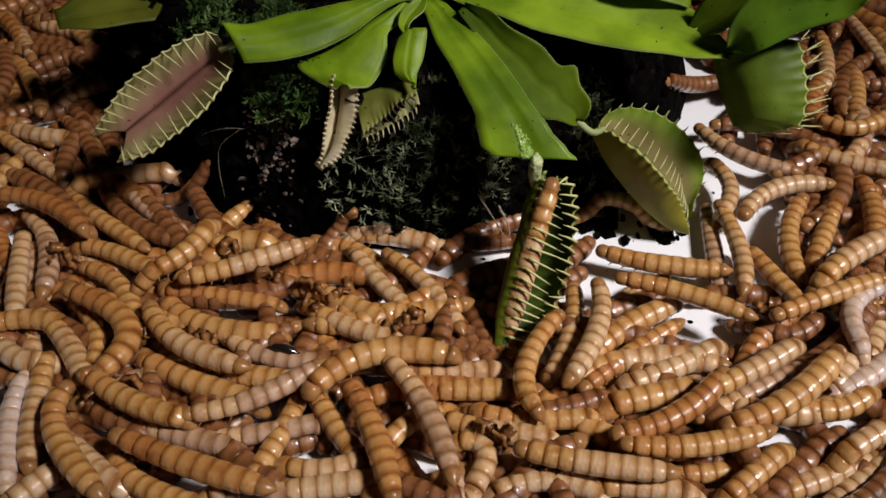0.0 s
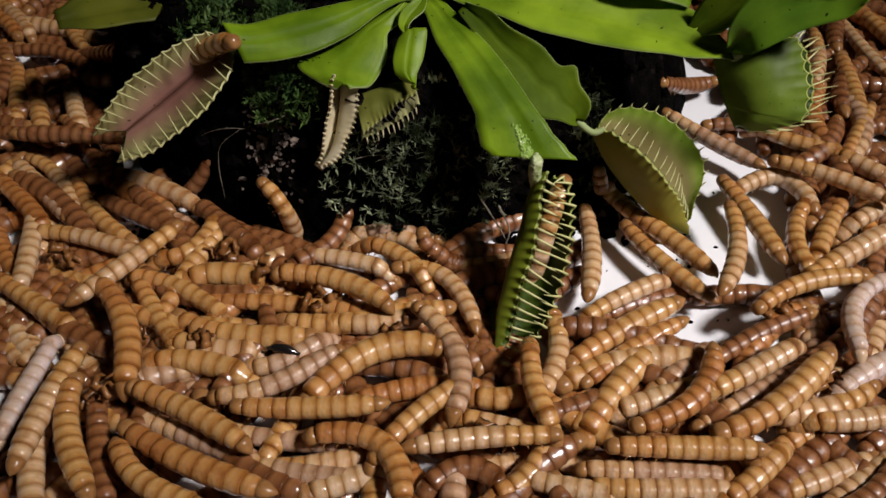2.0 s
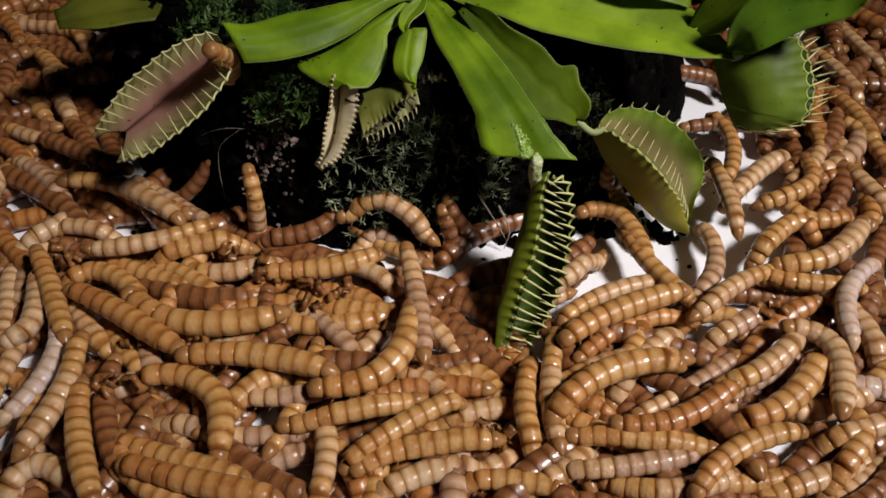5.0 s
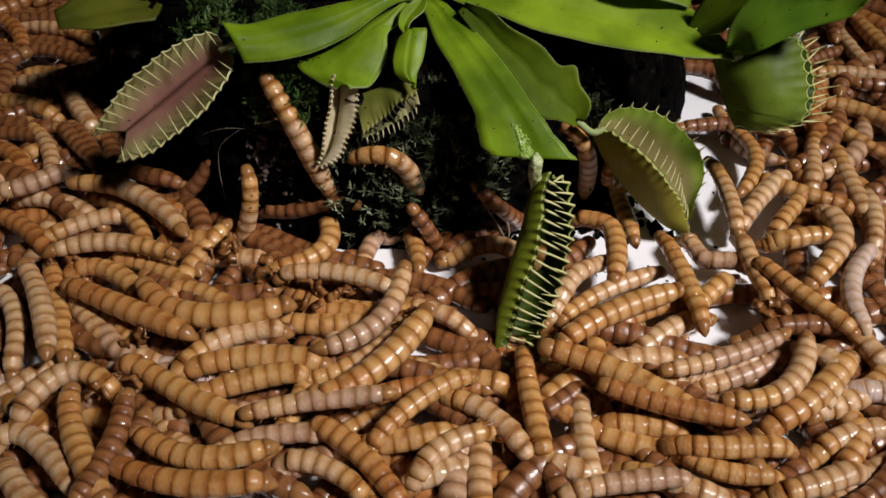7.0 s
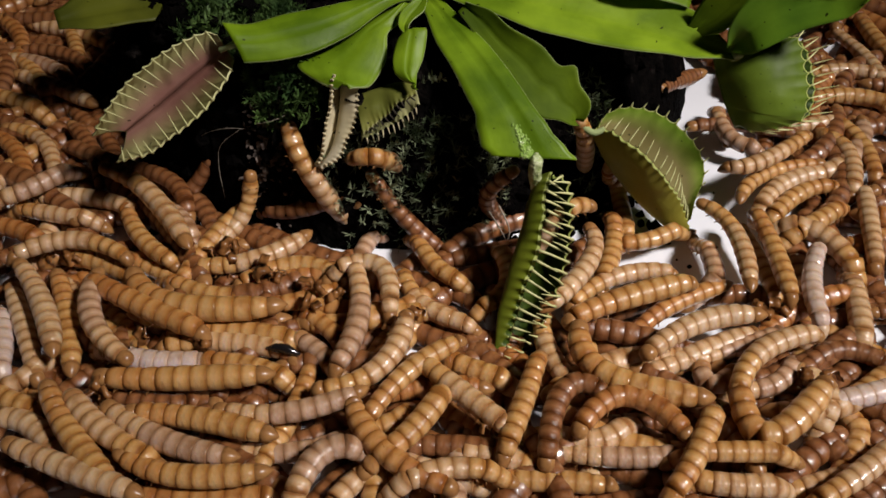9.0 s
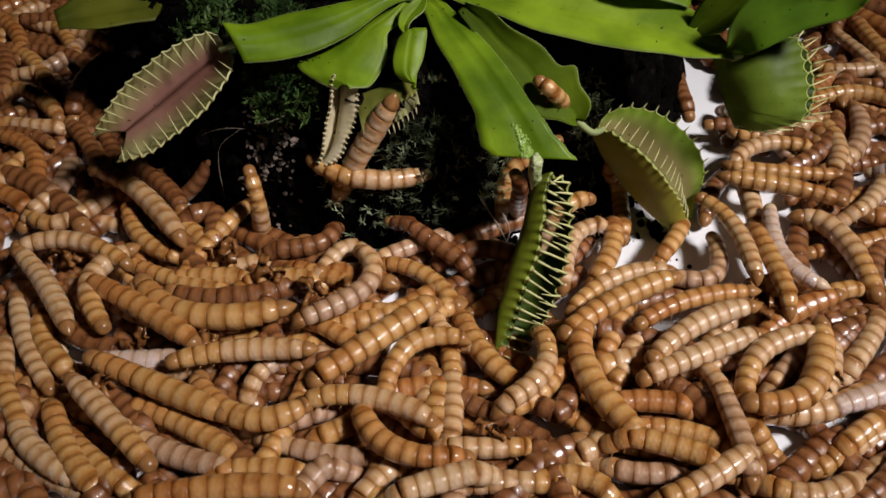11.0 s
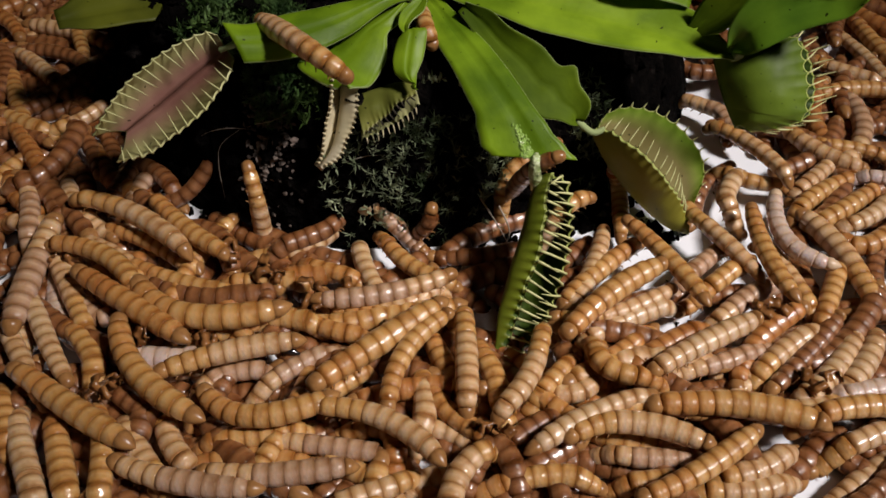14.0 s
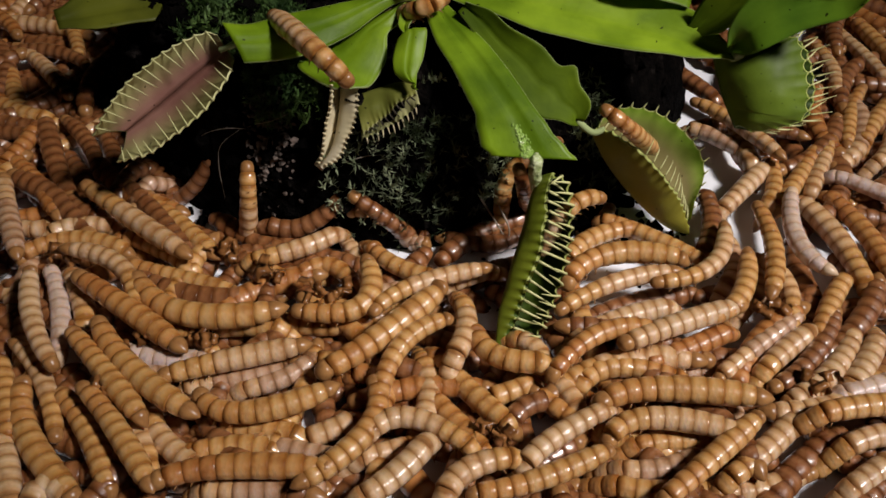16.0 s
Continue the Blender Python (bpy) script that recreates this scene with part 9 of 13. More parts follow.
    crawl("golden", 0.86, PILE, [(0, (40, 74, 6.7), (47.1, 77.1, 6.7), (55.8, 80.4, 6.7)), (1, (35.3, 74, 6.7), (43.3, 78.5, 6.7), (55.8, 80.4, 6.7)), (2, (37.1, 73.8, 6.7), (44.9, 79.3, 6.7), (55.2, 80.4, 6.7)), (3, (41.6, 77.6, 6.7), (47.6, 81.4, 6.7), (54, 81.4, 6.7)), (4, (42.8, 78.1, 4), (46.3, 81.9, 4), (55.6, 83.9, 4)), (5.25, (42.3, 82.8, 5.3), (45.4, 81.2, 5.3), (51.4, 79.4, 5.3)), (6.5, (41.8, 87.4, 6.7), (44.5, 80.4, 6.7), (47.1, 74.9, 6.7)), (7.5, (40.9, 77.6, 6.7), (44.8, 74, 6.7), (49.9, 70.5, 6.7)), (9, (44.4, 79.2, 1.8), (48.5, 75.3, 1.8), (53.9, 71.6, 1.8)), (10.25, (43.5, 77.2, 2.9), (47.9, 77.7, 2.9), (53.1, 77.2, 2.9)), (11.5, (42.5, 75.3, 4), (47.2, 80, 4), (52.4, 82.9, 4)), (12.5, (44.8, 76.2, 4), (47.2, 80, 4), (50.2, 82.9, 4)), (13.5, (47.6, 76.2, 4), (49.4, 80, 4), (51.2, 83.9, 4)), (15, (46.4, 74.4, 4), (49.1, 79, 4), (51.7, 82.9, 4)), (16, (46.2, 73.5, 4), (48.8, 78.1, 4), (51.4, 81.9, 4))])
    crawl("brown", 0.86, PILE, [(0, (39.4, 74.4, 4), (42.7, 73.3, 4), (46, 75.3, 4)), (1, (38.5, 73.5, 4), (41.5, 74.4, 4), (44.7, 78.5, 4)), (2, (31.7, 68.8, 4), (38.5, 73.3, 4), (46.5, 77, 4)), (3, (41.3, 70.9, 4), (45.5, 73.5, 4), (48.3, 76.2, 4)), (4, (42.4, 72.7, 1.8), (46.6, 75.3, 1.8), (49.5, 78.1, 1.8)), (6.5, (39.8, 79, 4), (42.4, 78.1, 4), (44.3, 77.1, 4)), (7.5, (41.7, 67.1, 6.7), (44.8, 68.8, 6.7), (47.9, 70.5, 6.7)), (9, (42.5, 67.5, 4), (47.5, 70.9, 4), (52.4, 69.2, 4)), (11.5, (45, 69.2, 4), (47.3, 72.6, 4), (50.4, 76.2, 4)), (12.5, (45.4, 70.9, 4), (48.5, 74.4, 4), (50.3, 78.1, 4)), (13.5, (38.6, 65.1, 4), (44.8, 70.9, 4), (49.7, 76.2, 4)), (15, (37.9, 65.1, 4), (44.1, 70.9, 4), (49.3, 77.1, 4)), (16, (37.9, 65.1, 4), (44.5, 70, 4), (49.6, 78.1, 4))])
    crawl("sand", 0.86, PILE, [(0, (21.6, 65.9, 4), (27.2, 68.2, 4), (32.9, 71.3, 4)), (1, (26, 53, 6.7), (25.7, 65.5, 6.7), (30, 71.3, 6.7)), (2, (20.8, 62.6, 4), (25.6, 64.1, 4), (30.5, 65.9, 4)), (3, (20.6, 63.5, 4), (24.1, 65.1, 4), (26.7, 65.1, 4)), (4, (20.8, 65.1, 4), (23.9, 68.4, 4), (27.7, 70.9, 4)), (6.5, (23.4, 69.2, 4), (25.8, 71.8, 4), (28.3, 74.4, 4)), (7.5, (22.1, 70, 4), (28.3, 74.4, 4), (36.2, 75.8, 4)), (9, (24.5, 67.5, 4), (31.8, 70.9, 4), (37.8, 73.5, 4)), (11.5, (23.7, 65.5, 6.7), (30.9, 68.8, 6.7), (36.7, 71.3, 6.7)), (12.5, (28.1, 69.2, 4), (30.1, 69.2, 4), (32.3, 70, 4)), (13.5, (23.7, 65.5, 6.7), (30.2, 68.8, 6.7), (37.1, 73.1, 6.7)), (15, (26.3, 70.9, 4), (31.1, 74.4, 4), (38.9, 78.1, 4)), (16, (21, 69.6, 6.7), (29, 73.1, 6.7), (37, 75.8, 6.7))])
    crawl("orange", 0.86, PILE, [(0, (14.5, 56.8, 6.7), (26.7, 60.3, 6.7), (34.3, 69.5, 6.7)), (1, (27.4, 62.4, 6.7), (32.3, 66.3, 6.7), (34.3, 69.6, 6.7)), (2, (18.6, 57.8, 6.7), (28.7, 62.4, 6.7), (31.8, 71.8, 6.7)), (3, (18.3, 57.9, 6.7), (28.5, 63.2, 6.7), (33, 73.1, 6.7)), (4, (17.7, 58.3, 6.7), (26.3, 61.6, 6.7), (32.8, 70.5, 6.7)), (6.5, (18.7, 61.6, 6.7), (25.5, 57.2, 6.7), (36.2, 57.9, 6.7)), (7.5, (15.3, 65.5, 6.7), (22.4, 65.5, 6.7), (29.5, 60.1, 6.7)), (9, (15.3, 58.6, 6.7), (20.7, 62.4, 6.7), (26.3, 57.9, 6.7)), (11.5, (19.3, 63.5, 4), (24, 64.3, 4), (28.6, 64.3, 4)), (12.5, (23, 66.7, 4), (27.6, 70, 4), (33.3, 71.8, 4)), (13.5, (23.2, 68.4, 4), (26.5, 71.8, 4), (30.4, 74.4, 4)), (15, (22, 69.2, 4), (27.7, 70.9, 4), (34.9, 72.6, 4)), (16, (24.7, 69.2, 4), (29.1, 70.9, 4), (34.4, 73.5, 4))])
    crawl("tan", 0.86, PILE, [(0, (30.8, 63.5, 6.7), (36.2, 66.3, 6.7), (41, 69.2, 6.7)), (1, (34.6, 65.1, 4), (38.7, 68.4, 4), (43.6, 71.8, 4)), (2, (30.1, 63, 6.7), (34.7, 65.4, 6.7), (41.2, 69.2, 6.7)), (3, (31.2, 63.9, 6.7), (36.4, 67.1, 6.7), (40.8, 71.3, 6.7)), (4, (33, 66.3, 6.7), (36.6, 68, 6.7), (41.1, 71.3, 6.7)), (6.5, (30.6, 60.9, 6.7), (38.1, 63.2, 6.7), (42.5, 70.5, 6.7)), (7.5, (32.3, 63.2, 6.7), (39.7, 64.7, 6.7), (43.7, 72.2, 6.7)), (9, (33.8, 63.9, 6.7), (37.5, 68.8, 6.7), (43.8, 71.3, 6.7)), (11.5, (34.2, 63.2, 6.7), (37.5, 68.8, 6.7), (43.4, 71.3, 6.7)), (12.5, (37.3, 70.9, 4), (39.5, 71.8, 4), (42, 73.5, 4)), (13.5, (38, 68.4, 4), (41.3, 70.9, 4), (44.8, 73.5, 4)), (15, (37.2, 67.5, 4), (40.7, 70.9, 4), (44.8, 73.5, 4)), (16, (37.8, 67.5, 4), (41.3, 70.9, 4), (44.8, 73.5, 4))])
    crawl("grey", 0.86, PILE, [(0, (28.2, 60.8, 4), (35.1, 64.3, 4), (44.3, 69.2, 4)), (1, (28.4, 59.4, 6.7), (34.7, 62.4, 6.7), (43.6, 67.1, 6.7)), (2, (28, 59.5, 4), (34.2, 63.3, 4), (43.1, 68.5, 4)), (3, (28, 61.2, 4), (35.9, 65.1, 4), (43.6, 69.2, 4)), (4, (31, 63.5, 4), (36.1, 65.9, 4), (42.5, 70, 4)), (6.5, (29.9, 64.3, 4), (34.8, 65.9, 4), (40.9, 69.2, 4)), (7.5, (29, 66.7, 4), (33.9, 67.9, 4), (40.6, 70.5, 4)), (9, (30.6, 68.4, 4), (31.5, 65.9, 4), (34.5, 67.5, 4)), (10.25, (30.8, 67, 5.3), (31.8, 63.8, 5.3), (33.7, 59.6, 5.3)), (11.5, (30.9, 65.5, 6.7), (32, 61.6, 6.7), (32.9, 51.7, 6.7)), (12.5, (32.6, 69.2, 1.8), (33.8, 65.1, 1.8), (34.7, 54.6, 1.8)), (16, (32.6, 69.2, 1.8), (33.8, 65.1, 1.8), (34.7, 54.6, 1.8))])
    crawl("golden", 1.00, PILE, [(0, (31.3, 58.3, 6.7), (39.1, 62, 6.7), (46.1, 68.4, 6.7)), (1, (32.5, 57.9, 6.7), (39.2, 62.4, 6.7), (46.3, 69.6, 6.7)), (2, (29, 57.3, 6.7), (36.8, 60.7, 6.7), (45.9, 69.2, 6.7)), (3, (31.4, 58.6, 6.7), (39, 61.6, 6.7), (44.1, 68.8, 6.7)), (4, (34.2, 60.1, 6.7), (39.2, 62.4, 6.7), (43.6, 67.1, 6.7)), (6.5, (36, 59.7, 4), (40.6, 62.7, 4), (44.5, 67.5, 4)), (7.5, (35.9, 59.4, 6.7), (43.2, 63.2, 6.7), (51.4, 68.8, 6.7)), (9, (33.6, 63.2, 6.7), (35.4, 57.2, 6.7), (43.4, 63.9, 6.7)), (11.5, (35, 60.9, 6.7), (42.1, 63.9, 6.7), (45.5, 74, 6.7)), (12.5, (33.3, 61.6, 6.7), (40.6, 63.2, 6.7), (44.8, 74, 6.7)), (13.5, (26.7, 60.1, 6.7), (36.3, 61.2, 6.7), (44.4, 58.6, 6.7)), (15, (19.5, 63.2, 6.7), (26.3, 61.6, 6.7), (38.6, 60.1, 6.7)), (16, (16.6, 59.4, 6.7), (22.7, 63.2, 6.7), (38.3, 61.6, 6.7))])
    crawl("golden", 0.86, PILE, [(0, (18.1, 56.5, 6.7), (26.5, 55.8, 6.7), (37.2, 58.3, 6.7)), (1, (28.4, 56.7, 4), (33, 57.5, 4), (36.7, 57.5, 4)), (2, (17.4, 55.8, 6.7), (26.5, 55.6, 6.7), (35.2, 55.3, 6.7)), (3, (15.6, 55.8, 6.7), (23.6, 56.5, 6.7), (31.4, 55.8, 6.7)), (4, (14.4, 56.5, 6.7), (22.5, 57.2, 6.7), (31.3, 55.4, 6.7)), (6.5, (17.5, 58.9, 4), (20.5, 58.2, 4), (23.7, 58.2, 4)), (7.5, (20.9, 61.2, 4), (25.6, 62, 4), (28.6, 61.2, 4)), (9, (24.5, 51, 6.7), (26.9, 54.4, 6.7), (29.7, 59.4, 6.7)), (10.25, (22, 54.5, 6.7), (24.9, 55.5, 6.7), (28.8, 56.5, 6.7)), (11.5, (19.5, 57.9, 6.7), (23, 56.5, 6.7), (27.9, 53.7, 6.7)), (12.5, (19.6, 49.7, 6.7), (26.7, 53.7, 6.7), (32.5, 57.9, 6.7)), (13.5, (20.2, 49.7, 6.7), (27.2, 53, 6.7), (34.3, 57.9, 6.7)), (15, (22.5, 49.7, 6.7), (27.1, 52.3, 6.7), (33.7, 57.9, 6.7)), (16, (23.1, 49.7, 6.7), (27.2, 53, 6.7), (34.6, 59.4, 6.7))])
    crawl("tan", 0.86, PILE, [(0, (7.7, 55.8, 6.7), (14.2, 54, 6.7), (25, 52.5, 6.7)), (1, (5.8, 55.1, 6.7), (13, 53.7, 6.7), (23.6, 52.7, 6.7)), (2, (6.1, 58.1, 1.8), (13.7, 56.7, 1.8), (24.9, 55.6, 1.8)), (3, (11.5, 52.5, 1.8), (14.1, 54.6, 1.8), (16.4, 58.1, 1.8)), (4, (11.2, 51.2, 4), (13.8, 53.2, 4), (16, 56.7, 4)), (5.25, (10.8, 54, 4), (12.7, 54.6, 4), (14.7, 56, 4)), (6.5, (10.4, 56.7, 4), (11.5, 56, 4), (13.3, 55.3, 4)), (7.5, (12.2, 56.7, 4), (13.9, 54.6, 4), (17.5, 53.9, 4)), (9, (13, 58.9, 4), (16.8, 58.2, 4), (20.1, 59.7, 4)), (11.5, (16, 56.7, 4), (17.3, 57.5, 4), (18.7, 58.9, 4)), (12.5, (13.1, 55.1, 6.7), (19, 58.6, 6.7), (25.4, 56.5, 6.7)), (13.5, (13.3, 57.2, 6.7), (20.8, 58.6, 6.7), (28.3, 55.8, 6.7)), (15, (15, 56.5, 6.7), (20.3, 59.4, 6.7), (29.7, 56.5, 6.7)), (16, (18.9, 57.9, 6.7), (23.4, 59.4, 6.7), (31.2, 57.9, 6.7))])
    crawl("sand", 0.86, PILE, [(0, (6.4, 52.2, 4), (11.3, 53.2, 4), (15.8, 52, 4)), (1, (5.9, 53.9, 4), (10.7, 53.2, 4), (14.8, 51.2, 4)), (2, (10.1, 53.2, 4), (13.1, 52.4, 4), (16.8, 51.7, 4)), (2.5, (11.6, 59.4, 5.3), (12.9, 55.1, 5.3), (15.9, 50.7, 5.3)), (3, (13, 65.5, 6.7), (12.7, 57.9, 6.7), (14.9, 49.7, 6.7)), (4, (13.8, 69.2, 1.8), (13.4, 61.2, 1.8), (15.8, 52.5, 1.8)), (6.5, (16.9, 65.1, 4), (15, 59.7, 4), (16.4, 54.6, 4)), (7.5, (15.3, 62.7, 4), (16.2, 58.9, 4), (16.1, 54.6, 4)), (9, (15.7, 64.3, 1.8), (16.6, 60.4, 1.8), (16.4, 56, 1.8)), (11.5, (17.6, 59.7, 4), (16.1, 58.2, 4), (13.8, 53.9, 4)), (12.5, (26.6, 63.2, 6.7), (16.7, 60.1, 6.7), (10.6, 54.4, 6.7)), (13.5, (25.2, 62.4, 6.7), (18.6, 60.9, 6.7), (10.7, 55.8, 6.7)), (15, (18.1, 61.6, 6.7), (13.4, 58.6, 6.7), (8.2, 55.1, 6.7)), (16, (17.3, 60.1, 6.7), (12.6, 57.2, 6.7), (9.4, 54.4, 6.7))])
    crawl("tan", 0.86, PILE, [(0, (16.7, 52.6, 4), (21, 52.4, 4), (25.7, 51.7, 4)), (1, (18.5, 51.9, 4), (23.9, 51.9, 4), (29.5, 52.6, 4)), (2, (16.4, 52.4, 4), (22.1, 52, 4), (30.3, 52.1, 4)), (3, (17.9, 51.9, 4), (23.9, 51.9, 4), (30.5, 54.6, 4)), (4, (17.9, 52.2, 4), (24.5, 51.9, 4), (30.8, 56, 4)), (6.5, (22.3, 53.2, 4), (25.1, 51.9, 4), (28, 51.2, 4)), (7.5, (19.5, 55.3, 4), (24.2, 53.9, 4), (29.9, 51.5, 4)), (9, (27.8, 53.2, 4), (31.3, 52.6, 4), (34.9, 52.6, 4)), (11.5, (23.1, 49.7, 6.7), (27, 51.7, 6.7), (31.8, 55.1, 6.7)), (12.5, (27.4, 51.2, 4), (32, 53.2, 4), (36.4, 56, 4)), (13.5, (28.7, 51.9, 4), (32.4, 51.9, 4), (35.5, 52.6, 4)), (15, (29.4, 53.2, 1.8), (33.2, 53.2, 1.8), (36.4, 53.9, 1.8)), (16, (29.4, 53.2, 1.8), (33.2, 53.2, 1.8), (36.4, 53.9, 1.8))])
    crawl("golden", 1.01, PILE, [(0, (19.9, 63.1, 4), (23.9, 64.1, 4), (28.4, 65.1, 4)), (1, (14.9, 58.2, 4), (20.1, 59.7, 4), (22.3, 62, 4)), (2, (16.6, 60.1, 4), (19.8, 64.7, 4), (23.7, 69.4, 4)), (3, (15.6, 58.9, 4), (20.5, 67.5, 4), (27.8, 71.8, 4)), (4, (15.1, 57.2, 6.7), (19.2, 65.5, 6.7), (24, 71.8, 6.7)), (5.25, (12.7, 62.6, 6.7), (19.2, 65.9, 6.7), (26.3, 66, 6.7)), (6.5, (10.3, 68, 6.7), (19.3, 66.3, 6.7), (28.6, 60.1, 6.7)), (7.5, (13.1, 70.5, 6.7), (16.8, 67.1, 6.7), (29.7, 59.4, 6.7)), (9, (16.8, 74, 6.7), (18.5, 65.5, 6.7), (31.4, 62, 6.7)), (11.5, (18.9, 74, 6.7), (16.6, 65.5, 6.7), (19.1, 55.1, 6.7)), (12.5, (19.4, 75.8, 6.7), (16.8, 67.1, 6.7), (13.4, 58.6, 6.7)), (13.5, (16.8, 78.1, 4), (17.7, 73.5, 4), (18.6, 69.2, 4)), (15, (17.2, 80, 1.8), (18.2, 75.3, 1.8), (19.1, 70.9, 1.8)), (16, (17.2, 80, 1.8), (18.2, 75.3, 1.8), (19.1, 70.9, 1.8))])
    crawl("golden", 0.86, PILE, [(0, (4.3, 62.1, 4), (9.4, 61, 4), (16.5, 61.3, 4)), (1, (7.5, 62.7, 4), (10.6, 59.7, 4), (16.1, 57.8, 4)), (1.5, (7, 57.3, 4), (9.8, 56.7, 4), (13.6, 57.2, 4)), (2, (6.4, 51.9, 4), (8.9, 53.6, 4), (11, 56.7, 4)), (3, (2.8, 51.9, 4), (7.1, 53.2, 4), (10, 51.2, 4)), (4, (2.2, 52.6, 4), (6.5, 53.2, 4), (10.6, 51.2, 4)), (6.5, (5.8, 53.2, 4), (9.5, 53.2, 4), (13.8, 53.9, 4)), (7.5, (6, 54.6, 1.8), (9.7, 54.6, 1.8), (14.2, 55.3, 1.8)), (9, (2.2, 53.2, 4), (10.1, 53.2, 4), (18, 52.6, 4)), (11.5, (10.7, 53.2, 4), (14.4, 53.9, 4), (17.3, 52.6, 4)), (12.5, (7, 52.6, 4), (11.9, 53.2, 4), (17.5, 53.9, 4)), (13.5, (5.8, 52.6, 4), (10.8, 53.9, 4), (14.4, 53.2, 4)), (15, (2.7, 51, 6.7), (10.4, 51.7, 6.7), (17.9, 55.1, 6.7)), (16, (3.9, 50.3, 6.7), (9.8, 51.7, 6.7), (17.3, 55.1, 6.7))])
    crawl("tan", 0.86, PILE, [(0, (1, 60.8, 4), (5.5, 59.5, 4), (11.1, 58.8, 4)), (1, (-0.9, 62, 4), (2.3, 61.2, 4), (5.5, 59.7, 4)), (2, (2, 61.3, 4), (6.1, 60.1, 4), (10.8, 58.8, 4)), (3, (0.4, 57.9, 6.7), (3.5, 60.1, 6.7), (7.4, 62.4, 6.7)), (4, (0.4, 61.2, 1.8), (3.7, 63.5, 1.8), (7.8, 65.9, 1.8)), (5.25, (1.3, 62.4, 2.9), (4.3, 62.8, 2.9), (7.6, 62.6, 2.9)), (6.5, (2.3, 63.5, 4), (4.9, 62, 4), (7.4, 59.3, 4)), (7.5, (-0.9, 63.2, 6.7), (4.1, 60.1, 6.7), (8.6, 56.5, 6.7)), (9, (-2.2, 67.1, 6.7), (1.7, 63.2, 6.7), (6.3, 59, 6.7)), (11.5, (1.8, 70.9, 4), (1, 64.3, 4), (-0.3, 58.9, 4)), (12.5, (6, 73.5, 4), (3.7, 67.5, 4), (1.6, 58.2, 4)), (13.5, (2.4, 73.1, 6.7), (3, 67.1, 6.7), (2.9, 60.9, 6.7)), (15, (3.2, 75.8, 6.7), (2.4, 71.3, 6.7), (2.4, 67.1, 6.7)), (16, (2.5, 75.8, 6.7), (2.8, 72.2, 6.7), (1.7, 68.8, 6.7))])
    crawl("white", 0.86, PILE, [(0, (45.6, 64.7, 4), (49.6, 66.7, 4), (53.1, 69.2, 4)), (1, (46.5, 65.1, 4), (49.6, 66.7, 4), (52.8, 68.4, 4)), (2, (46.5, 65.1, 4), (49.9, 67.5, 4), (53.1, 69.2, 4)), (3, (46.4, 62.7, 4), (50, 65.9, 4), (52.8, 68.4, 4)), (4, (46.5, 65.1, 4), (49.4, 65.9, 4), (52.5, 67.5, 4)), (6.5, (49.1, 65.1, 4), (50.2, 64.3, 4), (51.2, 63.5, 4)), (7.5, (45.4, 63.5, 4), (48.4, 65.1, 4), (52.5, 67.5, 4)), (9, (45.4, 63.5, 4), (48.9, 64.3, 4), (51.7, 65.1, 4)), (11.5, (45.1, 62.7, 4), (48.7, 63.9, 4), (52.4, 65.1, 4)), (12.5, (46.2, 64.3, 4), (49.1, 65.1, 4), (52.2, 65.5, 4)), (13.5, (46.2, 64.3, 4), (49, 64.7, 4), (52.1, 65.1, 4)), (15, (46.2, 64.3, 4), (49.1, 65.1, 4), (52, 65.9, 4)), (16, (46.2, 64.3, 4), (49.1, 65.1, 4), (52, 65.9, 4))])
    crawl("sand", 0.86, PILE, [(0, (44.1, 68.4, 4), (45.4, 65.9, 4), (48.3, 69.2, 4)), (1, (45.2, 70, 1.8), (46.5, 67.5, 1.8), (49.5, 70.9, 1.8)), (1.5, (46, 71.3, 1.8), (47.1, 68.3, 1.8), (47.9, 67.6, 1.8)), (2, (46.9, 72.7, 1.8), (47.7, 69.2, 1.8), (46.3, 64.3, 1.8)), (3, (45.8, 70.9, 4), (46.5, 67.5, 4), (45.1, 62.7, 4)), (4, (37.9, 70.5, 6.7), (45, 69.6, 6.7), (43.6, 57.9, 6.7)), (6.5, (42.1, 74, 6.7), (47.4, 68.8, 6.7), (42.5, 58.6, 6.7)), (7.5, (42.7, 68.4, 4), (44.5, 67.5, 4), (43.2, 65.1, 4)), (9, (42.5, 67.5, 4), (44.5, 65.1, 4), (44.2, 62.7, 4)), (11.5, (48.7, 72.6, 4), (46.1, 68.4, 4), (43, 64.3, 4)), (12.5, (49.1, 71.8, 4), (41.2, 62.7, 4), (36.8, 60.4, 4)), (13.5, (50.1, 72.6, 4), (45.8, 67.5, 4), (42.3, 64.3, 4)), (15, (50.3, 73.5, 4), (45.6, 66.7, 4), (40.1, 63.5, 4)), (16, (50.3, 73.5, 4), (45.8, 67.5, 4), (40.1, 63.5, 4))])
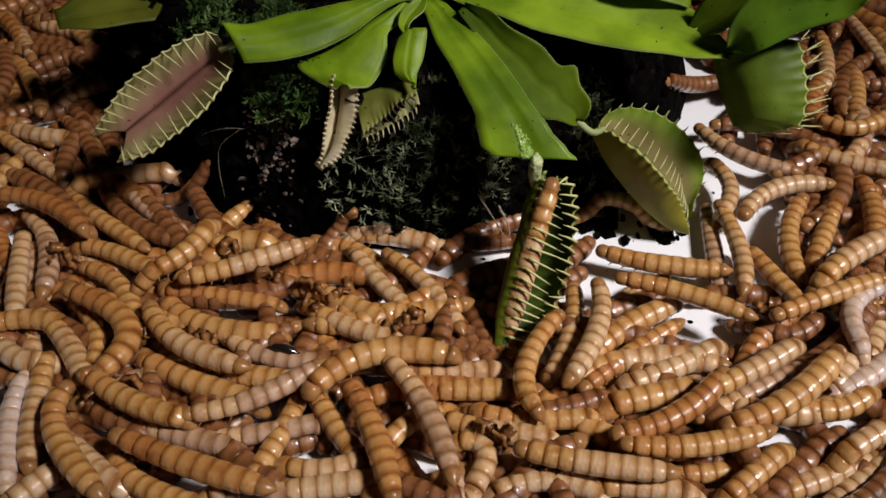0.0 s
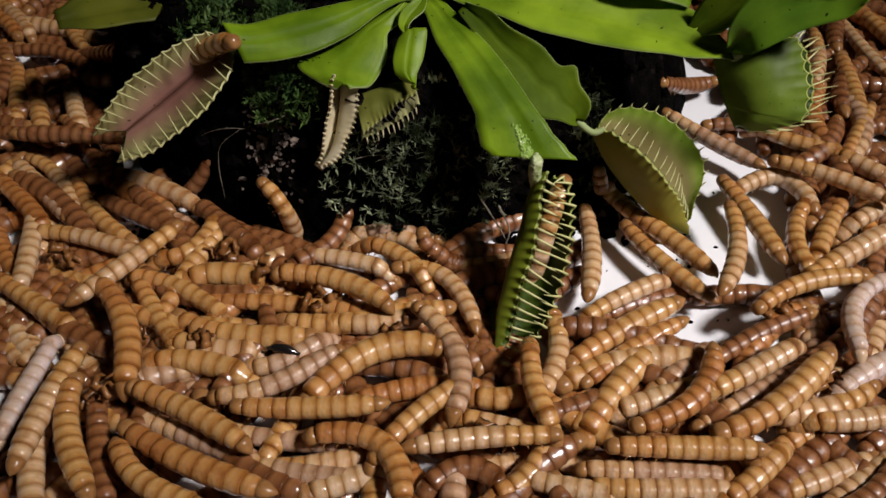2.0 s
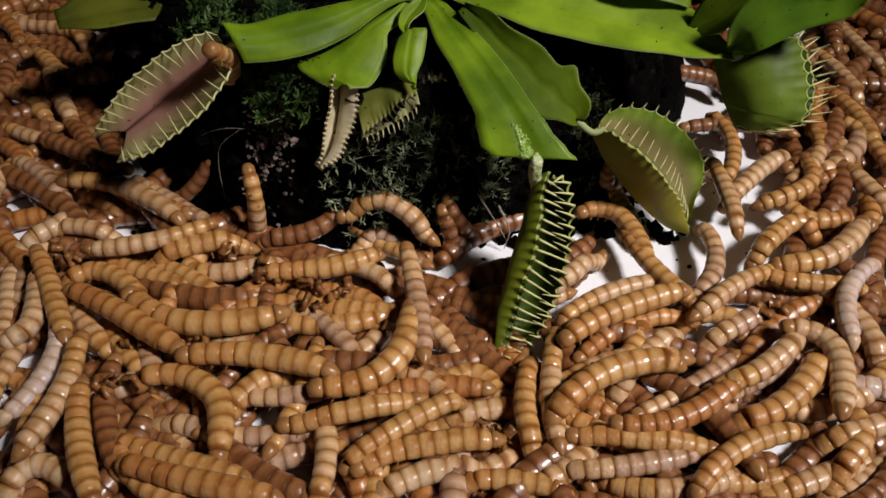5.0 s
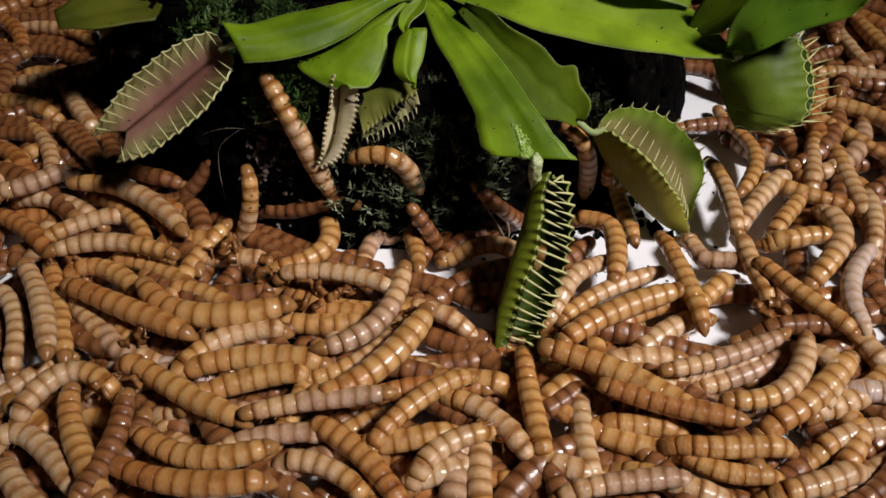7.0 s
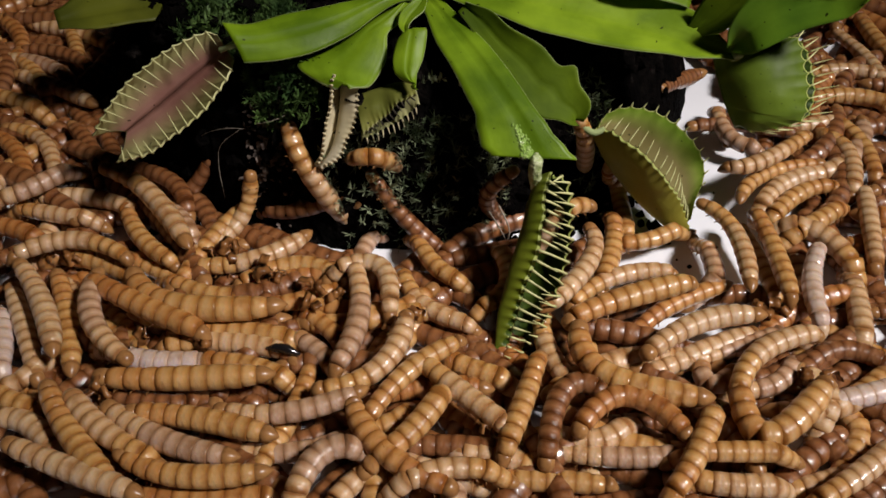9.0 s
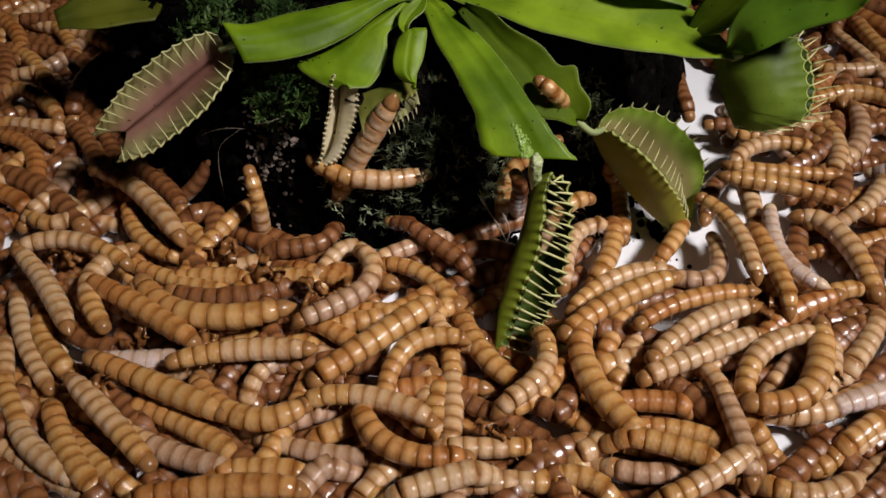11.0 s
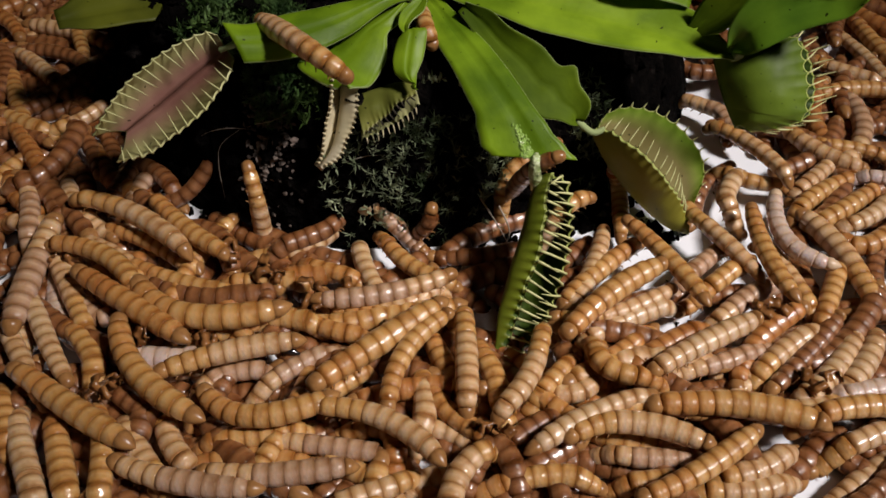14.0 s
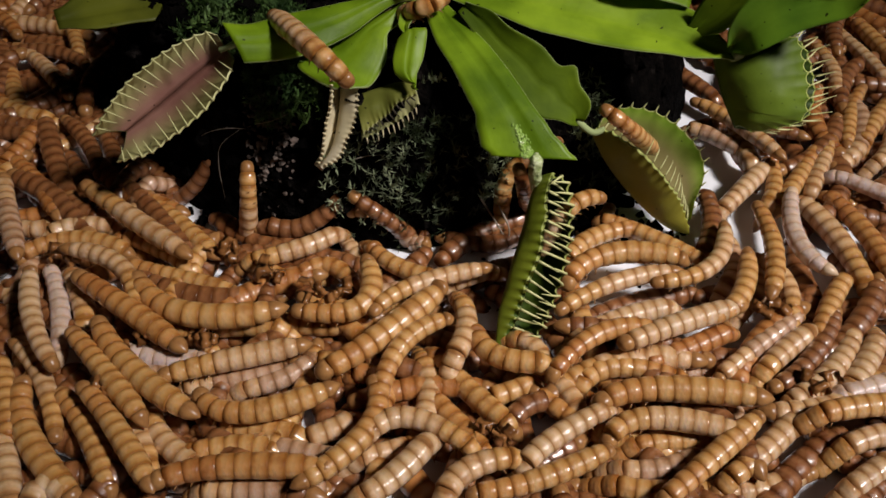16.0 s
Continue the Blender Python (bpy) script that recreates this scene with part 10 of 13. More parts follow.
    crawl("amber", 0.86, PILE, [(0, (60, 100.9, 4), (59.7, 95.6, 4), (58.4, 90.6, 4)), (1, (60, 100.3, 4), (58.5, 95.6, 4), (57.9, 92.3, 4)), (2, (61.4, 102.8, 1.8), (60, 98, 1.8), (59.3, 94.6, 1.8)), (3, (57.3, 96.8, 4), (54.3, 94.5, 4), (52.6, 91.2, 4)), (4, (52.7, 100.3, 4), (59.1, 100.3, 4), (57.2, 90.1, 4)), (6.5, (54, 102.8, 1.8), (60.6, 102.8, 1.8), (58.6, 92.3, 1.8)), (7.5, (54, 102.8, 1.8), (60.6, 102.8, 1.8), (58.6, 92.3, 1.8)), (8.25, (53.9, 96.5, 1.8), (59.2, 97, 1.8), (60, 92.3, 1.8)), (9, (53.7, 90.2, 1.8), (57.9, 91.2, 1.7), (61.3, 92.3, 1.8)), (11.5, (53.7, 90.2, 1.8), (57.9, 91.2, 1.7), (61.3, 92.3, 1.8)), (12.5, (52.4, 88, 4), (56.5, 89, 4), (59.9, 90.1, 4)), (13.5, (53.8, 90.1, 4), (56.5, 89, 4), (59.8, 92.3, 4)), (15, (54.2, 89, 4), (55.8, 86.9, 4), (58.2, 84.9, 4)), (16, (54.5, 97.9, 4), (57.1, 91.2, 4), (58.2, 84.9, 4))])
    crawl("tan", 0.86, PILE, [(0, (53.8, 109, 4), (58.3, 105.8, 4), (64.4, 103.9, 4)), (1, (54.4, 106.4, 4), (58.6, 103.9, 4), (64, 102.7, 4)), (2, (58.7, 107.1, 4), (61.9, 103.9, 4), (64.4, 101.5, 4)), (3, (58.6, 103.9, 4), (61.5, 102.7, 4), (62.8, 99.1, 4)), (4, (58.7, 102.7, 4), (60.8, 100.3, 4), (62.4, 97.9, 4)), (6.5, (60.2, 106.4, 4), (59.5, 101.5, 4), (59.3, 95.6, 4)), (7.5, (56.1, 109.7, 4), (57, 103.9, 4), (57.5, 96.2, 4)), (9, (57.5, 111.6, 4), (59.7, 107.7, 4), (58.3, 100.3, 4)), (11.5, (58.3, 114.4, 4), (58.4, 109, 4), (56.2, 103.9, 4)), (12.5, (58.3, 114.4, 4), (58.4, 109, 4), (55.5, 101.5, 4)), (13.5, (55.2, 115.7, 4), (57.2, 107.7, 4), (61.1, 103.9, 4)), (15, (42.9, 113.7, 6.7), (47.7, 105.8, 6.7), (58.1, 99.6, 6.7)), (16, (44.5, 114.4, 4), (44.5, 110.3, 4), (45, 105.2, 4))])
    crawl("golden", 0.86, PILE, [(0, (56.1, 112.3, 6.7), (60.4, 110, 6.7), (66.4, 113, 6.7)), (1, (56.8, 109, 4), (60.9, 111.6, 4), (66.2, 115, 4)), (2, (57.6, 104.5, 4), (62.2, 111.6, 4), (67.4, 120, 4)), (3, (66.4, 110.3, 4), (63.5, 111.6, 4), (61.7, 117.1, 4)), (4, (64.4, 103.9, 4), (63.9, 110.3, 4), (61.3, 113, 4)), (6.5, (65.6, 107.7, 4), (62.6, 111.6, 4), (59.9, 117.1, 4)), (7.5, (64.6, 105.2, 4), (60.5, 110.3, 4), (56.4, 113.7, 4)), (9, (62.3, 102.7, 4), (62.6, 109, 4), (60.8, 114.4, 4)), (10.25, (66.4, 112.1, 2.9), (64.2, 116, 2.9), (60.4, 118, 2.9)), (11.5, (70.6, 121.5, 1.8), (65.8, 123, 1.7), (60, 121.5, 1.8)), (12.5, (68.9, 118.6, 4), (64.3, 120, 4), (58.6, 118.6, 4)), (13.5, (65.2, 106.4, 4), (61.4, 107.7, 4), (56.8, 109, 4)), (15, (66.4, 113, 4), (58.7, 113, 4), (52.1, 110.3, 4)), (16, (67.4, 124.4, 4), (63, 117.1, 4), (59.7, 107.7, 4))])
    crawl("golden", 0.86, PILE, [(0, (30.4, 51.3, 4), (33.3, 53.6, 4), (36.8, 56.4, 4)), (1, (30.7, 49.7, 6.7), (33.6, 52.3, 6.7), (37.3, 55.1, 6.7)), (2, (30, 50.9, 4), (33.3, 53.2, 4), (36.8, 56.4, 4)), (3, (28.9, 49.7, 6.7), (34.6, 56.5, 6.7), (41.5, 61.6, 6.7)), (4, (29.5, 49.7, 6.7), (34, 56.5, 6.7), (40.9, 59.4, 6.7)), (6.5, (24.5, 55.3, 4), (30.8, 56, 4), (36.6, 56.7, 4)), (7.5, (28.3, 58.6, 6.7), (31.8, 57.5, 6.7), (36.6, 57.2, 6.7)), (9, (32, 62, 4), (33.9, 58.9, 4), (36.1, 57.5, 4)), (11.5, (33.1, 64.3, 4), (33.9, 62, 4), (34.9, 60.4, 4)), (12.5, (26.5, 59.7, 4), (30.1, 58.9, 4), (34.1, 59.7, 4)), (13.5, (21.7, 53.2, 4), (24.2, 53.9, 4), (27.4, 54.6, 4)), (15, (19.3, 53.2, 4), (21, 52.6, 4), (22.7, 51.9, 4)), (16, (18.6, 52.6, 4), (21.5, 51.9, 4), (23.9, 51.9, 4))])
    crawl("tan", 0.86, PILE, [(0, (44.7, 56.7, 4), (47.7, 58.6, 4), (50, 59.7, 4)), (1, (42.1, 61.2, 4), (45.1, 60.4, 4), (50.1, 62, 4)), (2, (42, 60.8, 4), (46.2, 60.8, 4), (50.9, 61.6, 4)), (3, (42.8, 56.7, 4), (45.5, 59.7, 4), (50.8, 64.3, 4)), (4, (45.5, 59.7, 4), (48.3, 60.4, 4), (50.5, 61.2, 4)), (6.5, (42.4, 57.5, 4), (45.3, 58.9, 4), (48.7, 59.7, 4)), (7.5, (43.4, 58.9, 1.8), (46.4, 60.4, 1.8), (49.9, 61.2, 1.8)), (9, (40.6, 51.2, 4), (45.1, 53.9, 4), (49, 56.7, 4)), (11.5, (46, 58.9, 1.8), (49, 60.4, 1.8), (51.2, 61.2, 1.8)), (12.5, (44.9, 57.5, 4), (47.8, 58.9, 4), (50, 59.7, 4)), (13.5, (44.9, 57.5, 4), (47.8, 58.9, 4), (50, 59.7, 4)), (15, (44.9, 57.5, 4), (47.6, 58.2, 4), (49.7, 58.9, 4)), (16, (44.9, 57.5, 4), (47.7, 58.6, 4), (49.7, 58.9, 4))])
    crawl("sand", 0.86, PILE, [(0, (70.5, 144.2, 4), (71.8, 135.5, 4), (72.3, 128.3, 4)), (1, (69.3, 143.3, 4), (70.8, 135.5, 4), (72.7, 128.3, 4)), (2, (68.8, 143.3, 4), (70.3, 133.9, 4), (72.2, 126.7, 4)), (3, (68.8, 143.3, 4), (70.8, 135.5, 4), (72.5, 127.5, 4)), (4, (68.6, 144.2, 4), (70.4, 137.2, 4), (72.8, 130.6, 4)), (6.5, (67.5, 140.6, 4), (68.4, 133.9, 4), (69.7, 129, 4)), (7.5, (67.5, 140.6, 4), (68.4, 133.9, 4), (69.3, 130.6, 4)), (9, (67, 138.9, 4), (69.8, 132.2, 4), (70.6, 125.9, 4)), (11.5, (67, 138.9, 4), (69.8, 132.2, 4), (71.3, 125.9, 4)), (12.5, (67.5, 140.6, 4), (70.3, 133.9, 4), (71.8, 127.5, 4)), (13.5, (67, 138.9, 4), (69.8, 132.2, 4), (71.3, 125.9, 4)), (15, (67.3, 139.8, 4), (69.8, 132.2, 4), (71.3, 125.9, 4)), (16, (67.3, 139.8, 4), (69.8, 132.2, 4), (71.3, 125.9, 4))])
    crawl("tan", 0.86, PILE, [(0, (64.1, 138.9, 4), (63, 130.6, 4), (60, 122.2, 4)), (1, (62.2, 138.9, 4), (61.9, 130.6, 4), (58.9, 122.9, 4)), (2, (63.2, 139.8, 4), (61.9, 131.4, 4), (58.7, 123.7, 4)), (3, (63.2, 138.9, 4), (62.8, 130.6, 4), (61.6, 122.9, 4)), (4, (63.5, 136.4, 4), (63.3, 129, 4), (62, 121.4, 4)), (5.25, (61.8, 131.9, 4), (64.4, 128.2, 4), (66.8, 123.7, 4)), (6.5, (60.1, 127.5, 4), (65.6, 127.5, 4), (71.5, 125.9, 4)), (7.5, (60.1, 127.5, 4), (65.6, 127.5, 4), (71.3, 125.9, 4)), (9, (60.1, 127.5, 4), (64.9, 128.3, 4), (69.3, 127.5, 4)), (11.5, (60.9, 130.6, 4), (64.9, 128.3, 4), (71.6, 129, 4)), (12, (61.1, 131.4, 4), (63.9, 126.4, 4), (67.5, 124.5, 4)), (12.5, (61.4, 132.2, 4), (62.9, 124.4, 4), (63.4, 120, 4)), (13, (61, 130.6, 4), (64.2, 126, 4), (67.5, 123.3, 4)), (13.5, (60.5, 129, 4), (65.6, 127.5, 4), (71.6, 126.7, 4)), (14.25, (61.4, 132.2, 4), (64.4, 128.2, 4), (67.2, 124.8, 4)), (15, (62.3, 135.5, 4), (63.3, 129, 4), (62.9, 122.9, 4)), (16, (62.3, 135.5, 4), (63.3, 129, 4), (62.4, 122.9, 4))])
    crawl("golden", 0.86, PILE, [(0, (66.5, 127.5, 4), (65.4, 122.2, 4), (63.4, 116.4, 4)), (1, (66.1, 129, 4), (65.1, 122.9, 4), (63.8, 117.1, 4)), (2, (65.9, 132.2, 4), (65.1, 122.9, 4), (64.5, 116.4, 4)), (3, (65.1, 129, 4), (65.1, 122.9, 4), (64.7, 115.7, 4)), (4, (64.7, 124.4, 4), (64.3, 117.1, 4), (62.6, 109, 4)), (6.5, (58.1, 120, 4), (63.6, 117.8, 4), (67.7, 114.4, 4)), (7.5, (58.1, 120, 4), (63.8, 118.6, 4), (68, 115.7, 4)), (9, (58.3, 120.7, 4), (63.8, 121.4, 4), (68.7, 120, 4)), (11.5, (58.1, 120, 4), (64.2, 122.9, 4), (69.9, 121.4, 4)), (12.5, (62.9, 121.4, 4), (65.6, 124.4, 4), (70.8, 124.4, 4)), (13.5, (58.1, 120, 4), (64.2, 122.9, 4), (70.8, 124.4, 4)), (15, (64.2, 125.9, 4), (67.4, 124.4, 4), (69.9, 121.4, 4)), (15.5, (63.6, 118.1, 4), (66.5, 119.4, 4), (69.4, 120, 4)), (16, (63, 110.3, 4), (65.6, 114.4, 4), (68.9, 118.6, 4))])
    crawl("brown", 0.95, PILE, [(0, (-67.2, 127.5, 4), (-61.2, 132.2, 4), (-51.6, 133, 4)), (1, (-67.2, 127.5, 4), (-61.2, 132.2, 4), (-51.1, 133, 4)), (2, (-66.8, 127.5, 4), (-59.3, 132.2, 4), (-43.4, 117.8, 14.4)), (3, (-66.3, 127.5, 4), (-59.3, 132.2, 4), (-42.9, 117.2, 14.8)), (4, (-62.8, 131.4, 4), (-55.4, 131.4, 4), (-43, 117.6, 15.1)), (6.5, (-64.4, 134.7, 1.8), (-56.8, 134.7, 1.8), (-42.9, 117.5, 15.1)), (7, (-61.6, 131.1, 1.8), (-57, 133.4, 1.8), (-48.6, 129.1, 8.4)), (7.5, (-58.7, 127.5, 1.8), (-57.1, 132.2, 1.8), (-54.3, 140.6, 1.8)), (9, (-57.3, 124.4, 4), (-55.7, 129, 4), (-53, 137.2, 4)), (11.5, (-57.9, 120, 4), (-57.7, 125.9, 4), (-56.1, 130.6, 4)), (12.5, (-57.3, 124.4, 4), (-54.4, 127.5, 4), (-51.5, 130.6, 4)), (13.5, (-57.7, 125.9, 4), (-55.7, 129, 4), (-52.2, 133.9, 4)), (15, (-57.5, 123, 1.7), (-57.6, 130.6, 1.7), (-55.4, 137.2, 1.8)), (16, (-56.1, 120, 4), (-56.2, 127.5, 4), (-54.1, 133.9, 4))])
    crawl("golden", 0.86, PILE, [(0, (-71.5, 132.2, 4), (-65.4, 124.4, 4), (-61.7, 115.5, 4)), (1, (-67.7, 129, 4), (-63.6, 121.4, 4), (-61.1, 115.7, 4)), (2, (-66.8, 127.5, 4), (-63.6, 120, 4), (-60.3, 111.9, 4)), (3, (-69.9, 121.4, 4), (-65.8, 117.1, 4), (-62.4, 114.4, 4)), (4, (-70, 127.5, 4), (-65.9, 120, 4), (-62.6, 115, 4)), (6.5, (-67.6, 120, 4), (-64.5, 121.4, 4), (-60.5, 120, 4)), (7.5, (-69.4, 120, 4), (-65.8, 117.1, 4), (-62.8, 115.7, 4)), (9, (-69.9, 121.4, 4), (-66.7, 120, 4), (-63.7, 118.6, 4)), (11.5, (-69.9, 121.4, 4), (-65.9, 122.9, 4), (-59.7, 117.1, 4)), (12.5, (-69.4, 120, 4), (-65.4, 118.6, 4), (-62.1, 116.4, 4)), (13.5, (-68.5, 117.1, 4), (-64.1, 114.4, 4), (-61.1, 113, 4)), (15, (-68.9, 118.6, 4), (-64.5, 115.7, 4), (-61.1, 114.4, 4)), (16, (-69.4, 120, 4), (-65, 117.1, 4), (-61.1, 115.7, 4))])
    crawl("tan", 0.86, PILE, [(0, (-66.7, 111.6, 4), (-61, 107.1, 4), (-55.7, 102.5, 4)), (1, (-67.6, 114.4, 4), (-63.7, 110.3, 4), (-60, 106.4, 4)), (2, (-60.9, 106.4, 4), (-55.7, 102.7, 4), (-50.2, 93.9, 4)), (3, (-65.3, 110.3, 6.7), (-59.6, 107.7, 6.7), (-50.5, 101.4, 6.7)), (4, (-66.7, 111.6, 4), (-63.1, 111, 4), (-59.6, 113.7, 4)), (5.25, (-65.3, 114, 4), (-60.5, 110.7, 4), (-57.8, 108.8, 4)), (6.5, (-63.9, 116.4, 4), (-57.8, 110.3, 4), (-56, 103.9, 4)), (7.5, (-63.5, 113.7, 4), (-58.8, 106.4, 4), (-57.3, 101.5, 4)), (9, (-67.3, 113.7, 4), (-59.9, 110.3, 4), (-55.7, 101.5, 4)), (11.5, (-67.8, 115, 4), (-63.3, 114.4, 4), (-59.4, 114.4, 4)), (12.5, (-66.1, 115, 4), (-62.2, 113.7, 4), (-57.8, 110.3, 4)), (13.5, (-60.2, 115.7, 4), (-57.1, 117.1, 4), (-54.3, 120, 4)), (15, (-57.9, 107.7, 4), (-53.9, 111.6, 4), (-51.5, 115.7, 4)), (16, (-59.3, 110.4, 1.8), (-55.3, 114.4, 1.8), (-52.8, 118.6, 1.8))])
    crawl("brown", 0.86, PILE, [(0, (-54.4, 115, 4), (-55.3, 109, 4), (-54.8, 102.7, 4)), (1, (-50.2, 110.3, 4), (-56.7, 106.4, 4), (-64.6, 105.2, 4)), (2, (-46, 107.6, 6.7), (-55.7, 108.6, 6.7), (-63.6, 108.6, 6.7)), (3, (-47.3, 105.2, 4), (-52.6, 106.4, 4), (-57.3, 108.4, 4)), (4, (-46.5, 103, 6.7), (-52.4, 105.5, 6.7), (-58.5, 108.3, 6.7)), (6.5, (-46.2, 103.9, 4), (-50.9, 106.4, 4), (-57.3, 111.6, 4)), (7.5, (-52.2, 105.2, 4), (-55.3, 110.3, 4), (-58.1, 114.4, 4)), (9, (-44.5, 103.9, 4), (-50.1, 106.4, 4), (-54.9, 109, 4)), (10.25, (-45.6, 104.9, 2.9), (-48.6, 105.2, 2.9), (-51.3, 105, 2.9)), (11.5, (-46.8, 105.9, 1.8), (-47.1, 104, 1.8), (-47.7, 100.9, 1.8)), (12.5, (-46.8, 105.9, 1.8), (-47.1, 104, 1.8), (-47.7, 100.9, 1.8)), (13.5, (-45.6, 103.3, 4), (-46, 101.5, 4), (-46.5, 98.5, 4)), (15, (-45.6, 103.3, 4), (-45.6, 101.5, 4), (-46.1, 98.5, 4)), (16, (-44.5, 103.9, 4), (-45.3, 102.1, 4), (-45.8, 99.1, 4))])
    crawl("sand", 0.86, PILE, [(0, (-64.6, 113, 4), (-60.7, 111.6, 4), (-56.7, 111, 4)), (1, (-62.8, 115.7, 4), (-60.7, 113, 4), (-59.1, 109, 4)), (2, (-59.1, 122.9, 4), (-57.3, 118.6, 4), (-55.4, 114.1, 4)), (3, (-67.3, 130.6, 4), (-63.2, 122.9, 4), (-59.3, 115.7, 4)), (4, (-66.3, 130.6, 4), (-62.3, 122.9, 4), (-58.5, 115.7, 4)), (6.5, (-60.9, 124.4, 4), (-57.5, 118.6, 4), (-54.8, 115, 4)), (7.5, (-60, 124.4, 4), (-56.6, 118.6, 4), (-54, 115, 4)), (9, (-70, 127.5, 4), (-62.7, 124.4, 4), (-53.5, 118.6, 4)), (11.5, (-72.4, 138.9, 1.8), (-64.7, 129.1, 1.8), (-56.2, 121.5, 1.8)), (12.5, (-70.6, 135.5, 4), (-63.1, 125.9, 4), (-54.9, 118.6, 4)), (13.5, (-69.6, 132.2, 4), (-64.5, 127.5, 4), (-60.5, 122.9, 4)), (15, (-70.1, 133.9, 4), (-64.7, 128.3, 4), (-60.7, 123.7, 4)), (16, (-70.1, 133.9, 4), (-64.9, 129, 4), (-58.5, 120.7, 4))])
    crawl("grey", 0.86, PILE, [(0, (-58.5, 122.2, 4), (-54.6, 124.4, 4), (-51.2, 127.5, 4)), (1, (-59.5, 125.9, 4), (-54.6, 124.4, 4), (-51.2, 127.5, 4)), (2, (-59, 127.5, 4), (-54, 125.6, 4), (-50.1, 129.4, 4)), (3, (-59, 127.5, 4), (-54, 125.9, 4), (-50.2, 129, 4)), (4, (-59.2, 128.3, 4), (-54.9, 125.9, 4), (-51.2, 127.5, 4)), (6.5, (-69.5, 125.9, 4), (-61.5, 126.7, 4), (-54.6, 132.2, 4)), (7.5, (-69.3, 125.2, 4), (-61.5, 126.7, 4), (-54.4, 133, 4)), (9, (-73.1, 131.4, 4), (-67.3, 130.6, 4), (-61.7, 127.5, 4)), (10.25, (-71.5, 129.4, 4), (-65.7, 129.8, 4), (-61.4, 133.2, 4)), (11.5, (-70, 127.5, 4), (-64, 129, 4), (-61.1, 138.9, 4)), (12.5, (-71.7, 130.6, 1.7), (-65.6, 132.2, 1.8), (-62.6, 142.3, 1.8)), (13.5, (-66.3, 118.6, 4), (-60.9, 124.4, 4), (-55, 133.9, 4)), (15, (-65.4, 118.6, 4), (-60.9, 124.4, 4), (-54.8, 133, 4)), (16, (-67, 121.5, 1.8), (-62.4, 127.5, 1.8), (-56.2, 136.3, 1.8))])
    crawl("tan", 0.86, PILE, [(0, (-77.3, 146, 4), (-71.1, 137.2, 4), (-67, 129.8, 4)), (1, (-77.6, 146.9, 4), (-72.4, 139.8, 4), (-68.7, 133.9, 4)), (2, (-78.7, 148.7, 4), (-74.3, 144.2, 4), (-71, 139.8, 4)), (3, (-78.7, 148.7, 4), (-74.3, 144.2, 4), (-69.7, 138.9, 4)), (4, (-80.6, 152.4, 1.8), (-76.1, 147.7, 1.8), (-71.5, 142.3, 1.8)), (6.5, (-80.6, 152.4, 1.8), (-76.1, 147.7, 1.8), (-71.5, 142.3, 1.8)), (7, (-78.5, 147.4, 1.8), (-75.8, 146.8, 1.8), (-72.5, 145.9, 1.8)), (7.5, (-76.4, 142.3, 1.8), (-75.5, 145.9, 1.8), (-73.6, 149.6, 1.8)), (9, (-76.4, 142.3, 1.8), (-75.5, 145.9, 1.8), (-73.6, 149.6, 1.8)), (11.5, (-74.6, 138.9, 4), (-73.7, 142.4, 4), (-71.8, 146, 4)), (12, (-75.7, 141.6, 4), (-73.2, 140.7, 4), (-70, 139.9, 4)), (12.5, (-76.7, 144.2, 4), (-72.6, 138.9, 4), (-68.2, 133.9, 4)), (13.5, (-78.6, 147.7, 1.8), (-74.4, 142.3, 1.8), (-69.9, 137.2, 1.8)), (14.25, (-77.4, 145.9, 2.9), (-74.2, 144.6, 2.9), (-71.3, 142.9, 2.9)), (15, (-76.2, 144.2, 4), (-74.1, 146.9, 4), (-72.7, 148.7, 4)), (16, (-75.2, 144.2, 4), (-74.4, 147.8, 4), (-73, 149.7, 4))])
    crawl("golden", 0.86, PILE, [(0, (-68.1, 146.9, 4), (-63.5, 140.6, 4), (-58.5, 134.7, 4)), (1, (-68.1, 146.9, 4), (-63.5, 140.6, 4), (-59, 134.7, 4)), (2, (-67.3, 146.9, 4), (-63, 138.9, 4), (-58.9, 133.5, 4)), (3, (-67.1, 146.9, 4), (-63, 138.9, 4), (-59.3, 133.9, 4)), (4, (-67.7, 148.7, 4), (-65.9, 146, 4), (-62, 138.9, 4)), (6.5, (-75.2, 144.2, 4), (-66.6, 141.5, 4), (-56.9, 133.9, 4)), (7.5, (-75.8, 146, 4), (-66.9, 142.4, 4), (-56.2, 134.7, 4)), (9, (-66.4, 144.2, 4), (-62.5, 137.2, 4), (-59.8, 130.6, 4)), (11.5, (-70.3, 144.2, 4), (-64.9, 138.9, 4), (-59.8, 130.6, 4)), (12.5, (-67.3, 140.6, 4), (-62.6, 133.9, 4), (-59, 127.5, 4)), (13.5, (-65.9, 146, 4), (-62, 138.9, 4), (-59.3, 132.2, 4)), (15, (-66.9, 146, 4), (-63, 138.9, 4), (-59.6, 131.4, 4)), (16, (-67.9, 146, 4), (-63, 138.9, 4), (-59.8, 130.6, 4))])
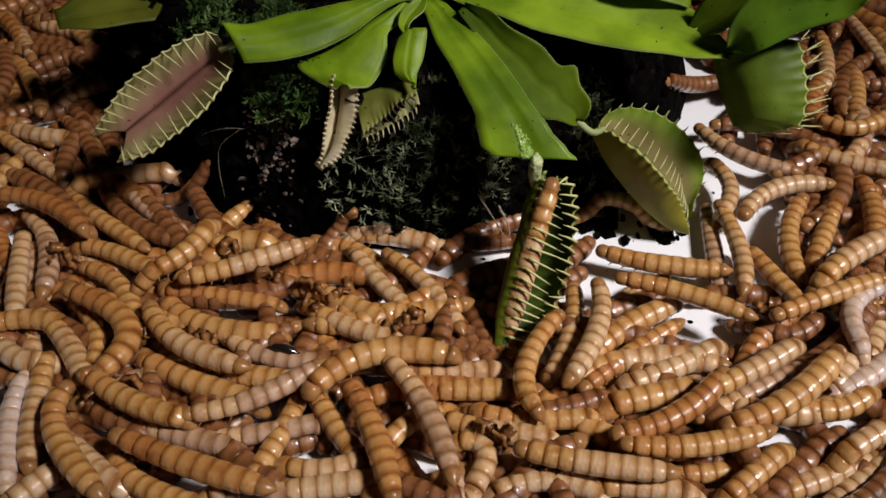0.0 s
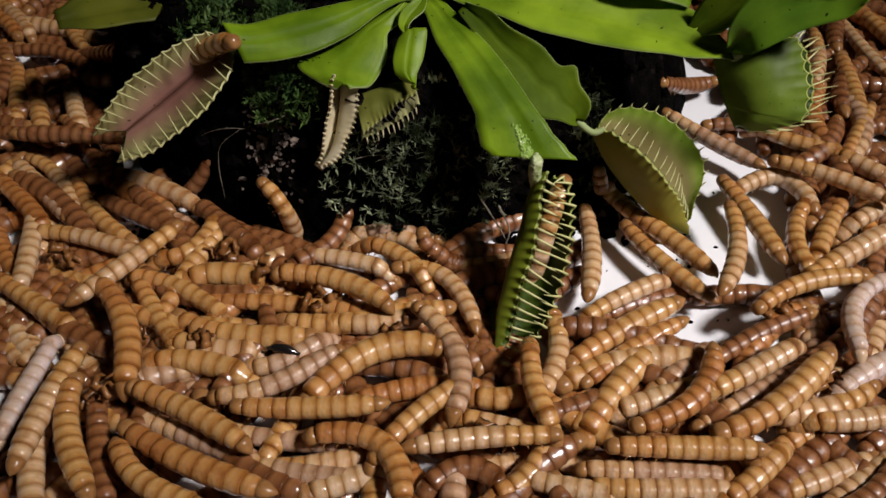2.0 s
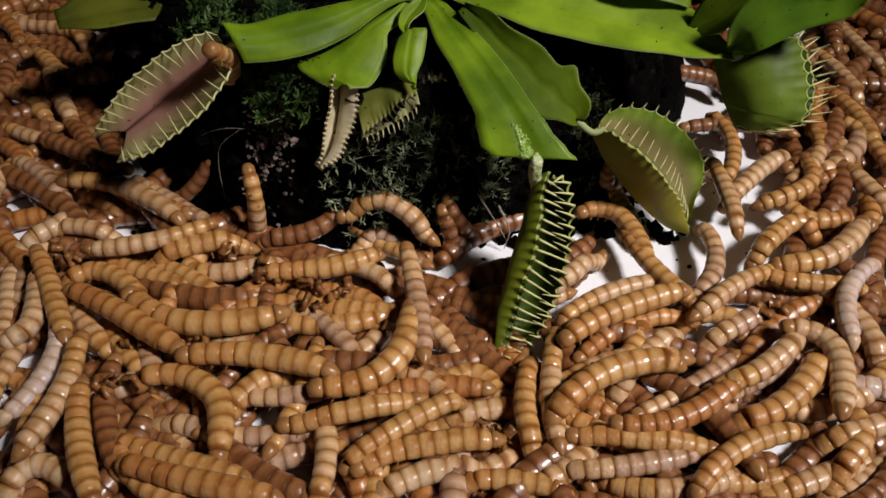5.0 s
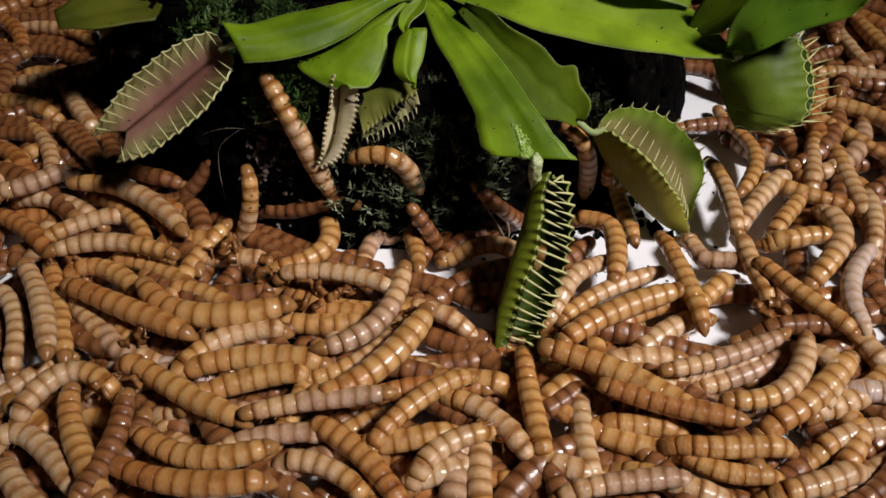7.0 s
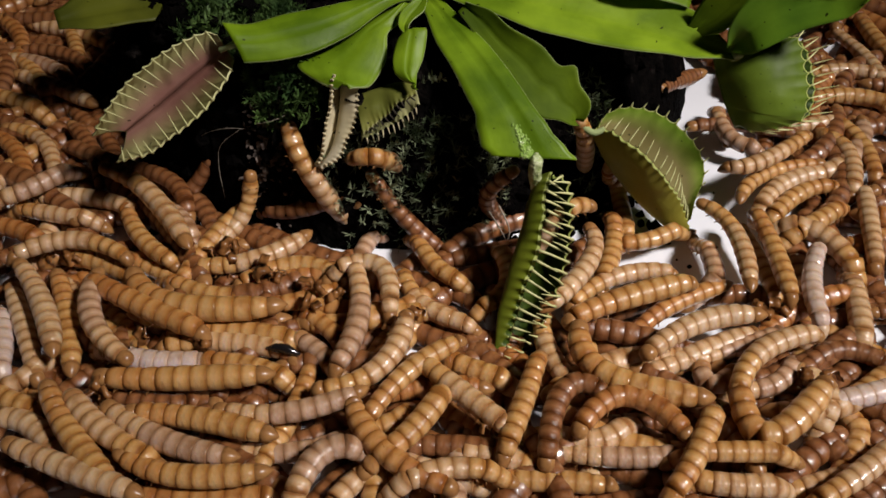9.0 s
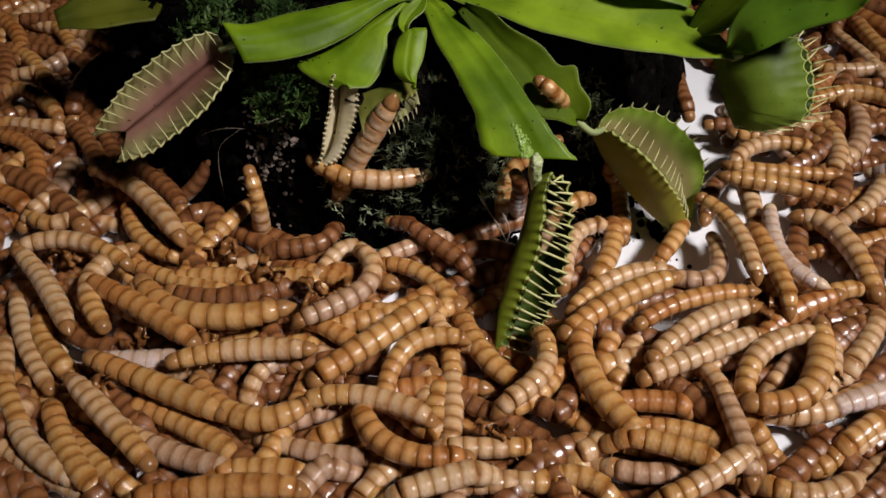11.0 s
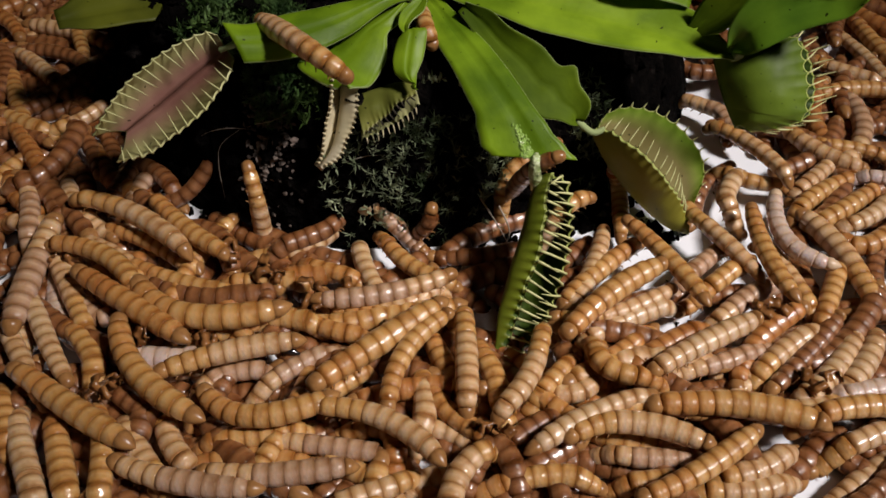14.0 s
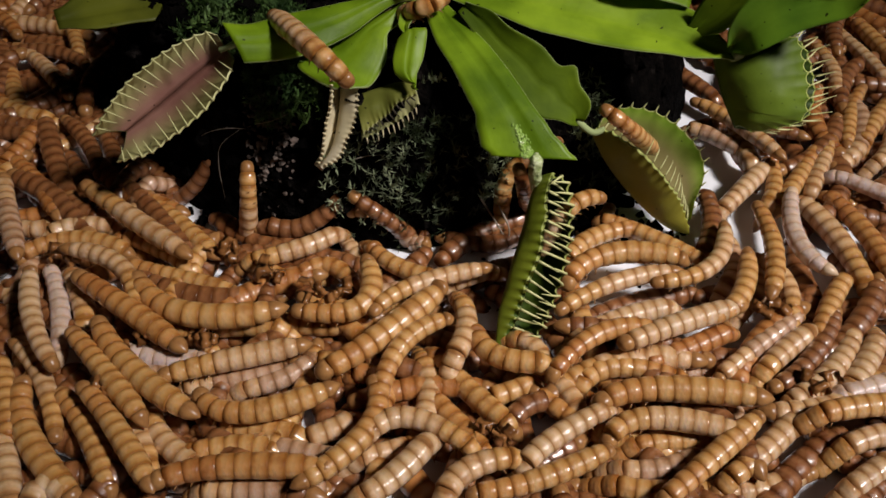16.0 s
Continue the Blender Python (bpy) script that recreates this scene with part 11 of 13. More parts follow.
    crawl("golden", 0.86, PILE, [(0, (73.8, 138.9, 4), (75, 133.9, 4), (75.3, 129, 4)), (1, (73.3, 146.9, 4), (75.3, 140.6, 4), (77.5, 135.5, 4)), (2, (73.3, 146.9, 4), (75, 139.8, 4), (77.2, 134.7, 4)), (3, (73.3, 146.9, 4), (75, 139.8, 4), (77.2, 134.7, 4)), (4, (75.1, 150.5, 1.8), (76.9, 143.2, 1.8), (79.1, 138, 1.8)), (6.5, (72, 144.2, 4), (73.2, 137.2, 4), (75.4, 132.2, 4)), (7.5, (71.5, 144.2, 4), (73.2, 137.2, 4), (74.5, 132.2, 4)), (9, (72.5, 144.2, 4), (73.2, 137.2, 4), (74.5, 132.2, 4)), (11.5, (71.5, 142.4, 4), (72.7, 135.5, 4), (74, 130.6, 4)), (12.5, (71.7, 143.3, 4), (73, 136.4, 4), (74.2, 131.4, 4)), (13.5, (71.5, 142.4, 4), (72.7, 135.5, 4), (74, 130.6, 4)), (15, (71.5, 142.4, 4), (72.7, 135.5, 4), (74.2, 131.4, 4)), (16, (71.5, 142.4, 4), (73, 136.4, 4), (74.2, 131.4, 4))])
    crawl("brown", 0.86, PILE, [(0, (34.3, 119.9, 8.4), (40.3, 124.4, 4), (45.6, 125.9, 4)), (1, (32.8, 117.3, 9.7), (39.3, 123.7, 4), (44.5, 125.2, 4)), (2, (32.5, 116.9, 10), (39.3, 124.1, 4), (44.7, 125.9, 4)), (3, (34.3, 119.9, 8.4), (40.3, 124.4, 4), (44.5, 125.2, 4)), (4, (34.3, 120.4, 9.1), (40.6, 125.9, 4), (44.4, 124.4, 4)), (6.5, (37.5, 129, 4), (41.5, 128.3, 4), (44.8, 126.7, 4)), (7.5, (37.9, 129, 4), (42.1, 129, 4), (44.8, 126.7, 4)), (9, (31.6, 115.1, 9.8), (38.8, 125.9, 4), (44.8, 129, 4)), (11.5, (38, 119.3, 4), (37.6, 124.4, 4), (37.7, 130.6, 4)), (12.5, (38, 119.3, 4), (37.1, 124.4, 4), (37.7, 130.6, 4)), (13.5, (45.4, 127.5, 4), (41.8, 127.5, 4), (39.6, 130.6, 4)), (14.25, (45.8, 129.1, 4), (42, 127.5, 4), (39.2, 127.5, 4)), (15, (46.1, 130.6, 4), (42.2, 127.5, 4), (38.9, 124.4, 4)), (15.5, (44.2, 126, 4), (41.2, 126, 4), (38.5, 126, 4)), (16, (42.4, 121.4, 4), (40.3, 124.4, 4), (38.1, 127.5, 4))])
    crawl("brown", 0.86, PILE, [(0, (-5.1, 53.2, 4), (-1.4, 51.5, 4), (1, 51.2, 4)), (1, (-0.2, 51.9, 4), (3.4, 51.9, 4), (6.5, 53.2, 4)), (2, (-1.2, 52.9, 4), (2.2, 54.8, 4), (5.4, 53.6, 4)), (3, (-2.1, 52.6, 4), (2.2, 53.9, 4), (7.1, 54.6, 4)), (4, (-4.6, 57.5, 4), (-2.7, 53.9, 4), (1, 51.9, 4)), (6.5, (-0.9, 62.7, 4), (1, 62, 4), (4.2, 59.7, 4)), (7.5, (-2.6, 64.3, 4), (-0.3, 62, 4), (2.3, 60.8, 4)), (9, (-4, 57.5, 4), (1, 57.5, 4), (7.2, 56.7, 4)), (11.5, (3, 65.1, 4), (6.2, 62, 4), (11.1, 58.2, 4)), (12.5, (4.2, 61.2, 4), (6.7, 58.2, 4), (9.1, 56, 4)), (13.5, (4, 54.4, 6.7), (5.8, 55.8, 6.7), (7.5, 53, 6.7)), (15, (4.2, 57.4, 1.8), (6.2, 58.9, 1.8), (7.9, 56, 1.8)), (16, (4.2, 57.4, 1.8), (6.2, 58.9, 1.8), (7.9, 56, 1.8))])
    crawl("tan", 0.86, PILE, [(0, (2.3, 58.2, 4), (4.7, 56.7, 4), (3.4, 52.6, 4)), (0.5, (3.9, 57.9, 4), (3.5, 56.7, 4), (1.2, 53.6, 4)), (1, (5.4, 57.5, 4), (2.2, 56.7, 4), (-0.9, 54.6, 4)), (2, (12.3, 57.2, 6.7), (3.4, 56.8, 6.7), (-3.9, 55.6, 6.7)), (3, (6.7, 59.7, 4), (3.5, 58.9, 4), (0.4, 56, 4)), (4, (6.9, 61.2, 1.8), (3.6, 60.4, 1.8), (0.4, 57.4, 1.8)), (6.5, (6, 58.2, 4), (2.3, 57.5, 4), (-0.2, 55.3, 4)), (7.5, (3.5, 58.6, 6.7), (-0.9, 55.8, 6.7), (-3.8, 53, 6.7)), (9, (4.5, 53, 6.7), (0.4, 53, 6.7), (-3.8, 51.7, 6.7)), (11.5, (9.2, 57.5, 4), (5.4, 57.5, 4), (1, 58.2, 4)), (12, (4.2, 53.6, 5.3), (2.9, 55.6, 5.3), (1.3, 58, 5.3)), (12.5, (-0.8, 49.7, 6.7), (0.4, 53.7, 6.7), (1.6, 57.9, 6.7)), (13.5, (4.1, 54.6, 4), (2.3, 57.5, 4), (-0.3, 58.9, 4)), (15, (3, 58.9, 1.8), (-3.6, 62.7, 1.8), (-8.1, 61.2, 1.8)), (16, (2.8, 55.8, 6.7), (-3.4, 59.4, 6.7), (-7.7, 57.9, 6.7))])
    crawl("sand", 0.86, PILE, [(0, (-41, 57.5, 4), (-38.6, 55.3, 4), (-35.6, 53.2, 4)), (0.5, (-41.2, 54, 4), (-39.5, 54, 4), (-37.2, 53.5, 4)), (1, (-41.5, 50.5, 4), (-40.3, 52.6, 4), (-38.8, 53.9, 4)), (2, (-42.5, 51.8, 1.8), (-41.3, 53.9, 1.8), (-39.8, 55.3, 1.8)), (3, (-43.9, 50.5, 4), (-43.5, 53.2, 4), (-43.9, 56.7, 4)), (4, (-44.5, 50.5, 4), (-42.9, 53.2, 4), (-41.1, 54.6, 4)), (5.25, (-47, 54.4, 4), (-44.7, 56, 4), (-41.4, 53.9, 4)), (6.5, (-49.4, 58.2, 4), (-46.5, 58.9, 4), (-41.7, 53.2, 4)), (7.5, (-48, 56.8, 6.7), (-44.2, 56.5, 6.7), (-38.9, 52.7, 6.7)), (9, (-50.3, 61.2, 4), (-46.9, 60.4, 4), (-43.5, 57.5, 4)), (11.5, (-46.3, 62.7, 4), (-46.3, 57.5, 4), (-40.5, 51.2, 4)), (12.5, (-47.3, 56.7, 4), (-47, 54.6, 4), (-47.5, 52.6, 4)), (13.5, (-47.8, 61.2, 4), (-46.5, 58.2, 4), (-44.5, 54.6, 4)), (15, (-49.6, 58.9, 4), (-48.1, 55.3, 4), (-46.7, 51.9, 4)), (16, (-49.4, 58.2, 4), (-47.8, 55.3, 4), (-46.2, 51.2, 4))])
    crawl("grey", 0.86, PILE, [(0, (-24.3, 51.5, 4), (-20.8, 51.9, 4), (-17.1, 51.2, 4)), (1, (-23.9, 56.4, 4), (-18.8, 55.7, 4), (-13.2, 54.6, 4)), (2, (-21.9, 55.7, 4), (-17.4, 54.3, 4), (-9.9, 53.2, 4)), (3, (-23.7, 55.3, 4), (-19.4, 55.7, 4), (-13.9, 56, 4)), (4, (-24.3, 56.7, 1.8), (-19.9, 57.1, 1.8), (-14.3, 57.4, 1.8)), (6.5, (-18, 53.9, 4), (-16.3, 55.3, 4), (-15.2, 56.7, 4)), (7.5, (-18.2, 55.3, 4), (-16.3, 55, 4), (-12.5, 54.6, 4)), (9, (-15.4, 49.7, 6.7), (-13.5, 54.4, 6.7), (-10.3, 55.8, 6.7)), (11.5, (-15.3, 51.9, 4), (-13.7, 53.9, 4), (-12.5, 54.6, 4)), (12, (-16.5, 54, 4), (-13.7, 53.9, 4), (-11.5, 53.2, 4)), (12.5, (-17.6, 56, 4), (-13.7, 53.9, 4), (-10.5, 51.9, 4)), (13.5, (-23, 53.7, 6.7), (-16.9, 53, 6.7), (-8.6, 53.7, 6.7)), (15, (-25.6, 53.2, 1.8), (-20.7, 53.2, 1.8), (-15.2, 53.9, 1.8)), (16, (-25, 51.9, 4), (-20.2, 51.9, 4), (-14.8, 52.6, 4))])
    crawl("golden", 0.86, PILE, [(0, (41.2, 62.7, 4), (45, 62.3, 4), (48.9, 64.3, 4)), (1, (38.8, 58.2, 4), (41.7, 59.7, 4), (44.7, 61.2, 4)), (2, (39.8, 59.6, 1.8), (42.7, 61.2, 1.8), (45.8, 62.7, 1.8)), (2.5, (39.7, 59.5, 4.2), (43.8, 60.7, 4.2), (44.8, 57.9, 4.2)), (3, (39.6, 59.4, 6.7), (44.8, 60.1, 6.7), (43.9, 53, 6.7)), (3.5, (41.3, 57.3, 5.3), (45.9, 59.2, 5.3), (47, 56.4, 5.3)), (4, (43, 55.3, 4), (47, 58.2, 4), (50, 59.7, 4)), (6.5, (44.2, 55.3, 4), (46.6, 58.9, 4), (46, 61.2, 4)), (7.5, (45.3, 56.7, 1.8), (47.7, 60.4, 1.8), (47.1, 62.7, 1.8)), (9, (45.3, 56.7, 1.8), (47.7, 60.4, 1.8), (47.1, 62.7, 1.8)), (11.5, (44.7, 58.9, 4), (47.7, 60.4, 4), (50.5, 61.2, 4)), (12.5, (42.3, 60.1, 6.7), (46.3, 60.9, 6.7), (49.8, 60.9, 6.7)), (13.5, (42.3, 60.1, 6.7), (46.3, 60.9, 6.7), (49.8, 60.9, 6.7)), (15, (42.3, 60.1, 6.7), (46.3, 60.9, 6.7), (49.9, 61.2, 6.7)), (16, (42.3, 60.1, 6.7), (46.3, 60.9, 6.7), (49.9, 61.2, 6.7))])
    crawl("brown", 0.86, PILE, [(0, (-13.4, 93.4, 5), (-15.8, 91.2, 1.7), (-19.7, 83.9, 1.8)), (1, (-13.4, 93.4, 5), (-15.4, 89, 4), (-19.2, 81.9, 4)), (2, (-13.2, 93.6, 5.7), (-14.9, 89.6, 4), (-18.9, 85.7, 4)), (3, (-14.2, 93.3, 4.1), (-15.5, 90.1, 4), (-20.3, 84.9, 4)), (4, (-15.8, 93.8, 5.2), (-16.3, 89.6, 4), (-21.9, 86.4, 4)), (6.5, (-14, 94, 7.6), (-19.8, 94.8, 4.8), (-23.8, 95.6, 4)), (7.5, (-14, 94.1, 7.6), (-19.7, 94.7, 4.9), (-23.9, 95.9, 3.7)), (9, (-14, 94.1, 7.6), (-19.7, 94.7, 4.9), (-23.9, 95.9, 3.7)), (11.5, (-15.2, 90.6, 4), (-16.9, 88, 4), (-22, 86.9, 4)), (12.5, (-15.6, 90.6, 4), (-17.6, 88, 4), (-22, 86.9, 4)), (13.5, (-15.6, 91.2, 4), (-17, 89, 4), (-21.3, 86.9, 4)), (15, (-13.3, 93.8, 7.3), (-17.4, 94, 4.5), (-21.9, 92.3, 4)), (16, (-14.1, 94, 7.2), (-18.8, 92.3, 4), (-23.4, 92.3, 4))])
    crawl("grey", 0.86, PILE, [(0, (-13.4, 91.6, 1.7), (-9.6, 92.9, 3.2), (-4.1, 92.2, 1.8)), (1, (-11.7, 89, 4), (-8, 91.7, 4), (-2.6, 89.6, 4)), (2, (-12.7, 91.1, 1.7), (-9.6, 92.6, 3.2), (-2.8, 92.3, 1.8)), (3, (-12.7, 91.3, 1.7), (-9.7, 92.4, 2.2), (-5, 91.3, 1.7)), (4, (-11.2, 92.4, 2.2), (-8.8, 92.6, 3.2), (-5, 90.7, 1.7)), (5.25, (-10.3, 90.8, 2), (-8.9, 91.9, 2.5), (-6.5, 91.4, 1.8)), (6.5, (-9.5, 89.1, 1.7), (-8.9, 91.3, 1.7), (-8.1, 92.1, 1.9)), (7.5, (-11, 89.3, 1.8), (-10.3, 91.4, 1.7), (-9.6, 92.3, 2)), (9, (-11, 89.3, 1.8), (-10.3, 91.4, 1.7), (-9.6, 92.3, 2)), (11.5, (-9.2, 85.9, 4), (-4.1, 88, 4), (0.5, 90.1, 4)), (12.5, (-9.5, 88, 1.8), (-4.2, 90.2, 1.8), (0.5, 92.3, 1.8)), (13.5, (-9.5, 93.2, 6.3), (-7.2, 92.7, 4.6), (-5, 92.1, 2)), (15, (-9.5, 93.2, 6.3), (-7.2, 92.7, 4.6), (-4.9, 90.1, 4)), (16, (-9.5, 93.2, 6.3), (-7.2, 92.7, 4.6), (-5, 92.1, 2))])
    crawl("tan", 0.86, PILE, [(0, (-58.4, 93.4, 1.8), (-51.7, 89.1, 1.8), (-40.2, 85.5, 1.8)), (1, (-57, 91.2, 4), (-50.5, 86.9, 4), (-39.2, 83.4, 4)), (2, (-53.9, 91.2, 4), (-48.3, 90.1, 4), (-41.6, 87.5, 4)), (3, (-52.1, 90.1, 4), (-48.3, 90.1, 4), (-43.5, 89, 4)), (4, (-51.9, 93.4, 4), (-48.6, 91.2, 4), (-45.3, 88.8, 4)), (5.25, (-52, 91.8, 4), (-49.7, 92.3, 4), (-46.8, 92.2, 4)), (6.5, (-52.1, 90.1, 4), (-50.7, 93.4, 4), (-48.2, 95.6, 4)), (7.5, (-54, 92.8, 4), (-48.1, 92.3, 4), (-41.9, 92.3, 4)), (9, (-58.4, 95.6, 4), (-53.3, 94.5, 4), (-49.3, 93.9, 4)), (11.5, (-57.2, 94.5, 4), (-51.9, 92.3, 4), (-47, 99.1, 4)), (12.5, (-57.3, 92.3, 4), (-55.6, 91.7, 4), (-54.1, 91.7, 4)), (13.5, (-58.4, 93.4, 4), (-56.3, 92.8, 4), (-54.8, 92.8, 4)), (15, (-58.9, 92.3, 4), (-57.2, 91.7, 4), (-55, 92.3, 4)), (16, (-58.1, 92.3, 4), (-56.4, 91.7, 4), (-54.9, 91.7, 4))])
    crawl("golden", 0.86, PILE, [(0, (-43.6, 83.9, 1.8), (-35.3, 80, 1.8), (-27.7, 69.2, 1.8)), (1, (-41.2, 79.5, 6.7), (-33.4, 75.8, 6.7), (-26.2, 65.5, 6.7)), (2, (-38.7, 81.1, 4), (-35.5, 76.2, 4), (-33, 72.5, 4)), (3, (-37.9, 80.9, 4), (-34.3, 77.1, 4), (-32.3, 74.4, 4)), (4, (-45.2, 85.4, 4), (-37, 80, 4), (-29.8, 80, 4)), (6.5, (-43.5, 85.9, 4), (-39.7, 85.9, 4), (-34.7, 82.9, 4)), (7.5, (-42, 85.9, 4), (-37.1, 83.9, 4), (-32.1, 80.9, 4)), (9, (-43, 88, 1.8), (-38, 86, 1.8), (-32.9, 82.9, 1.8)), (11.5, (-40.3, 84.9, 4), (-33.8, 81.9, 4), (-27.7, 80.5, 4)), (15, (-40.3, 84.9, 4), (-33.8, 81.9, 4), (-27.7, 80.5, 4)), (16, (-41, 84.9, 4), (-34.7, 82.9, 4), (-27, 80.5, 4))])
    crawl("amber", 0.86, PILE, [(0, (-20.3, 76.7, 1.8), (-15.9, 75.3, 1.8), (-12.7, 70.9, 1.8)), (1, (-19.8, 74.9, 4), (-15.5, 73.5, 4), (-12.4, 69.2, 4)), (2, (-20.3, 76.7, 1.8), (-15.9, 75.3, 1.8), (-12.7, 70.9, 1.8)), (3, (-19, 80, 4), (-13.8, 77.6, 4), (-6.6, 76.2, 4)), (4, (-19.7, 80, 4), (-11.9, 81.4, 4), (-7.3, 75.3, 4)), (6.5, (-15.2, 78.1, 4), (-11.6, 77.1, 4), (-8, 76.2, 4)), (7.5, (-16.5, 76.7, 4), (-13, 77.1, 4), (-9.5, 76.7, 4)), (9, (-16.5, 76.2, 4), (-14.2, 74.4, 4), (-12.7, 72.6, 4)), (11.5, (-17.2, 76.2, 4), (-14.2, 74.4, 4), (-11.3, 72.6, 4)), (12.5, (-17.2, 76.2, 4), (-13.5, 74.4, 4), (-9.9, 72.6, 4)), (13.5, (-17.2, 76.2, 4), (-14.2, 74.4, 4), (-10, 73.5, 4)), (15, (-17.2, 76.2, 4), (-14.9, 74.4, 4), (-12, 72.6, 4)), (16, (-16.6, 77.1, 4), (-13.7, 76.2, 4), (-10.7, 73.5, 4))])
    crawl("golden", 0.86, PILE, [(0, (-39, 52.5, 1.8), (-37.3, 55.3, 1.8), (-36.1, 58.1, 1.8)), (1, (-38.1, 51.2, 4), (-36.4, 53.9, 4), (-35.2, 56.7, 4)), (2, (-39, 52.5, 1.8), (-37.3, 55.3, 1.8), (-36.1, 58.1, 1.8)), (4, (-39, 52.5, 1.8), (-37.3, 55.3, 1.8), (-36.1, 58.1, 1.8)), (5.25, (-40.6, 56, 1.8), (-38.1, 56, 1.8), (-35.6, 56, 1.8)), (6.5, (-42.2, 59.6, 1.8), (-38.9, 56.7, 1.8), (-35.1, 53.9, 1.8)), (9, (-42.2, 59.6, 1.8), (-38.9, 56.7, 1.8), (-35.1, 53.9, 1.8)), (11.5, (-41.2, 58.2, 4), (-37.9, 55.3, 4), (-34.2, 52.6, 4)), (12.5, (-39.5, 58.9, 4), (-38.1, 56, 4), (-36.4, 53.9, 4)), (13.5, (-39.2, 60.4, 4), (-37.7, 56.7, 4), (-36.9, 51.2, 4)), (15, (-38.9, 63.2, 6.7), (-36.6, 56.5, 6.7), (-34.6, 49.7, 6.7)), (16, (-41.3, 63.9, 6.7), (-36.2, 58.6, 6.7), (-30.1, 50.3, 6.7))])
    crawl("golden", 0.86, PILE, [(0, (14.5, 102.7, 5.9), (11, 100.9, 6.5), (7.8, 98.6, 4.9)), (1, (20.3, 100.2, 6.7), (17, 99.1, 6.7), (13.6, 95, 6.7)), (2, (14.5, 102.7, 5.9), (11, 100.9, 6.5), (7.8, 98.6, 4.9)), (7.5, (14.5, 102.7, 5.9), (11, 100.9, 6.5), (7.8, 98.6, 4.9)), (9, (11.4, 101.1, 10.9), (9.9, 100.3, 9.6), (9.2, 99.4, 7.3)), (11.5, (10.4, 97.2, 10.9), (8.9, 96.4, 9.6), (8.2, 95.5, 7.3)), (13.5, (10.4, 97.2, 10.9), (8.9, 96.4, 9.6), (8.2, 95.5, 7.3)), (15, (10.4, 97.3, 10.8), (8.8, 96.3, 9.7), (8.2, 95.5, 7.3)), (16, (10.4, 97.2, 10.9), (8.9, 96.4, 9.6), (8.2, 95.5, 7.3))])
    crawl("grey", 0.86, PILE, [(0, (39.7, 69.3, 1.8), (42.3, 68.4, 1.8), (45.6, 70.3, 1.8)), (1, (32.3, 73.5, 4), (34.9, 72.6, 4), (38, 74.4, 4)), (2, (39.7, 69.3, 1.8), (42.3, 68.4, 1.8), (45.6, 70.3, 1.8)), (3, (33.7, 73.5, 4), (38.2, 75.3, 4), (43.5, 76.7, 4)), (4, (33.7, 73.5, 4), (37.3, 74.4, 4), (41.1, 75.3, 4)), (6.5, (36.3, 72.6, 4), (38.9, 78.1, 4), (41.2, 81.9, 4)), (7.5, (42, 65.6, 1.8), (44.6, 71.2, 1.8), (47, 75.1, 1.8)), (9, (42, 65.6, 1.8), (44.6, 71.2, 1.8), (47, 75.1, 1.8)), (11.5, (34.2, 77.2, 1.8), (38.4, 80, 1.8), (43, 81, 1.8)), (12.5, (34.2, 77.2, 1.8), (38.4, 80, 1.8), (43, 81, 1.8)), (13.5, (33.3, 75.3, 4), (37.4, 78.1, 4), (41.9, 79, 4)), (15, (40.1, 81, 1.8), (41.2, 82.9, 1.8), (41.2, 86, 1.8)), (16, (39.1, 79, 4), (40.2, 80.9, 4), (40.2, 83.9, 4))])
    crawl("grey", 0.86, PILE, [(0, (16.4, 58.1, 1.8), (20.3, 58.9, 1.8), (24.8, 58.9, 1.8)), (1, (16, 56.7, 4), (19.8, 57.5, 4), (24.2, 57.5, 4)), (2, (15.4, 54.6, 4), (22.5, 54.3, 4), (30.6, 53.8, 4)), (3, (15.7, 54.6, 4), (21.2, 53.9, 4), (27.6, 55.3, 4)), (4, (15.8, 55.3, 4), (21.3, 54.6, 4), (27.6, 55.7, 4)), (6.5, (12.7, 50.3, 6.7), (17.7, 53, 6.7), (25.2, 55.1, 6.7)), (7.5, (14.9, 51.9, 4), (19.6, 51.5, 4), (25, 51.2, 4)), (9, (12.9, 56.7, 4), (20.9, 56, 4), (26.6, 56.7, 4)), (11.5, (18.8, 54.6, 4), (21.2, 53.9, 4), (24.2, 53.9, 4)), (12.5, (17.1, 55.3, 4), (20.8, 55.3, 4), (25.1, 55.3, 4)), (13.5, (18.5, 56.7, 4), (22.1, 56, 4), (26.4, 56, 4)), (15, (19.5, 55.3, 4), (22.6, 55.3, 4), (27.7, 56, 4)), (16, (19.4, 54.6, 4), (23.7, 54.6, 4), (27.7, 56, 4))])
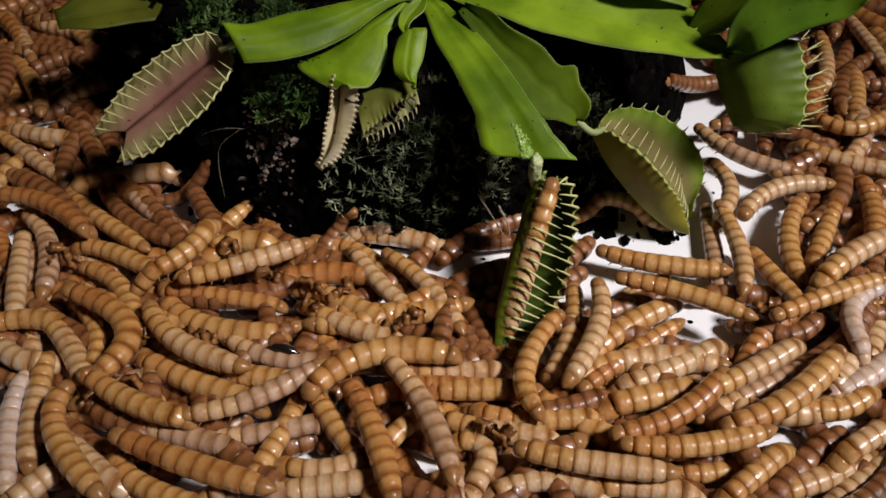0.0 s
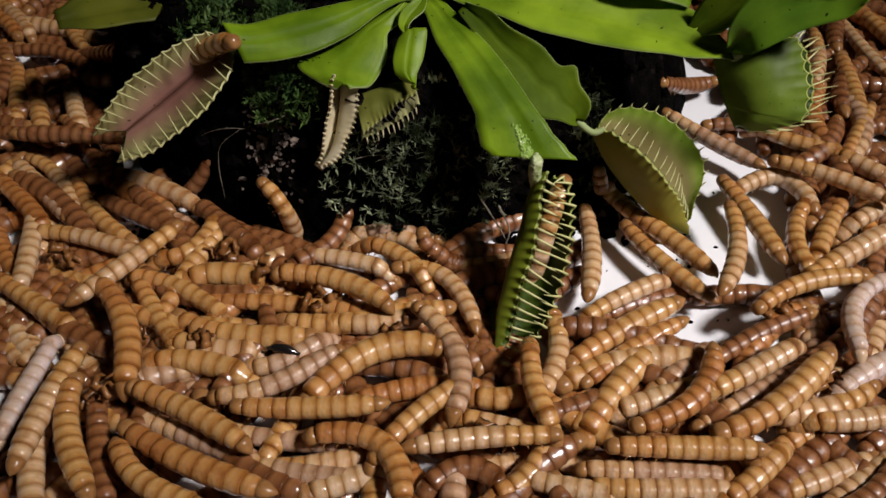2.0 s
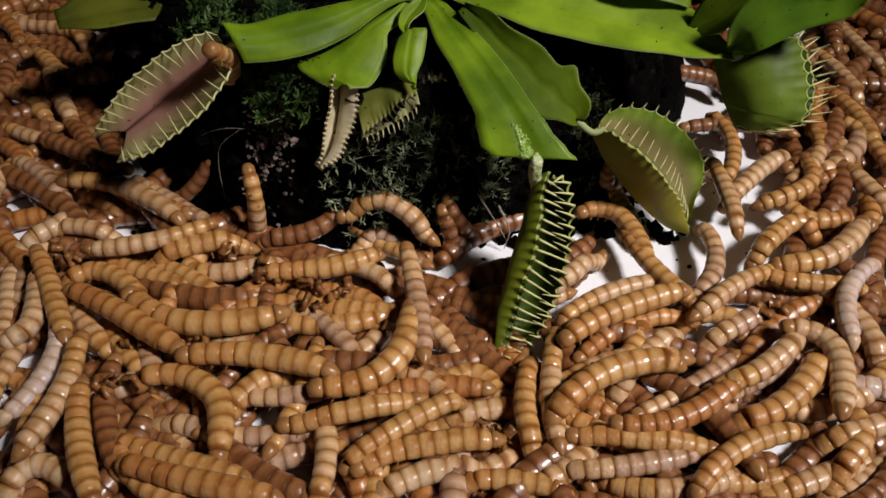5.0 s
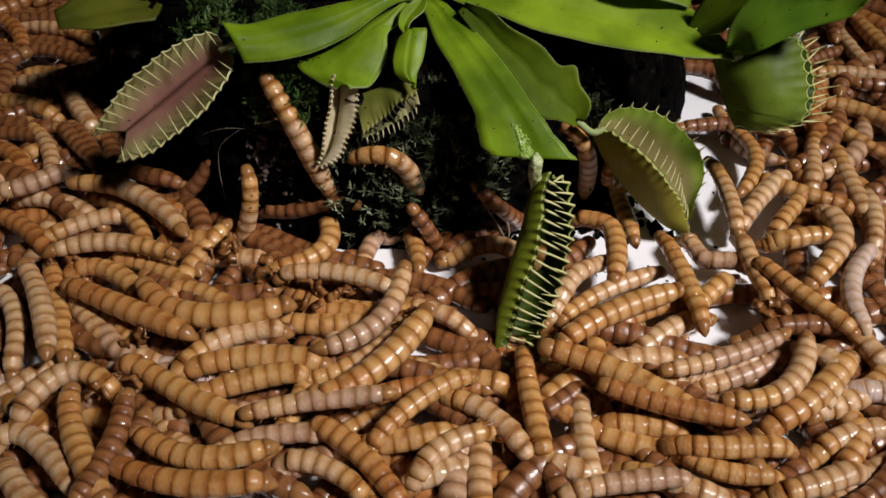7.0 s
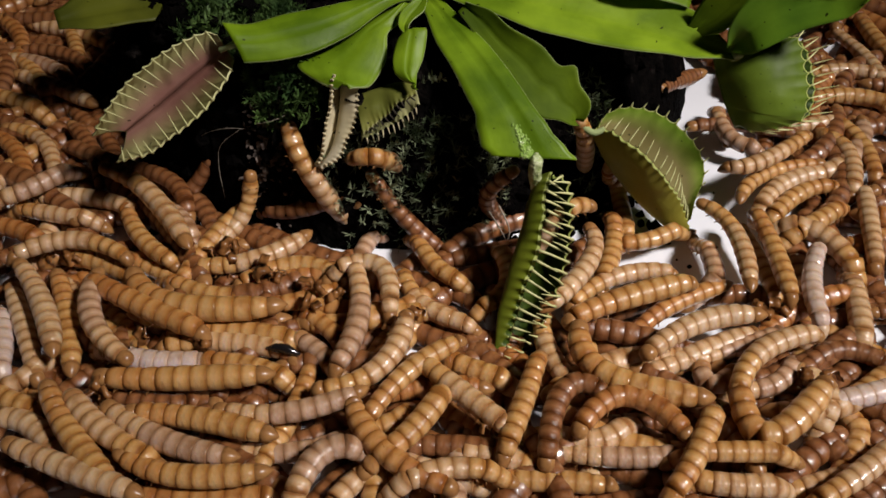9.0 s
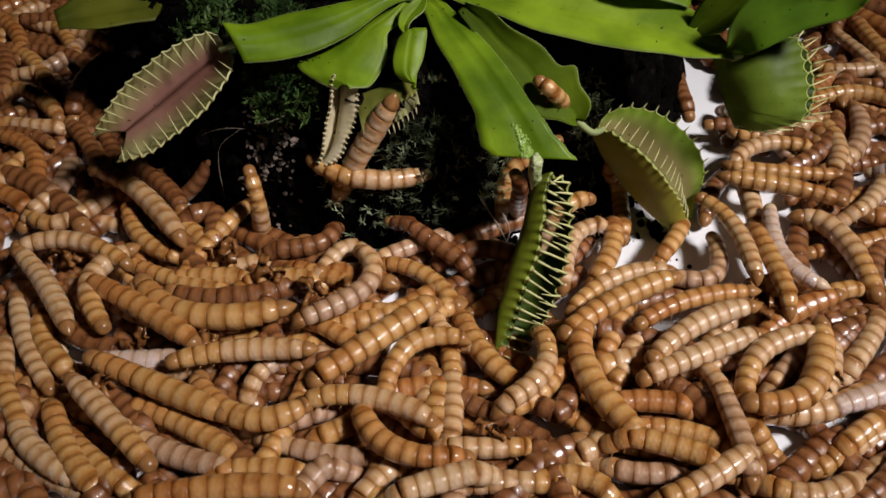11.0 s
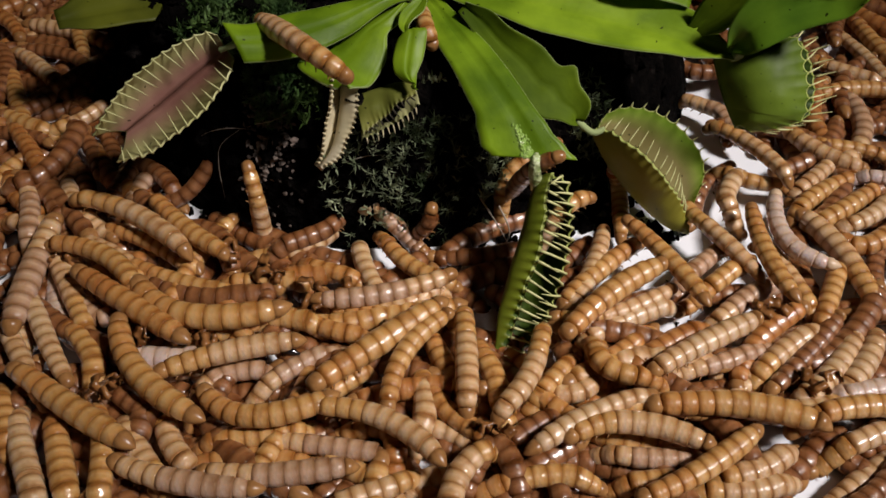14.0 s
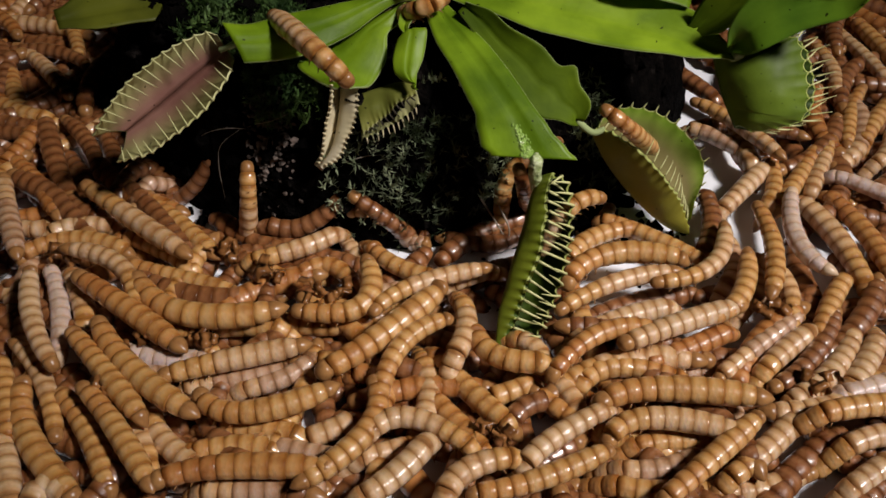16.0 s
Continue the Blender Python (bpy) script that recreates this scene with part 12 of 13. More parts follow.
    crawl("golden", 0.86, PILE, [(0, (27.3, 55.3, 1.8), (30.6, 55.6, 1.8), (33.9, 56.7, 1.8)), (1, (26.7, 53.9, 4), (29.8, 54.3, 4), (33.1, 55.3, 4)), (2, (27.3, 55.3, 1.8), (30.6, 55.6, 1.8), (33.9, 56.7, 1.8)), (3, (27.3, 55.3, 1.8), (30.6, 55.6, 1.8), (33.9, 56.7, 1.8)), (4, (26.1, 55.3, 1.8), (31, 54.6, 1.8), (36.8, 55.3, 1.8)), (6.5, (25.5, 53.9, 4), (30.2, 53.2, 4), (35.9, 53.9, 4)), (7.5, (27.1, 59.7, 4), (29.5, 55.7, 4), (34, 53.9, 4)), (9, (27.6, 55.1, 6.7), (31.8, 55.1, 6.7), (35.5, 55.1, 6.7)), (11.5, (21.6, 61.2, 4), (26.6, 60.4, 4), (30.6, 58.2, 4)), (12.5, (21.6, 61.2, 4), (25.6, 62, 4), (30.6, 61.6, 4)), (13.5, (13.5, 59.4, 6.7), (21.5, 63.2, 6.7), (28.7, 60.9, 6.7)), (15, (19.7, 56.7, 4), (23.6, 57.5, 4), (26.8, 58.2, 4)), (16, (21.1, 57.5, 4), (25.6, 58.2, 4), (30, 58.2, 4))])
    crawl("tan", 0.86, PILE, [(0, (58.4, 115.8, 1.8), (59, 111.7, 1.8), (59.1, 109.1, 1.8)), (1, (57, 113, 4), (57.6, 109, 4), (57.7, 106.4, 4)), (2, (47.2, 102.8, 6.7), (54.1, 99.4, 6.7), (60.5, 94.8, 6.7)), (3, (55.7, 105.2, 4), (59.7, 107.7, 4), (64.7, 107.7, 4)), (3.5, (55.2, 111.2, 4), (58.4, 110.3, 4), (62.2, 107.7, 4)), (4, (54.7, 117.1, 4), (57, 113, 4), (59.7, 107.7, 4)), (6.5, (56, 120, 1.8), (58.4, 115.8, 1.8), (61.2, 110.4, 1.8)), (7.5, (48.1, 120.2, 1.8), (54.5, 117.4, 1.8), (63.1, 119.5, 1.8)), (9, (45.8, 116.4, 4), (52.1, 113.7, 4), (60.4, 115.7, 4)), (11.5, (42.2, 111.6, 4), (47.1, 111, 4), (57.8, 115.7, 4)), (12, (41.7, 112.7, 5.3), (46.2, 108.4, 5.3), (54.8, 106.5, 5.3)), (12.5, (41.2, 113.7, 6.7), (45.3, 105.8, 6.7), (51.9, 97.3, 6.7)), (13.5, (41.5, 111, 6.7), (46.1, 105.8, 6.7), (48.9, 100.8, 6.7)), (15, (36.8, 108.3, 6.7), (42, 105.8, 6.7), (45.7, 97.3, 6.7)), (16, (36.7, 117.1, 6.7), (42.6, 112.3, 6.7), (49.2, 102.1, 6.7))])
    crawl("sand", 0.86, PILE, [(0, (60, 95.7, 1.7), (62.4, 98, 1.8), (64.8, 100.3, 1.8)), (1, (58.6, 93.4, 4), (60.9, 95.6, 4), (63.2, 97.9, 4)), (2, (56.1, 92.8, 4), (59.5, 95.1, 4), (63.1, 97.7, 4)), (3, (55.2, 92.3, 4), (58, 93.9, 4), (60.9, 95.6, 4)), (4, (56.5, 94.6, 1.8), (59.4, 96.3, 1.8), (62.4, 98, 1.8)), (6.5, (56.2, 88, 4), (58.3, 91.2, 4), (58.9, 94.5, 4)), (7.5, (59.9, 90.1, 4), (60.1, 95.6, 4), (61.5, 101.5, 4)), (9, (57, 85.9, 4), (58.3, 92.3, 4), (59.6, 99.1, 4)), (11.5, (56.2, 95.6, 4), (60, 97.9, 4), (63.6, 101.5, 4)), (12.5, (55.5, 93.4, 4), (59.3, 95.6, 4), (62.4, 97.9, 4)), (13.5, (55.2, 92.3, 4), (58.9, 94.5, 4), (62.4, 97.9, 4)), (15, (54.4, 92.3, 4), (58.6, 93.4, 4), (61.7, 95.6, 4)), (16, (63.1, 105.2, 4), (65.6, 107.7, 4), (67.7, 111.6, 4))])
    crawl("tan", 0.86, PILE, [(0, (4.1, 79.6, 1.8), (8.6, 78.6, 1.8), (14.7, 79.1, 1.8)), (1, (0.5, 88.1, 1.7), (5, 87, 1.7), (11.1, 87.6, 1.7)), (2, (0.8, 87.2, 1.7), (5.4, 87, 1.7), (11.6, 88.6, 1.7)), (3, (0.5, 88.1, 1.7), (5, 87, 1.7), (10.4, 88.1, 1.7)), (4, (4.1, 79.6, 1.8), (8.6, 78.6, 1.8), (14, 79.6, 1.8)), (6.5, (5, 87, 1.7), (7.3, 87, 1.7), (10.3, 87.6, 1.7)), (7.5, (2.7, 89.6, 4), (5.1, 91.2, 4), (7.3, 89.6, 4)), (8.25, (4.1, 83.8, 4), (6.8, 86.6, 4), (7.6, 88.2, 4)), (9, (5.4, 78.1, 4), (8.4, 81.9, 4), (7.9, 86.9, 4)), (11.5, (5.5, 80, 1.8), (8.7, 83.9, 1.8), (8.1, 89.1, 1.8)), (12.5, (1.1, 77.2, 1.8), (0.4, 79.1, 1.8), (-0.3, 82, 1.8)), (13.5, (1.1, 77.2, 1.8), (0.4, 79.1, 1.8), (-0.3, 82, 1.8)), (15, (1.1, 75.3, 4), (0.4, 77.1, 4), (-0.3, 80, 4)), (15.5, (3.3, 79.6, 4), (1.9, 80, 4), (0.4, 81, 4)), (16, (5.6, 83.9, 4), (3.4, 82.9, 4), (1.2, 81.9, 4))])
    crawl("golden", 0.86, PILE, [(0, (-72.2, 132.2, 1.8), (-68.9, 124.5, 1.8), (-66.1, 118.6, 1.8)), (1, (-70.5, 129, 4), (-67.2, 121.4, 4), (-64.5, 115.7, 4)), (2, (-69.8, 129.8, 4), (-67, 121.4, 4), (-65, 113.3, 4)), (3, (-70.5, 129, 4), (-66.7, 121.4, 4), (-63.9, 115, 4)), (4, (-71.6, 135.5, 4), (-66.3, 127.5, 4), (-62.3, 118.6, 4)), (6.5, (-68.7, 135.5, 4), (-65.4, 133.9, 4), (-61.4, 133, 4)), (7.5, (-65.4, 118.6, 4), (-63.4, 120.7, 4), (-59.3, 118.6, 4)), (9, (-70.6, 132.2, 4), (-66.3, 127.5, 4), (-63.2, 122.9, 4)), (11.5, (-71.1, 133.9, 4), (-67.3, 130.6, 4), (-64, 125.9, 4)), (12.5, (-70.5, 129, 4), (-66.8, 122.9, 4), (-64.1, 117.1, 4)), (13.5, (-70, 127.5, 4), (-66.7, 120, 4), (-64.1, 114.4, 4)), (15, (-70, 127.5, 4), (-66.3, 120, 4), (-63.3, 114.4, 4)), (16, (-70, 127.5, 4), (-66.7, 120, 4), (-63.7, 115.7, 4))])
    crawl("golden", 0.86, PILE, [(0, (56, 120, 1.8), (59, 117.9, 1.8), (61.5, 114.4, 1.8)), (1, (54.7, 117.1, 4), (57.6, 115, 4), (60.1, 111.6, 4)), (2, (48, 113, 4), (52.8, 110.1, 4), (57.8, 108.2, 4)), (3, (36.9, 113.7, 6.7), (45.4, 109.6, 6.7), (56.7, 105.8, 6.7)), (4, (38.4, 116.4, 4), (41.1, 110.3, 4), (42.2, 103.9, 4)), (6.5, (43.6, 114.4, 4), (47.2, 107.7, 4), (41.8, 97.9, 4)), (7.5, (43, 113.7, 4), (44.6, 105.2, 4), (41, 97.9, 4)), (9, (55.7, 105.2, 4), (46.1, 102.7, 4), (41.5, 96.8, 4)), (11.5, (60.7, 102.7, 4), (46.3, 103.9, 4), (39.7, 107.7, 4)), (12.5, (62.2, 105.2, 1.8), (47.5, 106.5, 1.8), (40.7, 110.4, 1.8)), (13.5, (48.7, 100.3, 4), (44.4, 102.7, 4), (39.5, 106.4, 4)), (14.25, (48, 100.9, 4), (45, 100.3, 4), (41.5, 101, 4)), (15, (47.4, 101.5, 4), (45.7, 97.9, 4), (43.6, 95.6, 4)), (16, (47.9, 105.2, 4), (47.1, 100.3, 4), (45.5, 96.8, 4))])
    crawl("tan", 0.89, PILE, [(0, (-35.2, 97.3, 1.8), (-43.1, 86.8, 1.8), (-50.2, 78.1, 1.8)), (1, (-35.2, 97.3, 1.8), (-43.1, 86.8, 1.8), (-50.2, 78.1, 1.8)), (2, (-33.3, 92.1, 6.7), (-40.8, 82.2, 6.7), (-47.6, 74, 6.7)), (3, (-29.2, 92.8, 6.7), (-36.2, 85.9, 6.7), (-43, 80.9, 6.7)), (4, (-28.9, 93.3, 6.7), (-35.7, 86.9, 6.7), (-45.1, 84.9, 6.7)), (6.5, (-34.6, 85.4, 6.7), (-42.2, 86.4, 6.7), (-50.4, 84.4, 6.7)), (7.5, (-34.2, 83.4, 6.7), (-44.5, 86.9, 6.7), (-51.7, 83.9, 6.7)), (9, (-41.3, 84.4, 6.7), (-48.2, 86.9, 6.7), (-54.8, 84.4, 6.7)), (11.5, (-40.5, 82.4, 6.7), (-48.2, 86.9, 6.7), (-55.2, 85.9, 6.7)), (12.5, (-42.5, 84.9, 4), (-49, 90.1, 4), (-54.8, 89, 4)), (13.5, (-41.4, 84.9, 4), (-44, 88, 4), (-49.8, 90.1, 4)), (15, (-37.1, 77.1, 4), (-39.6, 81.9, 4), (-44.5, 86.9, 4)), (16, (-37.2, 74, 6.7), (-41.2, 82.4, 6.7), (-50, 85.4, 6.7))])
    crawl("golden", 0.86, PILE, [(0, (-14.1, 90.7, 1.8), (-10.6, 88.8, 1.8), (-7.4, 85.5, 1.8)), (1, (-14.1, 90.7, 1.8), (-10.6, 88.8, 1.8), (-7.4, 85.5, 1.8)), (2, (-9.4, 88.8, 4), (-5.9, 86.9, 4), (-2.9, 83.7, 4)), (3, (-10.1, 88.5, 4), (-6.3, 85.9, 4), (0.4, 83.9, 4)), (4, (-13.4, 90.3, 1.8), (-9.4, 87.6, 1.8), (-2.5, 85.6, 1.8)), (6.5, (-11.9, 96.6, 6.9), (-8.5, 95.8, 1.8), (-6.2, 88.4, 1.8)), (7.5, (-5.3, 93.3, 6.8), (-1.8, 90.1, 4), (0.4, 82.9, 4)), (9, (-3.3, 89, 4), (-1, 84.9, 4), (1.2, 82.9, 4)), (11.5, (-8.4, 84.9, 4), (-3.2, 82.9, 4), (0.4, 78.1, 4)), (12.5, (-8.5, 85.9, 4), (-4.7, 82.9, 4), (-1, 79, 4)), (13.5, (-7.1, 89, 4), (-4, 84.9, 4), (-0.3, 82.9, 4)), (15, (-10.3, 91.2, 4), (-5.5, 84.9, 4), (0.4, 80.9, 4)), (16, (-9.3, 88, 4), (-6.2, 84.9, 4), (-1.8, 82.9, 4))])
    crawl("grey", 0.86, PILE, [(0, (24.3, 62.9, 1.8), (27.8, 65.7, 1.8), (30.7, 68.3, 1.8)), (1, (24.3, 62.9, 1.8), (27.8, 65.7, 1.8), (30.7, 68.3, 1.8)), (2, (25.1, 65.5, 4), (28.6, 68.2, 4), (31.4, 70.7, 4)), (3, (24.3, 62.9, 1.8), (27.8, 65.7, 1.8), (30.7, 68.3, 1.8)), (4, (24.3, 62.9, 1.8), (27.8, 65.7, 1.8), (30.7, 68.3, 1.8)), (6.5, (24.4, 65.5, 6.7), (32.5, 67.1, 6.7), (40.8, 71.3, 6.7)), (7.5, (25.8, 66.3, 6.7), (33.5, 68.8, 6.7), (41.2, 71.8, 6.7)), (9, (29.4, 69.2, 4), (34.5, 70.9, 4), (41.3, 73.5, 4)), (11.5, (29.1, 67.5, 4), (34.2, 69.2, 4), (40.4, 72.6, 4)), (12.5, (29.9, 69.2, 1.8), (35, 70.9, 1.8), (41.4, 74.4, 1.8)), (13.5, (27.8, 67.5, 4), (34.3, 70, 4), (42, 73.5, 4)), (15, (27.8, 67.5, 4), (31.1, 67.5, 4), (34, 68.4, 4)), (16, (28.5, 69.2, 1.8), (31.9, 69.2, 1.8), (34.8, 70, 1.8))])
    crawl("orange", 0.86, PILE, [(0, (-60.8, 91.2, 1.7), (-58.7, 88, 1.8), (-55.8, 84.9, 1.8)), (2, (-60.8, 91.2, 1.7), (-58.7, 88, 1.8), (-55.8, 84.9, 1.8)), (3, (-59.4, 89, 4), (-57.2, 85.9, 4), (-54.4, 82.9, 4)), (4, (-60.8, 91.2, 1.7), (-58.7, 88, 1.8), (-55.8, 84.9, 1.8)), (6.5, (-60.4, 92.3, 4), (-57.8, 91.2, 4), (-53.8, 88, 4)), (7.5, (-61.5, 95.6, 4), (-57.5, 92.8, 4), (-53.8, 89.6, 4)), (9, (-60.4, 92.3, 4), (-58.3, 91.7, 4), (-55.7, 90.6, 4)), (11.5, (-63, 100.3, 4), (-61.4, 99.1, 4), (-59.9, 97.9, 4)), (12.5, (-62.2, 97.9, 4), (-59.3, 92.3, 4), (-55.8, 84.9, 4)), (13.5, (-62.2, 100.3, 4), (-60.3, 96.8, 4), (-56.3, 93.9, 4)), (15, (-61.3, 102.7, 4), (-59.4, 99.1, 4), (-58, 95.6, 4)), (16, (-63.3, 106.4, 4), (-57.4, 100.3, 4), (-52.8, 93.9, 4))])
    crawl("sand", 0.89, PILE, [(0, (-56.3, 77.2, 1.8), (-56.5, 80, 1.8), (-56.7, 82, 1.8)), (2, (-56.3, 77.2, 1.8), (-56.5, 80, 1.8), (-56.7, 82, 1.8)), (3, (-54.9, 75.3, 4), (-55.1, 78.1, 4), (-55.4, 80, 4)), (4, (-56.3, 77.2, 1.8), (-56.5, 80, 1.8), (-56.7, 82, 1.8)), (6.5, (-51.5, 70, 4), (-53.5, 76.2, 4), (-56.7, 80.9, 4)), (7.5, (-51.6, 69.2, 4), (-53.1, 76.2, 4), (-56.4, 80, 4)), (9, (-47.8, 66.7, 4), (-52.1, 75.3, 4), (-55.3, 80.9, 4)), (11.5, (-45.2, 63.5, 4), (-49.8, 70, 4), (-53.7, 78.1, 4)), (12.5, (-43.2, 55.1, 6.7), (-44.9, 63.9, 6.7), (-47, 71.3, 6.7)), (13.5, (-44.4, 65.1, 4), (-47.8, 73.5, 4), (-51.8, 80, 4)), (15, (-42.2, 67.1, 6.7), (-48.4, 71.3, 6.7), (-51.5, 79.5, 6.7)), (16, (-45.5, 67.1, 6.7), (-49.8, 74, 6.7), (-52.1, 81.4, 6.7))])
    crawl("tan", 0.86, PILE, [(0, (-53.4, 72.7, 1.8), (-51.1, 70.9, 1.8), (-51.2, 74.4, 1.8)), (2, (-53.4, 72.7, 1.8), (-51.1, 70.9, 1.8), (-51.2, 74.4, 1.8)), (3, (-52.1, 70.9, 4), (-49.9, 69.2, 4), (-49.9, 72.6, 4)), (4, (-52.4, 67.5, 4), (-52.5, 70.9, 4), (-54, 73.5, 4)), (6.5, (-52.6, 65.9, 1.8), (-51.1, 67.5, 1.8), (-49.6, 69.2, 1.8)), (7.5, (-51.4, 64.3, 4), (-49.9, 65.9, 4), (-48.4, 67.5, 4)), (9, (-50.5, 65.9, 4), (-49.5, 66.7, 4), (-48.6, 68.4, 4)), (11.5, (-51.7, 67.5, 4), (-52.9, 70, 4), (-54.1, 72.6, 4)), (12.5, (-51.1, 66.7, 4), (-52.8, 70.9, 4), (-55.2, 76.2, 4)), (13.5, (-47.9, 65.9, 4), (-51.4, 70.9, 4), (-55.2, 76.2, 4)), (15, (-44.1, 59.7, 4), (-49.7, 67.5, 4), (-53, 73.5, 4)), (16, (-42.9, 57.5, 4), (-47.7, 67.5, 4), (-53.4, 72.6, 4))])
    crawl("golden", 0.86, PILE, [(0, (-50.2, 60.4, 1.8), (-49.2, 63.5, 1.8), (-47, 65.1, 1.8)), (2, (-50.2, 60.4, 1.8), (-49.2, 63.5, 1.8), (-47, 65.1, 1.8)), (3, (-49, 58.9, 4), (-48, 62, 4), (-45.9, 63.5, 4)), (4, (-48.7, 58.2, 4), (-47.6, 62.7, 4), (-45.7, 65.1, 4)), (5.25, (-46, 58.5, 4), (-46.3, 61.5, 4), (-46.7, 63.9, 4)), (6.5, (-43.3, 58.9, 4), (-45, 60.4, 4), (-47.6, 62.7, 4)), (7.5, (-48, 62, 4), (-50, 63.1, 4), (-51.2, 63.9, 4)), (9, (-47.6, 62.7, 4), (-49.8, 63.5, 4), (-51.4, 64.3, 4)), (11.5, (-48.3, 59.7, 4), (-49.5, 62.7, 4), (-51.9, 65.9, 4)), (12.5, (-47.3, 59.7, 4), (-49.1, 63.5, 4), (-51.4, 64.3, 4)), (13.5, (-48.5, 57.5, 4), (-49.5, 60.4, 4), (-50.8, 62.7, 4)), (15, (-48.5, 60.4, 4), (-50.7, 64.3, 4), (-52.4, 67.5, 4)), (16, (-48.7, 58.9, 4), (-50.4, 63.5, 4), (-52.7, 68.4, 4))])
    crawl("grey", 0.86, PILE, [(0, (-35.6, 74.4, 1.8), (-33.7, 71.8, 1.8), (-31.8, 69.2, 1.8)), (2, (-35.6, 74.4, 1.8), (-33.7, 71.8, 1.8), (-31.8, 69.2, 1.8)), (3, (-34.7, 72.6, 4), (-32.9, 70, 4), (-31, 67.5, 4)), (4, (-35.4, 72.6, 4), (-34, 69.2, 4), (-31.7, 67.5, 4)), (5.25, (-35.6, 71.9, 4), (-35.3, 69.6, 4), (-34.9, 68.3, 4)), (6.5, (-35.8, 71.3, 4), (-36.6, 70, 4), (-38.1, 69.2, 4)), (7, (-35.8, 69.8, 4), (-39, 70.9, 4), (-41.2, 73.2, 4)), (7.5, (-35.9, 68.4, 4), (-41.4, 71.8, 4), (-44.2, 77.1, 4)), (9, (-36.3, 67.1, 6.7), (-42.6, 74, 6.7), (-43.3, 81.9, 6.7)), (11.5, (-42.9, 78.1, 1.8), (-44.3, 78.1, 1.8), (-45.8, 79.5, 1.8)), (12.5, (-42.9, 78.1, 1.8), (-44.3, 78.1, 1.8), (-45.8, 79.5, 1.8)), (13.5, (-41.8, 76.2, 4), (-43.2, 76.2, 4), (-44.7, 77.6, 4)), (15, (-42.9, 78.1, 1.8), (-44.3, 78.1, 1.8), (-45.8, 79.5, 1.8)), (16, (-42.9, 78.1, 1.8), (-44.3, 78.1, 1.8), (-45.8, 79.5, 1.8))])
    crawl("golden", 0.86, PILE, [(0, (-3.5, 61.2, 1.8), (-1.6, 61.5, 1.8), (1.1, 62.3, 1.8)), (2, (-3.5, 61.2, 1.8), (-1.6, 61.5, 1.8), (1.1, 62.3, 1.8)), (3, (-3.4, 59.7, 4), (-1.5, 60.1, 4), (1, 60.8, 4)), (4, (-8.6, 53, 6.7), (-2.7, 55.8, 6.7), (7.1, 56.5, 6.7)), (6.5, (-9.6, 56, 4), (-4, 57.5, 4), (1, 58.9, 4)), (7.5, (-8.8, 57.2, 6.7), (-5.2, 57.2, 6.7), (-1.2, 57.9, 6.7)), (9, (-6.3, 55.1, 6.7), (-3.3, 57.9, 6.7), (-0.3, 62.4, 6.7)), (11.5, (-3.5, 64.3, 4), (-0.9, 60.4, 4), (-0.3, 65.1, 4)), (12, (-2.9, 67.2, 4), (-0.6, 64, 4), (0.3, 64.7, 4)), (12.5, (-2.3, 70, 4), (-0.3, 67.5, 4), (1, 64.3, 4)), (13.5, (-1, 71.8, 4), (0.4, 68.4, 4), (1.7, 65.1, 4)), (15, (-1.6, 71.8, 4), (0.4, 68.4, 4), (4.3, 63.5, 4)), (16, (-1, 70, 4), (3, 65.1, 4), (7.4, 60.4, 4))])
    crawl("brown", 0.86, PILE, [(0, (-0.3, 81.9, 1.8), (4.1, 78, 1.8), (4.7, 71.4, 1.8)), (2, (-0.3, 81.9, 1.8), (4.1, 78, 1.8), (4.7, 71.4, 1.8)), (3, (-0.3, 82.9, 4), (4, 79, 4), (4.6, 72.6, 4)), (4, (-0.3, 81.9, 1.8), (4.1, 78, 1.8), (4.7, 71.4, 1.8)), (6.5, (4.8, 78.6, 1.8), (8.6, 78.6, 1.8), (12.4, 78.6, 1.8)), (7.5, (1.2, 87, 1.7), (5, 87, 1.7), (8.8, 87, 1.7)), (9, (1.2, 88.1, 1.7), (5.1, 89.1, 1.7), (9, 90.2, 1.7)), (11.5, (1.2, 86.9, 4), (5.7, 88, 4), (9.4, 86.9, 4)), (12.5, (1.2, 88.1, 1.7), (5, 88.1, 1.7), (9.7, 89.1, 1.7)), (13.5, (1.2, 88, 1.8), (5, 88, 1.8), (9.7, 89.1, 1.8)), (15, (5, 89, 4), (7.3, 89, 4), (9.6, 90.1, 4)), (16, (5.1, 91.2, 1.7), (7.4, 91.2, 1.7), (9.8, 92.3, 1.8))])
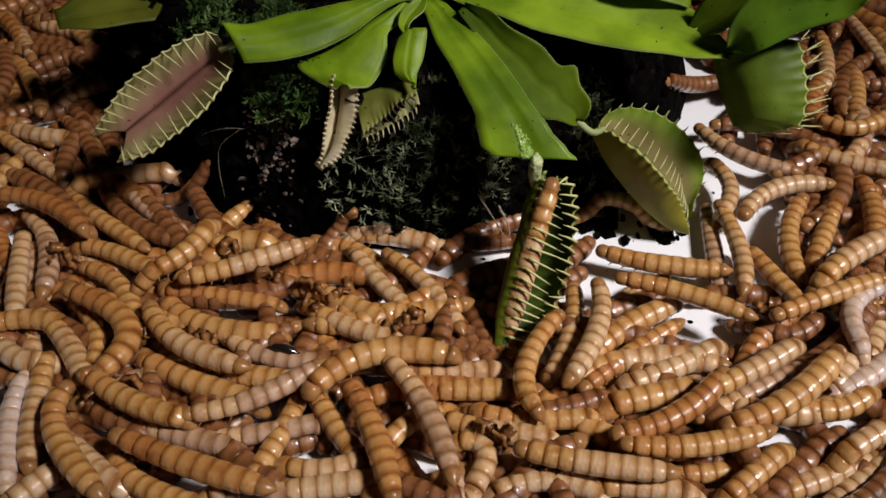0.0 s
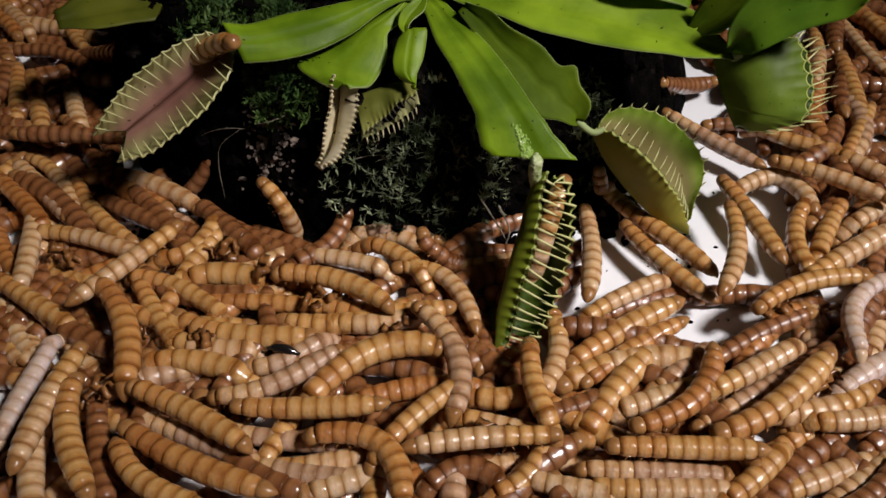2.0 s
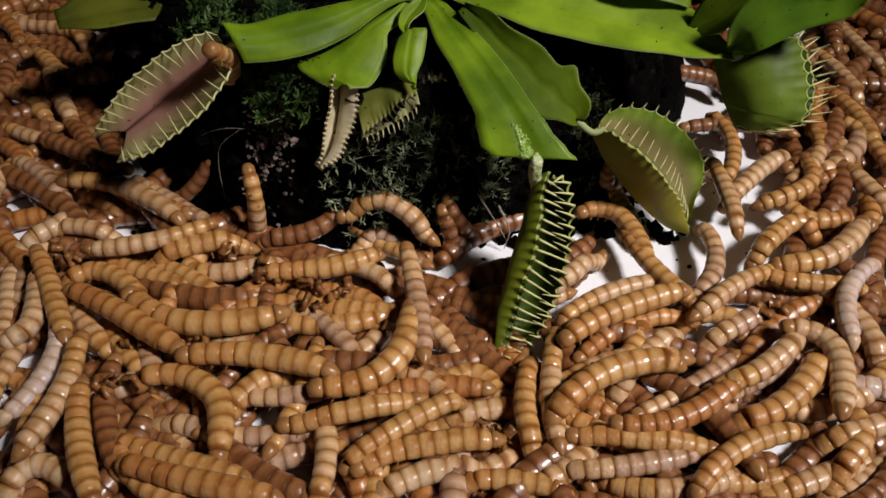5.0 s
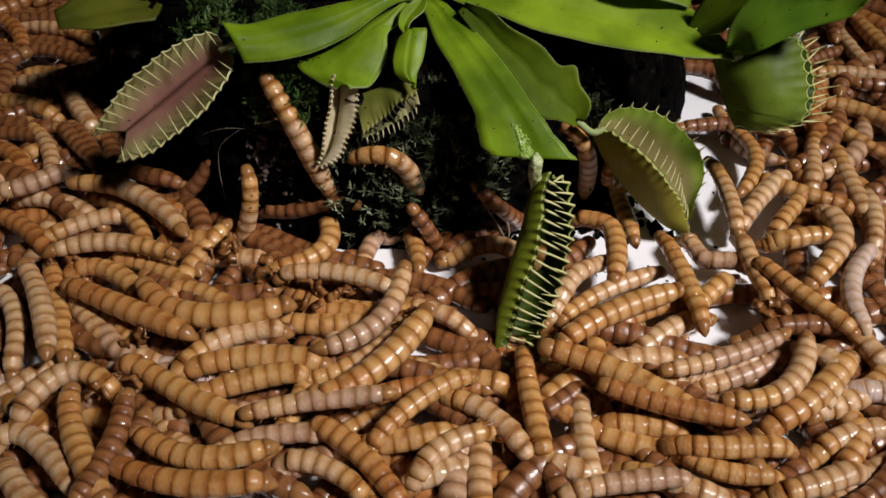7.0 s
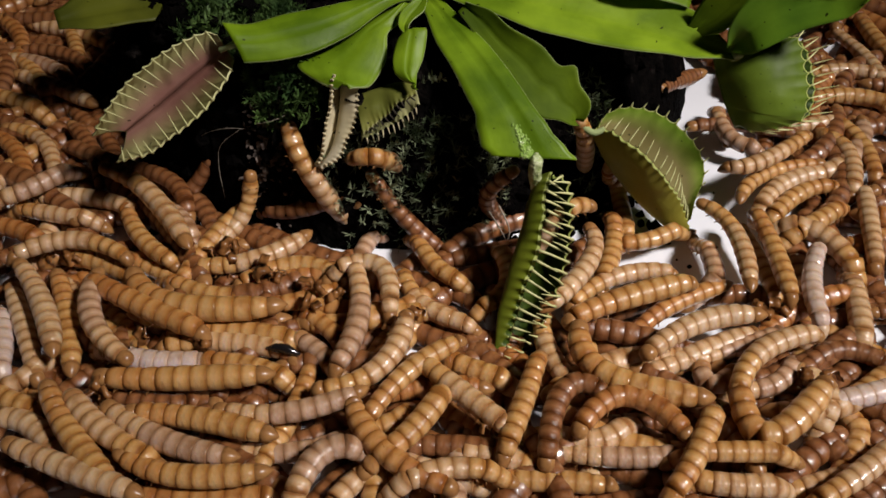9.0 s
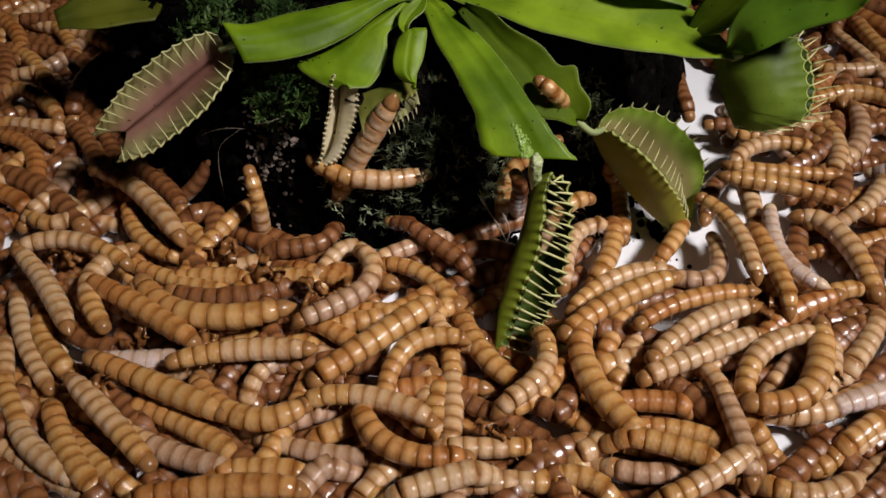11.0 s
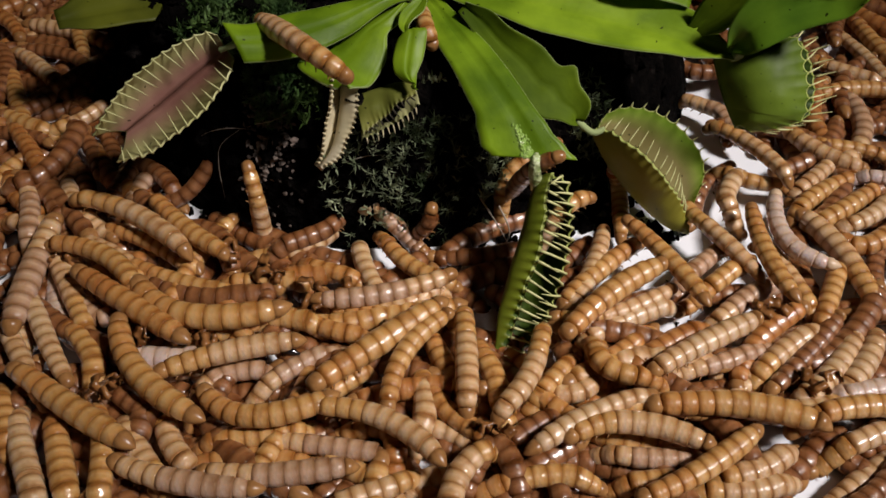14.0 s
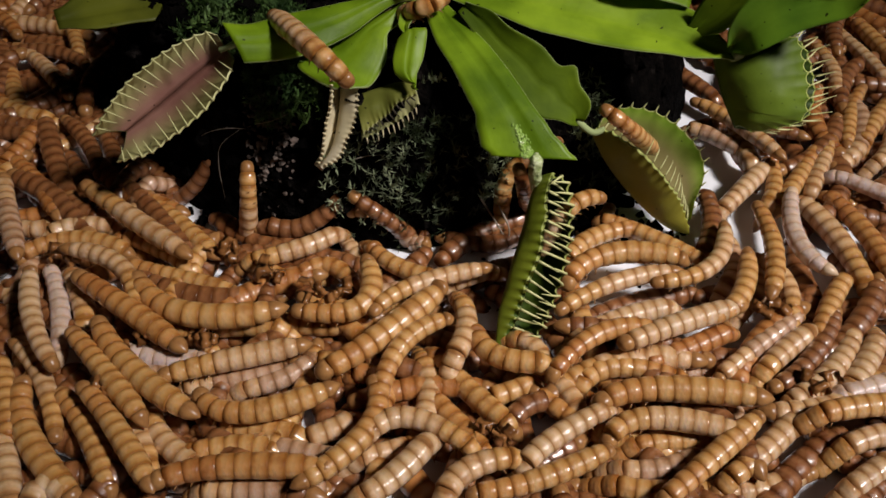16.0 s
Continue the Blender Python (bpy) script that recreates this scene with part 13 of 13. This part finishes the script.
    crawl("tan", 0.86, PILE, [(0, (57.4, 111.8, 1.8), (58.4, 104, 1.8), (52.4, 96.8, 1.8)), (2, (57.4, 111.8, 1.8), (58.4, 104, 1.8), (52.4, 96.8, 1.8)), (3, (50.1, 107, 6.7), (51, 99.6, 6.7), (45.4, 92.8, 6.7)), (4, (54.8, 111, 4), (54.9, 105.2, 4), (49.2, 99.1, 4)), (6.5, (57.5, 111.6, 4), (54.4, 106.4, 4), (51.4, 101.5, 4)), (7.5, (53.5, 111, 4), (53.1, 106.4, 4), (53, 101.5, 4)), (9, (52.9, 108.3, 6.7), (45.4, 102.7, 6.7), (40.3, 101.4, 6.7)), (11.5, (53.4, 109, 4), (47.8, 110.3, 4), (43.1, 107.7, 4)), (12.5, (54.7, 107.7, 4), (52.1, 110.3, 4), (46.4, 111.6, 4)), (13.5, (56.9, 106.4, 4), (54.2, 102.7, 4), (49.2, 99.1, 4)), (15, (58.4, 109, 4), (56.4, 107.7, 4), (53.7, 103.9, 4)), (16, (58, 110.3, 4), (54.5, 103.9, 4), (52, 99.1, 4))])
    crawl("sand", 0.86, PILE, [(0, (56.1, 82.9, 1.8), (55.3, 78.1, 1.8), (52.9, 72.7, 1.8)), (2, (56.1, 82.9, 1.8), (55.3, 78.1, 1.8), (52.9, 72.7, 1.8)), (3, (54.7, 80.9, 4), (53.9, 76.2, 4), (51.6, 70.9, 4)), (4, (52.3, 80, 4), (53.2, 76.2, 4), (52.5, 71.8, 4)), (6.5, (46, 78.1, 4), (49.2, 74.4, 4), (52.1, 68.4, 4)), (7.5, (52.7, 74.4, 4), (52.6, 70.9, 4), (53.1, 69.2, 4)), (9, (52.8, 81.9, 4), (52.1, 77.1, 4), (51.4, 73.5, 4)), (11.5, (54.1, 74.4, 4), (51.6, 70.9, 4), (48.5, 67.5, 4)), (12.5, (53.8, 73.5, 4), (51.3, 70, 4), (48.3, 66.7, 4)), (13.5, (52.8, 72.6, 4), (50.4, 69.2, 4), (47.4, 65.9, 4)), (15, (52.8, 72.6, 4), (51, 69.2, 4), (48, 65.9, 4)), (16, (52.8, 72.6, 4), (51.3, 70, 4), (48, 65.9, 4))])
    crawl("tan", 0.86, PILE, [(0, (-0.2, 54.6, 1.8), (4.8, 56, 1.8), (8, 56.7, 1.8)), (2, (-0.2, 54.6, 1.8), (4.8, 56, 1.8), (8, 56.7, 1.8)), (3, (-0.2, 53.2, 4), (4.7, 54.6, 4), (7.8, 55.3, 4)), (4, (-0.2, 54.6, 1.8), (4.8, 56, 1.8), (8, 56.7, 1.8)), (5.25, (2.1, 52.5, 2.9), (4.5, 54.6, 2.9), (6.3, 56.4, 2.9)), (6.5, (4.5, 50.5, 4), (4.3, 53.2, 4), (4.7, 56, 4)), (7.5, (3.6, 50.5, 4), (3.4, 54.6, 4), (2.9, 57.5, 4)), (8.25, (6.9, 52.5, 4), (5, 55.3, 4), (2.5, 57.1, 4)), (9, (10.2, 54.6, 4), (6.6, 56, 4), (2.2, 56.7, 4)), (11.5, (11.9, 53.2, 4), (7, 52.6, 4), (2.8, 51.9, 4)), (12.5, (6.5, 54.6, 4), (5.2, 53.2, 4), (4.5, 50.5, 4)), (13.5, (5.2, 55.1, 6.7), (2.7, 53, 6.7), (1.5, 49.7, 6.7)), (15, (4.1, 56.7, 4), (2.2, 55.3, 4), (0.4, 51.2, 4)), (16, (7, 54.4, 6.7), (2.7, 53, 6.7), (0.4, 50.3, 6.7))])
    crawl("golden", 0.86, PILE, [(0, (39.4, 68.7, 1.8), (42.1, 67.8, 1.8), (43, 65, 1.8)), (3, (39.4, 68.7, 1.8), (42.1, 67.8, 1.8), (43, 65, 1.8)), (4, (32.8, 76.2, 4), (35.4, 75.3, 4), (36.3, 72.6, 4)), (5.25, (32.1, 76.2, 4), (34.3, 76.7, 4), (36, 76.3, 4)), (6.5, (31.4, 76.2, 4), (33.2, 78.1, 4), (35.7, 80, 4)), (7.5, (32.5, 78.1, 4), (34.3, 80, 4), (37, 82.9, 4)), (9, (39, 66.4, 1.8), (40.8, 68.4, 1.8), (43.6, 71.3, 1.8)), (11.5, (32.8, 63.5, 1.8), (37.8, 77.2, 1.8), (36.4, 84.9, 1.8)), (12.5, (31.1, 60.1, 6.7), (35.8, 73.1, 6.7), (34.5, 80.4, 6.7)), (13.5, (33.9, 81.9, 4), (35.6, 82.9, 4), (37.2, 83.9, 4)), (15, (28.3, 73.1, 6.7), (35.1, 76.7, 6.7), (39.1, 88.5, 6.7)), (16, (27.2, 74.9, 6.7), (35.6, 75.8, 6.7), (39.6, 87.4, 6.7))])
    crawl("golden", 0.86, PILE, [(0, (18.2, 67.3, 1.8), (20.5, 69.1, 1.8), (23, 71.7, 1.8)), (3, (18.2, 67.3, 1.8), (20.5, 69.1, 1.8), (23, 71.7, 1.8)), (4, (21.2, 68.4, 4), (23.5, 70, 4), (25.9, 72.6, 4)), (6.5, (20.1, 70, 4), (20.1, 72.6, 4), (19.4, 76.2, 4)), (7.5, (17.8, 70.8, 1.8), (17.8, 73.4, 1.8), (17.1, 77.1, 1.8)), (9, (17.8, 70.8, 1.8), (17.8, 73.4, 1.8), (17.1, 77.1, 1.8)), (11.5, (19.4, 70, 4), (21.2, 73.5, 4), (23.9, 78.1, 4)), (12.5, (15.3, 62.7, 4), (20.1, 70, 4), (21.7, 77.1, 4)), (13.5, (22.3, 64.7, 6.7), (18.6, 66.3, 6.7), (18.5, 70.5, 6.7)), (14.25, (23.4, 66.1, 5.3), (19.9, 66.9, 5.3), (18.4, 68.2, 5.3)), (15, (24.5, 67.5, 4), (21.1, 67.5, 4), (18.3, 65.9, 4)), (16, (27.7, 66.7, 4), (20.6, 68.4, 4), (16.3, 65.9, 4))])
    crawl("tan", 0.86, PILE, [(0, (37.5, 53.2, 1.8), (41.6, 54.6, 1.8), (45.1, 56, 1.8)), (4, (37.5, 53.2, 1.8), (41.6, 54.6, 1.8), (45.1, 56, 1.8)), (6.5, (36.6, 51.9, 4), (40.6, 53.2, 4), (44, 54.6, 4)), (7.5, (36.6, 51.9, 4), (40.4, 52.6, 4), (44.4, 53.9, 4)), (9, (37.5, 53.2, 1.8), (41.4, 53.9, 1.8), (45.5, 55.3, 1.8)), (11.5, (34.9, 52.6, 4), (39.4, 51.2, 4), (43.4, 52.6, 4)), (12.5, (35.8, 53.9, 1.8), (40.4, 52.5, 1.8), (44.5, 53.9, 1.8)), (13.5, (30.4, 53.9, 4), (34, 53.9, 4), (36.7, 54.6, 4)), (15, (32.7, 53.2, 4), (35.8, 56, 4), (37.7, 58.9, 4)), (16, (31.6, 53.9, 4), (35.3, 56.7, 4), (39.4, 60.4, 4))])
    crawl("white", 0.86, PILE, [(0, (-38.2, 70.5, 1.8), (-34, 70, 1.8), (-29, 68.8, 1.8)), (6.5, (-38.2, 70.5, 1.8), (-34, 70, 1.8), (-29, 68.8, 1.8)), (7.5, (-37.3, 68.8, 4), (-33.2, 68.4, 4), (-28.3, 67.1, 4)), (9, (-40.5, 70.9, 4), (-34.7, 69.2, 4), (-29.3, 69.2, 4)), (11.5, (-40.1, 69.2, 4), (-36.1, 69.2, 4), (-32.1, 69.6, 4)), (12.5, (-37.6, 70, 4), (-34.1, 69.6, 4), (-30.9, 70.5, 4)), (13.5, (-36.9, 70, 4), (-33.4, 69.6, 4), (-30.1, 70, 4)), (15, (-37.7, 70.5, 4), (-33.5, 70, 4), (-29.4, 69.6, 4)), (16, (-37.7, 70.5, 4), (-33.4, 69.6, 4), (-29.3, 69.2, 4))])
    crawl("sand", 0.86, PILE, [(0, (23.4, 61.9, 1.8), (30.3, 65.4, 1.8), (38.6, 67.7, 1.8)), (6.5, (23.4, 61.9, 1.8), (30.3, 65.4, 1.8), (38.6, 67.7, 1.8)), (7.5, (23.3, 67.1, 6.7), (29.8, 70.5, 6.7), (37.7, 72.6, 6.7)), (9, (22.7, 67.1, 6.7), (31, 73.1, 6.7), (40, 74, 6.7)), (11.5, (24, 67.1, 6.7), (31, 73.1, 6.7), (38.4, 75.8, 6.7)), (12.5, (23.6, 70.9, 4), (28.3, 74.4, 4), (33.5, 76.2, 4)), (13.5, (18.3, 72.6, 4), (22.8, 75.3, 4), (27.3, 77.1, 4)), (15, (17.7, 73.5, 4), (22.3, 76.2, 4), (28.3, 79, 4)), (16, (17.1, 73.5, 4), (23, 76.2, 4), (28.1, 77.6, 4))])
    crawl("grey", 0.86, PILE, [(0, (32.3, 64.3, 1.8), (36.1, 63.5, 1.8), (41.1, 65.1, 1.8)), (6.5, (32.3, 64.3, 1.8), (36.1, 63.5, 1.8), (41.1, 65.1, 1.8)), (7.5, (31.5, 62.7, 4), (35.2, 62, 4), (40.1, 63.5, 4)), (9, (35.3, 65.1, 4), (38.8, 65.9, 4), (41.4, 68.4, 4)), (11.5, (38.8, 65.9, 4), (41.6, 69.2, 4), (44.1, 70.9, 4)), (12.5, (35.3, 65.1, 4), (37.8, 67.5, 4), (41.3, 70.9, 4)), (13.5, (36.2, 66.7, 1.8), (38.8, 69.2, 1.8), (42.4, 72.7, 1.8)), (15, (33.3, 64.7, 6.7), (37, 69.6, 6.7), (42.1, 74, 6.7)), (16, (33.2, 67.5, 4), (37.3, 70.9, 4), (44.1, 76.2, 4))])
    crawl("tan", 0.86, PILE, [(0, (19.5, 66.6, 1.8), (21.4, 70, 1.8), (23.2, 73.5, 1.8)), (9, (19.5, 66.6, 1.8), (21.4, 70, 1.8), (23.2, 73.5, 1.8)), (11.5, (20.2, 65.9, 4), (22, 69.2, 4), (23.9, 72.6, 4)), (12.5, (16, 62.7, 4), (19.8, 67.5, 4), (22.2, 70.9, 4)), (13.5, (12.1, 63.5, 4), (16.1, 64.3, 4), (19.2, 68.4, 4)), (14.25, (12.4, 66.3, 2.9), (15.4, 65.5, 2.9), (17.4, 66.3, 2.9)), (15, (12.7, 69.2, 1.8), (14.6, 66.7, 1.8), (15.7, 64.3, 1.8)), (16, (12.4, 67.5, 4), (14.2, 65.1, 4), (15.3, 62.7, 4))])
    crawl("golden", 0.86, PILE, [(0, (-12.7, 70.9, 1.8), (-9.9, 70, 1.8), (-8.6, 70.9, 1.8)), (11.5, (-12.7, 70.9, 1.8), (-9.9, 70, 1.8), (-8.6, 70.9, 1.8)), (12.5, (-12.4, 69.2, 4), (-9.7, 68.4, 4), (-8.4, 69.2, 4)), (13.5, (-16.6, 64.3, 4), (-13.4, 65.1, 4), (-10.3, 67.5, 4)), (15, (-12.7, 64.3, 4), (-10.2, 66.7, 4), (-8.3, 67.9, 4)), (16, (-14.5, 69.2, 4), (-13.8, 69.2, 4), (-13.1, 69.2, 4))])
    crawl("brown", 1.10, PILE, [(0, (-65.4, 105.2, 1.8), (-58.2, 106.5, 1.8), (-54.6, 115.1, 1.8)), (12.5, (-65.4, 105.2, 1.8), (-58.2, 106.5, 1.8), (-54.6, 115.1, 1.8)), (13.5, (-61.9, 99.6, 6.7), (-55.1, 100.8, 6.7), (-51.7, 109, 6.7)), (14.25, (-57.8, 99.9, 4.2), (-56.4, 104.3, 4.2), (-57.2, 113.8, 4.2)), (15, (-53.6, 100.3, 1.8), (-57.7, 107.8, 1.8), (-62.6, 118.6, 1.8)), (16, (-52.3, 97.9, 4), (-56.4, 105.2, 4), (-61.1, 115.7, 4))])
    crawl("brown", 0.86, PILE, [(0, (-59.1, 105.2, 1.8), (-57.4, 100.9, 1.8), (-55.2, 97.4, 1.8)), (12.5, (-59.1, 105.2, 1.8), (-57.4, 100.9, 1.8), (-55.2, 97.4, 1.8)), (13.5, (-57.7, 102.7, 4), (-56.1, 98.5, 4), (-53.9, 95.1, 4)), (15, (-55.7, 102.7, 4), (-52.7, 97.9, 4), (-50.7, 93.4, 4)), (16, (-52.2, 97.3, 4), (-50.5, 95.6, 4), (-48.3, 94.5, 4))])
    crawl("brown", 0.86, PILE, [(0, (-42.6, 100.3, 1.8), (-37.7, 100.3, 1.8), (-32.4, 101.8, 8)), (12.5, (-42.6, 100.3, 1.8), (-37.7, 100.3, 1.8), (-32.4, 101.8, 8)), (13.5, (-41.6, 97.9, 4), (-36.8, 97.9, 4), (-32.5, 101.9, 7.9)), (15, (-42.6, 100.3, 1.8), (-37.7, 100.3, 1.8), (-32.4, 101.8, 8)), (16, (-42.6, 100.3, 1.8), (-37.7, 100.3, 1.8), (-32.4, 101.8, 8))])
    crawl("grey", 1.02, PILE, [(0, (-54.7, 95.7, 1.7), (-54.9, 87, 1.8), (-54.6, 76.3, 1.8)), (12.5, (-54.7, 95.7, 1.7), (-54.9, 87, 1.8), (-54.6, 76.3, 1.8)), (13.5, (-51.8, 90.6, 6.7), (-52, 82.4, 6.7), (-51.7, 72.2, 6.7)), (15, (-54.7, 95.7, 1.7), (-54.9, 87, 1.8), (-54.6, 76.3, 1.8)), (16, (-54.7, 95.7, 1.7), (-54.9, 87, 1.8), (-54.6, 76.3, 1.8))])
    crawl("golden", 1.00, PILE, [(0, (-54, 70, 1.8), (-44.9, 64.7, 1.8), (-33.8, 61.2, 1.8)), (12.5, (-54, 70, 1.8), (-44.9, 64.7, 1.8), (-33.8, 61.2, 1.8)), (13.5, (-51.1, 66.3, 6.7), (-42.5, 61.2, 6.7), (-32, 57.9, 6.7)), (15, (-48.9, 69.2, 4), (-44.4, 65.1, 4), (-40.8, 54.6, 4)), (16, (-49.2, 65.9, 4), (-46.5, 58.9, 4), (-39.3, 51.2, 4))])
    crawl("tan", 0.86, PILE, [(0, (-32.3, 61.9, 1.8), (-30.6, 59.6, 1.8), (-28.4, 58.1, 1.8)), (12.5, (-32.3, 61.9, 1.8), (-30.6, 59.6, 1.8), (-28.4, 58.1, 1.8)), (13.5, (-31.6, 60.4, 4), (-29.9, 58.2, 4), (-27.7, 56.7, 4)), (15, (-29.8, 61.2, 4), (-31, 57.5, 4), (-31.5, 53.9, 4)), (16, (-33, 61.2, 4), (-31.1, 58.2, 4), (-27.4, 55.3, 4))])
    crawl("amber", 0.86, PILE, [(0, (-1.6, 67.5, 1.8), (-0.3, 64.3, 1.8), (4.3, 60.4, 1.8)), (12.5, (-1.6, 67.5, 1.8), (-0.3, 64.3, 1.8), (4.3, 60.4, 1.8)), (13.5, (-1.6, 65.9, 4), (-0.3, 62.7, 4), (4.2, 58.9, 4)), (15, (-0.9, 65.9, 4), (1, 62.7, 4), (4.2, 59.7, 4)), (16, (-2.9, 65.9, 4), (0.4, 62, 4), (4.1, 57.5, 4))])
    crawl("brown", 0.86, PILE, [(0, (60.9, 114.7, 1.8), (58.8, 112.2, 1.8), (57.6, 109.9, 1.8)), (9, (60.9, 114.7, 1.8), (58.8, 112.2, 1.8), (57.6, 109.9, 1.8)), (11.5, (39.4, 104, 1.8), (37.3, 101.5, 1.8), (36.1, 99.2, 1.8)), (13.5, (39.4, 104, 1.8), (37.3, 101.5, 1.8), (36.1, 99.2, 1.8)), (15, (38.5, 101.5, 4), (36.4, 99.1, 4), (35.2, 96.8, 4)), (16, (37, 97.9, 4), (36.7, 92.3, 4), (35.1, 88, 4))])
    crawl("sand", 0.86, PILE, [(0, (44.3, 53.2, 1.8), (47.4, 55.3, 1.8), (49.8, 56.7, 1.8)), (15, (44.3, 53.2, 1.8), (47.4, 55.3, 1.8), (49.8, 56.7, 1.8)), (16, (43.2, 51.9, 4), (46.3, 53.9, 4), (48.6, 55.3, 4))])


motions()
